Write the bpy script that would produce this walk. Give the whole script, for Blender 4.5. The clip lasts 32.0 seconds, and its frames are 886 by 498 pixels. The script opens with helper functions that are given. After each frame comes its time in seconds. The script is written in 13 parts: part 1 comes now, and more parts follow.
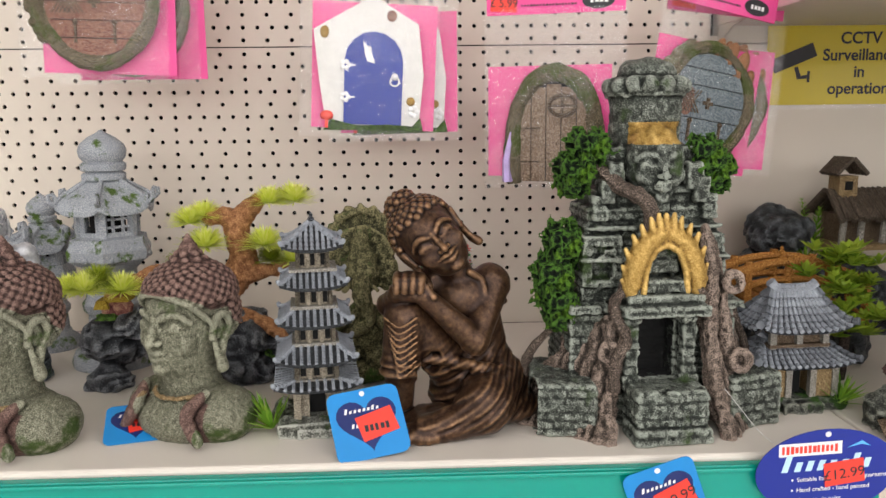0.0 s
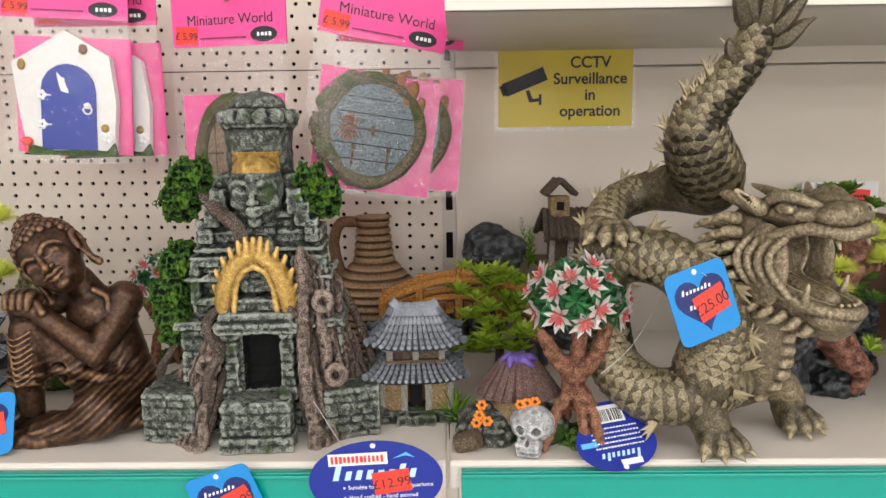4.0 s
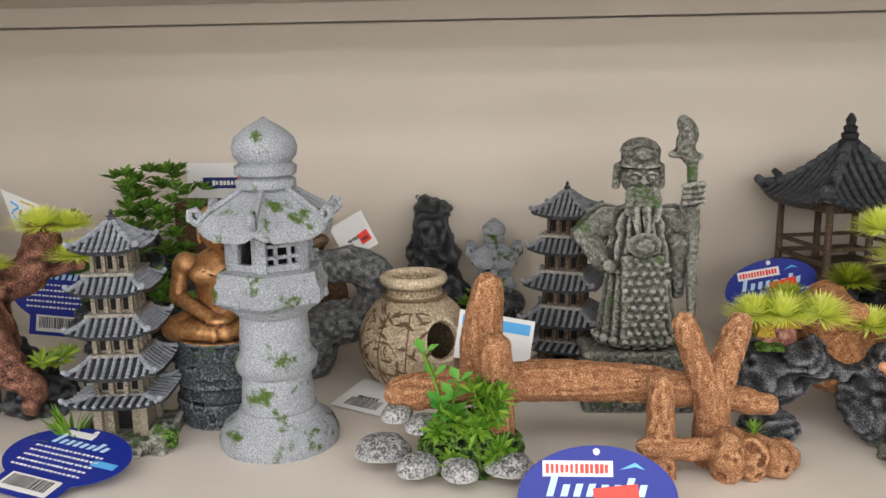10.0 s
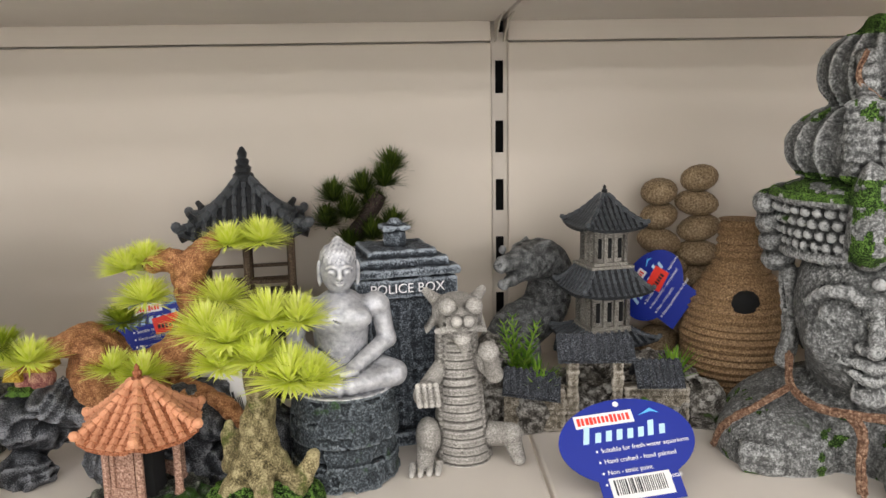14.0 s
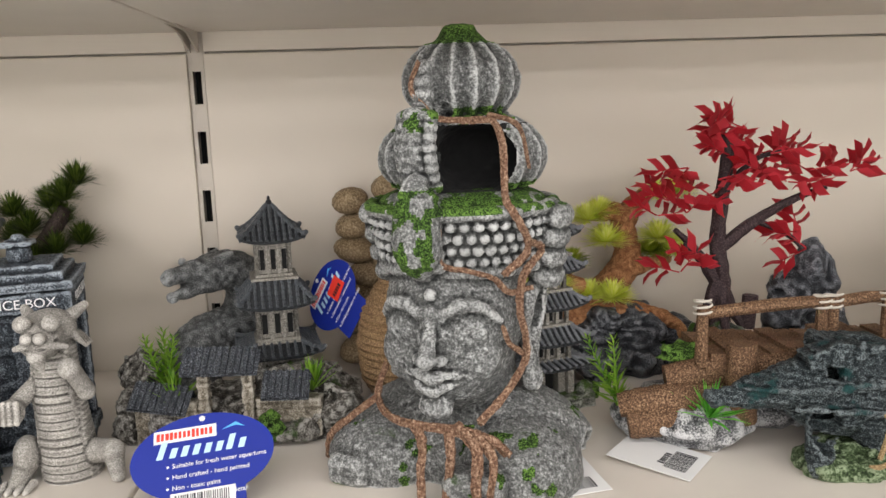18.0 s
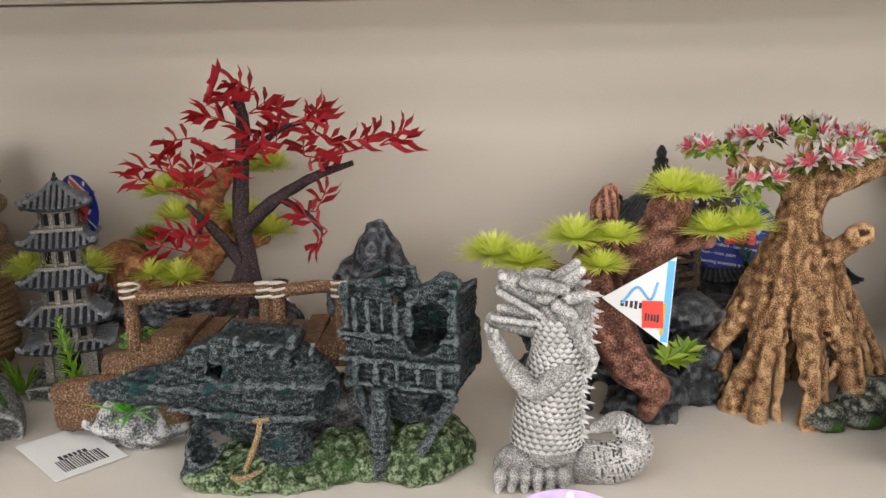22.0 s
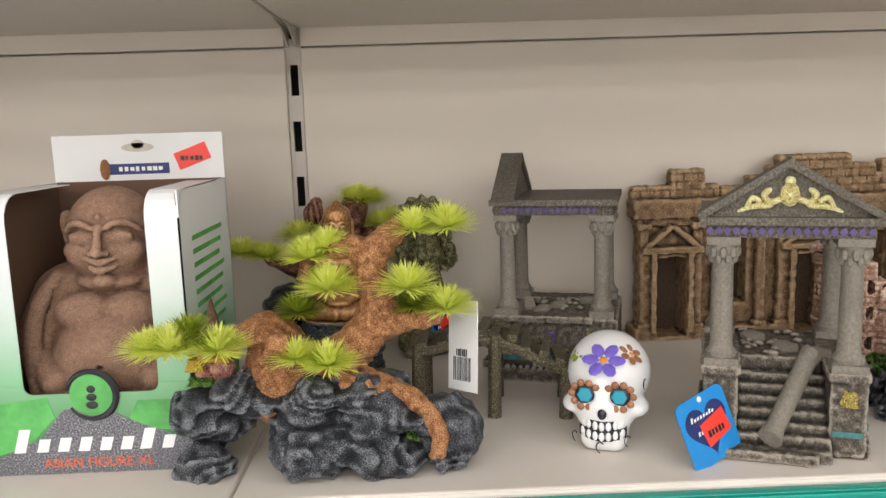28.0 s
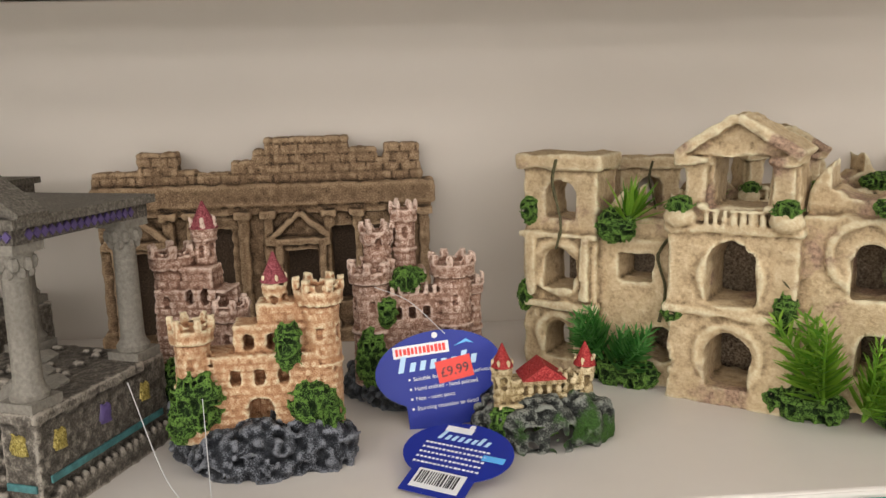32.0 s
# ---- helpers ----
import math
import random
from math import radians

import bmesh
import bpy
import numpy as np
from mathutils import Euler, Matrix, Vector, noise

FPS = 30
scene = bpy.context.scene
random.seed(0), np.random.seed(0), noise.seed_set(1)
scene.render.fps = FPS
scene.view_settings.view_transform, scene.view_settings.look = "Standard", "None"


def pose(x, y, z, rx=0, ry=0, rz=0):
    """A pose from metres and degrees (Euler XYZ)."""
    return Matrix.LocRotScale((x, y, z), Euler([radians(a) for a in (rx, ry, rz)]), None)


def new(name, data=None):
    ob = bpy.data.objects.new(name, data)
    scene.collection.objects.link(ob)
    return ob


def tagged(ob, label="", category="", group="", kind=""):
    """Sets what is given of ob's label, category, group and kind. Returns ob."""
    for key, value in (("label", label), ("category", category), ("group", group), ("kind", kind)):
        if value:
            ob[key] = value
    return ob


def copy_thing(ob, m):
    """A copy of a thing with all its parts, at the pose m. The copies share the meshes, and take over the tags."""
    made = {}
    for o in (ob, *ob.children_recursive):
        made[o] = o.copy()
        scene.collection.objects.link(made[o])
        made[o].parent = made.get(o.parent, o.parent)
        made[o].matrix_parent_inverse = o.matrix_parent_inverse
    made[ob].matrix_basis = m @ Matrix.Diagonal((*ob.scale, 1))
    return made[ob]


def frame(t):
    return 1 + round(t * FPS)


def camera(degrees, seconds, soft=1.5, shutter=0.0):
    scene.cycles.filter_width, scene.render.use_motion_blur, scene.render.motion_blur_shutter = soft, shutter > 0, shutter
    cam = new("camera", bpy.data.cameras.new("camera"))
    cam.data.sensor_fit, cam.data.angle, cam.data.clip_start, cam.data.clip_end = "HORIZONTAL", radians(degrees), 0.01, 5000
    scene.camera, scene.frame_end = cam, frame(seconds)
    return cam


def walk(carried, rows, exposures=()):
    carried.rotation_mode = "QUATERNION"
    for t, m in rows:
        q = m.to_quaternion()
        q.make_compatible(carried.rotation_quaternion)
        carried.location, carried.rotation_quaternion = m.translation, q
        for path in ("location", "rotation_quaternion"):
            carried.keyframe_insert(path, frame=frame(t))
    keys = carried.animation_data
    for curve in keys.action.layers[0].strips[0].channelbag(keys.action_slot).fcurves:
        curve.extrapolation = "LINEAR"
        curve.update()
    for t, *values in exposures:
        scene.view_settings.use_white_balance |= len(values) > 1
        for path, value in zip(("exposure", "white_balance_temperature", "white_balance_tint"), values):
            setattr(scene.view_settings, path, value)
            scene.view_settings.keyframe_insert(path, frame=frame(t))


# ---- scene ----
cam = camera(58.49, 32.0, soft=1.5)
ROWS = [
    (0, 0.0564, -0.0263, 1.4346, -2.06, -9.59, 0.65),
    (0.5, 0.0889, 0.0111, 1.4397, -2.79, -8.70, 0.88),
    (1, 0.1526, 0.0116, 1.4397, -1.90, -8.50, 0.43),
    (1.5, 0.2140, -0.0097, 1.4393, 0.06, -8.87, 0.09),
    (2, 0.2566, -0.0303, 1.4472, 1.17, -8.57, 0.53),
    (2.5, 0.2941, -0.0479, 1.4511, 1.32, -8.31, 0.99),
    (4.5, 0.4251, -0.0707, 1.4513, 0.54, -9.48, 0.54),
    (5, 0.4592, 0.0061, 1.4530, -0.82, -9.46, 0.87),
    (5.5, 0.5171, 0.0514, 1.4524, -2.63, -9.71, 1.48),
    (6, 0.6410, 0.0435, 1.4488, -1.59, -10.20, 0.92),
    (6.5, 0.7648, 0.0158, 1.4479, 2.03, -9.99, -0.02),
    (7, 0.8533, -0.0303, 1.4491, 3.77, -10.18, 0.11),
    (7.5, 0.9115, -0.0312, 1.4489, 3.65, -10.47, 0.90),
    (8, 0.9424, 0.0248, 1.4504, 1.48, -10.08, 0.90),
    (8.5, 0.9474, 0.0650, 1.4443, 0.48, -9.29, 0.39),
    (9, 0.9849, 0.0756, 1.4403, 1.25, -10.00, 0.01),
    (9.5, 1.0422, 0.0695, 1.4400, 2.46, -10.55, 0.24),
    (10, 1.0834, 0.0639, 1.4359, 2.84, -10.89, 0.87),
    (10.5, 1.1287, 0.0534, 1.4359, 3.18, -10.92, 1.41),
    (11, 1.1980, 0.0331, 1.4441, 3.19, -10.55, 1.63),
    (11.5, 1.2764, 0.0113, 1.4400, 2.16, -10.23, 1.23),
    (12, 1.3285, 0.0123, 1.4397, 0.79, -10.62, 0.55),
    (12.5, 1.3684, 0.0543, 1.4405, -1.40, -10.65, 1.46),
    (13, 1.4134, 0.0915, 1.4385, -4.30, -9.77, 1.70),
    (13.5, 1.5049, 0.0902, 1.4420, -3.04, -10.26, 1.23),
    (15.5, 1.5893, 0.0200, 1.4561, -1.45, -9.50, 0.80),
    (16, 1.6212, 0.0116, 1.4523, -0.68, -9.85, 1.06),
    (16.5, 1.6831, -0.0133, 1.4529, -0.15, -10.10, 1.23),
    (17, 1.7468, -0.0146, 1.4516, -0.60, -10.53, 1.58),
    (17.5, 1.7933, 0.0300, 1.4457, -2.18, -10.52, 1.96),
    (18, 1.8195, 0.0663, 1.4479, -3.65, -10.00, 1.78),
    (18.5, 1.8712, 0.0571, 1.4518, -2.57, -10.15, 0.46),
    (19, 1.9272, 0.0274, 1.4589, -0.87, -9.94, -0.47),
    (19.5, 1.9845, 0.0091, 1.4546, 0.64, -9.69, -0.29),
    (20, 2.0500, -0.0026, 1.4515, 2.15, -10.58, 0.25),
    (20.5, 2.0976, 0.0430, 1.4386, 1.97, -10.81, 0.71),
    (21, 2.1343, 0.0977, 1.4382, 0.39, -10.83, 0.87),
    (21.5, 2.1801, 0.1193, 1.4350, 0.22, -10.70, 1.15),
    (22, 2.2543, 0.1143, 1.4275, 1.79, -11.42, 0.95),
    (22.5, 2.3042, 0.0964, 1.4246, 3.00, -12.02, 1.05),
    (23, 2.3370, 0.0651, 1.4263, 3.14, -11.61, 1.41),
    (23.5, 2.3918, 0.0293, 1.4329, 3.06, -10.75, 1.64),
    (24, 2.4659, 0.0056, 1.4355, 1.94, -10.13, 1.76),
    (24.5, 2.5310, 0.0410, 1.4342, -0.01, -9.97, 1.91),
    (26.5, 2.7475, 0.0492, 1.4340, 1.59, -8.95, 1.77),
    (27, 2.8593, -0.0096, 1.4394, 2.91, -9.26, 1.78),
    (27.5, 2.9331, -0.0163, 1.4325, 1.57, -9.38, 2.11),
    (28, 3.0133, 0.0224, 1.4271, -1.54, -9.01, 1.79),
    (28.5, 3.0889, 0.0705, 1.4271, -4.20, -8.81, 1.79),
    (29, 3.1978, 0.0614, 1.4248, -2.11, -9.40, 0.87),
    (29.5, 3.3083, 0.0240, 1.4210, 1.14, -10.22, 0.65),
    (30, 3.3566, 0.0380, 1.4240, 0.81, -10.19, 1.60),
    (30.5, 3.3856, 0.0699, 1.4172, -1.18, -9.65, 2.29),
    (31, 3.4270, 0.0856, 1.4137, -2.45, -9.88, 2.01),
    (31.5, 3.4674, 0.0862, 1.4134, -1.57, -10.42, 1.13),
    (32, 3.4788, 0.1050, 1.4122, -4.44, -10.52, 1.32),
]
walk(cam, [(t, pose(x, y, z, 90 + pitch, roll, yaw)) for t, x, y, z, yaw, pitch, roll in ROWS],
     [(0, -0.45), (5, -0.36), (11, -0.36), (15.5, -0.26), (18, -0.17), (20, -0.2), (23, -0.36), (27, -0.43), (32, -0.56)])


# ---- light: rows of shop ceiling lamps assumed over the aisles, none in view ----
world = bpy.data.worlds.new("world")
world.use_nodes = True
world.node_tree.nodes["Background"].inputs[0].default_value = (0.9, 0.95, 1.0, 1)
world.node_tree.nodes["Background"].inputs[1].default_value = 0.03
scene.world = world


def ceiling_lamp(y, watts, wide=0.4):
    data = bpy.data.lights.new("ceiling_lamp", "AREA")
    data.shape, data.size, data.size_y, data.energy = "RECTANGLE", 12.0, wide, watts
    data.color = (1.0, 0.968, 0.968)
    ob = new("ceiling_lamp", data)
    ob.matrix_world = pose(1.7, y, 3.12)
    return ob


ceiling_lamp(-1.3, 150, 1.0)
ceiling_lamp(-4.0, 260, 1.2)
# unseen far rows, added this strong to brighten the back panels at low angle
ceiling_lamp(-7.5, 620, 1.6)
ceiling_lamp(-11.5, 1650, 2.0)


# ---- small geometry library ----
TOP = 1.2      # upper face of the shelf
WALL = 0.85    # front face of the back panels
EDGE = 0.485   # front edge of the shelf


def rot3(rx=0, ry=0, rz=0):
    return np.array(Euler([radians(a) for a in (rx, ry, rz)]).to_matrix())


def carved(me, amount=1.0):
    """Marks a mesh as finely modelled, so that pale paint lies on its raised parts and painted shade in its hollows."""
    me.attributes.new("relief", "FLOAT", "POINT").data.foreach_set("value", [amount] * len(me.vertices))


class Geo:
    """Collects vertices and faces of one mesh."""

    def __init__(self):
        self.v, self.f, self.m, self.slot, self.relief = [], [], [], 0, 0.0

    def add(self, vs, fs, at=(0, 0, 0), turn=None):
        vs = np.asarray(vs, float)
        if turn is not None:
            vs = vs @ np.asarray(turn).T
        vs = vs + np.asarray(at, float)
        n = len(self.v)
        self.v.extend(vs.tolist())
        self.f.extend([tuple(i + n for i in f) for f in fs])
        self.m.extend([self.slot] * len(fs))
        return self

    def box(self, c, s, turn=None, taper=1.0):
        x, y, z = (k / 2 for k in s)
        t = taper
        vs = [(-x, -y, -z), (x, -y, -z), (x, y, -z), (-x, y, -z), (-x * t, -y * t, z), (x * t, -y * t, z), (x * t, y * t, z), (-x * t, y * t, z)]
        return self.add(vs, [(0, 3, 2, 1), (4, 5, 6, 7), (0, 1, 5, 4), (1, 2, 6, 5), (2, 3, 7, 6), (3, 0, 4, 7)], c, turn)

    def lathe(self, prof, c=(0, 0, 0), n=24, turn=None, lobes=0, depth=0.0):
        vs, fs = [], []
        for r, z in prof:
            for i in range(n):
                a = 2 * math.pi * i / n
                q = r * (1 + depth * abs(math.sin(a * lobes / 2))) if lobes else r
                vs.append((q * math.cos(a), q * math.sin(a), z))
        for k in range(len(prof) - 1):
            for i in range(n):
                j = (i + 1) % n
                fs.append((k * n + i, k * n + j, (k + 1) * n + j, (k + 1) * n + i))
        fs += [tuple(range(n))[::-1], tuple((len(prof) - 1) * n + i for i in range(n))]
        return self.add(vs, fs, c, turn)

    def ball(self, c, r, turn=None, n=12):
        r = (r, r, r) if np.isscalar(r) else r
        m = max(4, n // 2)
        prof = [(max(1e-4, math.sin(math.pi * k / m)), -math.cos(math.pi * k / m)) for k in range(m + 1)]
        g = Geo().lathe(prof, n=n)
        return self.add(np.array(g.v) * np.array(r), g.f, c, turn)

    def tube(self, pts, rad, n=8, wob=0.0, seed=0):
        pts = np.array(pts, float)
        rad = np.full(len(pts), rad) if np.isscalar(rad) else np.interp(np.linspace(0, 1, len(pts)), np.linspace(0, 1, len(rad)), rad)
        rng = np.random.RandomState(seed)
        vs, fs, ref = [], [], np.array([0.3, 0.9, 0.2])
        for k, p in enumerate(pts):
            d = pts[min(k + 1, len(pts) - 1)] - pts[max(k - 1, 0)]
            d = d / (np.linalg.norm(d) + 1e-9)
            u = np.cross(d, ref)
            u /= np.linalg.norm(u) + 1e-9
            w = np.cross(d, u)
            for i in range(n):
                a = 2 * math.pi * i / n
                q = rad[k] * (1 + wob * rng.uniform(-1, 1))
                vs.append(p + q * (math.cos(a) * u + math.sin(a) * w))
        for k in range(len(pts) - 1):
            for i in range(n):
                j = (i + 1) % n
                fs.append((k * n + i, k * n + j, (k + 1) * n + j, (k + 1) * n + i))
        fs += [tuple(range(n))[::-1], tuple((len(pts) - 1) * n + i for i in range(n))]
        return self.add(vs, fs)

    def prism(self, poly, y0, y1, at=(0, 0, 0), turn=None):
        """An outline in x and z, pushed through from y0 to y1."""
        n = len(poly)
        vs = [(x, y0, z) for x, z in poly] + [(x, y1, z) for x, z in poly]
        fs = [tuple(range(n)), tuple(range(2 * n - 1, n - 1, -1))] + [(i, i + n, (i + 1) % n + n, (i + 1) % n) for i in range(n)]
        return self.add(vs, fs, at, turn)

    def arch(self, w, h, y0, y1, at=(0, 0, 0), n=8):
        pts = [(-w / 2, 0), (w / 2, 0)] + [(w / 2 * math.cos(math.pi * k / n), h - w / 2 + w / 2 * math.sin(math.pi * k / n)) for k in range(n + 1)]
        return self.prism(pts, y0, y1, at)

    def mesh(self, name, mats, smooth=True, angle=40):
        me = bpy.data.meshes.new(name)
        me.from_pydata(self.v, [], self.f)
        for m in mats if isinstance(mats, (list, tuple)) else [mats]:
            me.materials.append(m)
        me.polygons.foreach_set("material_index", self.m)
        if self.relief:
            carved(me, self.relief)
        bm = bmesh.new()
        bm.from_mesh(me)
        bmesh.ops.recalc_face_normals(bm, faces=bm.faces)
        bm.to_mesh(me)
        bm.free()
        if smooth:
            me.shade_smooth()
            me.set_sharp_from_angle(angle=radians(angle))
        return me


def spline(pts, n=12):
    """Catmull-Rom through the points."""
    p = np.array([2 * np.array(pts[0]) - np.array(pts[1]), *map(np.array, pts), 2 * np.array(pts[-1]) - np.array(pts[-2])], float)
    out = []
    for i in range(1, len(p) - 2):
        for t in np.linspace(0, 1, n, endpoint=i == len(p) - 3):
            out.append(0.5 * (2 * p[i] + (p[i + 1] - p[i - 1]) * t + (2 * p[i - 1] - 5 * p[i] + 4 * p[i + 1] - p[i + 2]) * t * t + (3 * p[i] - p[i - 1] - 3 * p[i + 1] + p[i + 2]) * t ** 3))
    return np.array(out)


LATTICE = np.random.RandomState(7).uniform(-1, 1, (32, 32, 32)).astype(np.float32)


def grain(p):
    """Smooth value noise of points, -1 to 1."""
    i = np.floor(p).astype(int)
    f = p - i
    f = f * f * (3 - 2 * f)
    out = 0
    for a in (0, 1):
        for b in (0, 1):
            for c in (0, 1):
                w = (f[..., 0] if a else 1 - f[..., 0]) * (f[..., 1] if b else 1 - f[..., 1]) * (f[..., 2] if c else 1 - f[..., 2])
                out = out + w * LATTICE[(i[..., 0] + a) % 32, (i[..., 1] + b) % 32, (i[..., 2] + c) % 32]
    return out


class Clay:
    """A solid modelled on a grid of distances: lumps joined softly, hollows cut out."""

    def __init__(self, lo, hi, vox, soft=0.004):
        self.lo, self.vox, self.soft = np.array(lo) - 3 * vox, vox, soft
        self.n = np.ceil((np.array(hi) + 3 * vox - self.lo) / vox).astype(int) + 1
        self.d = np.full(self.n, 1.0, np.float32)

    def _put(self, lo, hi, fn, soft=None, cut=False):
        k = self.soft if soft is None else soft
        pad = k + 2 * self.vox
        a = np.clip(np.floor((np.array(lo) - pad - self.lo) / self.vox).astype(int), 0, self.n)
        b = np.clip(np.ceil((np.array(hi) + pad - self.lo) / self.vox).astype(int) + 1, 0, self.n)
        if (b <= a).any():
            return self
        s = tuple(slice(i, j) for i, j in zip(a, b))
        axes = [self.lo[i] + self.vox * np.arange(a[i], b[i]) for i in range(3)]
        p = np.stack(np.meshgrid(*axes, indexing="ij"), -1)
        e, d = fn(p).astype(np.float32), self.d[s]
        if cut:
            self.d[s] = np.maximum(d, -e)
        elif k <= 0:
            self.d[s] = np.minimum(d, e)
        else:
            h = np.clip(0.5 + 0.5 * (d - e) / k, 0, 1)
            self.d[s] = d * (1 - h) + e * h - k * h * (1 - h)
        return self

    def ell(self, c, r, turn=None, soft=None, cut=False):
        c, r = np.array(c, float), np.array((r, r, r) if np.isscalar(r) else r, float)
        m = np.eye(3) if turn is None else rot3(*turn)
        big = np.max(r) if turn is not None else r

        def fn(p):
            q = (p - c) @ m
            k0 = np.linalg.norm(q / r, axis=-1)
            k1 = np.linalg.norm(q / (r * r), axis=-1)
            return k0 * (k0 - 1) / np.maximum(k1, 1e-6)
        return self._put(c - big, c + big, fn, soft, cut)

    def cap(self, a, b, ra, rb=None, soft=None, cut=False):
        a, b, rb = np.array(a, float), np.array(b, float), ra if rb is None else rb
        r = max(ra, rb)
        ba = b - a

        def fn(p):
            h = np.clip(((p - a) @ ba) / max(ba @ ba, 1e-9), 0, 1)
            return np.linalg.norm(p - a - h[..., None] * ba, axis=-1) - (ra + (rb - ra) * h)
        return self._put(np.minimum(a, b) - r, np.maximum(a, b) + r, fn, soft, cut)

    def path(self, pts, rad, soft=None, cut=False):
        rad = np.interp(np.linspace(0, 1, len(pts)), np.linspace(0, 1, len(rad)), rad) if not np.isscalar(rad) else np.full(len(pts), rad)
        for i in range(len(pts) - 1):
            self.cap(pts[i], pts[i + 1], rad[i], rad[i + 1], soft, cut)
        return self

    def box(self, c, s, turn=None, edge=0.001, soft=None, cut=False):
        c, s = np.array(c, float), np.array(s, float) / 2 - edge
        m = np.eye(3) if turn is None else rot3(*turn)
        big = np.linalg.norm(s) + edge if turn is not None else s + edge

        def fn(p):
            q = np.abs((p - c) @ m) - s
            return np.linalg.norm(np.maximum(q, 0), axis=-1) + np.minimum(q.max(-1), 0) - edge
        return self._put(c - big, c + big, fn, soft, cut)

    def cone(self, c, r0, r1, h, soft=None, cut=False, turn=None):
        c = np.array(c, float)
        m = np.eye(3) if turn is None else rot3(*turn)
        big = max(r0, r1, h) if turn is not None else np.array([max(r0, r1), max(r0, r1), h])

        def fn(p):
            q = (p - c) @ m
            z = np.clip(q[..., 2] / h, 0, 1)
            side = np.linalg.norm(q[..., :2], axis=-1) - (r0 + (r1 - r0) * z)
            return np.maximum(side, np.abs(q[..., 2] - h / 2) - h / 2)
        return self._put(c - big, c + big, fn, soft, cut)

    def ring(self, c, r, w, turn=None, soft=None, cut=False, squash=1.0):
        c = np.array(c, float)
        m = np.eye(3) if turn is None else rot3(*turn)

        def fn(p):
            q = (p - c) @ m
            return np.hypot(np.hypot(q[..., 0], q[..., 1] / squash) - r, q[..., 2]) - w
        return self._put(c - r - w, c + r + w, fn, soft, cut)

    def rough(self, amp, size, power=1):
        s = np.abs(self.d) < 4 * self.vox + amp
        p = np.argwhere(s) * self.vox + self.lo
        g = grain(p / size)
        self.d[s] += (amp * (g if power == 1 else np.abs(g) * 2 - 0.6)).astype(np.float32)
        return self

    def carve(self, fn):
        """fn(points) gives how far the skin is lowered there."""
        s = np.abs(self.d) < 5 * self.vox
        p = np.argwhere(s) * self.vox + self.lo
        self.d[s] += fn(p).astype(np.float32)
        return self

    def flat(self, z=0.0):
        k = int(round((z - self.lo[2]) / self.vox))
        self.d[:, :, : max(k, 1)] = 1.0
        return self

    def surface(self):
        d, n = self.d, self.n
        d[0], d[-1], d[:, 0], d[:, -1], d[:, :, 0], d[:, :, -1] = 1, 1, 1, 1, 1, 1
        ins = d < 0
        tot = np.zeros(n - 1, np.int8)
        for a in (0, 1):
            for b in (0, 1):
                for c in (0, 1):
                    tot += ins[a:n[0] - 1 + a, b:n[1] - 1 + b, c:n[2] - 1 + c]
        cells = np.argwhere((tot > 0) & (tot < 8))
        idx = np.full(n - 1, -1, np.int32)
        idx[tuple(cells.T)] = np.arange(len(cells))
        acc, cnt = np.zeros((len(cells), 3)), np.zeros(len(cells))
        cor = [(a, b, c) for a in (0, 1) for b in (0, 1) for c in (0, 1)]
        val = {q: d[tuple((cells + q).T)] for q in cor}
        for q in cor:
            for ax in range(3):
                if q[ax] == 0:
                    w = tuple(1 if i == ax else q[i] for i in range(3))
                    hit = (val[q] < 0) != (val[w] < 0)
                    t = val[q][hit] / (val[q][hit] - val[w][hit])
                    pt = np.tile(np.array(q, float), (hit.sum(), 1))
                    pt[:, ax] += t
                    acc[hit] += pt
                    cnt[hit] += 1
        v = (cells + acc / cnt[:, None]) * self.vox + self.lo
        faces = []
        for ax in range(3):
            u, w = (ax + 1) % 3, (ax + 2) % 3
            a = [slice(1, n[i] - 1) for i in range(3)]
            b = list(a)
            b[ax] = slice(2, n[ax])
            e = np.argwhere(ins[tuple(a)] != ins[tuple(b)]) + 1
            up = ins[tuple(e.T)]
            quad = []
            for du, dw in ((0, 0), (-1, 0), (-1, -1), (0, -1)):
                o = e.copy()
                o[:, u] += du
                o[:, w] += dw
                quad.append(idx[tuple(o.T)])
            quad = np.stack(quad, 1)
            quad[~up] = quad[~up][:, ::-1]
            faces.append(quad)
        f = np.concatenate(faces)
        return v, f[(f >= 0).all(1)]

    def mesh(self, name, mats, pick=None):
        v, f = self.surface()
        me = bpy.data.meshes.new(name)
        me.vertices.add(len(v))
        me.vertices.foreach_set("co", v.ravel())
        me.loops.add(4 * len(f))
        me.loops.foreach_set("vertex_index", f.ravel())
        me.polygons.add(len(f))
        me.polygons.foreach_set("loop_start", np.arange(len(f)) * 4)
        me.update(calc_edges=True)
        for m in mats if isinstance(mats, (list, tuple)) else [mats]:
            me.materials.append(m)
        if pick is not None:
            me.polygons.foreach_set("material_index", pick(v[f].mean(1)).astype(int))
        carved(me)
        me.shade_smooth()
        return me


def thing(name, label, category, x, y, turn=0, z=TOP, group="", data=None, scale=1.0):
    ob = new(name, data)
    ob.matrix_world = pose(x, y, z, 0, 0, turn) @ Matrix.Scale(scale, 4)
    return tagged(ob, label, category, group)


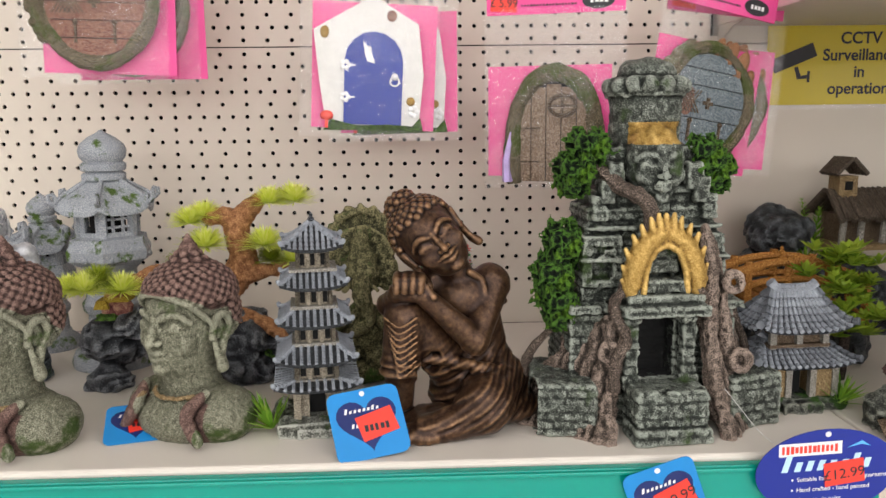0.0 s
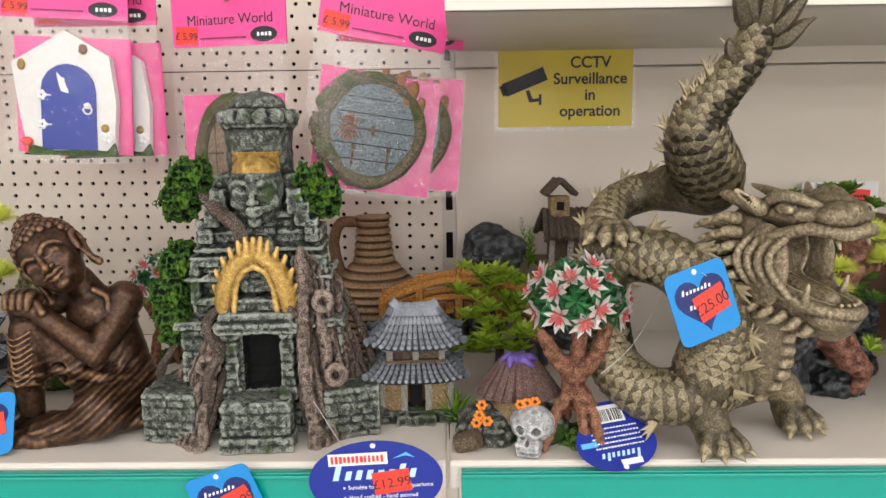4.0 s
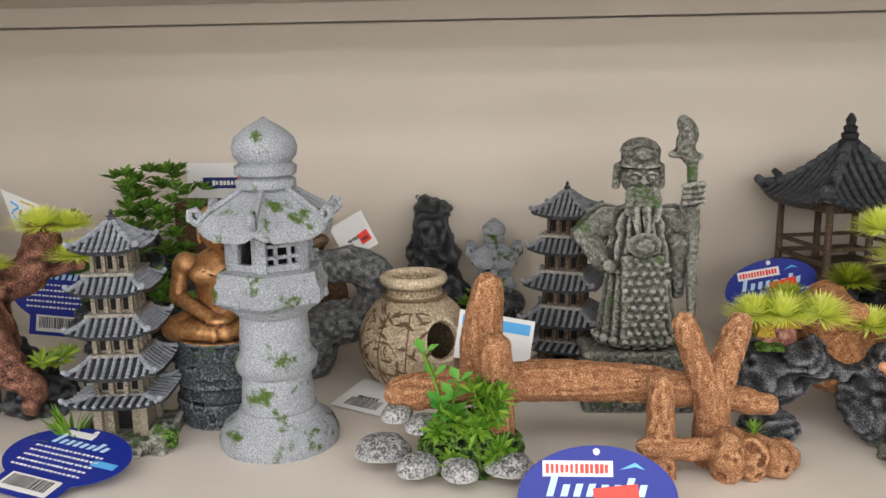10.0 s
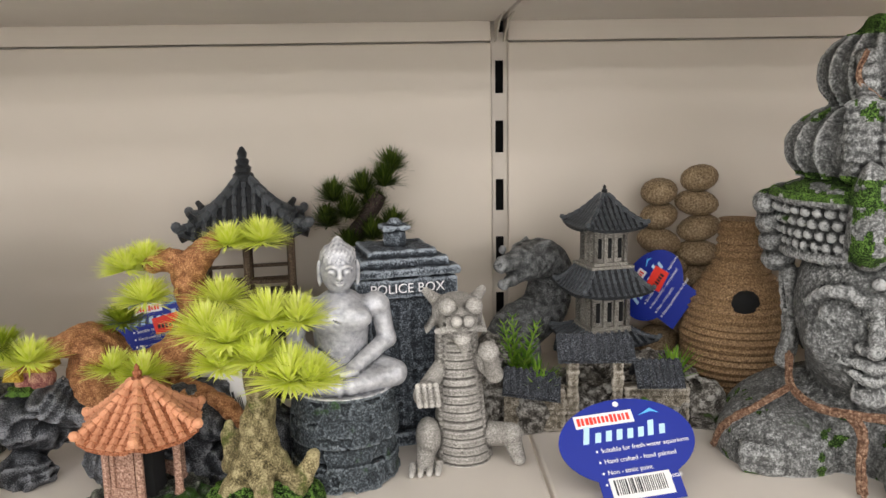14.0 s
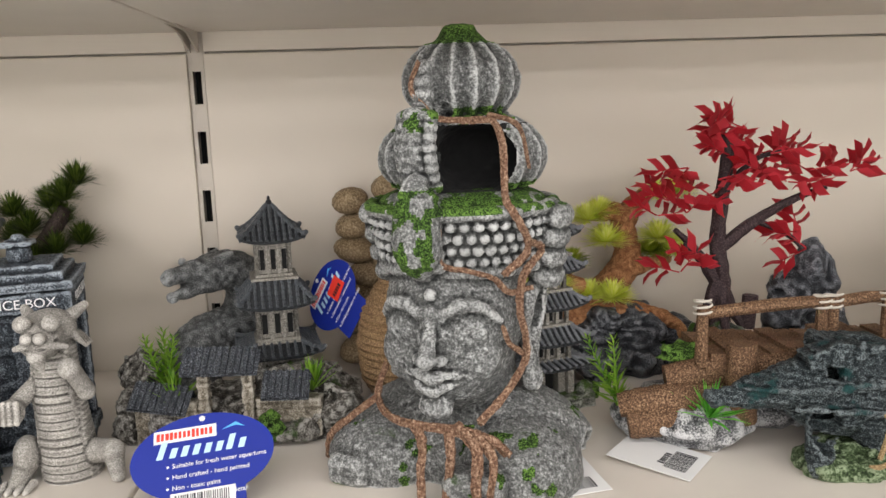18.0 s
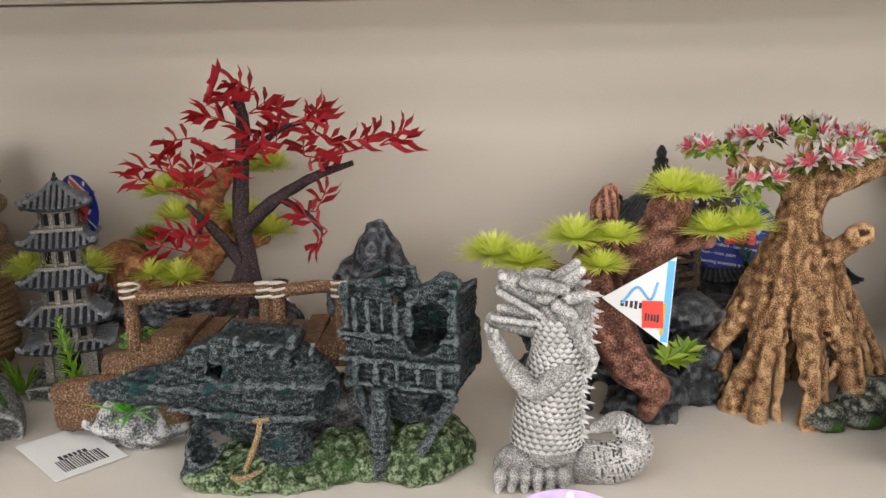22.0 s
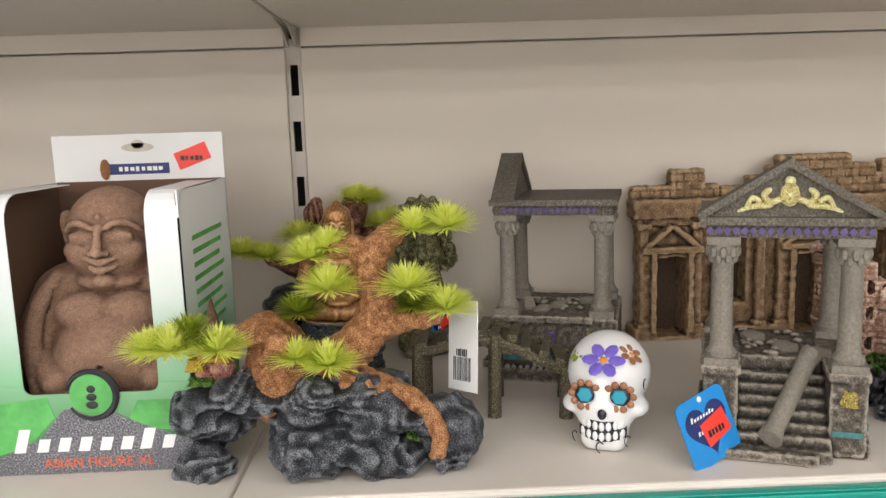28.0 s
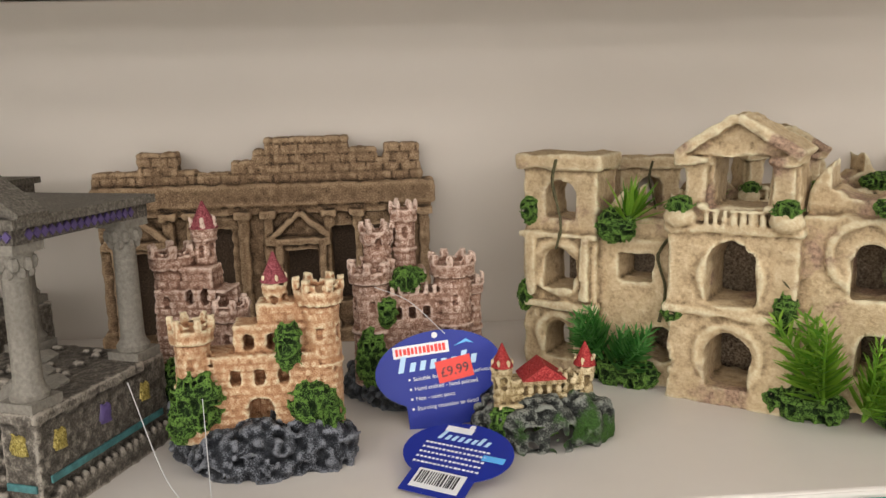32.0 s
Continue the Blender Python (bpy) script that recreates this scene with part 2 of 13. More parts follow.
def part(name, geo, mat, parent, label="", m=None, smooth=True, angle=40):
    """One mesh object under a thing or under a part; geo is a Geo, a Clay or a finished mesh."""
    me = geo if isinstance(geo, bpy.types.Mesh) else geo.mesh(name, mat) if isinstance(geo, Clay) else geo.mesh(name, mat, smooth, angle)
    ob = new(name, me)
    ob.parent = parent
    if m is not None:
        ob.matrix_basis = m
    return tagged(ob, label)


def setting(name, geo, mat, label="", category="", bevel=0.0, smooth=False):
    ob = new(name, geo.mesh(name, mat, smooth))
    if bevel:
        b = ob.modifiers.new("bevel", "BEVEL")
        b.width, b.segments, b.limit_method = bevel, 2, "ANGLE"
    return tagged(ob, label, category, kind="structure")


def text_mesh(body, size, mat, align="CENTER", spacing=1.0, bold=0.0):
    cu = bpy.data.curves.new("lettering", "FONT")
    cu.body, cu.size, cu.align_x, cu.align_y, cu.extrude, cu.space_character = body, size, align, "CENTER", 0.00012, spacing
    cu.offset = bold
    ob = new("lettering", cu)
    bpy.context.view_layer.update()
    me = bpy.data.meshes.new_from_object(ob.evaluated_get(bpy.context.evaluated_depsgraph_get()))
    bpy.data.objects.remove(ob)
    me.materials.clear()
    me.materials.append(mat)
    return me


# ---- materials ----
def base_nodes(name, rough, metal=0.0):
    m = bpy.data.materials.new(name)
    m.use_nodes = True
    t = m.node_tree
    b = t.nodes["Principled BSDF"]
    b.inputs["Roughness"].default_value, b.inputs["Metallic"].default_value = rough, metal
    return m, t, b


def noise_tex(t, co, scale, detail=4.0, kind="noise"):
    if kind == "noise":
        n = t.nodes.new("ShaderNodeTexNoise")
        n.inputs["Detail"].default_value = detail
        n.inputs["Roughness"].default_value = 0.62
    else:
        n = t.nodes.new("ShaderNodeTexVoronoi")
        n.feature = "F1"
    n.inputs["Scale"].default_value = scale
    t.links.new(co, n.inputs["Vector"])
    return n


def ramp(t, fac, stops):
    r = t.nodes.new("ShaderNodeValToRGB")
    e = r.color_ramp.elements
    while len(e) < len(stops):
        e.new(0.5)
    for k, (at, col) in zip(e, stops):
        k.position, k.color = at, (*col, 1)
    t.links.new(fac, r.inputs[0])
    return r.outputs[0]


def mix(t, fac, a, b):
    n = t.nodes.new("ShaderNodeMix")
    n.data_type = "RGBA"
    t.links.new(fac, n.inputs[0])
    t.links.new(a, n.inputs[6])
    if isinstance(b, tuple):
        n.inputs[7].default_value = (*b, 1)
    else:
        t.links.new(b, n.inputs[7])
    return n.outputs[2]


def resin(name, dark, mid, light, size=0.006, moss=None, moss_size=0.03, moss_at=0.56, rough=0.62, bump=0.5, metal=0.0, worn_shaded=True, speck=0.45, gain=1.5):
    """Hand-painted cast resin: a dark undercoat, a middle coat, pale paint dry-brushed over the raised relief, patches
    of moss; the same ramp paints shade into the hollows.
    """
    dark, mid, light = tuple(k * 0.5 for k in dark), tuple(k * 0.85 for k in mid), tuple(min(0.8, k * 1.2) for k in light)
    m, t, b = base_nodes(name, rough, metal)
    b.inputs["Specular IOR Level"].default_value = 0.22 if rough > 0.36 else 0.4
    co = t.nodes.new("ShaderNodeTexCoord").outputs["Object"]
    fine = noise_tex(t, co, 1 / (size * 0.3), 5.0)
    broad = noise_tex(t, co, 1 / (size * 6), 3.0)

    def blend(a, b, f):
        return tuple(p + (q - p) * f for p, q in zip(a, b))
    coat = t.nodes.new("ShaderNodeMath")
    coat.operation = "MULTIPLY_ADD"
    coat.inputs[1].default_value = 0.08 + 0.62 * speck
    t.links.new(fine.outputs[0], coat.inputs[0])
    if worn_shaded:
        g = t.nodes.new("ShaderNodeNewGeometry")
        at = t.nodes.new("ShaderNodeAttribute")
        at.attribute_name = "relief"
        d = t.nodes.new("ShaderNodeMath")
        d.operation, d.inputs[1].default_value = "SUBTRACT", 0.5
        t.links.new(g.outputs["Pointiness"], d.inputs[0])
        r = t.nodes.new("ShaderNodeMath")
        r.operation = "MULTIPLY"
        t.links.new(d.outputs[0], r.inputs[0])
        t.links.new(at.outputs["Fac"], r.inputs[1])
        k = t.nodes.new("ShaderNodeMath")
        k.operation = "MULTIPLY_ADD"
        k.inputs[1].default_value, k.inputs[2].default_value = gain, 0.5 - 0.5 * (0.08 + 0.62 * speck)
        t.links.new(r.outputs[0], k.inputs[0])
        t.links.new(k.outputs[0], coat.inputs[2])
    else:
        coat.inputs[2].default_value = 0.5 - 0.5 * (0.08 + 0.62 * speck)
    # low pointiness picks the dark end: shade in recesses is put into the colour
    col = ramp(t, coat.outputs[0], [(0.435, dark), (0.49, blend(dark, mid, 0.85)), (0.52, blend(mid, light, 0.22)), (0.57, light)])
    wide = t.nodes.new("ShaderNodeMapRange")
    wide.inputs[1].default_value, wide.inputs[2].default_value, wide.inputs[3].default_value, wide.inputs[4].default_value = 0.35, 0.65, 0.0, 0.4
    t.links.new(broad.outputs[0], wide.inputs[0])
    col = mix(t, wide.outputs[0], col, blend(dark, mid, 0.6))
    if moss:
        s = noise_tex(t, co, 1 / moss_size, 5.0)
        mr = t.nodes.new("ShaderNodeMapRange")
        mr.inputs[1].default_value, mr.inputs[2].default_value = moss_at, moss_at + 0.07
        t.links.new(s.outputs[0], mr.inputs[0])
        green = ramp(t, fine.outputs[0], [(0.35, tuple(k * 0.4 for k in moss)), (0.65, moss)])
        col = mix(t, mr.outputs[0], col, green)
    t.links.new(col, b.inputs["Base Color"])
    bp = t.nodes.new("ShaderNodeBump")
    bp.inputs["Strength"].default_value, bp.inputs["Distance"].default_value = bump, size * 0.4
    t.links.new(fine.outputs[0], bp.inputs["Height"])
    t.links.new(bp.outputs[0], b.inputs["Normal"])
    return m


def plain(name, col, rough=0.5, metal=0.0, vary=0.06, size=0.05, bump=0.0):
    m, t, b = base_nodes(name, rough, metal)
    co = t.nodes.new("ShaderNodeTexCoord").outputs["Object"]
    n = noise_tex(t, co, 1 / size, 4.0)
    t.links.new(ramp(t, n.outputs[0], [(0.3, tuple(k * (1 - vary) for k in col)), (0.7, tuple(min(1, k * (1 + vary)) for k in col))]), b.inputs["Base Color"])
    if bump:
        bp = t.nodes.new("ShaderNodeBump")
        bp.inputs["Strength"].default_value, bp.inputs["Distance"].default_value = bump, 0.0005
        f = noise_tex(t, co, 1 / (size * 0.03), 3.0)
        t.links.new(f.outputs[0], bp.inputs["Height"])
        t.links.new(bp.outputs[0], b.inputs["Normal"])
    return m


def leafy(name, dark, light, rough=0.45):
    """Soft moulded plastic foliage, each blade a little different."""
    m, t, b = base_nodes(name, rough)
    g = t.nodes.new("ShaderNodeNewGeometry")
    col = ramp(t, g.outputs["Random Per Island"], [(0.0, dark), (1.0, light)])
    t.links.new(col, b.inputs["Base Color"])
    b.inputs["Subsurface Weight"].default_value = 0.0
    tr = t.nodes.new("ShaderNodeBsdfTranslucent")
    t.links.new(col, tr.inputs[0])
    mx = t.nodes.new("ShaderNodeMixShader")
    mx.inputs[0].default_value = 0.45
    t.links.new(b.outputs[0], mx.inputs[1])
    t.links.new(tr.outputs[0], mx.inputs[2])
    t.links.new(mx.outputs[0], t.nodes["Material Output"].inputs[0])
    return m


def film_mat(name):
    """Clear crinkled plastic film: mostly see-through, glossy."""
    m, t, b = base_nodes(name, 0.12)
    tr = t.nodes.new("ShaderNodeBsdfTransparent")
    gl = t.nodes.new("ShaderNodeBsdfGlossy")
    gl.inputs["Roughness"].default_value = 0.12
    co = t.nodes.new("ShaderNodeTexCoord").outputs["Object"]
    n = noise_tex(t, co, 55, 3.0)
    bp = t.nodes.new("ShaderNodeBump")
    bp.inputs["Strength"].default_value, bp.inputs["Distance"].default_value = 0.8, 0.004
    t.links.new(n.outputs[0], bp.inputs["Height"])
    t.links.new(bp.outputs[0], gl.inputs["Normal"])
    mx = t.nodes.new("ShaderNodeMixShader")
    mx.inputs[0].default_value = 0.05
    t.links.new(tr.outputs[0], mx.inputs[1])
    t.links.new(gl.outputs[0], mx.inputs[2])
    t.links.new(mx.outputs[0], t.nodes["Material Output"].inputs[0])
    return m


PANEL = plain("cream_panel", (0.66, 0.595, 0.505), 0.45, vary=0.03, size=0.4, bump=0.08)
SHELF = plain("cream_shelf", (0.70, 0.645, 0.575), 0.4, vary=0.05, size=0.15, bump=0.06)
TEAL = plain("teal_strip", (0.0, 0.30, 0.235), 0.25, vary=0.04, size=0.2)
STEEL = plain("painted_steel", (0.55, 0.50, 0.43), 0.4)
# flat black for fills that stand for shade in hollows, holes and gaps
BLACK = plain("black_shade_fill", (0.004, 0.004, 0.004), 0.9)
FLOOR = plain("floor_vinyl", (0.42, 0.41, 0.4), 0.5, vary=0.12, size=0.3)
PLASTER = plain("plaster", (0.72, 0.71, 0.68), 0.8)
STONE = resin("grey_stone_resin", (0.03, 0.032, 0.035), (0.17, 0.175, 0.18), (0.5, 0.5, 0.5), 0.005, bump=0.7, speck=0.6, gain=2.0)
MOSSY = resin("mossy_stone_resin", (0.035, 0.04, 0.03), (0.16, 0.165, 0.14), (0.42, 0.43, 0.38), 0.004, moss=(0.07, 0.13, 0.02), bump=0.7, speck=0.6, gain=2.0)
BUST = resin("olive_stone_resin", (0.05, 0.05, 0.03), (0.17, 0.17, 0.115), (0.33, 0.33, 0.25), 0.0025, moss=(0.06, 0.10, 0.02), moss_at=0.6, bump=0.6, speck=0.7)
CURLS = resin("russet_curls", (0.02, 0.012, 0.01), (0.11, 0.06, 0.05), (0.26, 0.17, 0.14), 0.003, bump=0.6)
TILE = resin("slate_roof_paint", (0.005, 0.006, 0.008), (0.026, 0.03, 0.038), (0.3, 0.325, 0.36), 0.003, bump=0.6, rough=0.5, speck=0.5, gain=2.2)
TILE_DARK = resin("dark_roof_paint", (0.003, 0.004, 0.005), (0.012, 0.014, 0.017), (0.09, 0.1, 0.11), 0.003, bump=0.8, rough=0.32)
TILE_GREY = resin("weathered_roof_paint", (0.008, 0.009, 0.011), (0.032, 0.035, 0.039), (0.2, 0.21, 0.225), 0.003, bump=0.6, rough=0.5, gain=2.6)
CREAM = resin("timber_cream_paint", (0.05, 0.036, 0.024), (0.33, 0.285, 0.21), (0.5, 0.46, 0.38), 0.003, bump=0.5, worn_shaded=False)
PALE = resin("pale_timber_paint", (0.05, 0.045, 0.035), (0.3, 0.28, 0.24), (0.62, 0.6, 0.55), 0.003, bump=0.5, worn_shaded=False)
OCHRE = resin("ochre_timber_paint", (0.06, 0.03, 0.012), (0.3, 0.2, 0.09), (0.55, 0.43, 0.26), 0.003, bump=0.5, worn_shaded=False)
WOODY = resin("brown_timber_paint", (0.02, 0.012, 0.007), (0.12, 0.08, 0.05), (0.34, 0.27, 0.19), 0.003, bump=0.6, worn_shaded=False)
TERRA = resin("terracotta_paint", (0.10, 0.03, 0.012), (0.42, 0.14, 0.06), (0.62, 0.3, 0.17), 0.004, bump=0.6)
TERRAPALE = resin("pale_terracotta_paint", (0.13, 0.05, 0.03), (0.42, 0.24, 0.17), (0.62, 0.44, 0.34), 0.004, bump=0.5, worn_shaded=False)
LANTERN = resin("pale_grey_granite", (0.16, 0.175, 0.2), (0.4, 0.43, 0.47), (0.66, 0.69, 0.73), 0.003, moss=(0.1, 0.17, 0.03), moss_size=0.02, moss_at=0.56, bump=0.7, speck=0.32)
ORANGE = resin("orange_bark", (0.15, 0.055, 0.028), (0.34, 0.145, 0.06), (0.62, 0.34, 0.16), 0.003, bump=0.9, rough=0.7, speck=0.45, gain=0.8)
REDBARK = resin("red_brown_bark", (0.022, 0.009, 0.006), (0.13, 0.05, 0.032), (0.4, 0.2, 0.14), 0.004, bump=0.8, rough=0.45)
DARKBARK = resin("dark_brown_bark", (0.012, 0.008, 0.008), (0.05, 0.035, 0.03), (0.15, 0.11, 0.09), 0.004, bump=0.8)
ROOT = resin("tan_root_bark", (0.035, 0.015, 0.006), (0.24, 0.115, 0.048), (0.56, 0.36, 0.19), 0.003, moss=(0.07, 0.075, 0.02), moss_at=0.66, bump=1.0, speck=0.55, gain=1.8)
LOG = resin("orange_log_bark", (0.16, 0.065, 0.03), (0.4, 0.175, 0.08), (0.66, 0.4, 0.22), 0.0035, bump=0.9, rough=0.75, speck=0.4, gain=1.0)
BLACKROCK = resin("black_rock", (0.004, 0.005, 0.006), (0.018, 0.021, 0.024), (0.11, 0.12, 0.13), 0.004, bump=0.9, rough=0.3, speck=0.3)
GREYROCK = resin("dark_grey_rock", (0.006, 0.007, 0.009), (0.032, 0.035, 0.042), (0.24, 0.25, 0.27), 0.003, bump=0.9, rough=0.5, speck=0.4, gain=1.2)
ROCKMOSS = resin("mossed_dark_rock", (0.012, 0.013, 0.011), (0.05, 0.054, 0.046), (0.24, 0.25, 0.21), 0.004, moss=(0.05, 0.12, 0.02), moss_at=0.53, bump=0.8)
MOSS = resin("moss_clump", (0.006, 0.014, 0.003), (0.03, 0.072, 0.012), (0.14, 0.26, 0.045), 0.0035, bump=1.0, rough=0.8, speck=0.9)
NEEDLE = leafy("yellow_green_needles", (0.8, 0.88, 0.12), (0.98, 1.0, 0.42))
NEEDLE_DIM = leafy("olive_needles", (0.24, 0.33, 0.02), (0.5, 0.58, 0.06))
PINE = leafy("pine_green_needles", (0.025, 0.055, 0.006), (0.14, 0.2, 0.03))
FERN = leafy("fresh_green_blades", (0.09, 0.26, 0.015), (0.36, 0.58, 0.07))
DEEP = leafy("deep_green_leaves", (0.02, 0.12, 0.035), (0.07, 0.32, 0.11))
LIME = leafy("lime_leaves", (0.12, 0.25, 0.015), (0.42, 0.55, 0.06))
REDLEAF = leafy("crimson_leaves", (0.42, 0.015, 0.025), (0.8, 0.07, 0.1))
PETAL = leafy("white_petals", (0.72, 0.68, 0.66), (0.85, 0.82, 0.8))
PINK = leafy("coral_petals", (0.62, 0.08, 0.08), (0.75, 0.2, 0.18))
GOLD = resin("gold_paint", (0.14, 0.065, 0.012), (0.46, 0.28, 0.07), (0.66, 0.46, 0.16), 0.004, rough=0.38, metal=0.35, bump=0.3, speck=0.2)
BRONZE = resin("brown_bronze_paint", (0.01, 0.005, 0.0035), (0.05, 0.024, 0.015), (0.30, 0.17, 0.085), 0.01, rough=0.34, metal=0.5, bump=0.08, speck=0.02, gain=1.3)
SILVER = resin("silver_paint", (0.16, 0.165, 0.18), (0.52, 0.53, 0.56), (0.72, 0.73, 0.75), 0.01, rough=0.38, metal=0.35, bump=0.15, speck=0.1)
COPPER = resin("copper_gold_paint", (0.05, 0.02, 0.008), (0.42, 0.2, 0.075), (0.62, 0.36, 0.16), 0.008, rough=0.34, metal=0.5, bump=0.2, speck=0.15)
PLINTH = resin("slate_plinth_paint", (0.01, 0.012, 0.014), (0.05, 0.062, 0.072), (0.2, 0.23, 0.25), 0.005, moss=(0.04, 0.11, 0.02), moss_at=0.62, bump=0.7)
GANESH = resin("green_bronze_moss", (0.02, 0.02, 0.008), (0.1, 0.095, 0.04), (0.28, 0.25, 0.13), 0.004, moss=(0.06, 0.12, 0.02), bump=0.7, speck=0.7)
CORD = plain("clear_cord", (0.6, 0.6, 0.58), 0.3)
PAPER = plain("white_paper", (0.78, 0.78, 0.77), 0.55, vary=0.02)
INK = plain("black_ink", (0.02, 0.02, 0.025), 0.5)
BLUE = plain("royal_blue_card", (0.006, 0.022, 0.27), 0.5, vary=0.03)
NAVY = plain("navy_print", (0.012, 0.025, 0.14), 0.25)
CYAN = plain("sky_blue_card", (0.008, 0.24, 0.62), 0.5)
LIGHTBLUE = plain("light_blue_print", (0.12, 0.45, 0.85), 0.25)
STICKER = plain("red_price_sticker", (0.85, 0.05, 0.03), 0.4, vary=0.03)
WHITEINK = plain("white_print", (0.82, 0.82, 0.82), 0.35)
PINKCARD = plain("hot_pink_card", (0.80, 0.075, 0.30), 0.5, vary=0.03)
LILAC = plain("lilac_card", (0.55, 0.42, 0.78), 0.5, vary=0.3, size=0.02)
YELLOW = plain("yellow_sign", (0.58, 0.46, 0.02), 0.3, vary=0.02)
FILM = film_mat("clear_film")


# ---- the aisle, the shelving bays and the back panels ----
UPRIGHTS = (-0.865, 0.385, 1.635, 2.885, 4.135)
setting("floor", Geo().box((1.7, -6.4, -0.05), (16, 17.4, 0.1)), FLOOR, "grey vinyl shop floor", "floor")
setting("ceiling", Geo().box((1.7, -6.4, 3.25), (16, 17.4, 0.1)), PLASTER, "white shop ceiling", "ceiling")
setting("wall_north", Geo().box((1.7, 1.15, 1.6), (16, 0.1, 3.2)), PLASTER, "plain wall behind the shelving", "wall")
setting("wall_south", Geo().box((1.7, -15.1, 1.6), (16, 0.1, 3.2)), PLASTER, "plain far wall of the shop", "wall")
setting("wall_west", Geo().box((-6.2, -6.9, 1.6), (0.1, 16.2, 3.2)), PLASTER, "plain side wall of the shop", "wall")
setting("wall_east", Geo().box((9.6, -6.9, 1.6), (0.1, 16.2, 3.2)), PLASTER, "plain side wall of the shop", "wall")

SEAM = 1.508
for k in range(len(UPRIGHTS) - 1):
    a, b = UPRIGHTS[k] + 0.008, UPRIGHTS[k + 1] - 0.008
    cx, w = (a + b) / 2, b - a
    n = k + 1
    if k:
        lower = Geo().box((cx, WALL + 0.006, (0.1 + SEAM - 0.0008) / 2), (w, 0.012, SEAM - 0.0008 - 0.1))
        upper = Geo().box((cx, WALL + 0.006, SEAM + 0.2008), (w, 0.012, 0.4))
        setting(f"back_panel_{n}", lower, PANEL, "cream painted steel back panel", "back panel", 0.0012)
        setting(f"upper_back_panel_{n}", upper, PANEL, "cream painted steel back panel", "back panel", 0.0012)
        g = Geo().box((cx, (EDGE + 0.025 + WALL) / 2, 1.536), (w + 0.013, WALL - EDGE - 0.027, 0.018))
        g.box((cx, EDGE + 0.029, 1.546), (w + 0.013, 0.008, 0.038))
        setting(f"upper_shelf_{n}", g, SHELF, "cream steel shelf above the ornaments", "shelf", 0.001)
    g = Geo().box((cx, (EDGE + WALL) / 2 + 0.0005, TOP - 0.005), (1.2478, WALL - EDGE - 0.001, 0.01))
    g.box((cx, EDGE + 0.004, TOP - 0.0115), (1.2478, 0.008, 0.021))
    setting(f"shelf_{n}", g, SHELF, "cream steel shelf full of ornaments", "shelf", 0.002)
    g = Geo().box((cx, EDGE - 0.005, TOP - 0.028), (1.23, 0.008, 0.048))
    g.box((cx, EDGE - 0.0105, TOP - 0.0065), (1.23, 0.003, 0.003))
    setting(f"ticket_strip_{n}", g, TEAL, "teal plastic ticket strip on the shelf edge", "ticket strip", 0.0008)

# perforated panel of the first bay: alternate rows of wide and narrow pitch
def perforated(x0, x1, z0, z1, phase=0):
    g, row, r, y, back = Geo(), 0, 0.0024, WALL, WALL + 0.003
    z = z0
    while z + 0.0132 <= z1 + 1e-6:
        count = max(1, round((x1 - x0) / (0.0257 if (row + phase) % 2 else 0.0154)))
        p = (x1 - x0) / count
        for i in range(count):
            cx, cz = x0 + (i + 0.5) * p, z + 0.0066
            vs = []
            for q in range(8):
                a = math.pi * (q + 0.5) / 4
                vs.append((cx + r * math.cos(a), y, cz + r * math.sin(a)))
            for q in range(8):
                a = math.pi * (q + 0.5) / 4
                c, s = math.cos(a), math.sin(a)
                k = 1 / max(abs(c), abs(s))
                vs.append((cx + p / 2 * max(-1, min(1, c * k)) , y, cz + 0.0066 * max(-1, min(1, s * k))))
            vs += [(v[0], back, v[2]) for v in vs[:8]]
            cor = [(cx + p / 2, y, cz + 0.0066), (cx - p / 2, y, cz + 0.0066), (cx - p / 2, y, cz - 0.0066), (cx + p / 2, y, cz - 0.0066)]
            vs += cor
            fs = [(q, (q + 1) % 8, 8 + (q + 1) % 8, 8 + q) for q in range(8)]
            fs += [(q, 16 + q, 16 + (q + 1) % 8, (q + 1) % 8) for q in range(8)]
            for c, q in enumerate((0, 2, 4, 6)):
                fs.append((8 + q, 8 + q + 1, 24 + c))
            g.add(vs, fs)
        z += 0.0132
        row += 1
    return g, z


pa, pb = UPRIGHTS[0] + 0.008, UPRIGHTS[1] - 0.008
g, ztop = perforated(pa, pb, 1.244, SEAM)
g.box(((pa + pb) / 2, WALL + 0.001, 1.222), (pb - pa, 0.002, 0.044))
ob = new("perforated_panel", g.mesh("perforated_panel", PANEL, False))
tagged(ob, "cream perforated steel back panel with rows of round holes", "back panel", kind="structure")
g, _ = perforated(pa, pb, ztop + 0.0012, 1.75, 1)
ob = new("upper_perforated_panel", g.mesh("upper_perforated_panel", PANEL, False))
tagged(ob, "cream perforated steel back panel with rows of round holes", "back panel", kind="structure")
setting("plinth_panel", Geo().box(((UPRIGHTS[0] + UPRIGHTS[-1]) / 2, WALL + 0.012, 0.05), (UPRIGHTS[-1] - UPRIGHTS[0], 0.02, 0.1)), PANEL, "cream plinth panel on the floor", "plinth")
setting("lower_panel_1", Geo().box(((pa + pb) / 2, WALL + 0.006, 0.648), (pb - pa, 0.012, 1.096)), PANEL, "cream painted steel back panel", "back panel")
# added black sheet: the shade seen through the holes is its colour
setting("panel_backing", Geo().box(((pa + pb) / 2, WALL + 0.02, 1.4), (pb - pa, 0.004, 0.8)), BLACK, "black sheet standing for the shade behind the perforated panel", "backing")


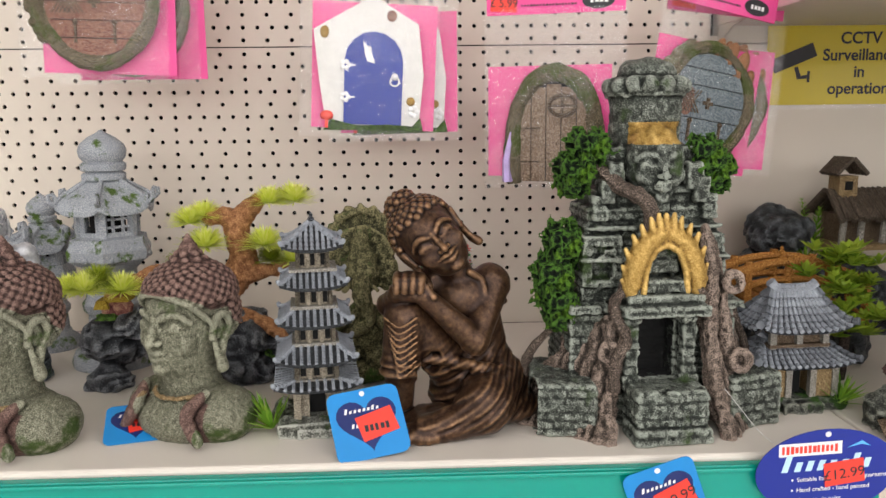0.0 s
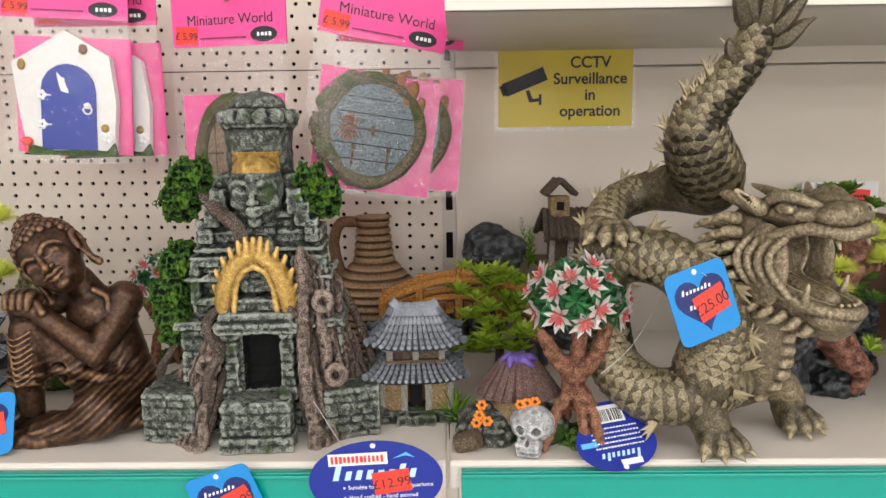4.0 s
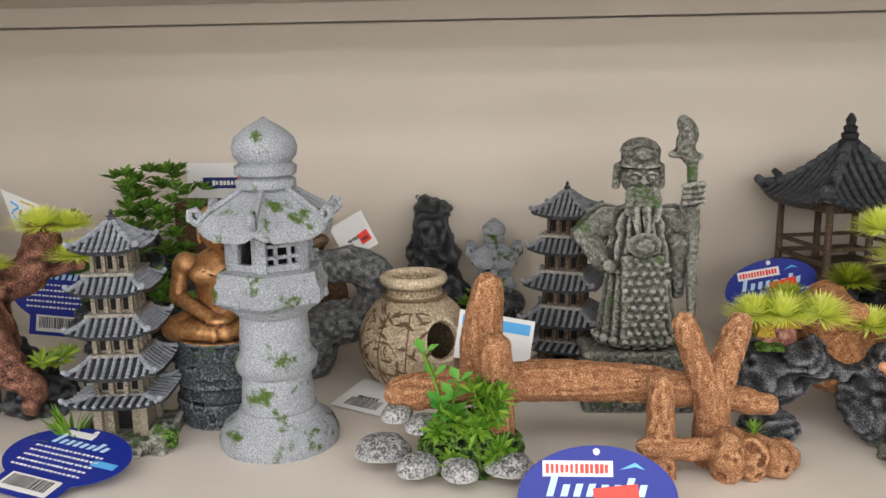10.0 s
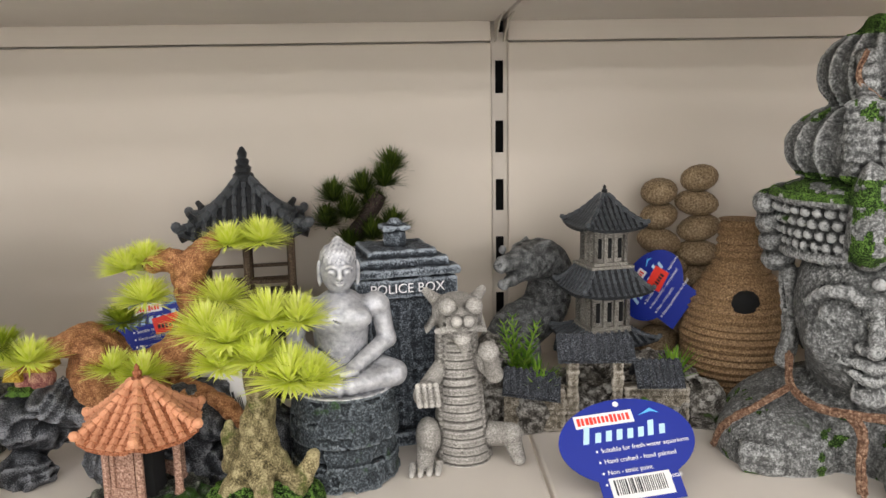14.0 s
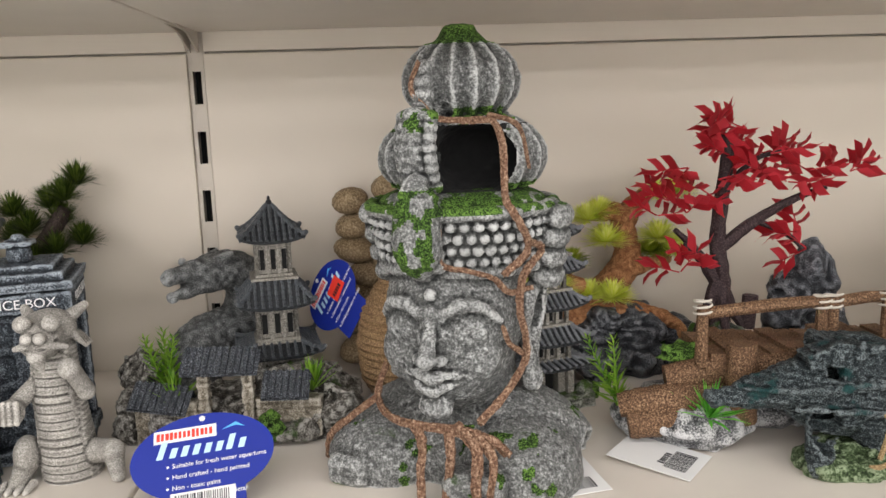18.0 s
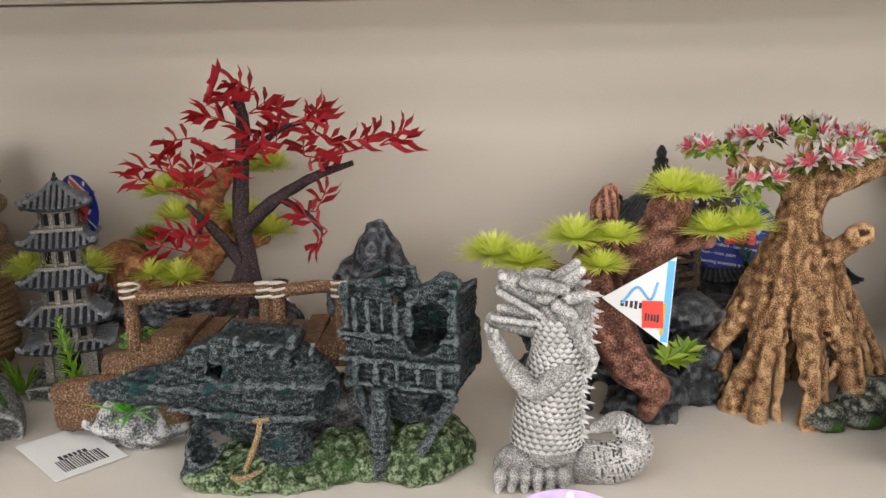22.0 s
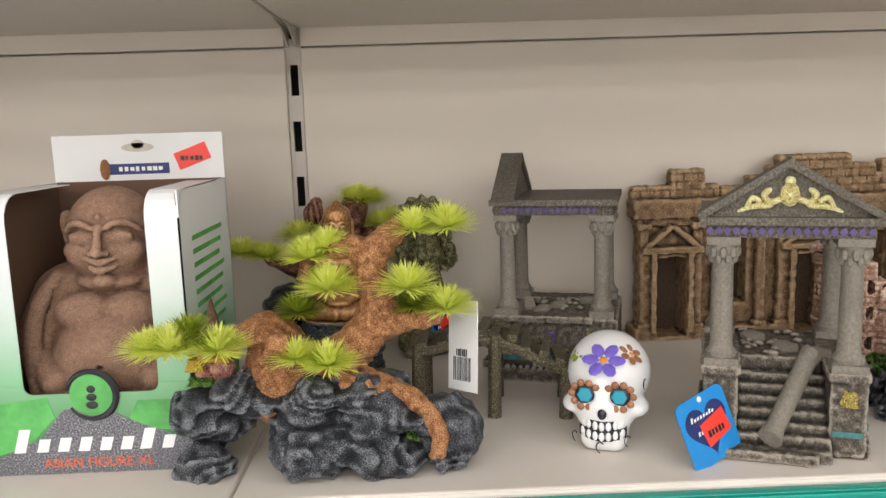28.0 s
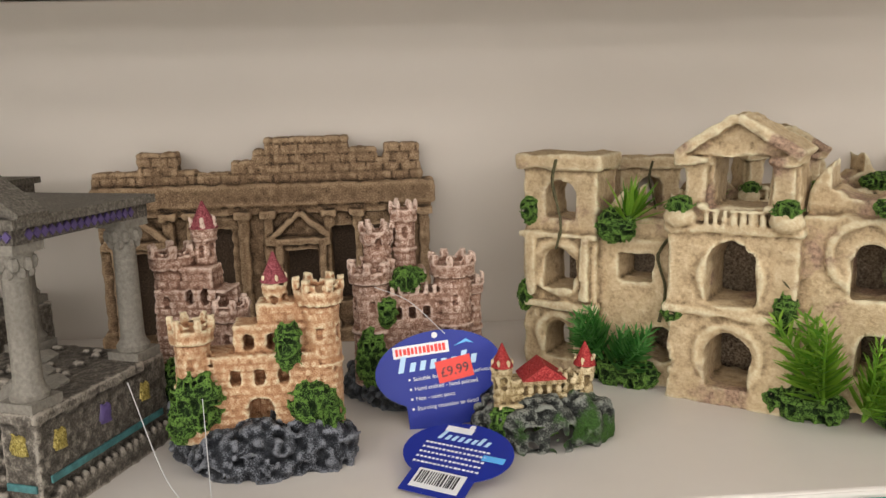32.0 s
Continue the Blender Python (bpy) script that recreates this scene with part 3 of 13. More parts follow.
def upright(x):
    g = Geo()
    y, pitch, tall = WALL + 0.004, 0.057, 0.031
    g.box((x - 0.0055, y + 0.001, 1.25), (0.003, 0.002, 1.1))
    g.box((x + 0.0055, y + 0.001, 1.25), (0.003, 0.002, 1.1))
    z = 0.82
    while z < 1.78:
        g.box((x, y + 0.0012, z), (0.008, 0.002, pitch - tall))
        z += pitch
    g.box((x, y + 0.012, 0.36), (0.017, 0.022, 0.68))
    g.box((x - 0.0075, y + 0.012, 1.25), (0.002, 0.022, 1.1))
    g.box((x + 0.0075, y + 0.012, 1.25), (0.002, 0.022, 1.1))
    ob = thing("slotted_upright", "cream steel upright with a row of dark slots", "upright", 0, 0, z=0, group="slotted uprights")
    ob["kind"] = "structure"
    part("post", g, STEEL, ob, smooth=False)
    # added black strip that stands for the shade behind the slots
    part("slot_back", Geo().box((x, y + 0.02, 1.25), (0.012, 0.002, 1.1)), BLACK, ob, smooth=False)
    return ob


for x in UPRIGHTS:
    upright(x)
for x in UPRIGHTS[1:]:
    prof = [(0, 1.527), (0, 1.508), (-0.01, 1.511), (-0.04, 1.523), (-0.08, 1.527)]
    for side in (-0.004, 0.004):
        if x == UPRIGHTS[1] and side < 0:
            continue
        g = Geo()
        n = len(prof)
        vs = [(x + side - 0.0008, WALL + p, z) for p, z in prof] + [(x + side + 0.0008, WALL + p, z) for p, z in prof]
        g.add(vs, [tuple(range(n)), tuple(range(2 * n - 1, n - 1, -1))] + [(i, i + n, (i + 1) % n + n, (i + 1) % n) for i in range(n)])
        ob = new("shelf_bracket", g.mesh("shelf_bracket", STEEL, False))
        tagged(ob, "cream steel bracket under the upper shelf", "bracket", "shelf brackets", "structure")



# ---- repeated kinds of ornament ----
def roof_point(a, s, sides, R, h, lift, phase, bow=1.6, top=0.12):
    """A point of a curved many-sided roof: s runs from the eave (0) to the peak (1)."""
    step = 2 * math.pi / sides
    u = ((a - phase) % step) / step - 0.5
    flat = math.cos(step / 2) / math.cos(u * step)
    r = R * flat * ((1 - s) * (1 - top) + top)
    corner = (abs(u) * 2) ** 4
    z = h * s ** bow + lift * corner * (1 - s) ** 2.5
    return (r * math.cos(a) * 1.0, r * math.sin(a) * 1.0, z)


def roof_shell(sides, R, h, lift, phase=None, rings=7, per=10, thick=0.0025, bow=1.6, top=0.12):
    phase = math.pi / sides if phase is None else phase
    n = sides * per
    g, vs, fs = Geo(), [], []
    for layer in (0, 1):
        for k in range(rings):
            s = k / (rings - 1)
            for i in range(n):
                x, y, z = roof_point(2 * math.pi * i / n + 1e-6, s, sides, R * (1 if layer == 0 else 0.985), h, lift, phase, bow, top)
                vs.append((x, y, z - layer * thick))
    for layer in (0, 1):
        o = layer * rings * n
        for k in range(rings - 1):
            for i in range(n):
                j = (i + 1) % n
                fs.append((o + k * n + i, o + k * n + j, o + (k + 1) * n + j, o + (k + 1) * n + i))
    o = rings * n
    for i in range(n):
        j = (i + 1) % n
        fs.append((i, o + i, o + j, j))
    fs.append(tuple((rings - 1) * n + i for i in range(n)))
    return g.add(vs, fs)


def barrel(line, r, courses):
    """A row of round tiles, each lapping over the one above it; line(s) gives the point at s from the eave (0) up to 1."""
    pts, rad = [], []
    for k in range(courses):
        for f, q in ((0.0, 1.2), (0.5, 1.1), (0.93, 0.8)):
            pts.append(line((k + f) / courses))
            rad.append(r * q)
    g = Geo().tube(pts, rad, 6)
    g.relief = 0.7
    return g


def roof_tiles(roof, mat, sides, R, h, lift, count=7, r=0.0011, bow=1.6, top=0.12, ridge=1.7, courses=5):
    """Rows of round tiles square to the eave on each face, and a thicker ridge with a curled end on each hip."""
    step = 2 * math.pi / sides
    half, apo = R * math.sin(step / 2), R * math.cos(step / 2)
    turns = [math.degrees(math.pi / sides + (f + 0.5) * step) for f in range(sides)]
    for c in range(count):
        u = (2 * c + 1) / count - 1
        end = min(0.99, max(0.14, (1 - abs(u)) / (1 - top)))

        def line(k):
            s = k * end
            wide = (1 - s) * (1 - top) + top
            return np.array([apo * wide, u * half, h * s ** bow + lift * min(1, abs(u) / wide) ** 4 * (1 - s) ** 2.5 + r * 0.45])
        me = barrel(line, r, max(2, round(courses * end))).mesh("roof_tile", mat, True, 30)
        for a in turns:
            put("roof_tile", me, roof, (0, 0, 0), 1, (0, 0, a))
    g = barrel(lambda k: np.array(roof_point(math.pi / sides + 1e-5, k * 0.98, sides, R, h, lift, math.pi / sides, bow, top)) + (0, 0, r * 0.9), r * ridge, courses)
    g.ball(np.array(roof_point(math.pi / sides + 1e-5, 0, sides, R, h, lift, math.pi / sides, bow, top)) + (0, 0, r * 1.6), r * ridge * 1.25, n=8)
    me = g.mesh("hip_ridge", mat, True, 30)
    for f in range(sides):
        put("hip_ridge", me, roof, (0, 0, 0), 1, (0, 0, math.degrees(f * step)))


def finial(z, r, h):
    return Geo().lathe([(r * 1.3, z), (r * 1.3, z + h * 0.2), (r * 0.6, z + h * 0.28), (r, z + h * 0.45), (r * 0.9, z + h * 0.6), (r * 0.45, z + h * 0.68), (r * 0.6, z + h * 0.8), (r * 0.1, z + h)], n=10)


def blade_mesh(name, mat, count, length, width, low=5, high=85, curl=0.3, core=0.2, seed=1, thick=3):
    """A tuft of narrow blades that spread from a small core."""
    rng = np.random.RandomState(seed)
    g = Geo()
    for i in range(count):
        a = rng.uniform(0, 2 * math.pi)
        e = radians(rng.uniform(low, high))
        l = length * rng.uniform(0.75, 1.1)
        d = np.array([math.cos(a) * math.cos(e), math.sin(a) * math.cos(e), math.sin(e)])
        side = np.array([-math.sin(a), math.cos(a), 0])
        p0 = d * length * core * rng.uniform(0, 1)
        up = np.array([0, 0, 1.0])
        p1 = p0 + d * l * 0.55
        p2 = p0 + d * l + up * l * curl * rng.uniform(-0.6, 0.4)
        w = width * rng.uniform(0.7, 1.2)
        nrm = np.cross(d, side) * w * 0.3
        g.add([p0 - side * w * 0.35, p0 + side * w * 0.35, p1 + side * w / 2 + nrm, p1 - side * w / 2 + nrm, p2], [(0, 1, 2, 3), (3, 2, 4)])
    return g.mesh(name, mat, False)


PADS = [blade_mesh("needle_pad", NEEDLE, 620, 0.021, 0.0012, -8, 80, 0.1, 0.35, s) for s in (1, 2)]
PADS_DIM = [blade_mesh("needle_pad", NEEDLE_DIM, 560, 0.021, 0.0012, -8, 80, 0.1, 0.35, s) for s in (3,)]
PADS_PINE = [blade_mesh("needle_pad", PINE, 420, 0.02, 0.0013, 0, 85, 0.2, 0.3, s) for s in (5,)]
TUFTS = [blade_mesh("grass_tuft", FERN, 46, 0.024, 0.0026, 20, 88, -0.2, 0.15, s) for s in (11, 12)]
SPIKY = blade_mesh("spiky_tuft", leafy("bright_spikes", (0.08, 0.42, 0.03), (0.3, 0.75, 0.12)), 70, 0.024, 0.0022, 15, 88, -0.4, 0.1, 21)


def frond_mesh(name, mat, height, width, stems=3, seed=0, steps=9):
    """Upright sprays with pairs of short leaflets."""
    rng = np.random.RandomState(seed)
    g = Geo()
    for s in range(stems):
        a = rng.uniform(0, 6.28)
        lean = rng.uniform(0.05, 0.4) if stems > 1 else 0.05
        h = height * rng.uniform(0.7, 1.0)
        top = np.array([math.cos(a) * lean * h, math.sin(a) * lean * h, h])
        g.tube([np.zeros(3), top * 0.5 + (0, 0, h * 0.05), top], [width * 0.03, width * 0.012], 5)
        for k in range(steps):
            f = (k + 1) / steps
            p = top * f
            l = width * 0.5 * (1.15 - f * 0.75)
            for q in range(5):
                b = q * 1.2566 + k * 0.6 + rng.uniform(-0.2, 0.2)
                d = np.array([math.cos(b), math.sin(b), 0.75])
                sd = np.array([-math.sin(b), math.cos(b), 0]) * l * 0.13
                g.add([p, p + d * l * 0.5 + sd, p + d * l, p + d * l * 0.5 - sd], [(0, 1, 2, 3)])
    return g.mesh(name, mat, False)


def rosette(g, c, r, n, tilt, up, seed, w=0.4, cup=0.0):
    """A whorl of pointed leaves or petals round the axis up."""
    rng = np.random.RandomState(seed)
    up = np.array(up, float) / np.linalg.norm(up)
    u = np.cross(up, (0.31, 0.2, 0.9))
    u /= np.linalg.norm(u)
    v = np.cross(up, u)
    for i in range(n):
        a = 2 * math.pi * (i + rng.uniform(-0.2, 0.2)) / n
        d = math.cos(a) * u + math.sin(a) * v
        e = tilt * rng.uniform(0.7, 1.2)
        d = d * math.cos(e) + up * math.sin(e)
        s = np.cross(up, d)
        s /= np.linalg.norm(s) + 1e-9
        l = r * rng.uniform(0.8, 1.1)
        c0 = np.array(c)
        mid = c0 + d * l * 0.55 + up * l * cup
        g.add([c0, mid + s * l * w / 2 + up * l * 0.06, c0 + d * l, mid - s * l * w / 2 + up * l * 0.06, mid - up * l * 0.03], [(0, 1, 4), (1, 2, 4), (2, 3, 4), (3, 0, 4)])
    return g


def put(name, me, parent, at, s=1.0, turn=(0, 0, 0), label=""):
    ob = new(name, me)
    ob.parent = parent
    sc = (s, s, s) if np.isscalar(s) else s
    ob.matrix_basis = pose(*at, *turn) @ Matrix.Diagonal((*sc, 1))
    return tagged(ob, label)


def pad(parent, at, s=1.0, dim=False, tilt=(0, 0), flat=0.62, turn=None, kind=None):
    rng = random.Random(hash((round(at[0], 4), round(at[2], 4))) % 1000)
    me = kind or (PADS_DIM[0] if dim else rng.choice(PADS))
    return put("foliage_pad", me, parent, at, (s * 1.12, s * 1.12, s * flat * 1.25), (tilt[0], tilt[1], rng.uniform(0, 360)))


def lump(lo, hi, vox, blobs, mat, amp=0.004, size=0.012, soft=0.006, name="rock"):
    c = Clay(lo, hi, vox, soft)
    for b in blobs:
        c.ell(b[:3], b[3:6], b[6:9] if len(b) > 6 else None)
    c.carve(lambda p: amp * (0.9 * np.round(3 * grain(p * (1, 1, 1.5) / (size * 1.6))) / 3 + 0.25 * grain(p / size))).rough(amp * 0.4, size * 0.45)
    return c.flat().mesh(name, mat)


def pagoda(tiers=5, w=0.062, h=0.161, roofmat=TILE, wallmat=CREAM, base=True, plants=True):
    """A tower of square storeys, each under a curved tiled roof; the ground storey is open round a black block."""
    root = new("pagoda")
    z = 0.0
    if base:
        c = Clay((-w * 0.62, -w * 0.6, 0), (w * 0.62, w * 0.6, 0.018), 0.0013, 0.002)
        c.box((0, 0, 0.005), (w * 1.0, w * 0.95, 0.012)).box((0, -w * 0.42, 0.003), (w * 0.5, w * 0.2, 0.008))
        c.ell((w * 0.42, -w * 0.34, 0.006), (w * 0.15, w * 0.15, 0.014)).ell((-w * 0.42, w * 0.2, 0.005), (w * 0.14, w * 0.2, 0.012))
        c.rough(0.0016, 0.006)
        part("base", c.flat().mesh("base", MOSSY), None, root, "mossy stone base")
        z = 0.01
    per = (h - z - 0.011) / tiers
    for k in range(tiers):
        f = 1 - 0.075 * k * 5 / tiers
        sw = w * 0.56 * f
        wall = per * (0.62 if k else 0.8) + (0.004 if k == 0 else 0)
        g = Geo()
        if k == 0:
            for sx in (-1, 1):
                for sy in (-1, 1):
                    g.box((sx * sw * 0.44, sy * sw * 0.44, z + wall / 2), (sw * 0.16, sw * 0.16, wall))
                g.box((sx * sw * 0.3, 0, z + wall / 2), (sw * 0.24, sw * 0.76, wall))
            g.box((0, 0, z + wall * 0.9), (sw * 0.98, sw * 0.98, wall * 0.2))
        else:
            g.box((0, 0, z + wall / 2), (sw * 0.78, sw * 0.78, wall))
            for q in np.linspace(-0.46, 0.46, 4):
                for s in (-1, 1):
                    g.box((q * sw, s * sw * 0.46, z + wall / 2), (sw * 0.1, sw * 0.1, wall))
                    g.box((s * sw * 0.46, q * sw, z + wall / 2), (sw * 0.1, sw * 0.1, wall))
            for zz, t in ((0.08, 1.06), (0.92, 1.06)):
                g.box((0, 0, z + wall * zz), (sw * t, sw * t, wall * 0.14))
        st = part("storey", g, wallmat, root, smooth=False)
        if k:
            # flat black panels on the walls take the place of shaded openings
            g = Geo()
            for q in (-0.31, 0.0, 0.31):
                for s in (-1, 1):
                    g.box((q * sw, s * sw * 0.392, z + wall * 0.5), (sw * 0.13, 0.0006, wall * 0.5))
                    g.box((s * sw * 0.392, q * sw, z + wall * 0.5), (0.0006, sw * 0.13, wall * 0.5))
            part("window_opening", g, BLACK, st, "black panels standing for shaded window openings", smooth=False)
        else:
            # solid black block fills the doorway in place of its shade
            part("doorway", Geo().box((0, sw * 0.1, z + wall * 0.4), (sw * 0.34, sw * 0.5, wall * 0.8)), BLACK, st, "black block standing for the shaded doorway", smooth=False)
        z += wall
        R = w * 0.73 * f
        rh = per - wall + (0.007 if k == tiers - 1 else 0.001)
        g = roof_shell(4, R, rh, 0.004, rings=6, per=8, thick=0.0025, bow=1.25, top=0.05 if k == tiers - 1 else 0.5)
        g.box((0, 0, -0.0012), (sw * 1.15, sw * 1.15, 0.0024))
        last = k == tiers - 1
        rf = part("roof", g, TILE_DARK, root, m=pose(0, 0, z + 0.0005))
        roof_tiles(rf, roofmat, 4, R, rh, 0.004, 11, w * 0.019, 1.25, 0.05 if last else 0.5, 1.35, 6)
        if not last:
            part("sill", Geo().box((0, 0, z + rh + 0.0006), (w * 0.56, w * 0.56, 0.0022)), PALE, root, smooth=False)
        z += per - wall
    part("finial", finial(z + 0.004, 0.0026, 0.011), roofmat, root)
    if plants:
        put("fern", TUFTS[0], root, (-w * 0.55, -w * 0.25, 0.004), 1.15, (0, -20, 0))
        put("moss_mound", lump((-0.01, -0.008, 0), (0.01, 0.008, 0.016), 0.0012, [(0, 0, 0.005, 0.008, 0.006, 0.009)], MOSS, 0.002, 0.003, name="moss_mound"), root, (w * 0.5, -w * 0.35, 0.004))
    return root


def gazebo(roofmat, wallmat, R=0.034, h=0.092, basemat=ROCKMOSS):
    """A six-sided open pavilion with a tiled cone roof on a stone base."""
    root = new("gazebo")
    c = Clay((-R * 1.25, -R * 1.25, 0), (R * 1.25, R * 1.25, 0.02), 0.0014, 0.002)
    c.cone((0, 0, 0), R * 1.05, R * 0.95, 0.014).box((0, -R * 0.98, 0.004), (R * 0.9, R * 0.4, 0.007)).box((0, -R * 0.85, 0.008), (R * 0.8, R * 0.3, 0.006))
    for k in range(14):
        a = k * 0.449
        c.ell((R * 1.02 * math.cos(a), R * 1.02 * math.sin(a), 0.004), (0.007, 0.006, 0.006 + 0.002 * (k % 3)))
    part("base", c.rough(0.0018, 0.005).flat().mesh("base", basemat), None, root, "rough stone base")
    r = R * 0.72
    wall = h * 0.45
    for k in range(6):
        a = math.pi * (k / 3 + 1 / 6)
        p = (r * math.cos(a), r * math.sin(a))
        g = Geo().lathe([(0.0034, 0.012), (0.0034, 0.015), (0.0026, 0.017), (0.0024, 0.012 + wall)], (*p, 0), 8)
        part("pillar", g, wallmat, root)
        if k != 4:
            b = a + math.pi / 3
            q = (r * math.cos(b), r * math.sin(b))
            mid = ((p[0] + q[0]) / 2 * 0.98, (p[1] + q[1]) / 2 * 0.98)
            yaw = math.degrees(math.atan2(q[1] - p[1], q[0] - p[0]))
            g = Geo().box((0, 0, 0.012 + wall * 0.14), (r * 0.9, 0.002, wall * 0.28)).box((0, 0, 0.012 + wall * 0.92), (r * 0.95, 0.002, wall * 0.14))
            if k in (3, 5):
                for s in (-0.3, 0.3):
                    g.box((s * r, 0, 0.012 + wall * 0.55), (0.0026, 0.0024, wall * 0.6))
                g.box((0, 0.0012, 0.012 + wall * 0.5), (r * 0.6, 0.001, wall * 0.8))
            part("railing", g, wallmat, root, m=pose(*mid, 0, 0, 0, yaw), smooth=False)
    # solid black core: the interior shade is put into its colour
    part("core", Geo().lathe([(r * 0.5, 0.013), (r * 0.5, 0.012 + wall)], n=6), BLACK, root, "black core standing for the shade inside")
    z = 0.012 + wall
    rh = h - z - 0.008
    g = roof_shell(6, R * 1.22, rh, 0.004, rings=7, per=6, thick=0.0025, bow=1.15, top=0.05)
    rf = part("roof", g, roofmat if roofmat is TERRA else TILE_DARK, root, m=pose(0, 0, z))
    roof_tiles(rf, roofmat, 6, R * 1.22, rh, 0.004, 6, R * 0.062, 1.15, 0.05, 1.3, 9)
    part("finial", finial(h - 0.009, 0.003, 0.012), roofmat, root)
    return root


def lantern(h=0.225, R=0.041):
    """A grey garden lantern: round foot, ringed post, latticed light chamber, curled cap and onion top."""
    root = new("stone_lantern")
    k = h / 0.225
    foot = Geo().lathe([(R * 1.0, 0), (R * 1.02, 0.006 * k), (R * 0.94, 0.014 * k), (R * 0.72, 0.02 * k), (R * 0.66, 0.026 * k)], n=32)
    part("foot", foot, LANTERN, root)
    post = Geo().lathe([(R * 0.62, 0.024 * k), (R * 0.58, 0.05 * k), (R * 0.68, 0.054 * k), (R * 0.7, 0.061 * k), (R * 0.6, 0.066 * k), (R * 0.56, 0.092 * k), (R * 0.66, 0.096 * k), (R * 0.7, 0.1 * k)], n=32)
    part("post", post, LANTERN, root)
    deck = Geo().lathe([(R * 0.75, 0.098 * k), (R * 0.98, 0.104 * k), (R * 1.0, 0.113 * k), (R * 0.92, 0.118 * k), (R * 0.9, 0.124 * k), (R * 0.72, 0.126 * k)], n=6, turn=rot3(0, 0, 30))
    for a in range(18):
        q = a * math.pi / 9
        deck.ball((R * 0.84 * math.cos(q), R * 0.84 * math.sin(q), 0.106 * k), (0.004, 0.004, 0.0035), n=6)
    part("deck", deck, LANTERN, root, angle=30)
    r, z0, z1 = R * 0.66, 0.124 * k, 0.153 * k
    for q in range(6):
        a = math.pi * q / 3 + math.pi / 6
        part("corner_post", Geo().box((r * math.cos(a), r * math.sin(a), (z0 + z1) / 2), (0.006, 0.006, z1 - z0), rot3(0, 0, math.degrees(a))), LANTERN, root, smooth=False)
        b = a + math.pi / 6
        ap = r * math.cos(math.pi / 6)
        g = Geo().box((0, 0, z0 + 0.003), (r * 0.9, 0.004, 0.006)).box((0, 0, z1 - 0.003), (r * 0.9, 0.004, 0.006))
        if q % 3 == 1:
            for u in (-0.17, 0.17):
                g.box((u * r, 0, (z0 + z1) / 2), (0.0022, 0.0028, z1 - z0))
            for u in (0.38, 0.64):
                g.box((0, 0, z0 + (z1 - z0) * u), (r * 0.9, 0.0028, 0.0022))
        elif q % 3 == 0:
            for s in (-1, 1):
                g.box((s * r * 0.34, 0, (z0 + z1) / 2), (r * 0.24, 0.003, z1 - z0))
        part("lattice", g, LANTERN, root, m=pose(ap * math.cos(b), ap * math.sin(b), 0, 0, 0, math.degrees(b) + 90), smooth=False)
    # solid black core behind the lattice stands for the chamber's shade
    part("core", Geo().lathe([(r * 0.6, z0), (r * 0.6, z1)], n=6), BLACK, root, "black core standing for the shade in the chamber")
    zc = z1 - 0.002
    cap = roof_shell(6, R * 1.16, 0.028 * k, 0.006, rings=9, per=8, thick=0.004, bow=0.72, top=0.3)
    for q in range(6):
        a = math.pi / 6 + q * math.pi / 3
        pts = [np.array(roof_point(a + 1e-5, s, 6, R * 1.16, 0.028 * k, 0.006, math.pi / 6, 0.72, 0.3)) + (0, 0, 0.001) for s in np.linspace(0, 0.95, 8)]
        cap.tube(pts, 0.0022, 6)
        d = np.array([math.cos(a), math.sin(a), 0])
        e = d * R * 1.16 + np.array([0, 0, 0.007])
        cap.tube([e + d * t * 0.004 + np.array([0, 0, zz]) for t, zz in ((-1, -0.001), (0.2, 0.001), (1.1, 0.004), (1.0, 0.0085), (0.0, 0.0095), (-0.5, 0.0065), (0.1, 0.005))], 0.0024, 6)
    part("cap", cap, LANTERN, root, m=pose(0, 0, zc), angle=50)
    zt = zc + 0.027 * k
    neck = Geo().lathe([(R * 0.36, zt - 0.002), (R * 0.46, zt + 0.001 * k), (R * 0.46, zt + 0.006 * k), (R * 0.38, zt + 0.0078 * k), (R * 0.47, zt + 0.0095 * k), (R * 0.48, zt + 0.015 * k), (R * 0.4, zt + 0.0175 * k)], n=24, lobes=16, depth=0.06)
    part("collar", neck, LANTERN, root)
    oz = zt + 0.0165 * k
    oh = h - oz
    part("onion_top", Geo().lathe([(R * 0.4, oz), (R * 0.5, oz + oh * 0.16), (R * 0.53, oz + oh * 0.36), (R * 0.48, oz + oh * 0.56), (R * 0.31, oz + oh * 0.76), (R * 0.1, oz + oh * 0.92), (R * 0.02, oz + oh)], n=28), LANTERN, root)
    return root


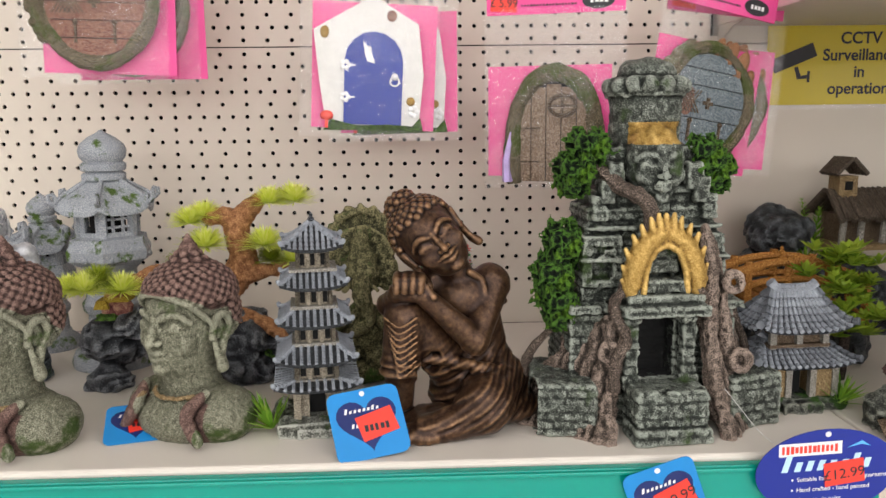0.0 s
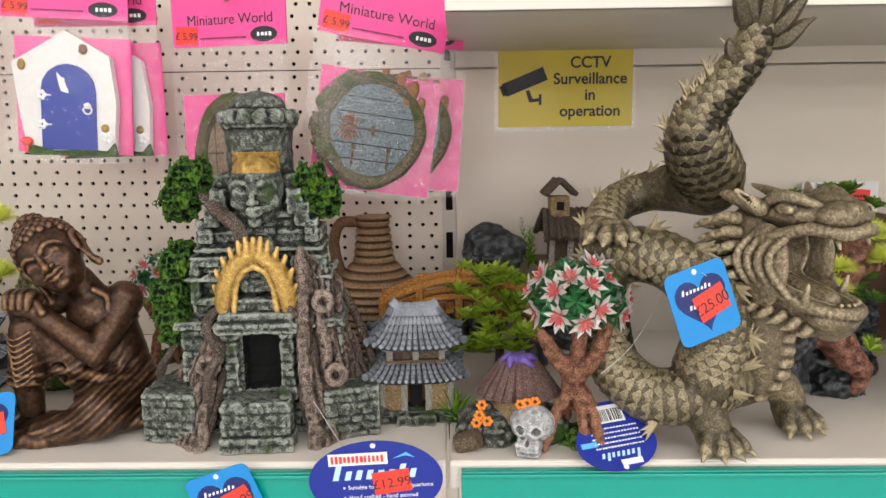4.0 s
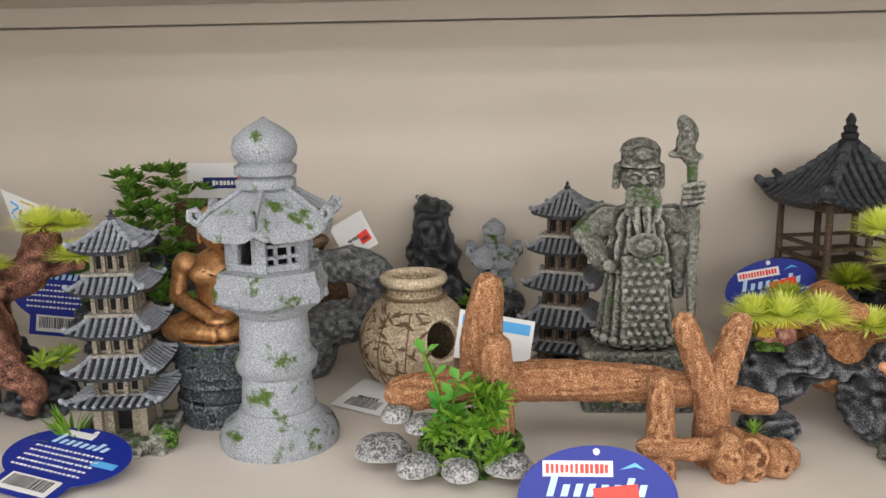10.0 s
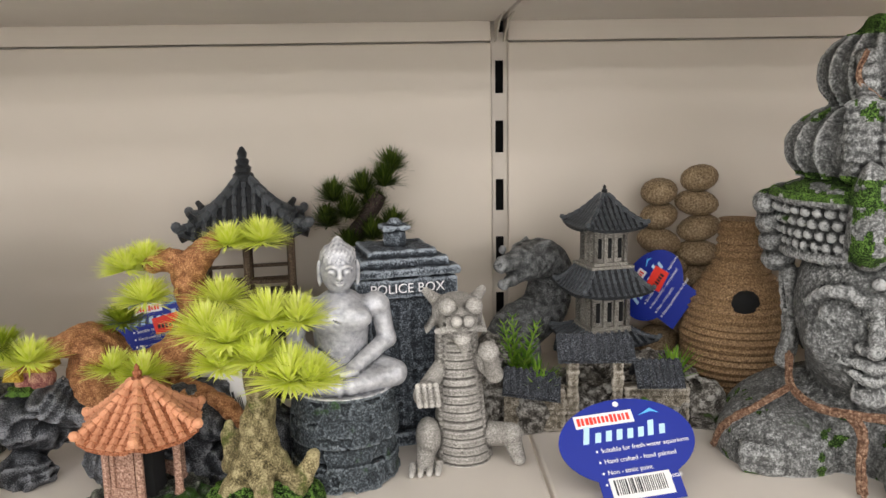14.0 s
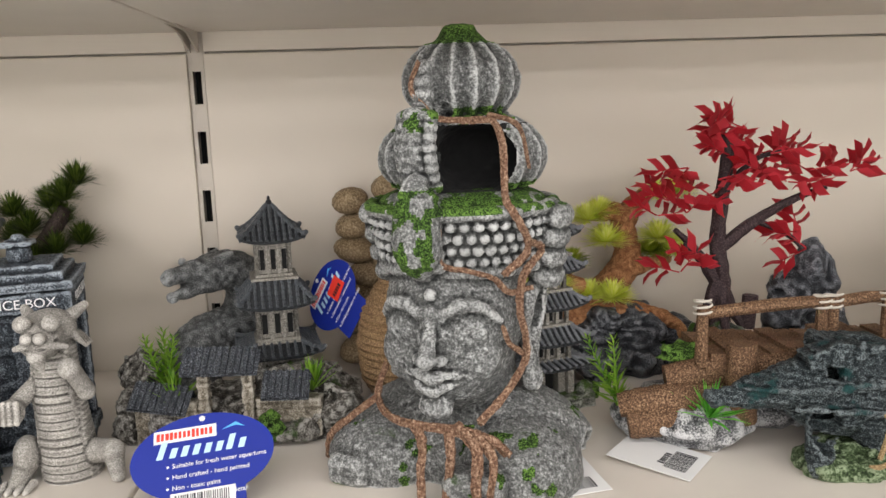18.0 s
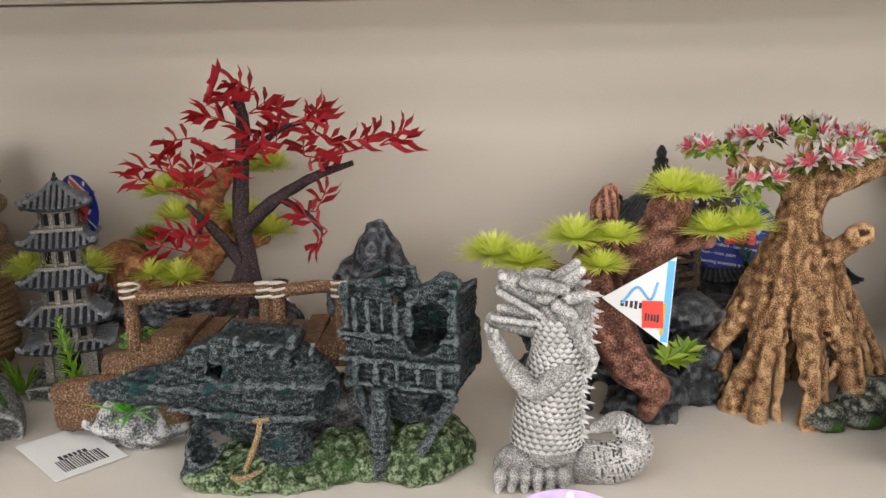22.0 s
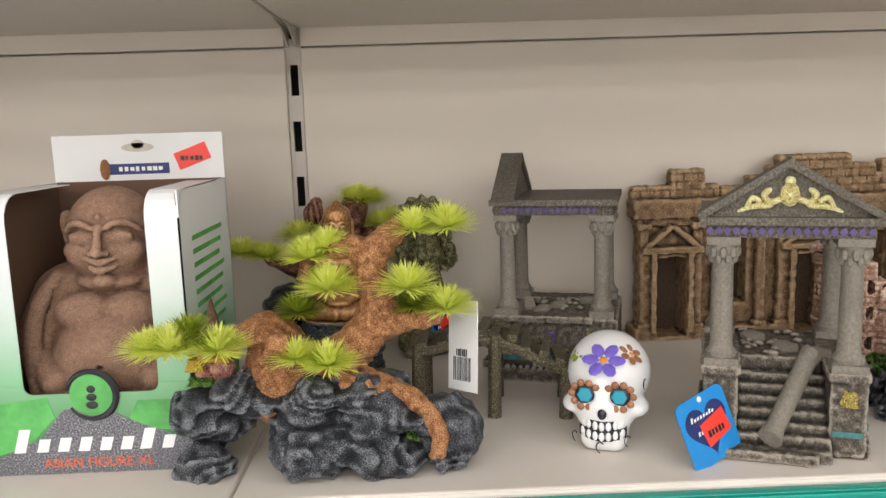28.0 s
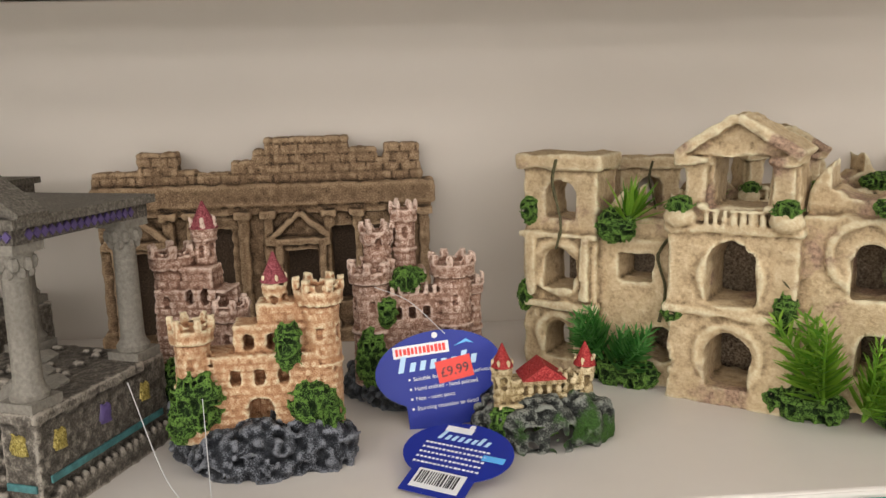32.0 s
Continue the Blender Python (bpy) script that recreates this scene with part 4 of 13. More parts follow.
def bonsai_on_rock(trunkmat=ORANGE, rockmat=GREYROCK):
    """An orange-barked bonsai on an arch of grey rock with a tiny yellow-roofed hut; 0.21 wide, 0.175 high."""
    root = new("bonsai_ornament")
    rock = [(-0.08, -0.012, 0.034, 0.028, 0.026, 0.024), (-0.082, -0.026, 0.012, 0.022, 0.02, 0.017), (-0.045, -0.008, 0.05, 0.032, 0.03, 0.015), (-0.012, -0.016, 0.04, 0.024, 0.026, 0.026), (-0.006, -0.03, 0.016, 0.024, 0.02, 0.022),
            (0.03, -0.01, 0.036, 0.03, 0.03, 0.024), (0.04, -0.02, 0.014, 0.03, 0.022, 0.018), (0.075, -0.006, 0.022, 0.028, 0.024, 0.022)]
    put("rock_base", lump((-0.115, -0.056, 0), (0.11, 0.03, 0.075), 0.002, rock, rockmat, 0.009, 0.019, 0.003, "rock_base"), root, (0, 0, 0), label="dark grey painted rock arch")
    c = Clay((-0.12, -0.06, 0.02), (0.1, 0.04, 0.18), 0.0018, 0.005)
    c.path(spline([(-0.03, 0, 0.05), (-0.033, 0.0, 0.07), (-0.038, 0.002, 0.088), (-0.046, -0.018, 0.095), (-0.07, -0.042, 0.088)], 5), [0.026, 0.021, 0.014, 0.008, 0.004])
    c.path(spline([(-0.02, 0, 0.062), (0.006, 0, 0.07), (0.026, 0.002, 0.088), (0.036, 0.004, 0.108), (0.031, 0.004, 0.13), (0.034, 0.004, 0.143), (0.05, 0.002, 0.16)], 5), [0.019, 0.014, 0.012, 0.0105, 0.009, 0.0085, 0.007])
    c.path(spline([(0.033, 0.004, 0.143), (0.018, 0, 0.148), (0.008, -0.002, 0.146)], 4), [0.007, 0.005])
    c.path(spline([(0.026, 0, 0.09), (0.05, 0.0, 0.096), (0.076, 0.002, 0.1)], 4), [0.007, 0.005])
    c.path(spline([(-0.035, -0.01, 0.084), (-0.026, -0.022, 0.088)], 3), [0.009, 0.007])
    c.path(spline([(0.0, -0.012, 0.062), (0.03, -0.02, 0.056), (0.045, -0.026, 0.048)], 4), [0.007, 0.004])
    c.path(spline([(0.02, -0.005, 0.06), (0.06, -0.02, 0.05), (0.078, -0.03, 0.03), (0.074, -0.036, 0.008)], 4), [0.008, 0.0045, 0.004])
    part("trunk", c.rough(0.0016, 0.0035).flat().mesh("trunk", trunkmat), None, root, "orange-brown gnarled trunk")
    for x, y, z, s, dim in ((-0.1, -0.05, 0.092, 0.85, 0), (-0.084, -0.056, 0.094, 0.9, 0), (-0.078, -0.042, 0.098, 0.85, 1), (-0.058, -0.046, 0.091, 0.9, 0), (-0.02, 0.008, 0.102, 0.8, 1), (-0.016, -0.022, 0.078, 0.8, 0), (0.006, -0.024, 0.074, 0.9, 0),
                            (-0.008, -0.004, 0.142, 0.85, 0), (0.004, -0.002, 0.148, 0.8, 0), (0.062, -0.002, 0.159, 0.85, 0), (0.084, 0.0, 0.16, 0.95, 0), (0.006, -0.012, 0.122, 0.95, 0), (0.058, -0.012, 0.122, 0.95, 0), (0.06, 0.006, 0.106, 0.8, 1), (0.082, 0.0, 0.105, 0.9, 0)):
        pad(root, (x, y, z), s, dim)
    hut = part("hut", lump((-0.018, -0.014, 0), (0.018, 0.014, 0.034), 0.0014, [(0, 0, 0.01, 0.011, 0.009, 0.012), (-0.008, -0.003, 0.008, 0.007, 0.007, 0.009)], resin("hut_walls", (0.1, 0.02, 0.03), (0.3, 0.1, 0.09), (0.5, 0.3, 0.2), 0.003), 0.0012, 0.004, 0.002, "hut"), None, root, "tiny red hut with a yellow thatched roof", m=pose(-0.072, -0.012, 0.058))
    g = Geo().prism([(-0.011, 0.018), (0.011, 0.018), (0.008, 0.031), (-0.008, 0.031)], -0.01, 0.01).prism([(-0.019, 0.012), (-0.006, 0.012), (-0.008, 0.02), (-0.016, 0.02)], -0.012, 0.004)
    part("thatch", g, resin("yellow_thatch", (0.2, 0.1, 0.01), (0.55, 0.36, 0.03), (0.75, 0.56, 0.12), 0.003), hut)
    for at, r in (((0.035, -0.022, 0.03), (0.014, 0.007, 0.016)), ((-0.08, -0.02, 0.06), (0.012, 0.008, 0.006)), ((0.06, -0.016, 0.02), (0.008, 0.006, 0.012))):
        put("moss_mound", lump(tuple(-k for k in r), r, 0.0016, [(0, 0, 0, *r)], MOSS, 0.003, 0.003, name="moss_mound"), root, at)
    return root


def bonsai_on_black(pads=NEEDLE):
    """A red-brown bonsai that winds down black rocks; 0.2 wide, 0.178 high."""
    root = new("bonsai_ornament")
    rock = [(-0.03, 0.01, 0.02, 0.026, 0.024, 0.03), (-0.03, 0, 0.06, 0.022, 0.02, 0.016), (0.03, -0.004, 0.014, 0.026, 0.022, 0.02), (0.0, 0.012, 0.04, 0.03, 0.02, 0.02), (0.02, 0.0, 0.04, 0.02, 0.018, 0.012)]
    put("rock_base", lump((-0.07, -0.04, 0), (0.07, 0.045, 0.09), 0.0022, rock, BLACKROCK, 0.007, 0.012, 0.003, "rock_base"), root, (0, 0, 0), label="glossy black rock base")
    c = Clay((-0.1, -0.04, 0), (0.1, 0.04, 0.18), 0.002, 0.005)
    c.path(spline([(0.028, -0.026, 0.012), (0.03, -0.03, 0.03), (0.012, -0.024, 0.05), (0.0, -0.012, 0.075), (-0.005, 0, 0.1), (0.0, 0, 0.125)], 5), [0.006, 0.008, 0.012, 0.017, 0.016, 0.012])
    c.path(spline([(-0.005, 0, 0.09), (-0.03, 0.002, 0.1), (-0.05, 0, 0.112)], 5), [0.01, 0.006])
    c.path(spline([(0.0, 0, 0.11), (0.03, 0, 0.118), (0.042, 0.0, 0.14), (0.045, 0, 0.155)], 5), [0.013, 0.013, 0.012, 0.011])
    c.path([(0.0, 0, 0.12), (0.0, 0, 0.148), (0.003, 0, 0.158)], [0.009, 0.008, 0.006])
    c.path([(0.03, 0, 0.118), (0.07, 0, 0.124)], [0.009, 0.006])
    c.carve(lambda p: 0.0012 * np.sin(np.arctan2(p[:, 1], p[:, 0]) * 9 + p[:, 2] * 120))
    part("trunk", c.rough(0.0014, 0.006).mesh("trunk", REDBARK), None, root, "red-brown twisted trunk")
    for x, y, z, s in ((-0.075, -0.004, 0.116, 1.1), (-0.055, -0.012, 0.112, 1.0), (-0.02, -0.01, 0.128, 1.1), (0.005, -0.018, 0.13, 0.8), (-0.005, -0.025, 0.112, 0.8), (0.045, -0.006, 0.158, 1.15), (0.065, 0.0, 0.156, 0.95), (0.07, -0.01, 0.132, 1.05), (0.09, -0.004, 0.134, 1.0)):
        pad(root, (x, y, z), s, flat=0.5)
    for q, at in enumerate(((0.046, -0.022, 0.046), (0.038, -0.03, 0.05), (0.054, -0.016, 0.05))):
        put("leaf_whorl", rosette(Geo(), (0, 0, 0), 0.016, 9, 0.5, (0.2, -0.5, 1), q, 0.36).mesh("leaf_whorl", LIME), root, at)
    return root


def flower_whorls(g_leaf, g_white, g_pink, spots, size, seed=0):
    for k, (p, up) in enumerate(spots):
        rosette(g_leaf, p, size * 1.05, 8, 0.2, up, seed + k, 0.32)
        q = np.array(p) + np.array(up) * size * 0.12
        rosette(g_white, q, size, 8, 0.5, up, seed + k + 50, 0.34)
        rosette(g_pink, q + np.array(up) * size * 0.1, size * 0.62, 8, 0.7, up, seed + k + 50, 0.34)


def flower_bonsai(h=0.15):
    """A round-headed bonsai with star flowers on splayed brown roots."""
    root = new("flowering_bonsai")
    c = Clay((-0.04, -0.035, 0), (0.04, 0.035, h * 0.75), 0.0016, 0.004)
    top = h * 0.68
    c.path(spline([(0, 0, h * 0.22), (-0.004, 0, h * 0.34), (0.002, 0, h * 0.5), (0.0, 0, top)], 5), [0.006, 0.0055, 0.005, 0.0045])
    for x, y in ((-0.024, -0.01), (0.018, -0.022), (0.022, 0.008), (-0.006, 0.02), (0.006, -0.018)):
        c.path(spline([(0, 0, h * 0.3), (x * 0.6, y * 0.6, h * 0.2), (x, y, 0.003)], 5), [0.0046, 0.0036, 0.003])
    for x, z in ((-0.026, 0.56), (0.024, 0.6)):
        c.path(spline([(0, 0, h * 0.36), (x * 0.6, -0.002, h * 0.45), (x, 0, h * z)], 4), [0.007, 0.004])
    part("trunk", c.rough(0.001, 0.004).flat().mesh("trunk", resin("reddish_trunk", (0.04, 0.015, 0.01), (0.16, 0.065, 0.035), (0.3, 0.15, 0.09), 0.004)), None, root, "reddish brown roots and trunk")
    gl, gw, gp = Geo(), Geo(), Geo()
    rng = np.random.RandomState(5)
    spots = []
    for k in range(34):
        a, e = k * 2.399, math.asin(-0.4 + 1.38 * k / 34)
        d = np.array([math.cos(a) * math.cos(e), math.sin(a) * math.cos(e), math.sin(e)])
        spots.append((np.array([0, 0, h * 0.71]) + d * np.array([0.029, 0.025, 0.027]) * (1 if k % 2 else 0.8), d))
    flower_whorls(gl, gw, gp, [(p + d * 0.004, d) for i, (p, d) in enumerate(spots) if i % 3], 0.0145)
    for p, d in spots[::3]:
        rosette(gl, p, 0.0135, 8, 0.5, d, int(p[0] * 1e4) % 97, 0.32)
    for p, d in spots:
        rosette(gl, np.array(p) - d * 0.009, 0.013, 8, 0.45, d, int(p[1] * 1e4) % 97 + 3, 0.32)
    part("foliage", gl, DEEP, root, "deep green plastic leaves", smooth=False)
    part("blossom", gw, PETAL, root, "white star petals", smooth=False)
    part("blossom_heart", gp, PINK, root, "coral pink petal centres", smooth=False)
    put("moss_mound", lump((-0.03, -0.025, 0), (0.03, 0.025, 0.02), 0.0018, [(0, 0, 0.002, 0.024, 0.02, 0.012)], MOSS, 0.003, 0.004, name="moss_mound"), root, (0.012, 0.01, 0))
    return root


def pavilion(h=0.215, w=0.105, legs=True):
    """A square open pavilion with a dark, sharply curved tiled roof, raised on a stand."""
    root = new("pavilion")
    z0 = h * 0.36
    eave = h * 0.66
    stand = Clay((-w * 0.5, -w * 0.45, 0), (w * 0.5, w * 0.45, z0 + 0.006), 0.0022, 0.003)
    if legs:
        stand.box((0, 0, z0 * 0.5), (w * 0.62, w * 0.5, z0)).box((0, -w * 0.3, z0 * 0.3), (w * 0.8, w * 0.2, z0 * 0.6)).box((0, -w * 0.36, z0 * 0.45), (w * 0.3, w * 0.4, z0 * 0.6), cut=True)
    else:
        for k in range(9):
            stand.ell((w * 0.3 * math.cos(k * 2.4), w * 0.26 * math.sin(k * 2.4), z0 * (0.15 + 0.09 * k)), (w * 0.26, w * 0.22, z0 * 0.2))
    part("rock_stand", stand.rough(0.003, 0.008).rough(0.002, 0.004).flat().mesh("rock_stand", BLACKROCK), None, root, "dark layered rock stand")
    r = w * 0.34
    part("deck", Geo().box((0, 0, z0 + 0.002), (w * 0.78, w * 0.74, 0.005)), WOODY, root, smooth=False)
    for sx in (-1, 0, 1):
        for sy in (-1, 1):
            part("pillar", Geo().lathe([(0.004, z0), (0.0032, z0 + 0.006), (0.003, eave)], (sx * r, sy * r, 0), 8), WOODY, root)
    for k, (x, y, a) in enumerate(((0, -r, 0), (0, r, 0), (-r, 0, 90), (r, 0, 90))):
        g = Geo().box((0, 0, z0 + (eave - z0) * 0.2), (2 * r, 0.003, 0.004)).box((0, 0, z0 + (eave - z0) * 0.4), (2 * r, 0.003, 0.003)).box((0, 0, eave - 0.004), (2 * r + 0.004, 0.0045, 0.008))
        part("rail", g, WOODY, root, m=pose(x, y, 0, 0, 0, a), smooth=False)
    R = w * 0.68
    rh = h - eave - 0.024
    g = roof_shell(4, R, rh, 0.012, rings=9, per=12, thick=0.004, bow=1.4, top=0.06)
    for k in range(4):
        a = math.pi / 4 + k * math.pi / 2
        p = np.array(roof_point(a + 1e-5, 0.25, 4, R, rh, 0.012, math.pi / 4, 1.4, 0.06))
        g.tube([p, p + (0, 0, 0.007), p + np.array([math.cos(a), math.sin(a), 0]) * 0.005 + (0, 0, 0.011)], [0.004, 0.0036, 0.0025], 6)
    rf = part("roof", g, TILE_DARK, root, m=pose(0, 0, eave - 0.002))
    roof_tiles(rf, TILE_DARK, 4, R, rh, 0.012, 13, w * 0.017, 1.4, 0.06, 1.9, 8)
    part("finial", Geo().lathe([(0.009, h - 0.03), (0.009, h - 0.024), (0.0065, h - 0.022), (0.0075, h - 0.018), (0.005, h - 0.016), (0.006, h - 0.012), (0.0035, h - 0.01), (0.0045, h - 0.006), (0.002, h - 0.001), (0.0005, h)], n=12), TILE_DARK, root)
    return root


def place(root, label, category, x, y, turn=0, group="", scale=1.0):
    root.matrix_basis = pose(x, y, TOP, 0, 0, turn) @ Matrix.Scale(scale, 4)
    return tagged(root, label, category, group)


def again(root, x, y, turn=0, label="", scale=1.0):
    ob = copy_thing(root, pose(x, y, TOP, 0, 0, turn))
    ob.scale = (scale, scale, scale)
    return tagged(ob, label)


# ---- towers, lanterns and bonsai along the shelf ----
tower = place(pagoda(), "five-tier grey pagoda ornament with slate roofs on a mossy base", "pagoda", -0.022, 0.562, 8, "five-tier pagodas")
again(tower, 0.833, 0.579, 6, "five-tier pagoda ornament with silvered roofs and pale timber storeys")
grey_tower = place(pagoda(5, 0.064, 0.167, TILE_GREY, PALE), "grey five-tier pagoda with a fern at its foot", "pagoda", 1.939, 0.705, 20, "five-tier pagodas")
dark_tower = place(pagoda(5, 0.064, 0.165, TILE_GREY, WOODY, plants=False), "dark grey five-tier pagoda behind the bearded statue", "pagoda", 1.15, 0.695, -20, "five-tier pagodas")

post_lantern = place(lantern(), "pale grey stone lantern ornament with curled cap and green stains", "lantern", 0.939, 0.583, 4, "stone lanterns")
again(post_lantern, -0.238, 0.735, 12, "pale grey stone lantern ornament in front of the perforated panel", 1.0)
tiny = place(lantern(0.124, 0.021), "tiny mossy stone lantern beside a dark rock", "lantern", 1.093, 0.8, 0)
again(tiny, -0.325, 0.79, 0, "small dark lantern tower behind the ornaments", 1.3)

terra = place(gazebo(TERRA, TERRAPALE, 0.033, 0.093), "terracotta six-sided gazebo with orange tiled roof", "gazebo", 1.378, 0.55, 12)
hut_a = place(gazebo(TILE, OCHRE, 0.035, 0.092), "small six-sided gazebo with grey tiled roof and tan pillars", "gazebo", 2.6, 0.577, 6, "grey-roofed gazebos")
again(hut_a, 2.652, 0.65, 40, "small grey-roofed gazebo behind its twin", 0.98)

bonsai = place(bonsai_on_rock(), "orange-barked bonsai ornament with yellow-green pads on grey rock", "bonsai", 1.363, 0.615, -4, "rock bonsai")
again(bonsai, 2.944, 0.545, -6, "orange-barked bonsai ornament beside the boxed figure")
again(bonsai, -0.137, 0.685, 2, "orange-barked bonsai ornament behind the stone busts")
again(bonsai, 2.0, 0.775, 12, "dark shaded bonsai ornament behind the big stone head", 1.02)
black_bonsai = place(bonsai_on_black(), "red-brown bonsai on glossy black rock with lime pads", "bonsai", 2.345, 0.645, 0, "black rock bonsai")
again(black_bonsai, 0.713, 0.622, 20, "red-brown bonsai on black rock behind the dragon", 0.92)
again(black_bonsai, 2.905, 0.79, 30, "dark bonsai behind the boxed figure", 0.98)

blossom = place(flower_bonsai(0.162), "small bonsai with coral and white star flowers", "bonsai", 0.483, 0.511, 0, "flowering bonsai")
again(blossom, 0.083, 0.735, 60, "small flowering bonsai behind the sleeping figure", 0.8)

big_pav = place(pavilion(0.217, 0.11), "dark-roofed square pavilion on a black rock stand", "pavilion", 1.402, 0.775, 10, "dark pavilions")
again(big_pav, 2.683, 0.785, 14, "dark-roofed pavilion on layered rocks beside the boxed figure", 0.97)
small_pav = place(pavilion(0.18, 0.066), "small dark pavilion half hidden behind bonsai", "pavilion", 2.412, 0.77, 20)


# ---- cast figures, each one solid piece ----
def joined(name, meshes):
    bm, mats = bmesh.new(), []
    for me in meshes:
        off, n = len(mats), len(bm.faces)
        bm.from_mesh(me)
        bm.faces.ensure_lookup_table()
        for f in bm.faces[n:]:
            f.material_index += off
        mats += list(me.materials)
    out = bpy.data.meshes.new(name)
    bm.to_mesh(out)
    bm.free()
    for m in mats:
        out.materials.append(m)
    return out


def figure(name, me, label, x, y, turn=0, group="", scale=1.0, category="statue"):
    ob = new(name, me)
    ob.matrix_world = pose(x, y, TOP, 0, 0, turn) @ Matrix.Scale(scale, 4)
    return tagged(ob, label, category, group)


def repaint(me, *mats):
    out = me.copy()
    for i, m in enumerate(mats):
        out.materials[i] = m
    return out


def face(c, at, s, brow=1.0, smile=0.0):
    """Eyes, nose and mouth on the front of a head of half-width s at the point at."""
    x, y, z = at
    c.path([(x, y - s * 0.98, z + s * 0.28), (x, y - s * 1.2, z - s * 0.14), (x, y - s * 1.22, z - s * 0.22)], [s * 0.1, s * 0.14, s * 0.17], soft=s * 0.06)
    for k in (-1, 1):
        c.ell((x + k * s * 0.16, y - s * 1.08, z - s * 0.25), (s * 0.1, s * 0.09, s * 0.07), soft=s * 0.06)
        c.ell((x + k * s * 0.42, y - s * 0.9, z + s * 0.05), (s * 0.25, s * 0.2, s * 0.16), soft=s * 0.02)
        c.path(spline([(x + k * s * 0.14, y - s * 1.04, z + s * 0.28), (x + k * s * 0.42, y - s * 1.0, z + s * 0.4), (x + k * s * 0.76, y - s * 0.74, z + s * 0.24)], 4), s * 0.075, soft=s * 0.04)
        c.path(spline([(x + k * s * 0.2, y - s * 1.06, z + s * 0.02), (x + k * s * 0.42, y - s * 1.07, z - s * 0.06), (x + k * s * 0.64, y - s * 0.93, z + s * 0.02)], 4), s * 0.045, cut=True)
        c.path([(x, y - s * 1.14, z - s * 0.56), (x + k * s * 0.34, y - s * 0.98, z - s * (0.54 - smile * 0.14))], s * 0.03, cut=True)
        c.path([(x + k * s * 0.02, y - s * 1.08, z - s * 0.49), (x + k * s * 0.3, y - s * 0.95, z - s * 0.53)], [s * 0.1, s * 0.05], soft=s * 0.02)
    c.ell((x, y - s * 1.03, z - s * 0.66), (s * 0.24, s * 0.15, s * 0.1), soft=s * 0.03)
    c.path([(x - s * 0.34, y - s * 1.0, z - s * (0.555 - smile * 0.12)), (x, y - s * 1.16, z - s * 0.58), (x + s * 0.34, y - s * 1.0, z - s * (0.555 - smile * 0.12))], s * 0.04, cut=True)


def curls(c, lo_z, size, amp):
    k = 2 * math.pi / size
    return c.carve(lambda p: np.where(p[:, 2] > lo_z(p), -amp * np.sin(k * p[:, 0] + p[:, 2] * k * 0.5) * np.sin(k * p[:, 2]) * 1.0 - amp * 0.4 * np.cos(k * p[:, 1]), 0))


def seated(base_h=0.063, h=0.165):
    c = Clay((-0.043, -0.042, 0), (0.043, 0.04, h), 0.00105, 0.002)
    for k, (z, r, t) in enumerate(((0, 0.038, 0.018), (0.018, 0.035, 0.012), (0.03, 0.0375, 0.016), (0.046, 0.036, 0.018))):
        c.cone((0, 0, z), r, r * 0.97, t, soft=0.001)
    a = base_h
    c.ell((0, -0.004, a + 0.008), (0.036, 0.026, 0.0105))
    for k in (-1, 1):
        c.cap((k * 0.012, 0.004, a + 0.012), (k * 0.034, -0.01, a + 0.009), 0.0105, 0.009)
        c.cap((k * 0.034, -0.012, a + 0.008), (k * 0.004, -0.026, a + 0.007), 0.0075, 0.006)
    c.cap((0, 0.004, a + 0.012), (0, 0.002, a + 0.047), 0.0165, 0.0195, soft=0.005)
    for k in (-1, 1):
        c.ell((k * 0.024, 0.002, a + 0.054), (0.009, 0.009, 0.009), soft=0.006)
        c.cap((k * 0.027, 0.002, a + 0.052), (k * 0.031, 0.0, a + 0.03), 0.0068, 0.006)
        c.cap((k * 0.031, 0.0, a + 0.03), (k * 0.006, -0.021, a + 0.017), 0.006, 0.0045)
        c.ell((k * 0.01, -0.012, a + 0.048), (0.01, 0.006, 0.007), soft=0.005)
    c.ell((0, -0.024, a + 0.016), (0.009, 0.006, 0.0035))
    c.cap((0, 0.003, a + 0.058), (0, 0.001, a + 0.068), 0.0065)
    hz = a + 0.079
    c.ell((0, 0, hz), (0.0118, 0.0125, 0.0155), soft=0.002)
    c.ell((0, 0.002, hz + 0.009), (0.0123, 0.0125, 0.0095), soft=0.001)
    c.cone((0, 0.001, hz + 0.014), 0.0085, 0.001, h - hz - 0.014, soft=0.003)
    for k in (-1, 1):
        c.ell((k * 0.0125, 0.001, hz - 0.002), (0.0018, 0.003, 0.009), soft=0.001)
    face(c, (0, 0, hz), 0.0115, smile=0.3)
    c.path(spline([(-0.012, -0.016, a + 0.053), (0.002, -0.0185, a + 0.044), (0.008, -0.019, a + 0.03)], 4), 0.0007, cut=True)
    curls(c, lambda p: hz + 0.007 + 0 * p[:, 0], 0.003, 0.0005)
    c.rough(0.0003, 0.004)
    for z in (0.017, 0.03, 0.046):
        c.ring((0, 0, z), 0.038, 0.0013, cut=True)
    c.carve(lambda p: np.where(p[:, 2] < base_h - 0.002, 0.0012 * (grain(p / 0.009) > 0.25), 0))
    return c.flat().mesh("seated_figure", [PLINTH, SILVER], lambda p: (p[:, 2] > base_h + 0.0005))


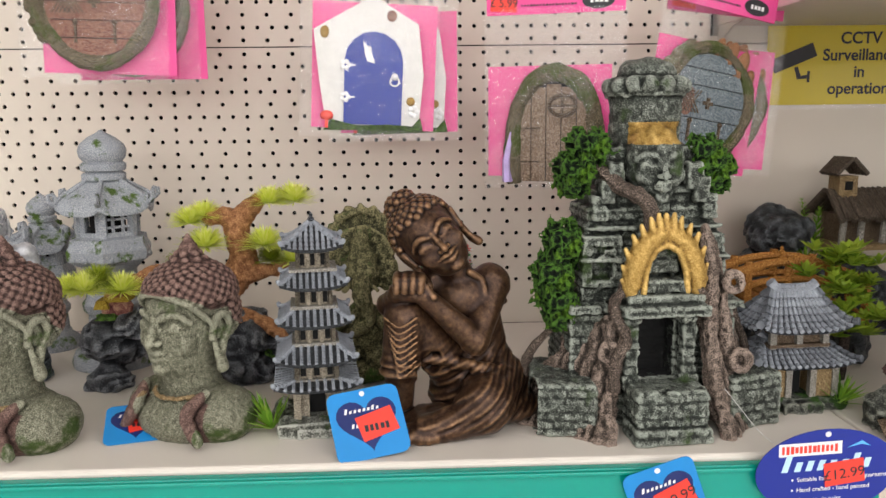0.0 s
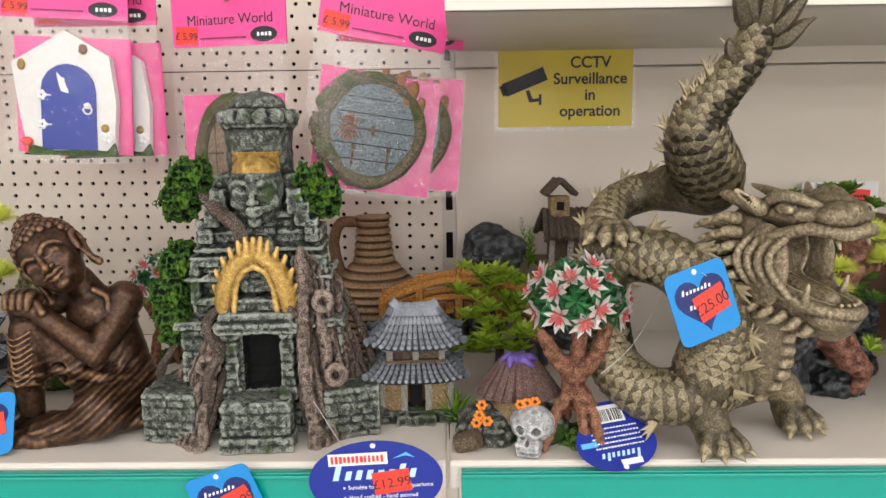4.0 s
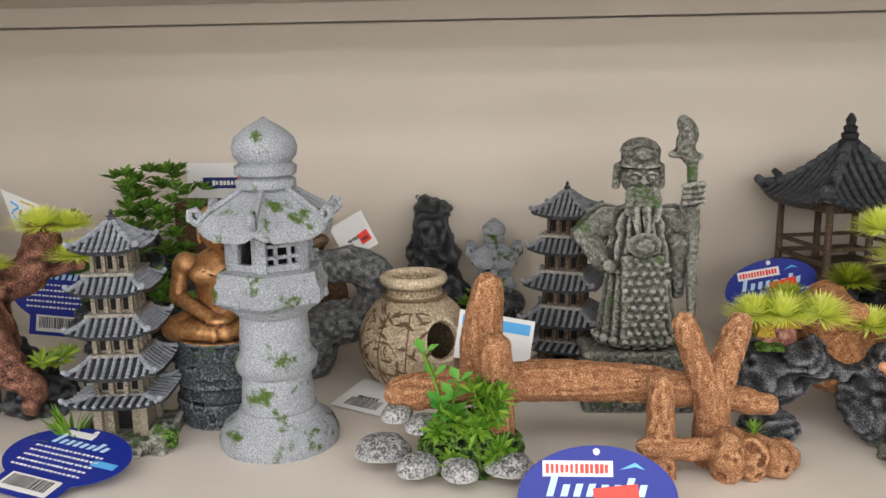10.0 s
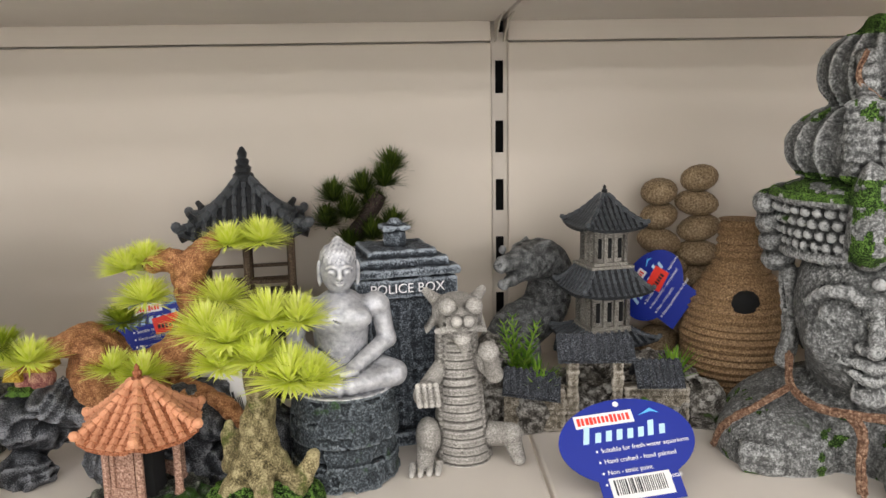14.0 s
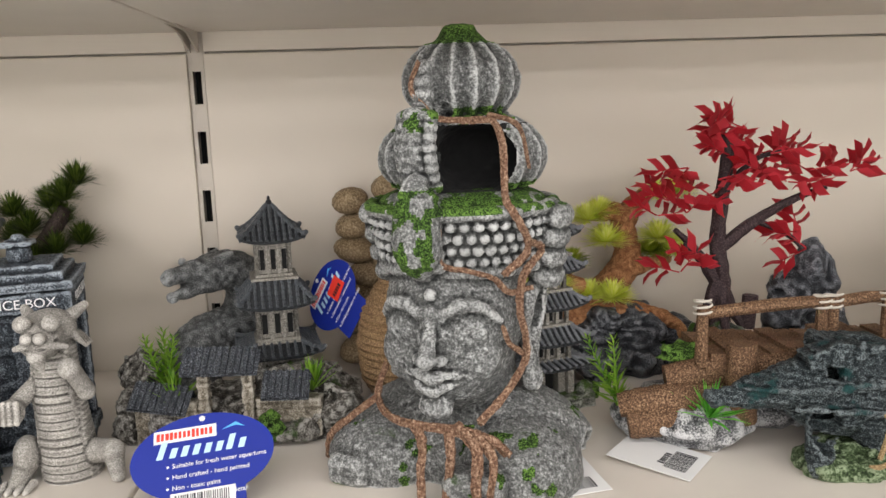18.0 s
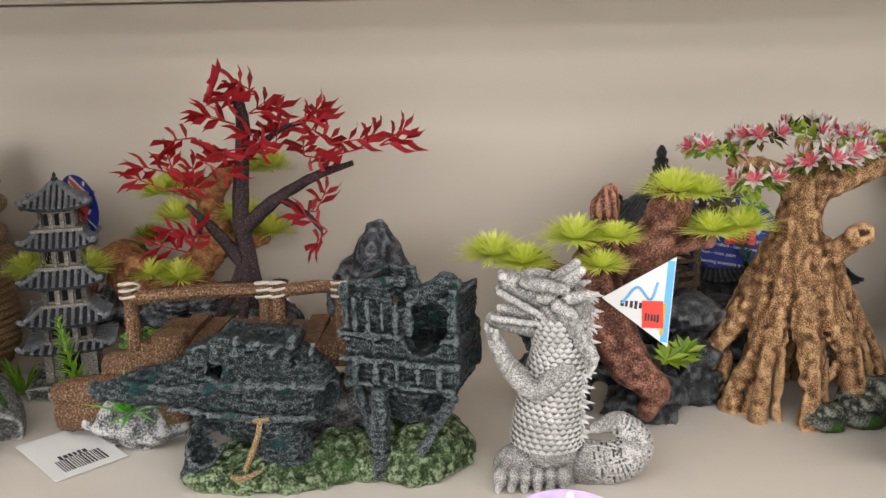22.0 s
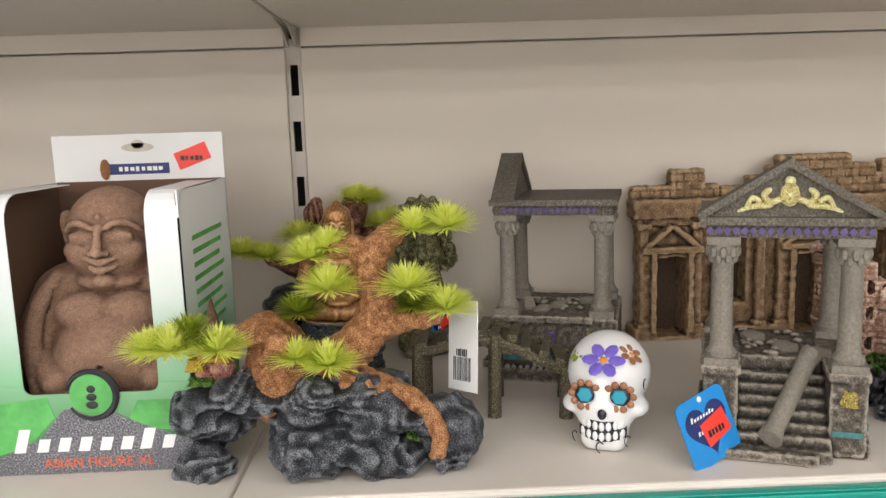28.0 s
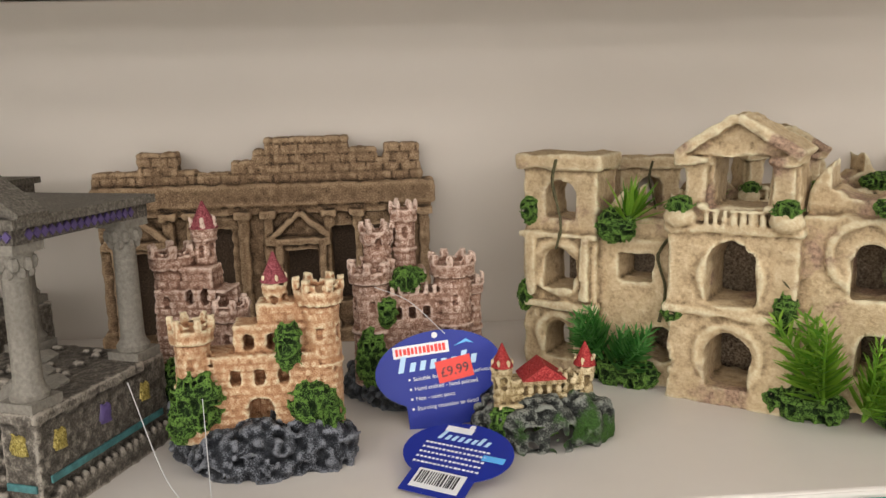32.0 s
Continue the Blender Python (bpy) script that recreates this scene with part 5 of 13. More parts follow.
SEATED = seated()
figure("seated_figure", SEATED, "silver painted seated figure on a round slate-grey plinth", 1.499, 0.596, 8, "seated figures")
figure("seated_figure", repaint(SEATED, PLINTH, COPPER), "copper-gold seated figure on a slate-grey plinth", 0.886, 0.632, 14, "seated figures")
figure("seated_figure", repaint(SEATED, PLINTH, COPPER), "copper-gold seated figure behind the bonsai ornament", 2.937, 0.706, 4, "seated figures")
figure("seated_figure", SEATED, "silver painted seated figure behind the stone busts", -0.318, 0.68, 25, "seated figures")


def calm_face(c, at, s, depth=1.1, smile=0.25):
    """A serene face on a head of half-width s whose skin lies depth * s in front of the point at: lidded eyes, arched brows, straight nose, full lips."""
    def q(x, y, z):
        return (at[0] + x * s, at[1] + (y + 1.1 - depth) * s, at[2] + z * s)
    for k in (-1, 1):
        c.ell(q(k * 0.43, -1.15, 0.17), (s * 0.3, s * 0.17, s * 0.16), cut=True)
        c.ell(q(k * 0.43, -0.91, 0.09), (s * 0.29, s * 0.13, s * 0.15), soft=s * 0.08)
        c.path(spline([q(k * 0.13, -1.07, 0.3), q(k * 0.4, -1.03, 0.44), q(k * 0.66, -0.88, 0.4), q(k * 0.86, -0.68, 0.2)], 4), [s * 0.04, s * 0.05, s * 0.03], soft=s * 0.1)
        c.path(spline([q(k * 0.17, -1.06, 0.06), q(k * 0.42, -1.09, -0.01), q(k * 0.7, -0.87, 0.08)], 4), [s * 0.015, s * 0.026, s * 0.015], cut=True)
        c.ell(q(k * 0.15, -1.16, -0.3), (s * 0.1, s * 0.12, s * 0.085), soft=s * 0.05)
        c.ell(q(k * 0.07, -1.27, -0.385), (s * 0.04, s * 0.06, s * 0.03), cut=True)
        c.ell(q(k * 0.55, -0.78, -0.32), (s * 0.28, s * 0.17, s * 0.26), soft=s * 0.25)
    c.path([q(0, -1.06, 0.34), q(0, -1.16, 0.02), q(0, -1.3, -0.27)], [s * 0.085, s * 0.085, s * 0.13], soft=s * 0.06)
    up, dn = -0.58 + 0.06 * smile, -0.74
    c.path(spline([q(-0.4, -1.0, up - 0.06 + 0.16 * smile), q(-0.14, -1.12, up + 0.02), q(0, -1.13, up - 0.02), q(0.14, -1.12, up + 0.02), q(0.4, -1.0, up - 0.06 + 0.16 * smile)], 4), [s * 0.03, s * 0.065, s * 0.07, s * 0.065, s * 0.03], soft=s * 0.05)
    c.path(spline([q(-0.3, -1.0, dn + 0.07), q(0, -1.12, dn), q(0.3, -1.0, dn + 0.07)], 5), [s * 0.035, s * 0.085, s * 0.035], soft=s * 0.05)
    c.path(spline([q(-0.46, -1.0, up - 0.04 + 0.24 * smile), q(-0.14, -1.22, -0.635), q(0, -1.24, -0.655), q(0.14, -1.22, -0.635), q(0.46, -1.0, up - 0.04 + 0.24 * smile)], 5), s * 0.022, cut=True)
    c.ell(q(0, -0.98, -1.03), (s * 0.24, s * 0.18, s * 0.17), soft=s * 0.15)


def hair_curls(c, o, r, size, keep, count=260):
    """Snail curls set closely over the part of an egg-shaped scalp where keep(direction) holds."""
    for k in range(count):
        z = 1 - 2 * (k + 0.5) / count
        a = k * 2.39996
        d = np.array([math.cos(a) * math.sqrt(1 - z * z), math.sin(a) * math.sqrt(1 - z * z), z])
        if keep(d):
            c.ell(np.array(o) + d * np.array(r), (size, size, size), soft=size * 0.15)
    return c


def long_ear(c, k, at, h, out=0.0):
    """A pendulous ear: rolled rim, hollow and a long lobe; k is its side."""
    x, y, z = at
    rim = spline([(x, y - h * 0.12, z + h * 0.1), (x + k * h * 0.05, y - h * 0.08, z + h * 0.42), (x + k * h * 0.08, y + h * 0.12, z + h * 0.5), (x + k * h * 0.08, y + h * 0.24, z + h * 0.28), (x + k * h * 0.03, y + h * 0.14, z + h * 0.02), (x + k * h * 0.02, y + h * 0.04, z - h * 0.25), (x + k * (h * 0.03 + out), y, z - h * 0.46)], 5)
    c.path(rim, [h * 0.06, h * 0.065, h * 0.065, h * 0.06, h * 0.07, h * 0.075, h * 0.1], soft=h * 0.03)
    c.ell((x - k * h * 0.02, y + h * 0.07, z + h * 0.24), (h * 0.07, h * 0.13, h * 0.2), soft=h * 0.02)
    c.path([(x, y - h * 0.08, z + h * 0.08), (x + k * h * 0.03, y - h * 0.05, z - h * 0.2), (x + k * (h * 0.03 + out), y - h * 0.02, z - h * 0.44)], [h * 0.05, h * 0.05, h * 0.08], soft=h * 0.04)


def bust():
    c = Clay((-0.056, -0.046, 0), (0.056, 0.042, 0.15), 0.00105, 0.003)
    c.ell((0, 0.004, 0.012), (0.052, 0.032, 0.026)).ell((-0.032, 0.002, 0.016), (0.022, 0.026, 0.02)).ell((0.032, 0.002, 0.016), (0.022, 0.026, 0.02)).ell((0, -0.014, 0.012), (0.036, 0.02, 0.018))
    c.cap((0, 0.004, 0.03), (0, 0.0, 0.056), 0.021, 0.02)
    s = 0.0275
    c.ell((0, 0.0, 0.086), (s, s * 1.1, s * 1.2), soft=0.006).ell((0, -0.008, 0.063), (s * 0.7, s * 0.8, s * 0.62), soft=0.01)
    calm_face(c, (0, 0.0, 0.082), s, 1.06)
    c.ell((0, 0.007, 0.106), (0.0315, 0.032, 0.021), soft=0.001).ell((0, 0.014, 0.088), (0.03, 0.026, 0.026), soft=0.001)
    c.cone((0, 0.007, 0.117), 0.02, 0.003, 0.021, soft=0.008).cone((0, 0.007, 0.135), 0.0075, 0.001, 0.012, soft=0.004)
    c.path(spline([(-0.029, -0.004, 0.086), (-0.024, -0.018, 0.1), (-0.01, -0.0255, 0.1065), (0.01, -0.0255, 0.1065), (0.024, -0.018, 0.1), (0.029, -0.004, 0.086)], 6), 0.0022, soft=0.0008)
    hair_curls(c, (0, 0.007, 0.104), (0.0318, 0.0325, 0.0225), 0.0032, lambda d: d[2] > -0.15 and (d[1] > -0.86 or d[2] > 0.12), 420)
    hair_curls(c, (0, 0.014, 0.088), (0.0302, 0.0265, 0.026), 0.0032, lambda d: d[1] > -0.1 and d[2] < 0.4, 300)
    for k in range(5):
        for i in range(12 - 2 * k):
            a = i * 2 * math.pi / (12 - 2 * k) + k * 0.3
            r = 0.0185 - 0.0036 * k
            c.ell((r * math.cos(a), 0.007 + r * math.sin(a), 0.1195 + k * 0.0043), 0.003, soft=0.0006)
    for k in (-1, 1):
        long_ear(c, k, (k * 0.0285, 0.002, 0.07), 0.04, 0.003)
        c.path(spline([(k * 0.03, -0.014, 0.036), (k * 0.025, -0.029, 0.024), (k * 0.036, -0.031, 0.006)], 5), [0.003, 0.0045, 0.004], soft=0.002)
    for k in range(21):
        a = math.pi * (1.08 + k * 0.042)
        c.ell((0.026 * math.cos(a), 0.004 + 0.028 * math.sin(a), 0.034 - 0.003 * abs(math.sin(a))), 0.0019, soft=0.0005)
    c.rough(0.0005, 0.003)

    def hairy(p):
        front = 0.1075 - 0.6 * np.clip(p[:, 1] + 0.0235, 0, 1)
        return ((p[:, 2] > front) & (p[:, 2] > 0.062)) & ~((np.abs(p[:, 0]) > 0.0265) & (p[:, 2] < 0.094) & (p[:, 1] < 0.013))

    def pick(p):
        sash = (p[:, 2] < 0.04) & (np.abs(np.abs(p[:, 0]) - 0.029) < 0.006) & (p[:, 1] < -0.017)
        beads = (np.abs(p[:, 2] - 0.0325) < 0.0025) & (p[:, 1] < -0.012) & (np.hypot(p[:, 0], p[:, 1] - 0.004) > 0.0262) & (np.abs(p[:, 0]) < 0.024)
        return np.where(hairy(p) | sash, 1, np.where(beads, 2, 0))
    return c.flat().mesh("stone_bust", [BUST, CURLS, OCHRE], pick)


BUST_MESH = bust()
figure("stone_bust", BUST_MESH, "mossy olive stone bust with russet curled hair", -0.118, 0.558, -30, "stone busts", 1.02)
figure("stone_bust", BUST_MESH, "mossy olive stone bust at the end of the row", -0.246, 0.542, -26, "stone busts", 1.04)


def sleeper():
    """A robed figure on the floor, one knee raised, both hands on it and the head asleep on the hands."""
    c = Clay((-0.072, -0.068, 0), (0.072, 0.05, 0.14), 0.0012, 0.003)
    # hips, the lying leg with its round knee, robe over the floor
    c.ell((0.022, 0.008, 0.018), (0.042, 0.034, 0.026)).ell((0.03, -0.004, 0.012), (0.04, 0.036, 0.014))
    c.cap((0.034, 0.004, 0.026), (0.022, -0.04, 0.024), 0.024, 0.021, soft=0.006).cap((0.02, -0.044, 0.018), (-0.022, -0.05, 0.008), 0.016, 0.011, soft=0.006)
    c.ell((-0.012, -0.034, 0.008), (0.036, 0.026, 0.011))
    # raised leg: thigh, knee, robed calf, bare shin and foot
    c.cap((0.008, 0.006, 0.032), (-0.036, -0.024, 0.086), 0.022, 0.0155, soft=0.004).cap((-0.037, -0.026, 0.087), (-0.041, -0.028, 0.05), 0.0155, 0.0145)
    c.cap((-0.041, -0.028, 0.05), (-0.042, -0.024, 0.012), 0.0125, 0.009, soft=0.001).cap((-0.042, -0.024, 0.009), (-0.058, -0.046, 0.005), 0.0085, 0.006)
    c.ring((-0.041, -0.028, 0.047), 0.0135, 0.0026, soft=0.001).ring((-0.0405, -0.028, 0.053), 0.0145, 0.0018, soft=0.001)
    # trunk, chest and shoulders
    c.cap((0.022, 0.012, 0.03), (0.014, 0.006, 0.088), 0.026, 0.0215, soft=0.008).ell((0.006, -0.004, 0.096), (0.022, 0.0165, 0.02), turn=(0, -18, 0), soft=0.008)
    c.ell((0.029, 0.004, 0.106), (0.0155, 0.0145, 0.0155), soft=0.006).ell((-0.012, 0.002, 0.112), (0.014, 0.012, 0.012), soft=0.006)
    # the near arm: shoulder, elbow, forearm to the knee; the far arm lies behind the hands
    c.cap((0.032, 0.002, 0.104), (0.015, -0.027, 0.068), 0.0125, 0.0105, soft=0.003).cap((0.015, -0.027, 0.068), (-0.024, -0.039, 0.107), 0.0105, 0.0068, soft=0.003)
    c.cap((-0.016, 0.0, 0.108), (-0.05, -0.014, 0.094), 0.0105, 0.008).cap((-0.05, -0.014, 0.094), (-0.042, -0.034, 0.107), 0.008, 0.0065)
    c.ell((-0.034, -0.034, 0.1085), (0.0135, 0.0115, 0.0075), turn=(0, 12, 0), soft=0.003).ell((-0.031, -0.035, 0.117), (0.0125, 0.01, 0.0065), turn=(0, 8, 0), soft=0.002)
    for k in range(4):
        c.path(spline([(-0.0415 + k * 0.0058, -0.036, 0.121 - k * 0.0004), (-0.042 + k * 0.0058, -0.045, 0.119), (-0.0425 + k * 0.0057, -0.0475, 0.111)], 4), [0.0032, 0.0034, 0.0026], soft=0.0006)
    c.cap((-0.022, -0.04, 0.113), (-0.016, -0.043, 0.106), 0.0034, 0.0028, soft=0.001)
    c.cap((0.008, 0.0, 0.108), (-0.002, -0.008, 0.126), 0.0115, 0.0115, soft=0.004)
    # the gap under the raised thigh
    c.ell((-0.019, -0.034, 0.046), (0.009, 0.02, 0.017), turn=(0, 20, 0), cut=True)
    # edge of the robe over one shoulder, hem and folds
    c.path(spline([(0.012, -0.014, 0.118), (0.021, -0.011, 0.111), (0.024, -0.014, 0.1), (0.032, -0.011, 0.092), (0.04, 0.0, 0.092)], 5), 0.0026, soft=0.001)
    c.path(spline([(-0.026, -0.024, 0.056), (0.0, -0.022, 0.05), (0.02, -0.03, 0.048), (0.04, -0.016, 0.04), (0.05, 0.004, 0.022)], 6), [0.003, 0.004, 0.003, 0.004], soft=0.003)

    def folds(p):
        low = np.clip((0.075 - p[:, 2]) / 0.03, 0, 1) * np.clip((p[:, 2] - 0.004) / 0.01, 0, 1)
        shin = (p[:, 0] < -0.029) & (p[:, 2] < 0.05)
        sway = np.hypot(p[:, 0] + 0.03, p[:, 2] - 0.11)
        return np.where(shin, 0, 0.0006 * low * np.sin(sway * 620 + 2.4 * np.sin(p[:, 1] * 95)) + 0.0004 * low * np.sin(sway * 1150 + p[:, 0] * 260))
    c.carve(folds)
    for k in range(9):
        c.path(spline([(-0.052 + 0.001 * k, -0.038 - 0.0005 * k, 0.09 - 0.0045 * k), (-0.041, -0.0445, 0.084 - 0.0048 * k), (-0.028, -0.041, 0.09 - 0.0045 * k)], 4), 0.0008, soft=0.0008)
    rng = np.random.RandomState(8)
    for k in range(46):
        a = k / 45
        x = -0.04 + 0.107 * a
        y = -0.058 + 0.066 * a * a + rng.uniform(-0.003, 0.003)
        c.cap((x, y, rng.uniform(0.003, 0.009)), (x + rng.uniform(-0.006, 0.006), y + 0.006, 0.011), 0.0048, 0.0025, soft=0.002)
    c.rough(0.0003, 0.005)
    # the head, modelled upright and then laid over
    h = Clay((-0.034, -0.04, -0.042), (0.034, 0.036, 0.044), 0.00085, 0.002)
    s = 0.0215
    h.ell((0, 0, 0.003), (s, s * 1.1, s * 1.2)).ell((0, -0.006, -0.016), (s * 0.7, s * 0.78, s * 0.6), soft=0.008)
    calm_face(h, (0, 0, 0), s, 1.08, 0.6)
    h.ell((0, 0.007, 0.012), (0.0235, 0.0245, 0.0225), soft=0.001).ell((0, 0.012, 0.034), (0.0115, 0.0115, 0.009), soft=0.002)
    hair_curls(h, (0, 0.007, 0.012), (0.0238, 0.0248, 0.0228), 0.0031, lambda d: (d[2] > 0.42 if d[1] < -0.35 else d[2] > -0.15 if d[1] < 0.25 else d[2] > -0.75), 330)
    hair_curls(h, (0, 0.012, 0.034), (0.0118, 0.0118, 0.0092), 0.0029, lambda d: d[2] > -0.1, 60)
    for k in (-1, 1):
        long_ear(h, k, (k * 0.0222, 0.002, -0.008), 0.034, 0.002)
    hm = h.rough(0.0002, 0.004).mesh("head", BRONZE)
    hm.transform(pose(-0.015, -0.02, 0.1435, -8, -40, 12))
    return joined("resting_figure", [c.flat().mesh("resting_figure", BRONZE), hm])


figure("resting_figure", sleeper(), "dark bronze seated figure asleep with its head on a raised knee", 0.084, 0.572, 0)


def elephant():
    c = Clay((-0.034, -0.03, 0), (0.034, 0.02, 0.16), 0.0014, 0.004)
    c.cone((0, 0.006, 0.112), 0.028, 0.028, 0.01, turn=(90, 0, 0)).ring((0, 0.004, 0.128), 0.025, 0.003, turn=(90, 0, 0))
    c.cone((0, 0.009, 0.128), 0.027, 0.027, 0.006, turn=(90, 0, 0))
    c.ell((0, 0, 0.012), (0.03, 0.02, 0.014)).ell((0, -0.004, 0.05), (0.02, 0.018, 0.024)).ell((0, -0.006, 0.1), (0.016, 0.015, 0.018))
    for k in (-1, 1):
        c.ell((k * 0.022, 0.0, 0.098), (0.012, 0.003, 0.016)).cap((k * 0.02, -0.004, 0.064), (k * 0.03, -0.01, 0.045), 0.006).cap((k * 0.03, -0.01, 0.045), (k * 0.018, -0.02, 0.06), 0.0055)
        c.cap((k * 0.01, -0.01, 0.03), (k * 0.024, -0.016, 0.02), 0.009).ell((k * 0.007, -0.018, 0.103), 0.003)
        c.cap((k * 0.008, -0.018, 0.092), (k * 0.014, -0.026, 0.088), 0.002)
    c.path(spline([(0, -0.018, 0.095), (0.002, -0.025, 0.08), (0.006, -0.024, 0.062), (-0.006, -0.026, 0.052)], 5), [0.007, 0.0045])
    c.cone((0, -0.004, 0.114), 0.012, 0.004, 0.026)
    for k in range(16):
        a = k * math.pi / 8
        c.ell((0.029 * math.cos(a), 0.005, 0.128 + 0.029 * math.sin(a)), 0.0028)
    return c.rough(0.0012, 0.004).flat().mesh("elephant_figure", GANESH)


ELE = elephant()
figure("elephant_figure", ELE, "mossy green-bronze elephant-headed figure with a round halo", 0.008, 0.66, 0, "elephant figures")
figure("elephant_figure", ELE, "dark mossy elephant-headed figure near the back panel", 3.012, 0.79, 15, "elephant figures")


def scale_rows(g, line, radii, size=0.0088, start=0.0, skip=None):
    """Rows of pointed overlapping scales round a bent body."""
    dist = np.concatenate([[0], np.cumsum(np.linalg.norm(np.diff(line, axis=0), axis=1))])
    for k, s in enumerate(np.arange(start, dist[-1] - 0.004, size * 0.72)):
        p, q = (np.array([np.interp(s + o, dist, line[:, i]) for i in range(3)]) for o in (0, 0.004))
        r = np.interp(np.interp(s, dist, np.linspace(0, 1, len(line))), np.linspace(0, 1, len(radii)), radii)
        d = (q - p) / (np.linalg.norm(q - p) + 1e-9)
        u = np.cross(d, (0.2, 0.9, 0.3))
        u /= np.linalg.norm(u)
        w = np.cross(d, u)
        n = max(8, int(2 * math.pi * r / size))
        for i in range(n):
            a = 2 * math.pi * (i + 0.5 * (k % 2)) / n
            o = math.cos(a) * u + math.sin(a) * w
            if skip and skip(p, o):
                continue
            t = -math.sin(a) * u + math.cos(a) * w
            h, l = 2 * math.pi * r / n * 0.53, size * 1.12
            c0 = p + o * (r - 0.0008)
            g.add([c0 - t * h, c0 + t * h, c0 + t * h * 0.92 + d * l * 0.6 + o * 0.0018, c0 + d * l + o * 0.0024, c0 - t * h * 0.92 + d * l * 0.6 + o * 0.0018, c0 + d * l * 0.5 + o * 0.0026], [(0, 1, 5), (1, 2, 5), (2, 3, 5), (3, 4, 5), (4, 0, 5)])
    return g


def fin(g, p, out, back, size):
    """A ragged fin of three ribs fused at the root."""
    p, out, back = (np.array(k, float) for k in (p, out, back))
    for j, (l, b) in enumerate(((1.0, 0.35), (0.72, 0.75), (0.46, 1.05))):
        e = p + out * size * l + back * size * b
        m = p + out * size * l * 0.5 + back * size * (b * 0.25 + 0.12)
        g.tube(spline([p + back * size * 0.16 * j, m, e], 4), [size * 0.2, size * 0.17, size * 0.02], 5)


def dragon_head(paint):
    """A broad head gaping wide: blunt snout above, trough of a lower jaw with a square tongue, folded cheeks; the snout points along x."""
    c = Clay((-0.06, -0.062, -0.062), (0.09, 0.062, 0.066), 0.00115, 0.0025)
    c.ell((-0.006, 0, 0.006), (0.034, 0.037, 0.042)).ell((0.03, 0, 0.04), (0.04, 0.034, 0.014)).ell((0.062, 0, 0.04), (0.018, 0.029, 0.0125)).ell((0.05, 0, 0.05), (0.02, 0.013, 0.008))
    c.cap((-0.004, 0, -0.024), (0.056, 0, -0.041), 0.026, 0.021).ell((0.06, 0, -0.041), (0.018, 0.027, 0.013)).cap((-0.014, 0, -0.01), (-0.02, 0, -0.045), 0.026, 0.024)
    for k in (-1, 1):
        c.ell((0.018, k * 0.033, -0.002), (0.02, 0.0085, 0.034), soft=0.004)
    c.ell((0.05, 0, 0.0), (0.05, 0.0275, 0.028), soft=0.002, cut=True).ell((0.06, 0, -0.018), (0.032, 0.02, 0.014), cut=True)
    # ridged palate, square tongue with a groove
    c.path(spline([(0.004, 0, -0.018), (0.03, 0, -0.026), (0.054, 0, -0.03)], 5), [0.011, 0.0105, 0.009], soft=0.001)
    c.path([(0.02, 0, -0.012), (0.056, 0, -0.021)], 0.0014, cut=True)
    # lips: drooping upper edge, raised rim of the lower jaw
    c.path(spline([(0.024, -0.034, 0.022), (0.05, -0.03, 0.03), (0.074, -0.018, 0.0275), (0.081, 0, 0.031), (0.074, 0.018, 0.0275), (0.05, 0.03, 0.03), (0.024, 0.034, 0.022)], 6), 0.0048, soft=0.001)
    c.path(spline([(0.018, -0.034, -0.014), (0.042, -0.029, -0.028), (0.066, -0.02, -0.0345), (0.078, 0, -0.0355), (0.066, 0.02, -0.0345), (0.042, 0.029, -0.028), (0.018, 0.034, -0.014)], 6), 0.005, soft=0.001)
    for q in range(6):
        y = -0.0125 + q * 0.005
        c.cap((0.075 - y * y * 30, y, -0.032), (0.076 - y * y * 30, y, -0.029), 0.0022, 0.0018, soft=0.0005)
    for k in (-1, 1):
        c.cap((0.068, k * 0.021, 0.028), (0.072, k * 0.021, 0.0165), 0.0038, 0.0012, soft=0.001)
        c.cap((0.05, k * 0.0275, -0.026), (0.053, k * 0.0285, -0.013), 0.0038, 0.0012, soft=0.001)
        # folds of skin that join the jaws
        for q in range(4):
            x = 0.026 - q * 0.009
            c.path(spline([(x + 0.012, k * 0.033, 0.026), (x, k * (0.039 + 0.001 * q), 0.008), (x + 0.002, k * (0.0385 + 0.001 * q), -0.008), (x + 0.014, k * 0.033, -0.025)], 5), [0.0028, 0.0036, 0.0036, 0.0028], soft=0.001)
        c.ell((0.032, k * 0.03, 0.045), (0.009, 0.0065, 0.0065), soft=0.001).ell((0.036, k * 0.0345, 0.0445), (0.0045, 0.003, 0.0036), soft=0.0005)
        c.path(spline([(0.012, k * 0.03, 0.047), (0.026, k * 0.0335, 0.054), (0.04, k * 0.031, 0.0535), (0.054, k * 0.02, 0.047)], 5), [0.0035, 0.005, 0.0045, 0.003], soft=0.0015)
        c.ell((0.072, k * 0.0085, 0.0455), (0.0065, 0.0065, 0.0045), soft=0.003).ell((0.0785, k * 0.0075, 0.0465), (0.0028, 0.0026, 0.0024), cut=True)
        c.path(spline([(0.0, k * 0.022, 0.042), (-0.018, k * 0.028, 0.05), (-0.04, k * 0.03, 0.056)], 5), [0.007, 0.0056, 0.0016], soft=0.001)
        c.cap((0.012, k * 0.036, 0.044), (0.0, k * 0.05, 0.058), 0.0068, 0.0022).cap((0.012, k * 0.04, 0.046), (0.004, k * 0.049, 0.055), 0.0026, 0.001, cut=True)
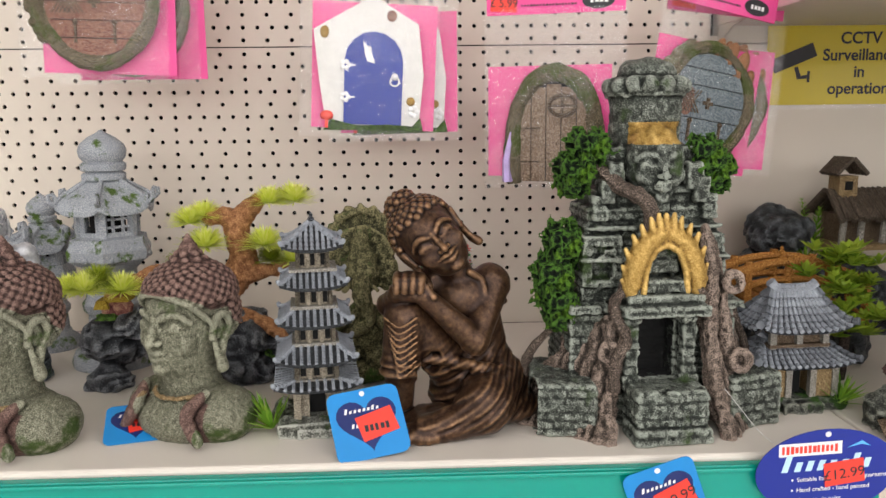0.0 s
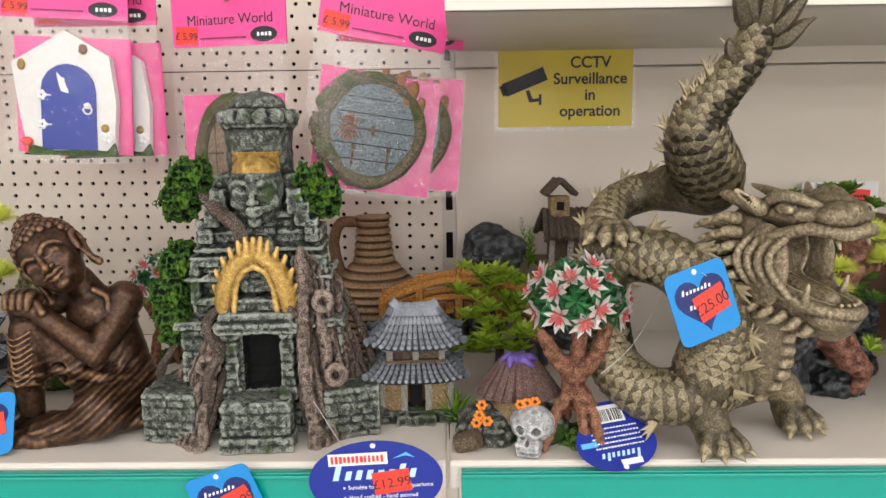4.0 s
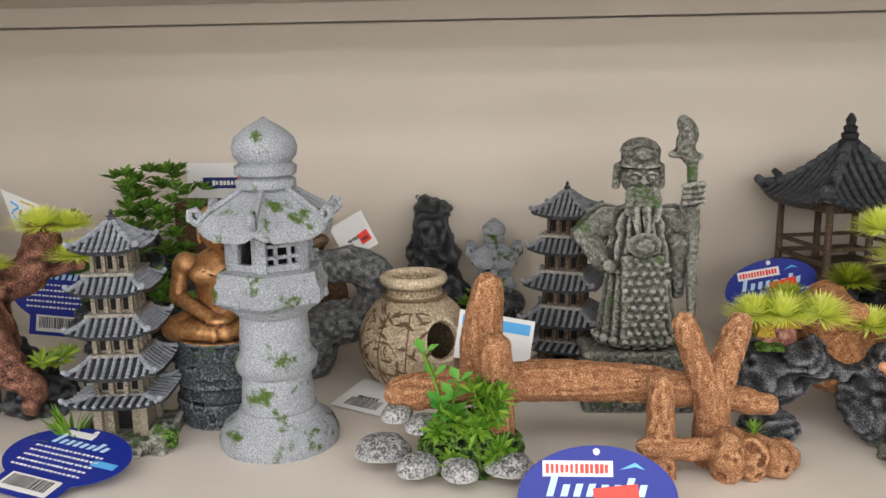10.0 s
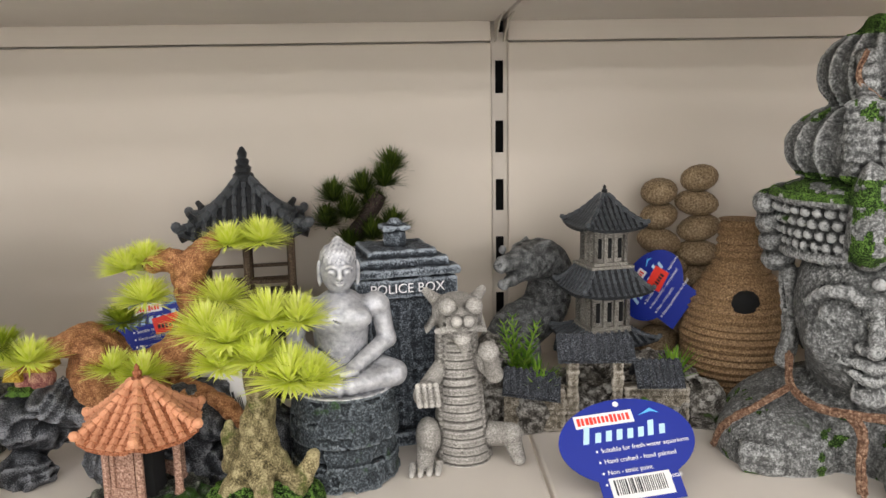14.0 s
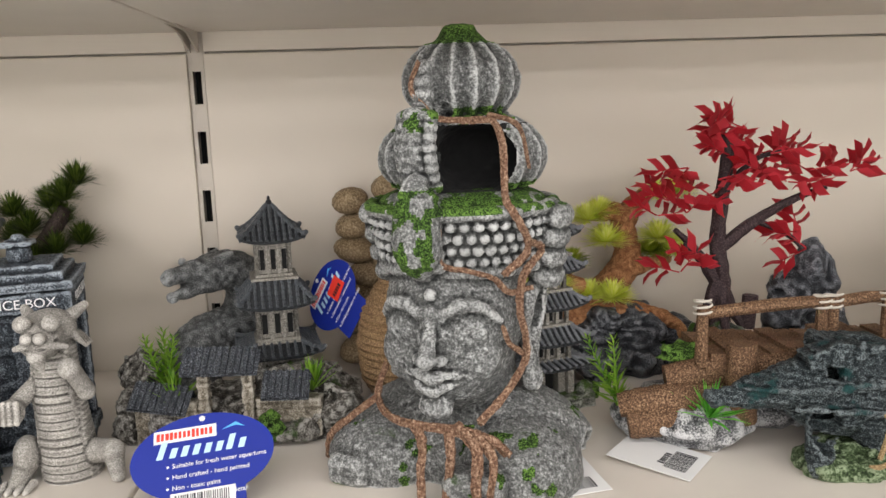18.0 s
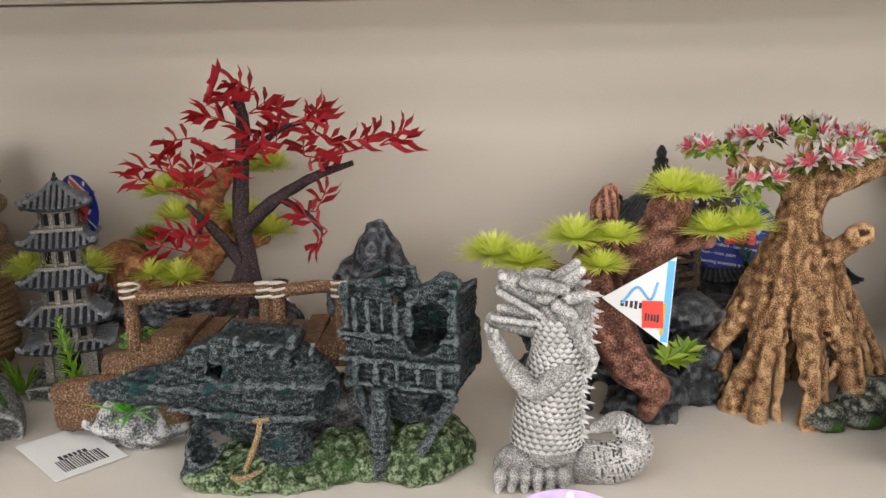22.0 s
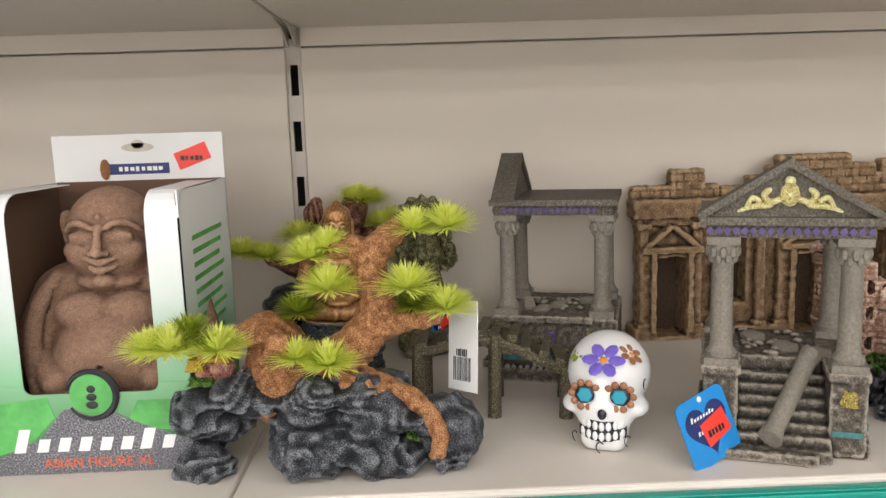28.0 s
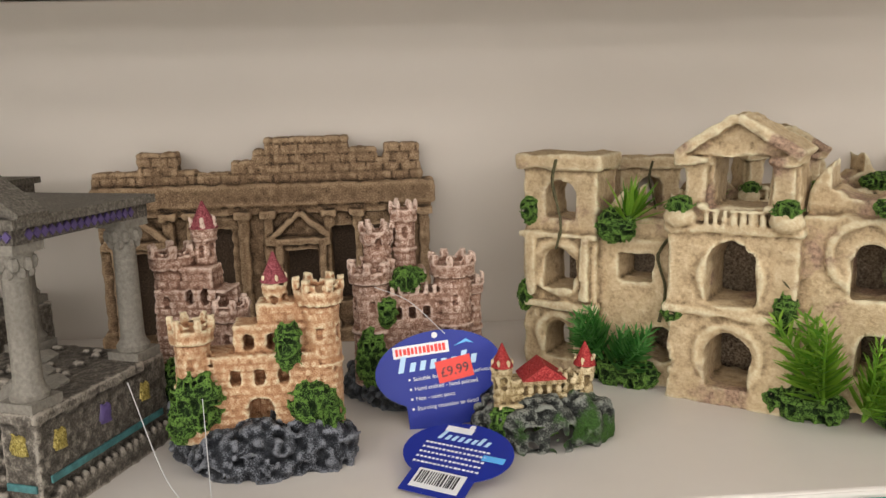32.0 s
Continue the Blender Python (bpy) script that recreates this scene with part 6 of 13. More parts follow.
        # mane of flat flames behind the cheeks and under the jaw
        for row in range(3):
            for q in range(8):
                p = np.array([-0.008 - row * 0.011 + 0.001 * q, k * (0.037 - row * 0.002), 0.034 - q * 0.0115 - row * 0.004])
                e = p + np.array([-0.014 + 0.002 * q, k * 0.0115, -0.003 - 0.0018 * q])
                c.path(spline([p, (p + e) / 2 + (0, k * 0.0035, 0.003), e], 3), [0.005, 0.0042, 0.001], soft=0.0012)
        for q in range(5):
            p = np.array([0.008 + q * 0.011, k * (0.03 - q * 0.003), -0.036 - q * 0.0032])
            c.path(spline([p, p + (-0.004, k * 0.004, -0.005), p + (-0.012, k * 0.004, -0.009)], 3), [0.004, 0.0032, 0.0008], soft=0.001)
    for q in range(5):
        c.path(spline([(0.055, (q - 2) * 0.006, -0.05), (0.05, (q - 2) * 0.007, -0.055), (0.042, (q - 2) * 0.008, -0.06)], 3), [0.004, 0.0034, 0.001], soft=0.0015)
    return c.rough(0.0004, 0.003).mesh("head", paint)


def big_dragon():
    hide = resin("bronze_green_scales", (0.014, 0.011, 0.006), (0.085, 0.068, 0.038), (0.36, 0.30, 0.18), 0.005, rough=0.36, metal=0.25, bump=0.3, speck=0.15)
    pale = resin("tan_dragon_hide", (0.024, 0.017, 0.008), (0.17, 0.13, 0.075), (0.46, 0.38, 0.24), 0.005, rough=0.36, metal=0.2, bump=0.3, speck=0.15)
    ax, sd = np.array([0.58, -0.815, 0.0]), np.array([0.815, 0.58, 0.0])
    c = Clay((-0.13, -0.075, 0), (0.09, 0.075, 0.35), 0.0016, 0.003)
    chest = spline([(0.022, -0.012, 0.15), (0.024, -0.004, 0.12), (0.028, -0.004, 0.085), (0.026, 0.002, 0.055), (0.012, 0.01, 0.042), (-0.012, 0.008, 0.04)], 6)
    ring = spline([(0.0, -0.012, 0.05), (-0.03, -0.028, 0.044), (-0.06, -0.024, 0.042), (-0.084, -0.006, 0.06), (-0.09, 0.008, 0.095), (-0.09, 0.006, 0.132), (-0.072, -0.008, 0.148), (-0.044, -0.022, 0.142), (-0.022, -0.03, 0.118), (-0.014, -0.03, 0.088), (-0.022, -0.03, 0.06)], 6)
    tail = spline([(-0.09, 0.008, 0.13), (-0.09, 0.03, 0.16), (-0.074, 0.052, 0.18), (-0.046, 0.056, 0.19), (-0.022, 0.036, 0.196), (-0.012, 0.012, 0.204), (-0.024, -0.004, 0.226), (-0.028, -0.01, 0.248), (-0.014, -0.016, 0.27), (0.002, -0.022, 0.292), (0.008, -0.026, 0.312)], 7)
    rc, rr, rt = [0.022, 0.025, 0.026, 0.024, 0.022, 0.02], [0.022, 0.021, 0.02, 0.019, 0.018, 0.019, 0.02, 0.02, 0.022, 0.024, 0.023], [0.016, 0.015, 0.0145, 0.015, 0.02, 0.027, 0.024, 0.019, 0.015, 0.0125, 0.011]
    c.path(chest, rc).path(ring, rr).path(tail, rt)
    # belly plates step down the front of the chest
    for q in range(10):
        z = 0.128 - q * 0.0098
        m = np.array([np.interp(-z, -chest[:24, 2], chest[:24, i]) for i in range(2)])
        b = m + ax[:2] * 0.0155
        c.path(spline([(*(b - sd[:2] * 0.015 - ax[:2] * 0.007), z + 0.004), (*(b + ax[:2] * 0.009), z - 0.003), (*(b + sd[:2] * 0.015 - ax[:2] * 0.007), z + 0.004)], 5), [0.0035, 0.0062, 0.0035], soft=0.0005)

    def foot(hip, knee, at, aim, r):
        c.path(spline([hip, knee, at], 5), [r * 1.5, r * 1.1, r], soft=0.004)
        for q in range(4):
            b = radians(aim - 48 + q * 32)
            d = np.array([math.cos(b), math.sin(b), 0])
            k1, k2 = np.array(at) + d * 0.012 + (0, 0, 0.004), np.array(at) + d * 0.021 + (0, 0, -0.002)
            c.path([at, k1, k2], [0.0062, 0.0064, 0.0056], soft=0.0015).cap(k2, k2 + d * 0.009 + (0, 0, -0.006), 0.0046, 0.001, soft=0.001)
    foot((-0.03, -0.028, 0.045), (-0.018, -0.036, 0.024), (-0.014, -0.036, 0.011), -75, 0.012)
    foot((0.03, 0.006, 0.05), (0.054, 0.006, 0.034), (0.06, 0.008, 0.011), -62, 0.0115)
    foot((-0.076, 0.0, 0.142), (-0.1, -0.004, 0.158), (-0.09, -0.008, 0.166), -95, 0.0095)
    g = Geo()
    g.relief = 0.9
    scale_rows(g, chest, rc, 0.0088, 0.03, lambda p, o: o @ ax > 0.25)
    scale_rows(g, ring, rr, 0.0092)
    scale_rows(g, tail, rt, 0.0088)
    # fins over the coil, along the tail and behind the haunch
    for line, r, first, step, size, side in ((ring, rr, 28, 5, 0.016, (0.2, -0.25, 1.0)), (tail, rt, 2, 5, 0.014, (-0.8, 0.1, 0.5))):
        for i in range(first, len(line) - 6, step):
            d = line[i + 1] - line[i - 1]
            d /= np.linalg.norm(d)
            out = np.array(side) - d * (np.array(side) @ d)
            out /= np.linalg.norm(out) + 1e-9
            rad = np.interp(i / len(line), np.linspace(0, 1, len(r)), r)
            fin(g, line[i] + out * (rad - 0.003), out, d, size)
    for p, o, b in (((0.004, -0.038, 0.085), (0.8, -0.4, 0.3), (0, 0, 1)), ((0.004, -0.04, 0.068), (0.8, -0.4, 0.0), (0.2, 0, 0.6)), ((-0.004, -0.044, 0.05), (0.9, -0.3, 0.1), (0, 0, -0.5)), ((-0.06, -0.04, 0.026), (-0.3, -0.4, -0.8), (-0.6, 0, 0))):
        fin(g, p, o, b, 0.015)
    # brush of long flat flames at the end of the tail
    m, tuft = np.array([0.006, -0.026, 0.3]), Geo()
    for k, (a, l) in enumerate(((28, 0.034), (48, 0.04), (66, 0.046), (84, 0.05), (100, 0.046), (118, 0.036), (140, 0.024), (160, 0.018))):
        e = np.array([math.cos(radians(a)), -0.25 - 0.1 * (k % 2), math.sin(radians(a))])
        o = m + np.array([0.006 * math.cos(radians(a)), 0, 0.004 * (k % 3) - 0.012 * (k > 5)])
        tuft.tube(spline([o, o + e * l * 0.45 + (0.0, 0, -0.003), o + e * l * 0.8, o + e * l + (0.003, 0, 0.002)], 4), [0.0035, 0.0075, 0.005, 0.0006], 6)
    for q in range(9):
        fin(g, tail[-12 - 2 * q] + np.array([-0.011, -0.004, 0]), (-0.75, -0.3, 0.5), (0.1, 0, 0.8), 0.013)

    def pick(p):
        return np.where(((p - np.array([0.024, -0.004, 0.0])) @ ax > 0.008) & (p[:, 2] > 0.03) & (p[:, 0] > 0.012), 1, 0)
    head = dragon_head(pale)
    head.transform(Matrix.Translation((0.027, -0.019, 0.148)) @ Matrix(((0.58, 0.815, 0, 0), (-0.815, 0.58, 0, 0), (0, 0, 1, 0), (0, 0, 0, 1))) @ Matrix.Scale(0.88, 4))
    return joined("dragon_figure", [c.rough(0.0005, 0.004).flat().mesh("dragon_figure", [hide, pale], pick), g.mesh("scales", hide, False), tuft.mesh("tuft", hide), head])


figure("dragon_figure", big_dragon(), "large bronze-green scaled dragon with open jaws and raised tail", 0.6, 0.535, 0, category="dragon")


def grey_dragon():
    """An upright grey dragon: head thrown to the left with open jaws, a claw raised under the chin, mane down the back, tail curled forward."""
    paint = resin("grey_scale_paint", (0.05, 0.05, 0.048), (0.27, 0.265, 0.25), (0.6, 0.59, 0.57), 0.003, bump=0.5)
    c = Clay((-0.048, -0.034, 0), (0.068, 0.034, 0.134), 0.001, 0.002)
    spine = spline([(0.002, 0, 0.004), (0.002, 0, 0.028), (0.005, 0, 0.055), (0.009, 0, 0.078), (0.009, 0, 0.1)], 6)
    rad = [0.021, 0.0195, 0.0165, 0.0145, 0.0165]
    c.path(spine, rad)
    c.ell((0.01, 0, 0.103), (0.0185, 0.0155, 0.0165)).cap((0.0, 0, 0.11), (-0.02, 0, 0.118), 0.0105, 0.0065).ell((-0.02, 0, 0.12), (0.007, 0.0085, 0.005)).cap((0.002, 0, 0.092), (-0.029, 0, 0.0965), 0.009, 0.005)
    c.cap((-0.01, 0, 0.1035), (-0.05, 0, 0.1085), 0.0035, 0.0075, cut=True).path(spline([(-0.002, 0, 0.098), (-0.016, 0, 0.101), (-0.026, 0, 0.1035)], 4), [0.005, 0.004, 0.002])
    for k in (-1, 1):
        c.ell((0.0, k * 0.0125, 0.113), (0.006, 0.004, 0.0045), soft=0.0008).path(spline([(-0.012, k * 0.009, 0.12), (-0.002, k * 0.0135, 0.1195), (0.01, k * 0.0135, 0.117)], 4), [0.003, 0.004, 0.003], soft=0.001)
        c.path(spline([(-0.026, k * 0.005, 0.1135), (-0.012, k * 0.0095, 0.1065), (0.0, k * 0.0125, 0.1)], 4), 0.0021, soft=0.0006).path(spline([(-0.03, k * 0.004, 0.0985), (-0.014, k * 0.008, 0.097), (0.002, k * 0.012, 0.0965)], 4), 0.0019, soft=0.0006)
        c.ell((-0.0235, k * 0.0045, 0.1225), (0.0035, 0.003, 0.0028), soft=0.0006).cap((0.008, k * 0.0085, 0.117), (0.019, k * 0.01, 0.127), 0.0055, 0.003, soft=0.001).cap((0.012, k * 0.013, 0.112), (0.028, k * 0.014, 0.115), 0.0045, 0.0012, soft=0.001)
        for q in range(5):
            c.path(spline([(0.006 + q * 0.003, k * 0.0145, 0.108 - q * 0.005), (0.014 + q * 0.003, k * 0.0175, 0.103 - q * 0.006), (0.02 + q * 0.001, k * 0.0165, 0.096 - q * 0.007)], 3), [0.0042, 0.0036, 0.001], soft=0.0008)
        c.path(spline([(0.01, k * 0.012, 0.07), (-0.006, -0.012 + k * 0.006, 0.06), (-0.02, -0.01 + k * 0.006, 0.07), (-0.029, -0.006 + k * 0.005, 0.086)], 5), [0.0068, 0.006, 0.0052, 0.0042], soft=0.001)
        for q in range(3):
            c.cap((-0.029, -0.006 + k * 0.005, 0.086), (-0.034 + q * 0.003, -0.008 + k * (0.002 + 0.003 * q), 0.0945), 0.0028, 0.0014, soft=0.0005)
    # tail curled to the front
    coil = spline([(0.004, 0.004, 0.01), (0.026, -0.004, 0.009), (0.046, -0.008, 0.013), (0.054, -0.005, 0.023), (0.044, 0.0, 0.032), (0.03, 0.0, 0.029)], 7)
    c.path(coil, [0.0145, 0.0135, 0.0115, 0.0095, 0.0075, 0.003], soft=0.001)
    for i in range(8, len(coil) - 2, 1):
        d = coil[i + 1] - coil[i - 1]
        c.ring(coil[i], np.interp(i, [0, len(coil)], [0.0142, 0.006]), 0.0005, turn=(0, 90 - math.degrees(math.atan2(d[2], d[0])), 0), cut=True)
    for q in range(6):
        c.path([(-0.02 + q * 0.006, -0.014, 0.011), (-0.026 + q * 0.007, -0.021, 0.009), (-0.028 + q * 0.0075, -0.024, 0.002)], [0.0055, 0.0048, 0.0022], soft=0.001)
    c.ell((-0.014, -0.008, 0.01), (0.016, 0.014, 0.012))
    g = Geo()
    g.relief = 1.0
    scale_rows(g, spine, [r + 0.0003 for r in rad], 0.0044, 0.016)
    for q in range(10):
        z = 0.112 - q * 0.0093
        x = np.interp(z, spine[:, 2], spine[:, 0]) + np.interp(z, [0.004, 0.028, 0.055, 0.078, 0.1], rad)
        fin(g, (x - 0.002, 0, z), (1, 0, 0.1), (0, 0, -0.9), 0.0105)
        fin(g, (x - 0.003, -0.006, z), (0.9, -0.4, 0.1), (0, 0, -0.9), 0.008)
    return joined("dragon_figure", [c.rough(0.0003, 0.003).flat().mesh("dragon_figure", paint), g.mesh("scales", paint, False)])


GDRAGON = grey_dragon()
figure("dragon_figure", GDRAGON, "grey scaled dragon rearing up with its jaws open", 2.297, 0.556, 0, category="dragon")


def crouching_dragon():
    paint = resin("charcoal_scale_paint", (0.02, 0.021, 0.022), (0.1, 0.105, 0.105), (0.3, 0.31, 0.31), 0.003, bump=0.6)
    c = Clay((-0.05, -0.03, 0), (0.05, 0.035, 0.112), 0.0016, 0.004)
    c.path(spline([(-0.03, -0.006, 0.012), (-0.02, 0, 0.04), (0.02, 0.005, 0.05), (0.03, 0.004, 0.08), (0.01, 0, 0.096), (-0.012, -0.004, 0.094)], 6), [0.02, 0.018, 0.017, 0.015, 0.012])
    c.ell((-0.014, -0.004, 0.096), (0.018, 0.012, 0.012)).cap((-0.02, -0.006, 0.1), (-0.044, -0.01, 0.099), 0.008, 0.006).cap((-0.02, -0.006, 0.087), (-0.042, -0.01, 0.084), 0.0055, 0.004)
    for k in (-1, 1):
        c.cap((-0.008, k * 0.008, 0.104), (0.008, k * 0.012, 0.111), 0.004, 0.0015).ell((-0.024, k * 0.008, 0.106), 0.003)
        c.path([(-0.02, k * 0.016, 0.03), (-0.034, k * 0.022, 0.015), (-0.04, k * 0.022, 0.004)], [0.01, 0.007, 0.006])
    for q in range(8):
        c.cap((0.02 + 0.002 * q, 0.004, 0.098 - q * 0.006), (0.036 + 0.001 * q, 0.006, 0.1 - q * 0.008), 0.005, 0.0012)
    return c.rough(0.0012, 0.004).flat().mesh("dragon_figure", paint)


CROUCH = crouching_dragon()
figure("dragon_figure", CROUCH, "charcoal grey dragon peering out behind the clay pot", 0.962, 0.722, 0, category="dragon")
figure("dragon_figure", CROUCH, "charcoal grey dragon ornament against the back panel", 1.655, 0.78, 40, category="dragon", scale=1.15)


def standing_dragon():
    paint = resin("warm_grey_scale_paint", (0.06, 0.055, 0.048), (0.28, 0.265, 0.24), (0.55, 0.53, 0.49), 0.0025, bump=0.6)
    c = Clay((-0.04, -0.035, 0), (0.045, 0.035, 0.128), 0.001, 0.0015)
    c.path([(0.002, 0, 0.004), (0.0, 0, 0.03), (-0.002, 0, 0.06), (-0.002, 0.001, 0.092)], [0.02, 0.018, 0.0165, 0.015])
    c.carve(lambda p: np.where(p[:, 1] > -0.012, 0.0007 * np.sin(p[:, 0] * 1000 + 1.5 * np.sin(p[:, 2] * 900)) * np.sin(p[:, 2] * 900), 0.0011 * (np.sin(p[:, 2] * 2 * math.pi / 0.0062) > 0.75)))
    c.ell((-0.002, -0.002, 0.108), (0.0175, 0.016, 0.014)).cap((-0.002, -0.008, 0.106), (-0.002, -0.021, 0.104), 0.014, 0.0125)
    c.path(spline([(-0.016, -0.022, 0.106), (-0.002, -0.036, 0.1), (0.012, -0.022, 0.106)], 5), 0.0017, cut=True)
    for k in (-1, 1):
        c.ell((-0.002 + k * 0.009, -0.024, 0.117), 0.0058).ell((-0.002 + k * 0.004, -0.033, 0.109), 0.0038).cap((-0.002 + k * 0.013, 0.002, 0.115), (-0.002 + k * 0.02, 0.012, 0.12), 0.005, 0.003)
        c.cap((-0.002 + k * 0.005, -0.03, 0.104), (-0.002 + k * 0.016, -0.022, 0.1), 0.003, 0.002)
        for q in range(4):
            c.cap((-0.002 + k * 0.015, -0.004 + q * 0.004, 0.104 - q * 0.001), (-0.002 + k * 0.021, 0.004 + q * 0.004, 0.092), 0.003, 0.001)
    c.cap((-0.002, -0.03, 0.096), (0.0, -0.028, 0.084), 0.006, 0.001)
    c.cap((-0.014, -0.006, 0.07), (-0.026, -0.016, 0.058), 0.006).ell((-0.026, -0.022, 0.056), 0.009).cap((0.012, -0.006, 0.076), (0.022, -0.016, 0.066), 0.006).cap((0.022, -0.016, 0.066), (0.017, -0.026, 0.084), 0.0055).ell((0.016, -0.027, 0.086), 0.007)
    for k in range(4):
        c.cap((-0.032 + k * 0.004, -0.027, 0.064), (-0.031 + k * 0.004, -0.031, 0.052), 0.0022, soft=0.0005)
        c.cap((-0.036 + k * 0.006, -0.02, 0.004), (-0.038 + k * 0.006, -0.03, 0.002), 0.003, 0.002, soft=0.0005)
    c.ell((-0.024, -0.008, 0.02), (0.009, 0.012, 0.014)).cap((-0.026, -0.012, 0.012), (-0.028, -0.02, 0.004), 0.007, 0.006)
    c.cap((0.018, -0.004, 0.018), (0.034, -0.012, 0.02), 0.009, 0.008).cap((0.034, -0.012, 0.018), (0.038, -0.02, 0.005), 0.007, 0.005)
    return c.flat().mesh("dragon_figure", paint)


figure("dragon_figure", standing_dragon(), "warm grey dragon sitting upright with a banded belly", 1.58, 0.612, 4, category="dragon")


def warrior():
    c = Clay((-0.05, -0.038, -0.046), (0.05, 0.03, 0.222), 0.0012, 0.002)
    c.box((0, 0, -0.016), (0.08, 0.054, 0.06), edge=0.004).ell((-0.01, -0.008, 0.018), (0.008, 0.012, 0.008)).ell((0.012, -0.006, 0.018), (0.008, 0.012, 0.008))
    c.cone((0, 0, 0.018), 0.029, 0.021, 0.07, soft=0.004).ell((0, -0.002, 0.1), (0.024, 0.02, 0.03)).ell((0, 0, 0.125), (0.027, 0.016, 0.02)).ell((0, -0.014, 0.098), (0.016, 0.008, 0.026)).ell((0, -0.02, 0.112), 0.007)
    c.cap((-0.024, 0, 0.132), (-0.04, -0.004, 0.118), 0.012, 0.009).cap((-0.04, -0.004, 0.118), (-0.024, -0.014, 0.09), 0.0085, 0.006).cap((0.022, 0, 0.132), (0.034, -0.006, 0.126), 0.012, 0.009).cap((0.034, -0.006, 0.126), (0.034, -0.012, 0.156), 0.008, 0.006)
    c.cap((0.028, -0.008, 0.11), (0.03, 0.0, 0.06), 0.009, 0.004)
    c.cap((0, 0, 0.14), (0, 0, 0.16), 0.009).ell((0, -0.001, 0.168), (0.0135, 0.014, 0.016)).cone((0, 0, 0.178), 0.0145, 0.0125, 0.014).ell((0, 0.002, 0.192), (0.014, 0.013, 0.012)).ell((0, -0.012, 0.19), 0.006)
    face(c, (0, -0.001, 0.169), 0.0128)
    for q in range(5):
        c.path(spline([((q - 2) * 0.004, -0.014, 0.158), ((q - 2) * 0.0045, -0.02, 0.142), ((q - 2) * 0.002, -0.021, 0.122)], 4), [0.004, 0.003, 0.001], soft=0.001)
    for k in (-1, 1):
        c.cap((k * 0.014, 0.004, 0.178), (k * 0.016, 0.006, 0.16), 0.004, 0.003)
    c.cap((0.038, -0.014, 0.006), (0.033, -0.014, 0.185), 0.0036, 0.0036)
    c.path(spline([(0.033, -0.014, 0.182), (0.028, -0.014, 0.196), (0.03, -0.014, 0.209), (0.026, -0.014, 0.219)], 5), [0.004, 0.006, 0.006, 0.0045]).cap((0.02, -0.014, 0.19), (0.038, -0.014, 0.188), 0.0035, 0.003)
    for q in range(4):
        c.cap((0.028, -0.02, 0.148 + q * 0.005), (0.04, -0.019, 0.149 + q * 0.005), 0.0028, soft=0.0005)
    c.carve(lambda p: np.where((p[:, 2] > 0.018) & (p[:, 2] < 0.145), 0.0013 * np.sin(np.arctan2(p[:, 1] + 0.002, p[:, 0]) * 17 + 30 * p[:, 2]), 0))
    # embroidered apron: raised panel with rows of bosses, a round medallion, hem and belt
    c.box((0, -0.025, 0.062), (0.03, 0.01, 0.08), turn=(-5, 0, 0), edge=0.003).ell((0, -0.027, 0.112), (0.012, 0.004, 0.011)).ell((0, -0.031, 0.112), (0.006, 0.003, 0.006))
    for q in range(10):
        for k in range(5):
            c.ell(((k - 2 + 0.5 * (q % 2)) * 0.0062, -0.0325 + 0.0007 * q, 0.026 + q * 0.0076), (0.0026, 0.0022, 0.0026), soft=0.0006)
    for k in range(22):
        a = k * 2 * math.pi / 22
        c.ell((0.029 * math.cos(a), 0.029 * math.sin(a), 0.024), (0.0036, 0.0036, 0.004), soft=0.001).ell((0.0245 * math.cos(a), 0.02 * math.sin(a), 0.086), (0.003, 0.003, 0.0026), soft=0.0008)
    c.rough(0.0007, 0.0025)
    return c.flat(-0.044).mesh("bearded_figure", [resin("mossy_carved_stone", (0.014, 0.015, 0.011), (0.1, 0.102, 0.082), (0.36, 0.36, 0.32), 0.0026, speck=0.5, moss=(0.07, 0.14, 0.03), moss_at=0.6, bump=0.7)])


figure("bearded_figure", warrior(), "mossy grey stone bearded warrior with a long-bladed staff", 1.199, 0.655).matrix_basis = pose(1.199, 0.655, TOP + 0.0363) @ Matrix.Diagonal((1.04, 0.92, 0.825, 1))


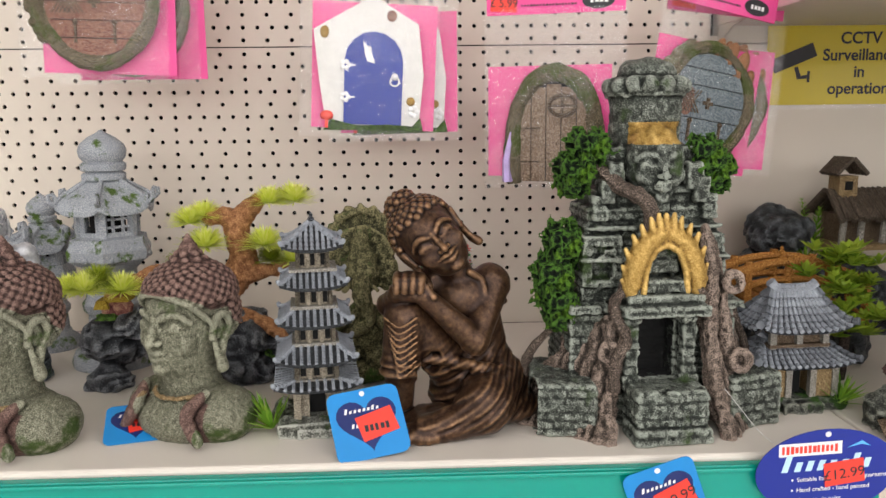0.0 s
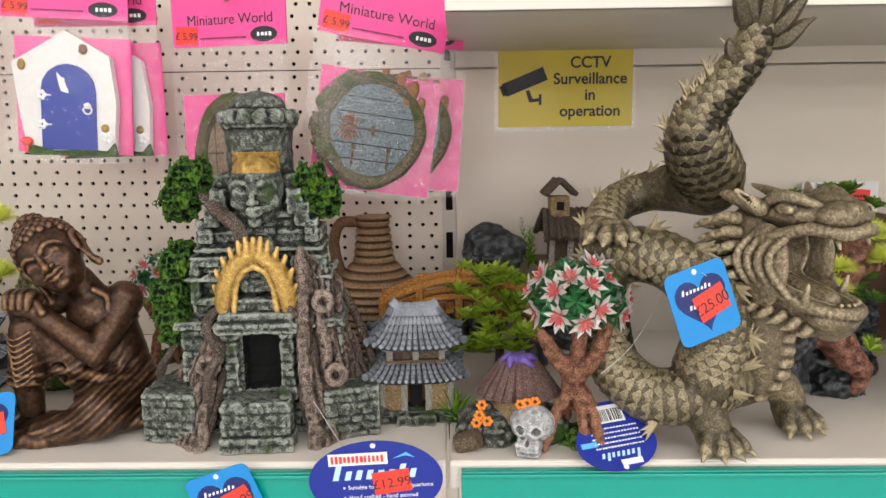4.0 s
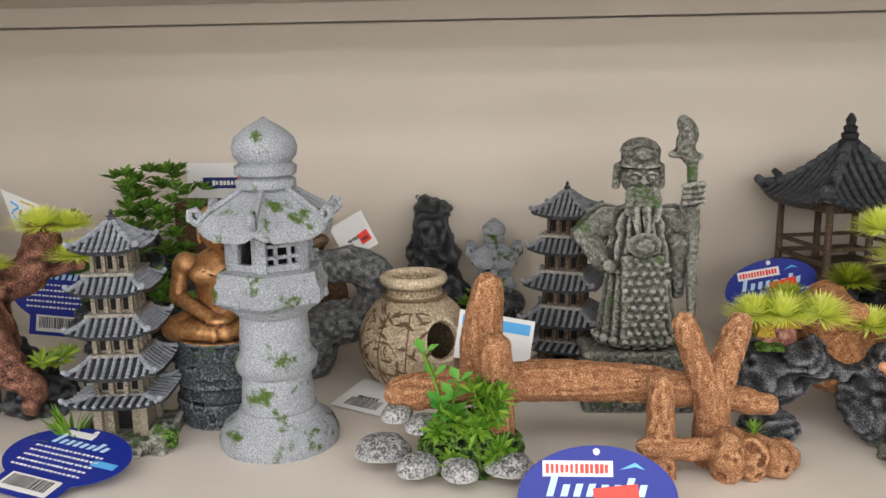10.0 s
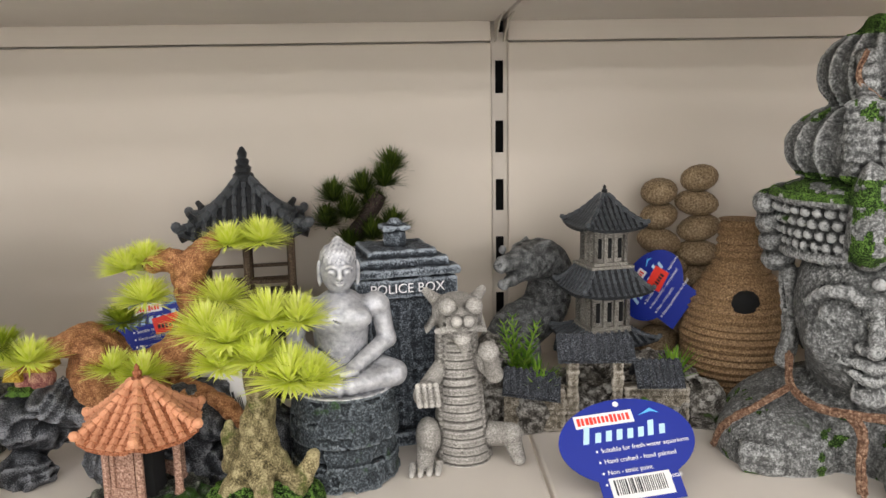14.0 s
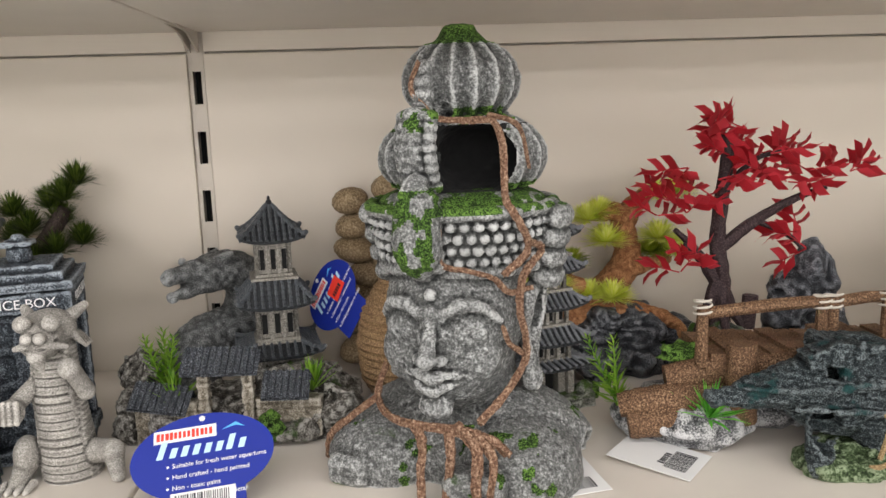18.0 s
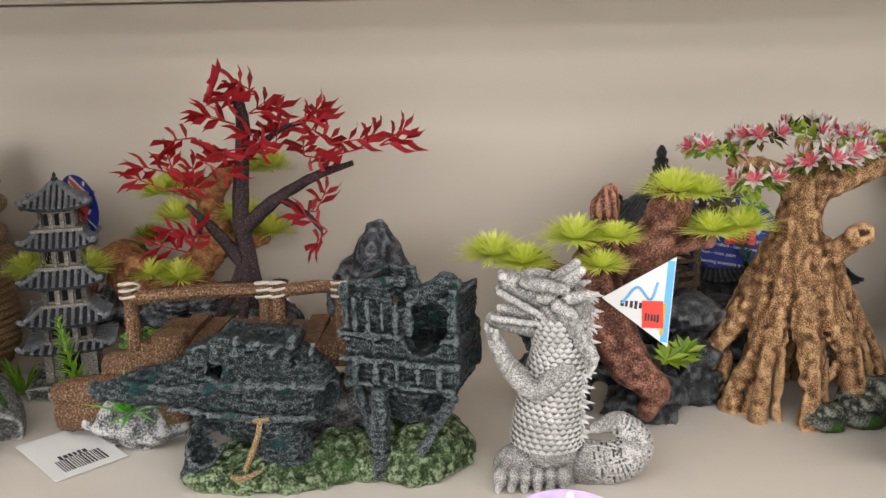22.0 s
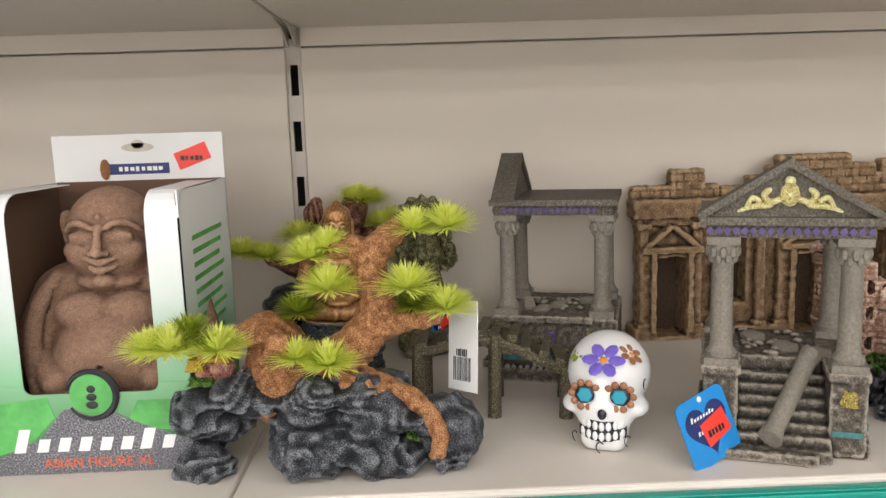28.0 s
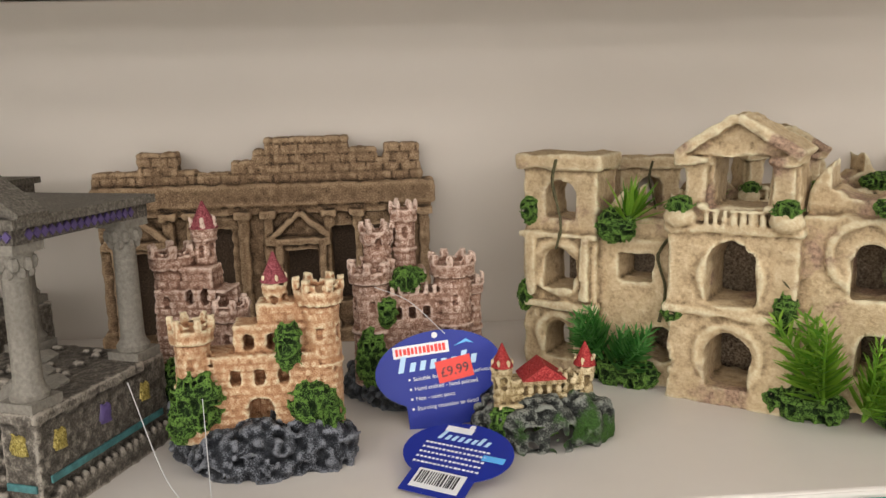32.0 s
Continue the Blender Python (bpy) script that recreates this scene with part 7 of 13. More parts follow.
def temple_head():
    """A big weathered head with two ribbed tiers on top, vines and moss over it."""
    stone = resin("pitted_grey_stone", (0.014, 0.015, 0.016), (0.15, 0.155, 0.15), (0.52, 0.53, 0.52), 0.005, speck=0.26, moss=(0.05, 0.1, 0.018), moss_size=0.03, moss_at=0.67, bump=0.9, gain=1.35)
    vine = resin("rusty_vine", (0.08, 0.035, 0.02), (0.24, 0.13, 0.08), (0.5, 0.36, 0.25), 0.006, bump=0.8, speck=0.45)
    c = Clay((-0.105, -0.09, 0), (0.105, 0.075, 0.31), 0.0015, 0.003)
    # shoulders, with a tunnel under one of them
    c.ell((0, 0.008, 0.01), (0.092, 0.058, 0.05)).ell((-0.05, -0.022, 0.008), (0.044, 0.046, 0.036)).ell((0.044, -0.024, 0.008), (0.045, 0.046, 0.036)).box((0.03, -0.072, 0.012), (0.04, 0.026, 0.026), edge=0.008).box((-0.062, -0.062, 0.01), (0.03, 0.02, 0.022), edge=0.007)
    c.cap((0, 0.006, 0.035), (0, 0.0, 0.075), 0.034, 0.036)
    s = 0.0465
    c.ell((0, -0.02, 0.112), (s, s * 0.96, s * 1.14), soft=0.006).ell((0, -0.026, 0.08), (s * 0.72, s * 0.76, s * 0.6), soft=0.014).ell((0, 0.0, 0.112), (s, s, s * 1.1))
    calm_face(c, (0, -0.02, 0.107), s, 0.95, 0.5)
    c.ell((0, -0.0625, 0.134), 0.0042, soft=0.001)
    # crown: a flaring band of bead rows between two rims, a leaf boss in front
    c.cone((0, 0.002, 0.143), 0.053, 0.063, 0.042, soft=0.002)
    c.ring((0, 0.002, 0.1455), 0.0545, 0.0042, soft=0.001).ring((0, 0.002, 0.184), 0.0625, 0.0046, soft=0.001)
    for q in range(4):
        n = 44
        for k in range(n):
            a = k * 2 * math.pi / n + q * math.pi / n
            r = 0.0553 + q * 0.0021
            if math.sin(a) < 0.4:
                c.ell((r * math.cos(a), 0.002 + r * math.sin(a), 0.1525 + q * 0.0078), (0.0037, 0.0037, 0.0034), soft=0.0004)
    c.ell((0, 0.004, 0.187), (0.057, 0.056, 0.011))
    c.path(spline([(-0.006, -0.056, 0.15), (-0.006, -0.067, 0.166), (-0.006, -0.064, 0.19), (-0.006, -0.056, 0.2)], 5), [0.009, 0.0145, 0.013, 0.008], soft=0.003)
    for q in range(7):
        for k in (-1, 1):
            c.ell((-0.006 + k * (0.011 - 0.0006 * q), -0.064 + 0.0016 * abs(q - 3), 0.152 + q * 0.0072), (0.0055, 0.0055, 0.005), soft=0.0015)
    # side flares of the crown, above long looped ears
    for k in (-1, 1):
        for q in range(4):
            c.ell((k * (0.057 + 0.0035 * q), 0.01 - 0.002 * q, 0.136 + q * 0.0135), (0.0125 - 0.001 * q, 0.017, 0.0095), turn=(0, k * 20, 0), soft=0.002)
        long_ear(c, k, (k * 0.0455, 0.0, 0.094), 0.07, 0.002)
        c.ell((k * 0.05, 0.006, 0.113), (0.009, 0.008, 0.015), cut=True)
    ang = lambda p: np.arctan2(p[:, 1] - 0.006, p[:, 0])
    c.ell((0, 0.006, 0.216), (0.0565, 0.053, 0.032), soft=0.003).ell((0, 0.006, 0.266), (0.0385, 0.038, 0.0285), soft=0.003)
    c.carve(lambda p: np.where((p[:, 2] > 0.196) & (p[:, 2] < 0.292), 0.0036 * np.abs(np.cos(ang(p) * np.where(p[:, 2] > 0.243, 8, 10))) - 0.0026, 0))
    c.cone((0, 0.006, 0.284), 0.021, 0.01, 0.018, soft=0.006).ell((0, 0.006, 0.2985), (0.011, 0.011, 0.0055), soft=0.003)
    # opening with a plaited column beside it
    c.box((0.018, -0.036, 0.2165), (0.04, 0.06, 0.042), edge=0.008, cut=True).ell((0.018, -0.01, 0.2165), (0.03, 0.036, 0.022), cut=True)
    for q in range(8):
        c.ell((-0.013, -0.05 + 0.0009 * (q - 4) ** 2 * 0.6, 0.2 + q * 0.0062), (0.0125, 0.0085, 0.0065), soft=0.002)
        c.ell((-0.0005, -0.0535 + 0.0009 * (q - 4) ** 2 * 0.6, 0.2 + q * 0.0062), (0.0046, 0.0052, 0.0044), soft=0.0008)
    for q in range(4):
        c.ell((-0.012, -0.036 + 0.003 * q, 0.248 + q * 0.0085), (0.0075, 0.008, 0.0065), soft=0.002)
    c.ell((0.092, 0.006, 0.0), (0.03, 0.03, 0.026), turn=(0, 0, 20), cut=True)
    c.rough(0.0005, 0.005).rough(0.0006, 0.0018)

    def pick(p):
        g = grain(p / 0.012 + 3) + 0.6 * grain(p / 0.005)
        r = np.hypot(p[:, 0], p[:, 1] - 0.006)
        top = (p[:, 2] > 0.29) | ((p[:, 2] > 0.184) & (p[:, 2] < 0.2) & (g > -0.15) & (p[:, 1] < 0.02)) | ((p[:, 2] > 0.234) & (p[:, 2] < 0.249) & (g > 0.1)) | ((np.abs(p[:, 0] + 0.006) < 0.013) & (p[:, 1] < -0.058) & (p[:, 2] > 0.145) & (p[:, 2] < 0.2) & (g > 0.1))
        top |= (p[:, 2] < 0.04) & (g > 0.62)
        # walls inside the crown opening are painted black for the shade there
        deep = (np.abs(p[:, 0] - 0.018) < 0.0295) & (np.abs(p[:, 2] - 0.2165) < 0.0215) & (r < 0.0445) & (p[:, 1] < 0.03)
        return np.where(deep, 2, np.where(top, 1, 0))
    main = c.flat().mesh("stone_head", [stone, MOSS, BLACK], pick)
    g = Geo()
    runs = [([(-0.014, -0.034, 0.278), (-0.018, -0.038, 0.262), (-0.008, -0.04, 0.25), (0.002, -0.046, 0.243), (0.022, -0.044, 0.241), (0.036, -0.04, 0.24), (0.042, -0.04, 0.226), (0.044, -0.042, 0.206), (0.046, -0.046, 0.192), (0.054, -0.044, 0.178), (0.056, -0.036, 0.16), (0.044, -0.048, 0.146)], [0.0016, 0.0024, 0.0026, 0.003, 0.0034, 0.0034, 0.003]),
            ([(0.034, -0.042, 0.244), (0.05, -0.03, 0.236), (0.054, -0.02, 0.21)], [0.0026, 0.002, 0.0014]),
            ([(0.008, -0.064, 0.176), (0.008, -0.0625, 0.154), (0.024, -0.0565, 0.149), (0.038, -0.05, 0.144), (0.046, -0.042, 0.134), (0.056, -0.026, 0.134)], [0.0014, 0.002, 0.0024, 0.003, 0.002]),
            ([(0.056, -0.036, 0.166), (0.062, -0.022, 0.158), (0.056, -0.034, 0.148), (0.052, -0.036, 0.138), (0.05, -0.034, 0.12), (0.052, -0.028, 0.1), (0.05, -0.026, 0.082), (0.042, -0.042, 0.066), (0.03, -0.06, 0.052)], [0.003, 0.003, 0.0036, 0.0034, 0.0032, 0.0036]),
            ([(0.042, -0.046, 0.112), (0.045, -0.042, 0.1), (0.051, -0.03, 0.09)], [0.0018, 0.0026]),
            ([(-0.048, -0.03, 0.075), (-0.046, -0.048, 0.058), (-0.03, -0.062, 0.05), (-0.008, -0.068, 0.05), (0.02, -0.07, 0.05), (0.04, -0.07, 0.046), (0.05, -0.066, 0.036)], [0.0026, 0.003, 0.004, 0.0048, 0.005, 0.0044]),
            ([(-0.012, -0.068, 0.05), (-0.004, -0.074, 0.038), (-0.004, -0.078, 0.02), (-0.002, -0.082, 0.003)], [0.0045, 0.0042, 0.0036]),
            ([(0.012, -0.07, 0.05), (0.016, -0.078, 0.03), (0.014, -0.085, 0.003)], [0.0045, 0.004, 0.0032]),
            ([(0.018, -0.07, 0.052), (0.034, -0.078, 0.04), (0.036, -0.087, 0.02), (0.04, -0.09, 0.003)], [0.0056, 0.005, 0.004]),
            ([(0.03, -0.072, 0.05), (0.044, -0.078, 0.036), (0.044, -0.086, 0.016)], [0.0044, 0.0038, 0.003]),
            ([(-0.046, -0.048, 0.058), (-0.066, -0.05, 0.042), (-0.086, -0.044, 0.024), (-0.094, -0.036, 0.004)], [0.0034, 0.0034, 0.0028])]
    for k, (pts, rad) in enumerate(runs):
        line = spline(pts, 7)
        for j in range(4):
            turn = np.linspace(0, len(line) * 0.16, len(line)) + j * 1.6
            off = np.stack([np.cos(turn), -0.3 + 0.4 * np.sin(turn * 0.7), np.sin(turn)], 1)
            g.tube(line + off * np.mean(rad) * 0.42, [r * (0.55, 0.46, 0.36, 0.28)[j] for r in rad], 6, 0.3, k + 20 * j)
    return joined("stone_head", [main, g.mesh("vine", vine)])


figure("head_ornament", temple_head(), "large pitted grey stone head with ribbed crown, vines and moss", 1.864, 0.605, -24, category="stone head")


def jungle_temple():
    """A tall ruined temple tower with a carved face, a gold arch over its porch, tree roots and bushes."""
    stone = resin("carved_grey_green_stone", (0.006, 0.008, 0.007), (0.055, 0.063, 0.052), (0.33, 0.36, 0.31), 0.003, speck=0.5, moss=(0.06, 0.1, 0.03), moss_size=0.04, moss_at=0.6, bump=0.8)
    c = Clay((-0.09, -0.08, 0), (0.09, 0.06, 0.28), 0.0016, 0.0012)
    c.box((0, 0.008, 0.012), (0.165, 0.085, 0.026), edge=0.003).box((0, 0.008, 0.05), (0.13, 0.07, 0.08)).box((0, 0.01, 0.105), (0.11, 0.06, 0.05)).box((0, 0.01, 0.14), (0.1, 0.055, 0.05)).box((0, 0.01, 0.163), (0.088, 0.05, 0.03)).box((0, 0.01, 0.185), (0.07, 0.045, 0.05))
    for z, w in ((0.09, 0.126), (0.128, 0.116), (0.15, 0.104), (0.178, 0.08)):
        c.box((0, 0.008, z), (w, 0.068 * w / 0.12 + 0.008, 0.004))
    c.cone((0, 0.006, 0.196), 0.026, 0.027, 0.052).cone((0, 0.006, 0.247), 0.03, 0.027, 0.014).ell((0, 0.006, 0.264), (0.022, 0.022, 0.012))
    for k in range(14):
        a = k * 2 * math.pi / 14
        c.ell((0.0275 * math.cos(a), 0.006 + 0.0275 * math.sin(a), 0.255), (0.006, 0.006, 0.0065))
    c.ell((0, -0.014, 0.2), (0.0215, 0.0235, 0.027), soft=0.003).ell((0, -0.018, 0.183), (0.0155, 0.0165, 0.0125), soft=0.006).cap((0, -0.008, 0.168), (0, -0.01, 0.185), 0.017, 0.017)
    calm_face(c, (0, -0.014, 0.196), 0.0215, 1.05, 0.7)
    for k in (-1, 1):
        c.ell((k * 0.023, -0.008, 0.196), (0.003, 0.006, 0.016))
        c.box((k * 0.022, -0.038, 0.06), (0.011, 0.011, 0.058)).box((k * 0.022, -0.038, 0.036), (0.014, 0.014, 0.01)).box((k * 0.022, -0.038, 0.086), (0.014, 0.014, 0.008))
        c.box((k * 0.052, -0.022, 0.06), (0.01, 0.01, 0.064)).box((k * 0.052, -0.022, 0.092), (0.03, 0.03, 0.006)).box((k * 0.04, -0.018, 0.125), (0.03, 0.014, 0.04)).box((k * 0.04, -0.02, 0.125), (0.016, 0.012, 0.026), cut=True)
        for q in range(3):
            c.box((k * (0.042 - q * 0.006), -0.016, 0.165 + q * 0.012), (0.012, 0.016, 0.02))
    c.box((0, -0.036, 0.093), (0.066, 0.04, 0.008)).box((0, -0.036, 0.101), (0.058, 0.034, 0.01)).box((0, -0.034, 0.11), (0.048, 0.028, 0.01))
    c.box((0, -0.03, 0.138), (0.028, 0.016, 0.042), edge=0.004)
    c.box((0, -0.04, 0.062), (0.03, 0.06, 0.05), cut=True)
    c.box((0, -0.054, 0.019), (0.054, 0.036, 0.04), edge=0.003).box((0, -0.06, 0.006), (0.058, 0.032, 0.014), edge=0.003)
    for k in (-1, 1):
        c.box((k * 0.068, -0.016, 0.02), (0.05, 0.07, 0.042), turn=(0, 0, k * 12), edge=0.004)

    def bricks(p):
        row = np.floor(p[:, 2] / 0.0062)
        zz = np.abs((p[:, 2] / 0.0062) % 1 - 0.5)
        xx = np.abs(((p[:, 0] + p[:, 1]) / 0.0115 + 0.5 * (row % 2) + 0.3 * grain(np.stack([row * 0.7, row, row], -1))) % 1 - 0.5)
        out = 0.001 * ((zz > 0.38) | (xx > 0.44))
        return np.where((p[:, 2] > 0.176) & (np.abs(p[:, 0]) < 0.028) & (p[:, 1] < -0.012), 0, np.where(p[:, 2] > 0.176, 0.3 * out, out))
    c.carve(bricks).rough(0.0012, 0.007).rough(0.0007, 0.003)

    def pick(p):
        band = (p[:, 2] > 0.2125) & (p[:, 2] < 0.228) & (p[:, 1] < -0.012) & (np.abs(p[:, 0]) < 0.026)
        # porch hollow takes flat black, its shade put into the colour
        hole = (np.abs(p[:, 0]) < 0.0155) & (p[:, 2] > 0.036) & (p[:, 2] < 0.088) & (p[:, 1] > -0.03) & (p[:, 1] < 0.0)
        return np.where(band, 1, np.where(hole, 2, 0))
    root = new("temple_ornament")
    part("tower", c.flat().mesh("tower", [stone, GOLD, BLACK], pick), None, root, "carved grey-green stone tower with a gold brow band")
    g = Clay((-0.04, -0.056, 0.09), (0.04, -0.03, 0.18), 0.0011, 0.002)
    y = -0.0435
    g.ell((0, y, 0.145), (0.0135, 0.005, 0.013)).cap((0, y, 0.15), (0, y, 0.162), 0.0045, 0.002)
    for k in (-1, 1):
        g.path(spline([(k * 0.025, y, 0.107), (k * 0.0225, y, 0.122), (k * 0.016, y, 0.138), (k * 0.006, y, 0.148)], 6), [0.0055, 0.0075, 0.0075, 0.006])
        for q, (x, z, dx, dz) in enumerate(((0.028, 0.112, 0.004, 0.004), (0.0285, 0.12, 0.0035, 0.006), (0.026, 0.13, 0.0035, 0.008), (0.0215, 0.139, 0.003, 0.009), (0.016, 0.146, 0.0025, 0.009), (0.01, 0.151, 0.0015, 0.009), (0.005, 0.155, 0.001, 0.008))):
            g.cap((k * x * 0.86, y - 0.002, z - 0.006), (k * (x + dx), y - 0.001, z + dz), 0.0042, 0.0016, soft=0.001)
        g.path(spline([(k * 0.0165, y - 0.004, 0.106), (k * 0.0145, y - 0.004, 0.124), (k * 0.009, y - 0.004, 0.136), (0, y - 0.004, 0.141)], 5), 0.0024, soft=0.0008)
    g.ell((0, y, 0.115), (0.0125, 0.02, 0.0235), cut=True)
    part("gold_arch", g.rough(0.0004, 0.003).mesh("gold_arch", GOLD), None, root, "gold flame-shaped arch")
    bark = resin("grey_brown_roots", (0.012, 0.009, 0.007), (0.08, 0.06, 0.046), (0.36, 0.28, 0.23), 0.003, bump=0.9, speck=0.6)
    lace = resin("lacy_dark_bush", (0.002, 0.005, 0.002), (0.009, 0.024, 0.007), (0.07, 0.17, 0.02), 0.006, moss=(0.14, 0.3, 0.02), moss_size=0.03, moss_at=0.58, bump=1.0, rough=0.8, speck=0.5)
    rng = np.random.RandomState(3)

    def climb(pts, rad, seed):
        part("root", Geo().tube(spline([np.array(p) + rng.uniform(-0.0035, 0.0035, 3) * (1, 1, 0.3) for p in pts], 6), rad, 7, 0.28, seed), bark, root)
    mass = Clay((-0.115, -0.08, 0), (0.115, 0.02, 0.16), 0.0016, 0.0025)
    for k in range(10):
        f = k / 9
        for side, top in ((1, 0.15 - 0.03 * f), (-1, 0.085 - 0.02 * f)):
            q = rng.uniform(0.75, 1.25)
            w = rng.uniform(-0.006, 0.006, 6)
            x0, x1, y1 = side * (0.034 + 0.026 * f), side * (0.042 + 0.05 * f), -0.056 + 0.05 * f
            mass.path(spline([(x0, -0.034 + 0.03 * f, top), (x0 + w[0], -0.042 + 0.032 * f, top * 0.76), (x0 * 0.5 + x1 * 0.5 + w[1], y1 + 0.008, top * 0.5), (x1 * 0.93 + w[2], y1 + 0.003, top * 0.24), (x1 + w[3] * 0.5, y1 - 0.004, 0.012), (x1 * 1.06, y1 - 0.01, 0.0)], 5), [0.0038 * q, 0.0056 * q, 0.0048 * q, 0.0056 * q, 0.0044 * q, 0.006 * q], soft=0.0015)
    for x, z in ((0.052, 0.112), (-0.04, 0.062), (0.06, 0.052)):
        mass.ring((x, -0.046, z), 0.0062, 0.0034, turn=(80, 0, 0), soft=0.002)
    mass.carve(lambda p: 0.0011 * grain(np.stack([p[:, 0] / 0.003, p[:, 1] / 0.003, p[:, 2] / 0.014], -1))).rough(0.0008, 0.0025)
    part("root", mass.flat().mesh("root", bark), None, root, "gnarled grey-brown roots over the walls")
    for k in range(7):
        f = k / 6
        x0, x1, y1 = 0.03 + 0.03 * f, 0.036 + 0.052 * f, -0.052 + 0.05 * f
        z0 = 0.13 - 0.05 * rng.rand()
        climb([(x0, -0.03 + 0.03 * f, z0), (x0 * 0.4 + x1 * 0.6, y1 + 0.01, z0 * 0.68), (x1 - 0.004, y1 + 0.004, z0 * 0.38), (x1 + 0.002, y1, 0.018), (x1 + 0.008, y1 - 0.006, 0.001)], [0.0022, 0.0036 + 0.0012 * rng.rand(), 0.0026, 0.0046], k)
    for k in range(5):
        f = k / 4
        x1, y1 = -0.034 - 0.054 * f, -0.052 + 0.05 * f
        z0 = 0.085 - 0.03 * rng.rand()
        climb([(-0.03 - 0.035 * f, -0.034 + 0.03 * f, z0), (x1, y1 + 0.008, z0 * 0.55), (x1 - 0.004, y1, 0.02), (x1 - 0.007, y1 - 0.006, 0.001)], [0.0022, 0.0038, 0.0028, 0.0046], k + 30)
    climb([(0.036, -0.034, 0.126), (0.02, -0.045, 0.12), (0.034, -0.05, 0.1)], [0.002, 0.003, 0.003], 70)
    climb([(-0.046, -0.01, 0.205), (-0.03, -0.026, 0.185), (-0.014, -0.038, 0.17), (-0.008, -0.04, 0.15), (-0.014, -0.036, 0.142)], [0.004, 0.006, 0.005], 60)
    climb([(-0.03, -0.036, 0.112), (-0.036, -0.046, 0.094), (-0.03, -0.05, 0.075), (-0.034, -0.052, 0.056), (-0.042, -0.056, 0.036)], [0.004, 0.005, 0.004], 61)
    for at, r in (((-0.05, -0.018, 0.208), (0.016, 0.014, 0.012)), ((-0.06, -0.016, 0.19), (0.014, 0.014, 0.012)), ((-0.066, -0.01, 0.135), (0.013, 0.014, 0.018)), ((-0.074, -0.012, 0.11), (0.014, 0.014, 0.018)), ((-0.07, -0.02, 0.09), (0.012, 0.012, 0.012)), ((0.042, -0.01, 0.2), (0.012, 0.012, 0.014)), ((0.052, -0.008, 0.19), (0.014, 0.012, 0.012))):
        b = Clay(tuple(-k - 0.004 for k in r), tuple(k + 0.004 for k in r), 0.0016, 0.002)
        b.ell((0, 0, 0), r).rough(0.006, 0.009).rough(0.011, 0.0042, 2)
        put("bush", b.mesh("bush", lace), root, at, label="dark green spongy bush with bright tips")
    return root


place(jungle_temple(), "tall ruined stone temple with carved face, gold arch and roots", "temple", 0.233, 0.575, 4)


def laughing():
    clay = resin("brown_clay", (0.14, 0.075, 0.048), (0.30, 0.175, 0.115), (0.45, 0.3, 0.21), 0.002, bump=0.5, rough=0.75, speck=0.3, gain=0.9)
    c = Clay((-0.06, -0.052, 0), (0.06, 0.045, 0.162), 0.0012, 0.004)
    c.ell((0, 0.004, 0.045), (0.05, 0.036, 0.05)).ell((0, -0.02, 0.04), (0.037, 0.028, 0.034)).ell((0, 0, 0.012), (0.054, 0.042, 0.02)).cap((-0.03, 0.004, 0.084), (0.03, 0.004, 0.084), 0.019)
    for k in (-1, 1):
        c.ell((k * 0.015, -0.024, 0.074), (0.0165, 0.0115, 0.0125), soft=0.005).cap((k * 0.038, 0.002, 0.082), (k * 0.05, -0.012, 0.05), 0.0155, 0.0145).cap((k * 0.05, -0.014, 0.046), (k * 0.03, -0.038, 0.03), 0.013, 0.009)
        c.ell((k * 0.03, -0.036, 0.014), (0.018, 0.014, 0.012))
        c.path(spline([(k * 0.034, -0.008, 0.096), (k * 0.042, -0.022, 0.078), (k * 0.045, -0.03, 0.054), (k * 0.042, -0.036, 0.024)], 6), [0.004, 0.0046, 0.005, 0.005], soft=0.002)
        for q in range(6):
            c.path(spline([(k * (0.03 + 0.002 * q), -0.016, 0.092 - q * 0.004), (k * (0.043 + 0.0015 * q), -0.02, 0.076 - q * 0.006), (k * 0.048, -0.028, 0.056 - q * 0.007)], 4), 0.0011, cut=True)
        long_ear(c, k, (k * 0.028, 0.006, 0.112), 0.046, 0.003)
    c.ell((0, -0.048, 0.04), (0.002, 0.004, 0.002), cut=True)
    s = 0.0262
    c.ell((0, 0.0, 0.126), (s * 1.04, s * 1.05, s * 1.1), soft=0.003).ell((0, -0.005, 0.108), (s * 0.96, s * 0.88, s * 0.62), soft=0.008).ell((0, -0.012, 0.092), (0.02, 0.014, 0.007), soft=0.003)
    calm_face(c, (0, -0.002, 0.121), s, 1.06, 0.95)
    for k in (-1, 1):
        c.ell((k * 0.0155, -0.0185, 0.1135), (0.0088, 0.008, 0.0075), soft=0.003)
    c.ell((0, -0.0265, 0.1365), (0.0016, 0.0016, 0.0022), soft=0.0005)
    return c.rough(0.0003, 0.002).flat().mesh("laughing_figure", clay)
figure("laughing_figure", laughing(), "brown clay laughing figure inside the open-fronted carton", 2.787, 0.603, 0, scale=1.06).matrix_basis = pose(2.787, 0.6, TOP + 0.026) @ Matrix.Diagonal((1.17, 1.02, 1.06, 1))


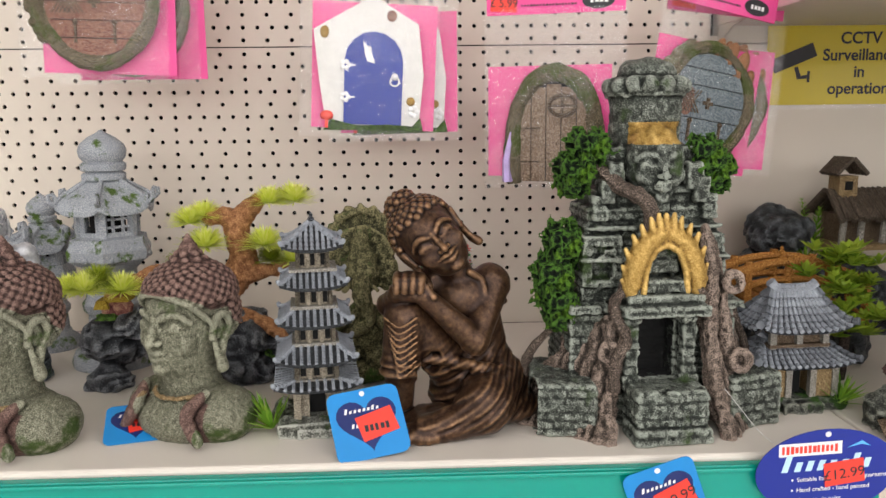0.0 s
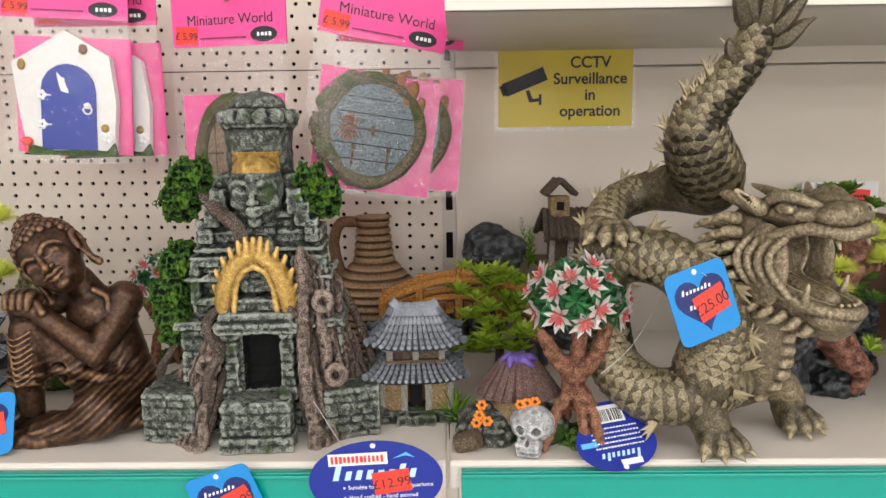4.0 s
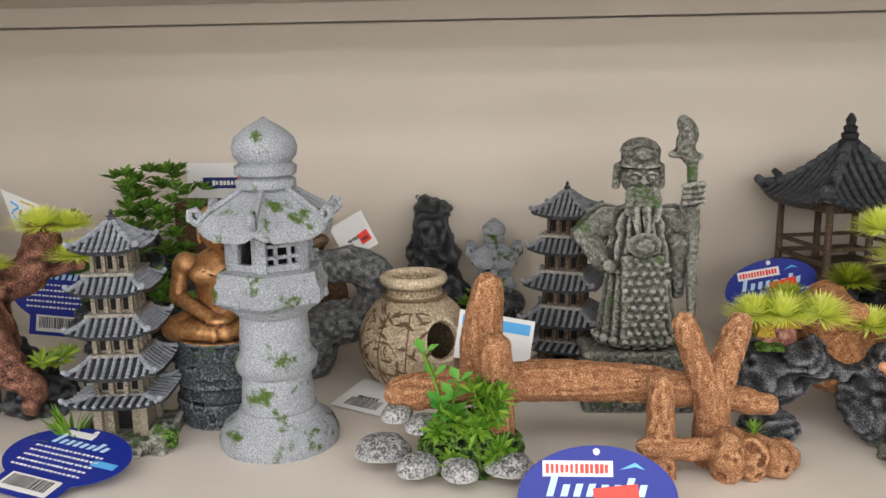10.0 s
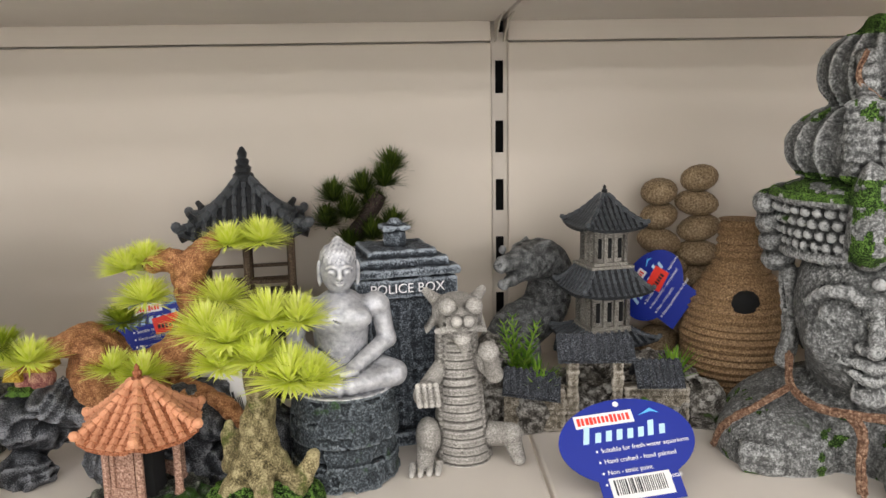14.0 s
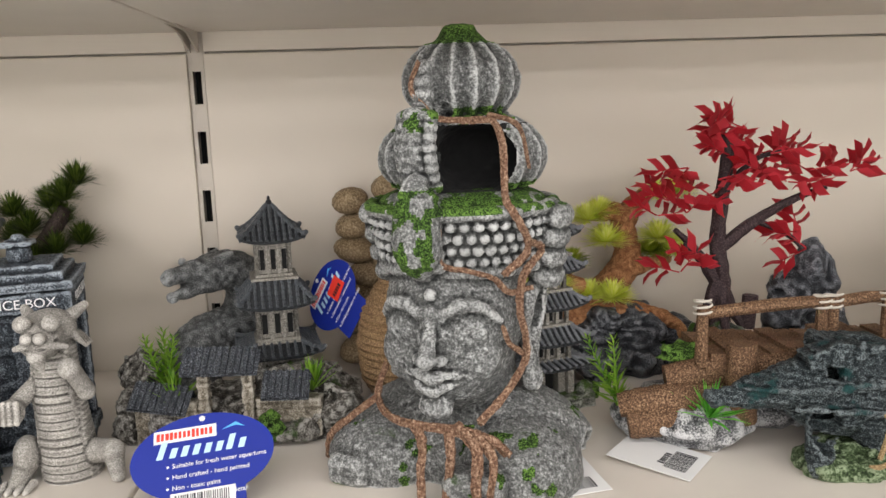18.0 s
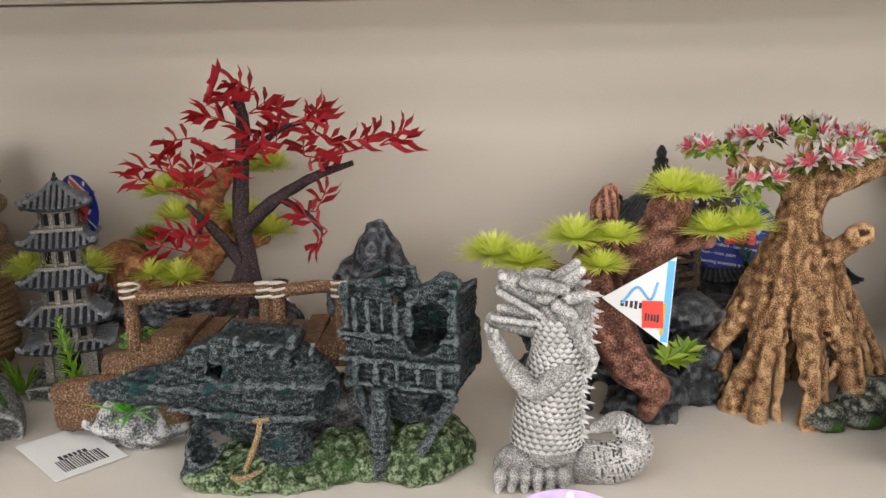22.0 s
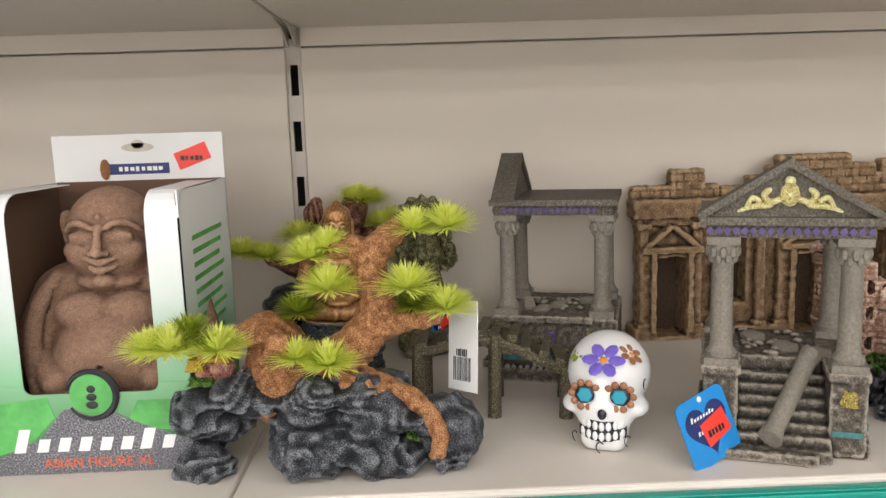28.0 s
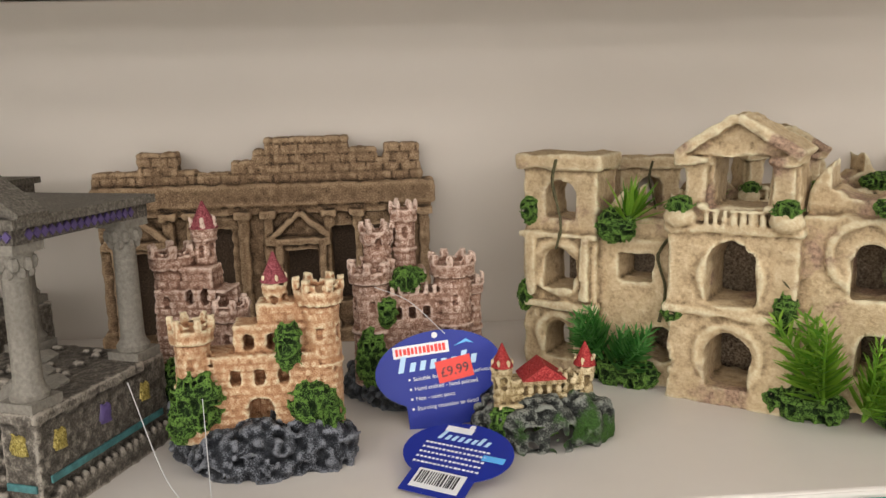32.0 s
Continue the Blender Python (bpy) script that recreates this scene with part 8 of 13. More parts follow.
# ---- ruins, castles and temples at the far end ----
def capital_column(root, x, y, z0, z1, mat, r=0.0085):
    g = Geo().box((x, y, z0 + 0.003), (r * 3.0, r * 3.0, 0.006)).lathe([(r * 1.35, z0 + 0.006), (r * 1.4, z0 + 0.009), (r * 1.1, z0 + 0.012), (r, z0 + 0.016), (r * 0.93, z1 - 0.02), (r * 1.05, z1 - 0.018), (r * 1.0, z1 - 0.016), (r * 1.35, z1 - 0.006), (r * 1.3, z1 - 0.004)], (x, y, 0), 16)
    for k in range(8):
        a = k * math.pi / 4
        g.ball((x + r * 1.2 * math.cos(a), y + r * 1.2 * math.sin(a), z1 - 0.0105), (0.0034, 0.0034, 0.0045), n=6)
        g.ball((x + r * 1.05 * math.cos(a + 0.4), y + r * 1.05 * math.sin(a + 0.4), z1 - 0.015), (0.003, 0.003, 0.0035), n=6)
    g.box((x, y, z1 - 0.0025), (r * 2.9, r * 2.9, 0.005))
    part("column", g, mat, root, "weathered column with a leafy capital")


MARBLE = resin("weathered_marble_paint", (0.06, 0.053, 0.042), (0.26, 0.235, 0.19), (0.5, 0.46, 0.39), 0.008, bump=0.3, speck=0.0)
OLDSTONE = resin("old_brown_stone_paint", (0.025, 0.02, 0.015), (0.12, 0.102, 0.08), (0.36, 0.32, 0.26), 0.005, bump=0.6, speck=0.2)
PURPLE = plain("purple_frieze_paint", (0.09, 0.06, 0.17), 0.5, vary=0.3, size=0.01)
TEALWASH = plain("teal_frieze_paint", (0.05, 0.16, 0.16), 0.55, vary=0.4, size=0.006)
YELLOWWASH = resin("faded_yellow_relief", (0.12, 0.08, 0.02), (0.36, 0.28, 0.06), (0.6, 0.5, 0.2), 0.004, worn_shaded=False)


def greek_temple():
    root = new("temple_ornament")
    w, d, h0 = 0.118, 0.125, 0.058
    c = Clay((-0.064, -0.088, 0), (0.064, 0.07, h0 + 0.008), 0.0015, 0.001)
    c.box((0, 0.005, 0.005), (w + 0.008, d + 0.006, 0.012)).box((0, 0.022, 0.03), (w, d - 0.036, 0.056))
    for k in (-1, 1):
        c.box((k * 0.046, -0.012, 0.03), (0.026, d * 0.82, 0.056)).box((k * 0.046, -0.012, 0.056), (0.03, d * 0.84, 0.006))
    for q in range(7):
        c.box((0, -0.062 + q * 0.0075, 0.004 + q * 0.0033), (0.07, 0.028, 0.008 + q * 0.0066))
    c.box((-0.01, -0.075, 0.004), (0.07, 0.02, 0.007))
    rng = np.random.RandomState(2)
    for k in range(26):
        x, y = rng.uniform(-0.03, 0.03), rng.uniform(-0.02, 0.055)
        c.ell((x, y, 0.059), (rng.uniform(0.002, 0.005), 0.003, 0.002))
    for k in range(16):
        c.ell((0.061, -0.05 + 0.0072 * k, 0.011), (0.002, 0.0032, 0.004))
    c.rough(0.0008, 0.004)
    part("podium", c.flat().mesh("podium", OLDSTONE), None, root, "worn stone podium with broken steps")
    for k in range(3):
        put("relief", lump((-0.01, -0.003, -0.018), (0.01, 0.003, 0.018), 0.0013, [(0, 0, 0.004, 0.006, 0.0018, 0.01), (-0.003, 0, -0.008, 0.006, 0.0016, 0.006)], YELLOWWASH if k != 1 else PURPLE, 0.0012, 0.003, 0.002, "relief"), root, (0.0595, -0.045 + k * 0.042, 0.034), 1.0, (0, 0, 90), "painted figure relief")
    put("relief", lump((-0.01, -0.003, -0.018), (0.01, 0.003, 0.018), 0.0013, [(0, 0, 0.0, 0.007, 0.0018, 0.014)], YELLOWWASH, 0.0012, 0.003, 0.002, "relief"), root, (0.046, -0.0635, 0.036), label="faded yellow relief")
    part("frieze", Geo().box((0.0608, 0.0, 0.021), (0.0012, d * 0.9, 0.004)).box((0.046, -0.0645, 0.018), (0.022, 0.0012, 0.004)), TEALWASH, root, smooth=False)
    z0, z1 = 0.058, 0.147
    for x in (-0.046, 0.046):
        for y in (-0.05, 0.05):
            capital_column(root, x, y, z0, z1, MARBLE)
    beam = Geo().box((0, -0.05, z1 + 0.004), (w, 0.024, 0.008)).box((0, 0.05, z1 + 0.004), (w, 0.024, 0.008)).box((-0.046, 0, z1 + 0.004), (0.024, 0.08, 0.008)).box((0.046, 0, z1 + 0.004), (0.024, 0.08, 0.008))
    part("architrave", beam, OLDSTONE, root, smooth=False)
    g = Geo()
    for k in range(19):
        g.box((-0.056 + k * 0.0062, -0.0625, z1 + 0.0045), (0.0042, 0.0015, 0.0042), rot3(0, 45, 0))
    for k in range(16):
        g.box((0.0595, -0.05 + k * 0.0062, z1 + 0.0045), (0.0015, 0.0042, 0.0042), rot3(45, 0, 0))
    part("ornament_band", g, PURPLE, root, "faded purple diamond band", smooth=False)
    g = Geo().prism([(-0.059, 0.16), (0.059, 0.16), (0, 0.192)], -0.056, -0.042).box((0, 0, 0.158), (0.128, 0.132, 0.005))
    for k in (-1, 1):
        g.box((k * 0.0315, -0.051, 0.1785), (0.076, 0.024, 0.005), rot3(0, k * 28.5, 0))
    part("pediment", g, resin("gable_stone_paint", (0.035, 0.03, 0.022), (0.14, 0.122, 0.095), (0.42, 0.39, 0.33), 0.006, bump=0.3, speck=0.15), root, "triangular gable", smooth=False)
    g = Clay((-0.045, -0.062, 0.158), (0.045, -0.052, 0.192), 0.001, 0.0015)
    g.ell((0, -0.058, 0.175), (0.007, 0.003, 0.008)).ell((0, -0.058, 0.184), (0.004, 0.003, 0.003))
    for k in (-1, 1):
        g.path(spline([(k * 0.006, -0.058, 0.172), (k * 0.014, -0.058, 0.17), (k * 0.018, -0.058, 0.175), (k * 0.014, -0.058, 0.178)], 4), 0.0018).path(spline([(k * 0.014, -0.058, 0.168), (k * 0.026, -0.058, 0.167), (k * 0.036, -0.058, 0.164)], 4), [0.0022, 0.0012]).path(spline([(k * 0.02, -0.058, 0.17), (k * 0.026, -0.058, 0.173), (k * 0.03, -0.058, 0.168)], 4), 0.0015)
    part("scrollwork", g.mesh("scrollwork", resin("gilded_relief", (0.2, 0.12, 0.02), (0.5, 0.4, 0.13), (0.75, 0.68, 0.36), 0.003)), None, root, "pale gold scrollwork")
    g = Geo().lathe([(0.0085, 0), (0.009, 0.002), (0.0085, 0.005), (0.0085, 0.06)], n=14)
    part("fallen_column", Geo().tube([(0.022, -0.03, 0.062), (0.018, -0.036, 0.058), (-0.006, -0.078, 0.024), (-0.01, -0.085, 0.018)], [0.0085, 0.0075, 0.007, 0.009], 14, 0.03, 2), MARBLE, root, "broken column lying on the steps")
    for x, y in ((0.006, 0.0), (-0.018, 0.03), (0.03, -0.015)):
        part("rubble", Geo().lathe([(0.009, 0), (0.0095, 0.003), (0.006, 0.0045)], n=10, lobes=5, depth=0.2), MARBLE, root, m=pose(x, y, 0.058, 8, 5, 0))
    return root


greek = place(greek_temple(), "ruined stone temple ornament with four columns and gold gable", "temple", 3.262, 0.572, -20, "column temples")
greek.matrix_basis = pose(3.266, 0.572, TOP, 0, 0, -20) @ Matrix.Diagonal((0.86, 0.86, 1, 1))
back = again(greek, 3.135, 0.735, -106, "ruined column temple ornament turned sideways by the back panel")
back.matrix_basis = pose(3.135, 0.735, TOP, 0, 0, -106) @ Matrix.Diagonal((0.82, 0.82, 1, 1))


def roman_front():
    sand = resin("brown_sandstone_paint", (0.07, 0.042, 0.022), (0.33, 0.21, 0.115), (0.5, 0.36, 0.22), 0.004, bump=0.7, speck=0.3)
    w, h = 0.3, 0.189
    c = Clay((-0.155, -0.028, 0), (0.155, 0.02, h + 0.004), 0.0016, 0.0008)
    c.box((0, 0.004, 0.065), (w * 0.96, 0.022, 0.13)).box((0, 0.002, 0.135), (w * 1.0, 0.034, 0.02), edge=0.003).box((0, 0.002, 0.122), (w * 0.97, 0.028, 0.008)).box((0, 0, 0.006), (w, 0.04, 0.014))
    for x0, x1, z in ((-0.15, -0.06, 0.158), (-0.11, -0.075, 0.174), (-0.06, 0.14, 0.155), (-0.03, 0.13, 0.165), (0.0, 0.075, 0.185), (-0.01, 0.1, 0.175), (0.105, 0.138, 0.178)):
        c.box(((x0 + x1) / 2, 0.004, (0.14 + z) / 2), (x1 - x0, 0.02, z - 0.14), edge=0.003)
    for x in (-0.14, -0.085, -0.065, -0.02, 0.002, 0.055, 0.08, 0.115, 0.14):
        c.box((x, -0.012, 0.064), (0.009, 0.01, 0.11), edge=0.003).box((x, -0.012, 0.118), (0.014, 0.014, 0.006)).box((x, -0.012, 0.012), (0.014, 0.014, 0.01))
    for x in (-0.112, 0.03):
        c.box((x, -0.01, 0.048), (0.05, 0.014, 0.09)).box((x, -0.014, 0.094), (0.062, 0.016, 0.006))
        for k in (-1, 1):
            c.box((x + k * 0.014, -0.014, 0.107), (0.036, 0.014, 0.005), turn=(0, k * 40, 0)).box((x + k * 0.019, -0.018, 0.05), (0.006, 0.008, 0.084), edge=0.002)
        c.box((x, -0.008, 0.045), (0.03, 0.06, 0.082), cut=True)
    for x in (-0.043, 0.067, 0.1):
        c.box((x, -0.004, 0.07), (0.022, 0.06, 0.07), edge=0.002, cut=True)
    c.carve(lambda p: np.where(p[:, 2] > 0.146, 0.0009 * ((np.abs((p[:, 2] / 0.0085) % 1 - 0.5) > 0.4) | (np.abs((p[:, 0] / 0.015 + 0.5 * (np.floor(p[:, 2] / 0.0085) % 2)) % 1 - 0.5) > 0.44)), 0)).rough(0.0012, 0.006)
    root = new("ruin_ornament")
    part("front", c.flat().mesh("front", sand), None, root, "brown brick and column front")
    # added sheet behind the openings, its colour darkened for the shade inside
    part("backing", Geo().box((0, 0.017, 0.062), (w * 0.93, 0.003, 0.115)), resin("shadowed_sandstone", (0.04, 0.024, 0.014), (0.12, 0.08, 0.05), (0.2, 0.14, 0.09), 0.004, worn_shaded=False), root, smooth=False)
    return root


place(roman_front(), "brown sandstone ruin with gabled doorways and broken brick top", "ruin", 3.374, 0.822, 0)


def tower_on(c, x, y, z0, z1, r, merlons=7, band=True):
    c.cone((x, y, z0), r, r * 0.94, z1 - z0)
    c.cone((x, y, z1 - 0.012), r * 1.14, r * 1.18, 0.009)
    for k in range(merlons):
        a = 2 * math.pi * k / merlons
        c.box((x + r * 1.04 * math.cos(a), y + r * 1.04 * math.sin(a), z1), (r * 0.42, r * 0.42, 0.008), turn=(0, 0, math.degrees(a)))
    c.cone((x, y, z1 - 0.004), r * 0.86, r * 0.86, 0.012, cut=True)
    if band:
        c.cone((x, y, z0 + (z1 - z0) * 0.45), r * 1.08, r * 1.08, 0.003)
    for k in range(5):
        a = 2 * math.pi * (k + 0.25) / 5 + math.pi
        c.box((x + r * math.cos(a), y + r * math.sin(a), z0 + (z1 - z0) * 0.68), (0.004, 0.004, 0.008), turn=(0, 0, math.degrees(a)), cut=True)


def stones_in(p):
    row = np.floor(p[:, 2] / 0.0046)
    return 0.0005 * ((np.abs((p[:, 2] / 0.0046) % 1 - 0.5) > 0.38) | (np.abs(((p[:, 0] + p[:, 1]) / 0.0075 + 0.5 * (row % 2)) % 1 - 0.5) > 0.42))


def castle(name, mats, build, w, h, d, ivy, spires=(), rock=True):
    c = Clay((-w / 2 - 0.006, -d / 2 - 0.006, 0.012), (w / 2 + 0.006, d / 2 + 0.006, h + 0.004), 0.0012, 0.0008)
    build(c)
    c.carve(stones_in).rough(0.0006, 0.003)
    root = new(name)
    part("wall", c.mesh("walls", mats[0]), None, root)
    if rock:
        b = Clay((-w / 2 - 0.008, -d / 2 - 0.008, 0), (w / 2 + 0.008, d / 2 + 0.008, 0.036), 0.0015, 0.003)
        for k in range(14):
            a = k * 2.4
            b.ell((w * 0.4 * math.cos(a) * (0.5 + 0.5 * (k % 2)), d * 0.36 * math.sin(a), 0.01), (0.02, 0.016, 0.014 + 0.004 * (k % 3)))
        b.rough(0.004, 0.006).rough(0.002, 0.003)
        part("rock_base", b.flat().mesh("rock_base", BLACKROCK if mats[1] is None else mats[1]), None, root, "craggy rock base")
    for at, r in ivy:
        b = Clay(tuple(-k - 0.003 for k in r), tuple(k + 0.003 for k in r), 0.0014, 0.002)
        b.ell((0, 0, 0), r).rough(0.005, 0.004, 2)
        put("ivy", b.mesh("ivy", MOSS), root, at, label="painted green ivy")
    for x, y, z, r, hh in spires:
        part("spire", Geo().lathe([(r * 1.2, z), (r * 1.15, z + 0.001), (r * 0.6, z + hh * 0.5), (r * 0.12, z + hh * 0.95), (0.0003, z + hh)], (x, y, 0), 14), mats[2], root, "red pointed roof")
    return root


ROSE = resin("peach_castle_paint", (0.3, 0.12, 0.05), (0.6, 0.32, 0.16), (0.8, 0.58, 0.38), 0.003, bump=0.5, speck=0.2, gain=1.4)
RUSSET = resin("russet_castle_paint", (0.16, 0.07, 0.042), (0.4, 0.22, 0.145), (0.68, 0.52, 0.42), 0.003, bump=0.6)
SPIRE = resin("plum_red_roof_paint", (0.1, 0.012, 0.02), (0.3, 0.06, 0.07), (0.45, 0.16, 0.17), 0.003)
SPIRERED = resin("red_roof_paint", (0.16, 0.01, 0.01), (0.42, 0.03, 0.03), (0.55, 0.12, 0.1), 0.003)
STRAW = resin("straw_castle_paint", (0.08, 0.04, 0.012), (0.4, 0.29, 0.13), (0.62, 0.52, 0.32), 0.0025, bump=0.5)


def castle_a(c):
    c.box((0.002, 0, 0.045), (0.07, 0.026, 0.05)).box((0.012, 0.003, 0.077), (0.05, 0.022, 0.02), edge=0.002).box((0.018, 0.003, 0.092), (0.034, 0.02, 0.014), edge=0.002)
    tower_on(c, -0.036, -0.006, 0.018, 0.09, 0.011, 6)
    tower_on(c, 0.038, 0.0, 0.018, 0.109, 0.0125, 6)
    tower_on(c, 0.012, 0.004, 0.07, 0.112, 0.0065, 5, False)
    c.box((0.002, -0.02, 0.03), (0.015, 0.05, 0.026), edge=0.006, cut=True)
    for x in (-0.012, 0.002, 0.016):
        c.box((x, -0.012, 0.056), (0.006, 0.02, 0.009), edge=0.002, cut=True)
    for x in (-0.004, 0.01, 0.022):
        c.box((x, -0.012, 0.076), (0.006, 0.04, 0.01), edge=0.002, cut=True)


place(castle("castle_ornament", (ROSE, GREYROCK, SPIRE), castle_a, 0.1, 0.127, 0.05, [((-0.034, -0.014, 0.045), (0.014, 0.008, 0.018)), ((0.032, -0.014, 0.04), (0.014, 0.008, 0.012)), ((0.02, -0.014, 0.075), (0.007, 0.005, 0.014)), ((-0.042, -0.01, 0.03), (0.01, 0.01, 0.012)), ((0.04, -0.012, 0.03), (0.01, 0.008, 0.01))], [(0.012, 0.004, 0.11, 0.007, 0.018)]), "peach castle ruin ornament on grey rocks with ivy", "castle", 3.4, 0.566, 2, "castles")


def castle_b(c):
    c.box((0.0, 0, 0.06), (0.05, 0.026, 0.07)).box((0.004, 0, 0.1), (0.022, 0.02, 0.02))
    tower_on(c, -0.016, 0.0, 0.015, 0.12, 0.013, 6)
    tower_on(c, 0.006, 0.004, 0.08, 0.138, 0.0075, 5, False)
    tower_on(c, 0.024, -0.004, 0.015, 0.085, 0.011, 6)
    for z in (0.045, 0.07, 0.09):
        for x in (0.0, 0.01):
            c.box((x, -0.012, z), (0.005, 0.02, 0.01), edge=0.002, cut=True)


place(castle("castle_ornament", (RUSSET, GREYROCK, SPIRE), castle_b, 0.066, 0.15, 0.045, [((-0.012, -0.016, 0.03), (0.014, 0.008, 0.018)), ((0.018, -0.014, 0.026), (0.012, 0.008, 0.012))], [(0.006, 0.004, 0.134, 0.008, 0.018)]), "pink stone castle tower ornament behind a peach castle", "castle", 3.352, 0.632, -12, "castles")


def castle_c(c):
    c.box((0, 0, 0.05), (0.07, 0.03, 0.06)).box((-0.01, 0.004, 0.085), (0.04, 0.024, 0.02))
    tower_on(c, -0.03, -0.004, 0.014, 0.1, 0.014, 7)
    tower_on(c, -0.024, 0.008, 0.09, 0.126, 0.0105, 6, False)
    tower_on(c, -0.004, 0.012, 0.08, 0.14, 0.0085, 6)
    tower_on(c, 0.028, -0.006, 0.014, 0.103, 0.014, 7)
    tower_on(c, 0.042, 0.008, 0.014, 0.085, 0.01, 6)
    c.box((-0.002, -0.02, 0.028), (0.016, 0.04, 0.028), edge=0.007, cut=True)
    for x in (-0.012, -0.002, 0.008):
        c.box((x, -0.014, 0.066), (0.005, 0.02, 0.009), edge=0.002, cut=True)
    for k in range(7):
        c.box((-0.016 + k * 0.006, -0.014, 0.083), (0.0034, 0.004, 0.006))


place(castle("castle_ornament", (RUSSET, BLACKROCK, SPIRE), castle_c, 0.095, 0.142, 0.05, [((-0.032, -0.018, 0.035), (0.01, 0.008, 0.022)), ((-0.004, -0.012, 0.09), (0.012, 0.008, 0.008)), ((-0.02, -0.016, 0.068), (0.006, 0.006, 0.01))]), "russet and grey castle ornament with round towers on dark rock", "castle", 3.497, 0.662, 4, "castles")


def castle_d(c):
    c.box((0, 0, 0.03), (0.05, 0.016, 0.024)).box((0, -0.004, 0.022), (0.06, 0.016, 0.012))
    for x, z in ((-0.026, 0.052), (0.027, 0.05), (0.016, 0.042)):
        tower_on(c, x, -0.002, 0.014, z, 0.0058, 6, False)
    for k in range(5):
        c.box((-0.012 + k * 0.006, -0.01, 0.034), (0.003, 0.008, 0.006), cut=True)
        c.box((-0.012 + k * 0.006, -0.012, 0.024), (0.003, 0.008, 0.006), cut=True)


small = place(castle("castle_ornament", (STRAW, ROCKMOSS, SPIRERED), castle_d, 0.068, 0.056, 0.03, [((-0.026, -0.01, 0.016), (0.01, 0.006, 0.01)), ((0.026, -0.01, 0.016), (0.01, 0.006, 0.009)), ((0.0, -0.014, 0.014), (0.008, 0.006, 0.006))], [(-0.026, -0.002, 0.05, 0.006, 0.015), (0.027, -0.002, 0.048, 0.006, 0.015)]), "tiny straw-coloured castle ornament with red roofs", "castle", 3.574, 0.575, 3, "castles")
part("roof", Geo().prism([(-0.015, 0.042), (0.013, 0.042), (-0.001, 0.052)], -0.012, 0.01), SPIRERED, small, "red gable roof", smooth=False)


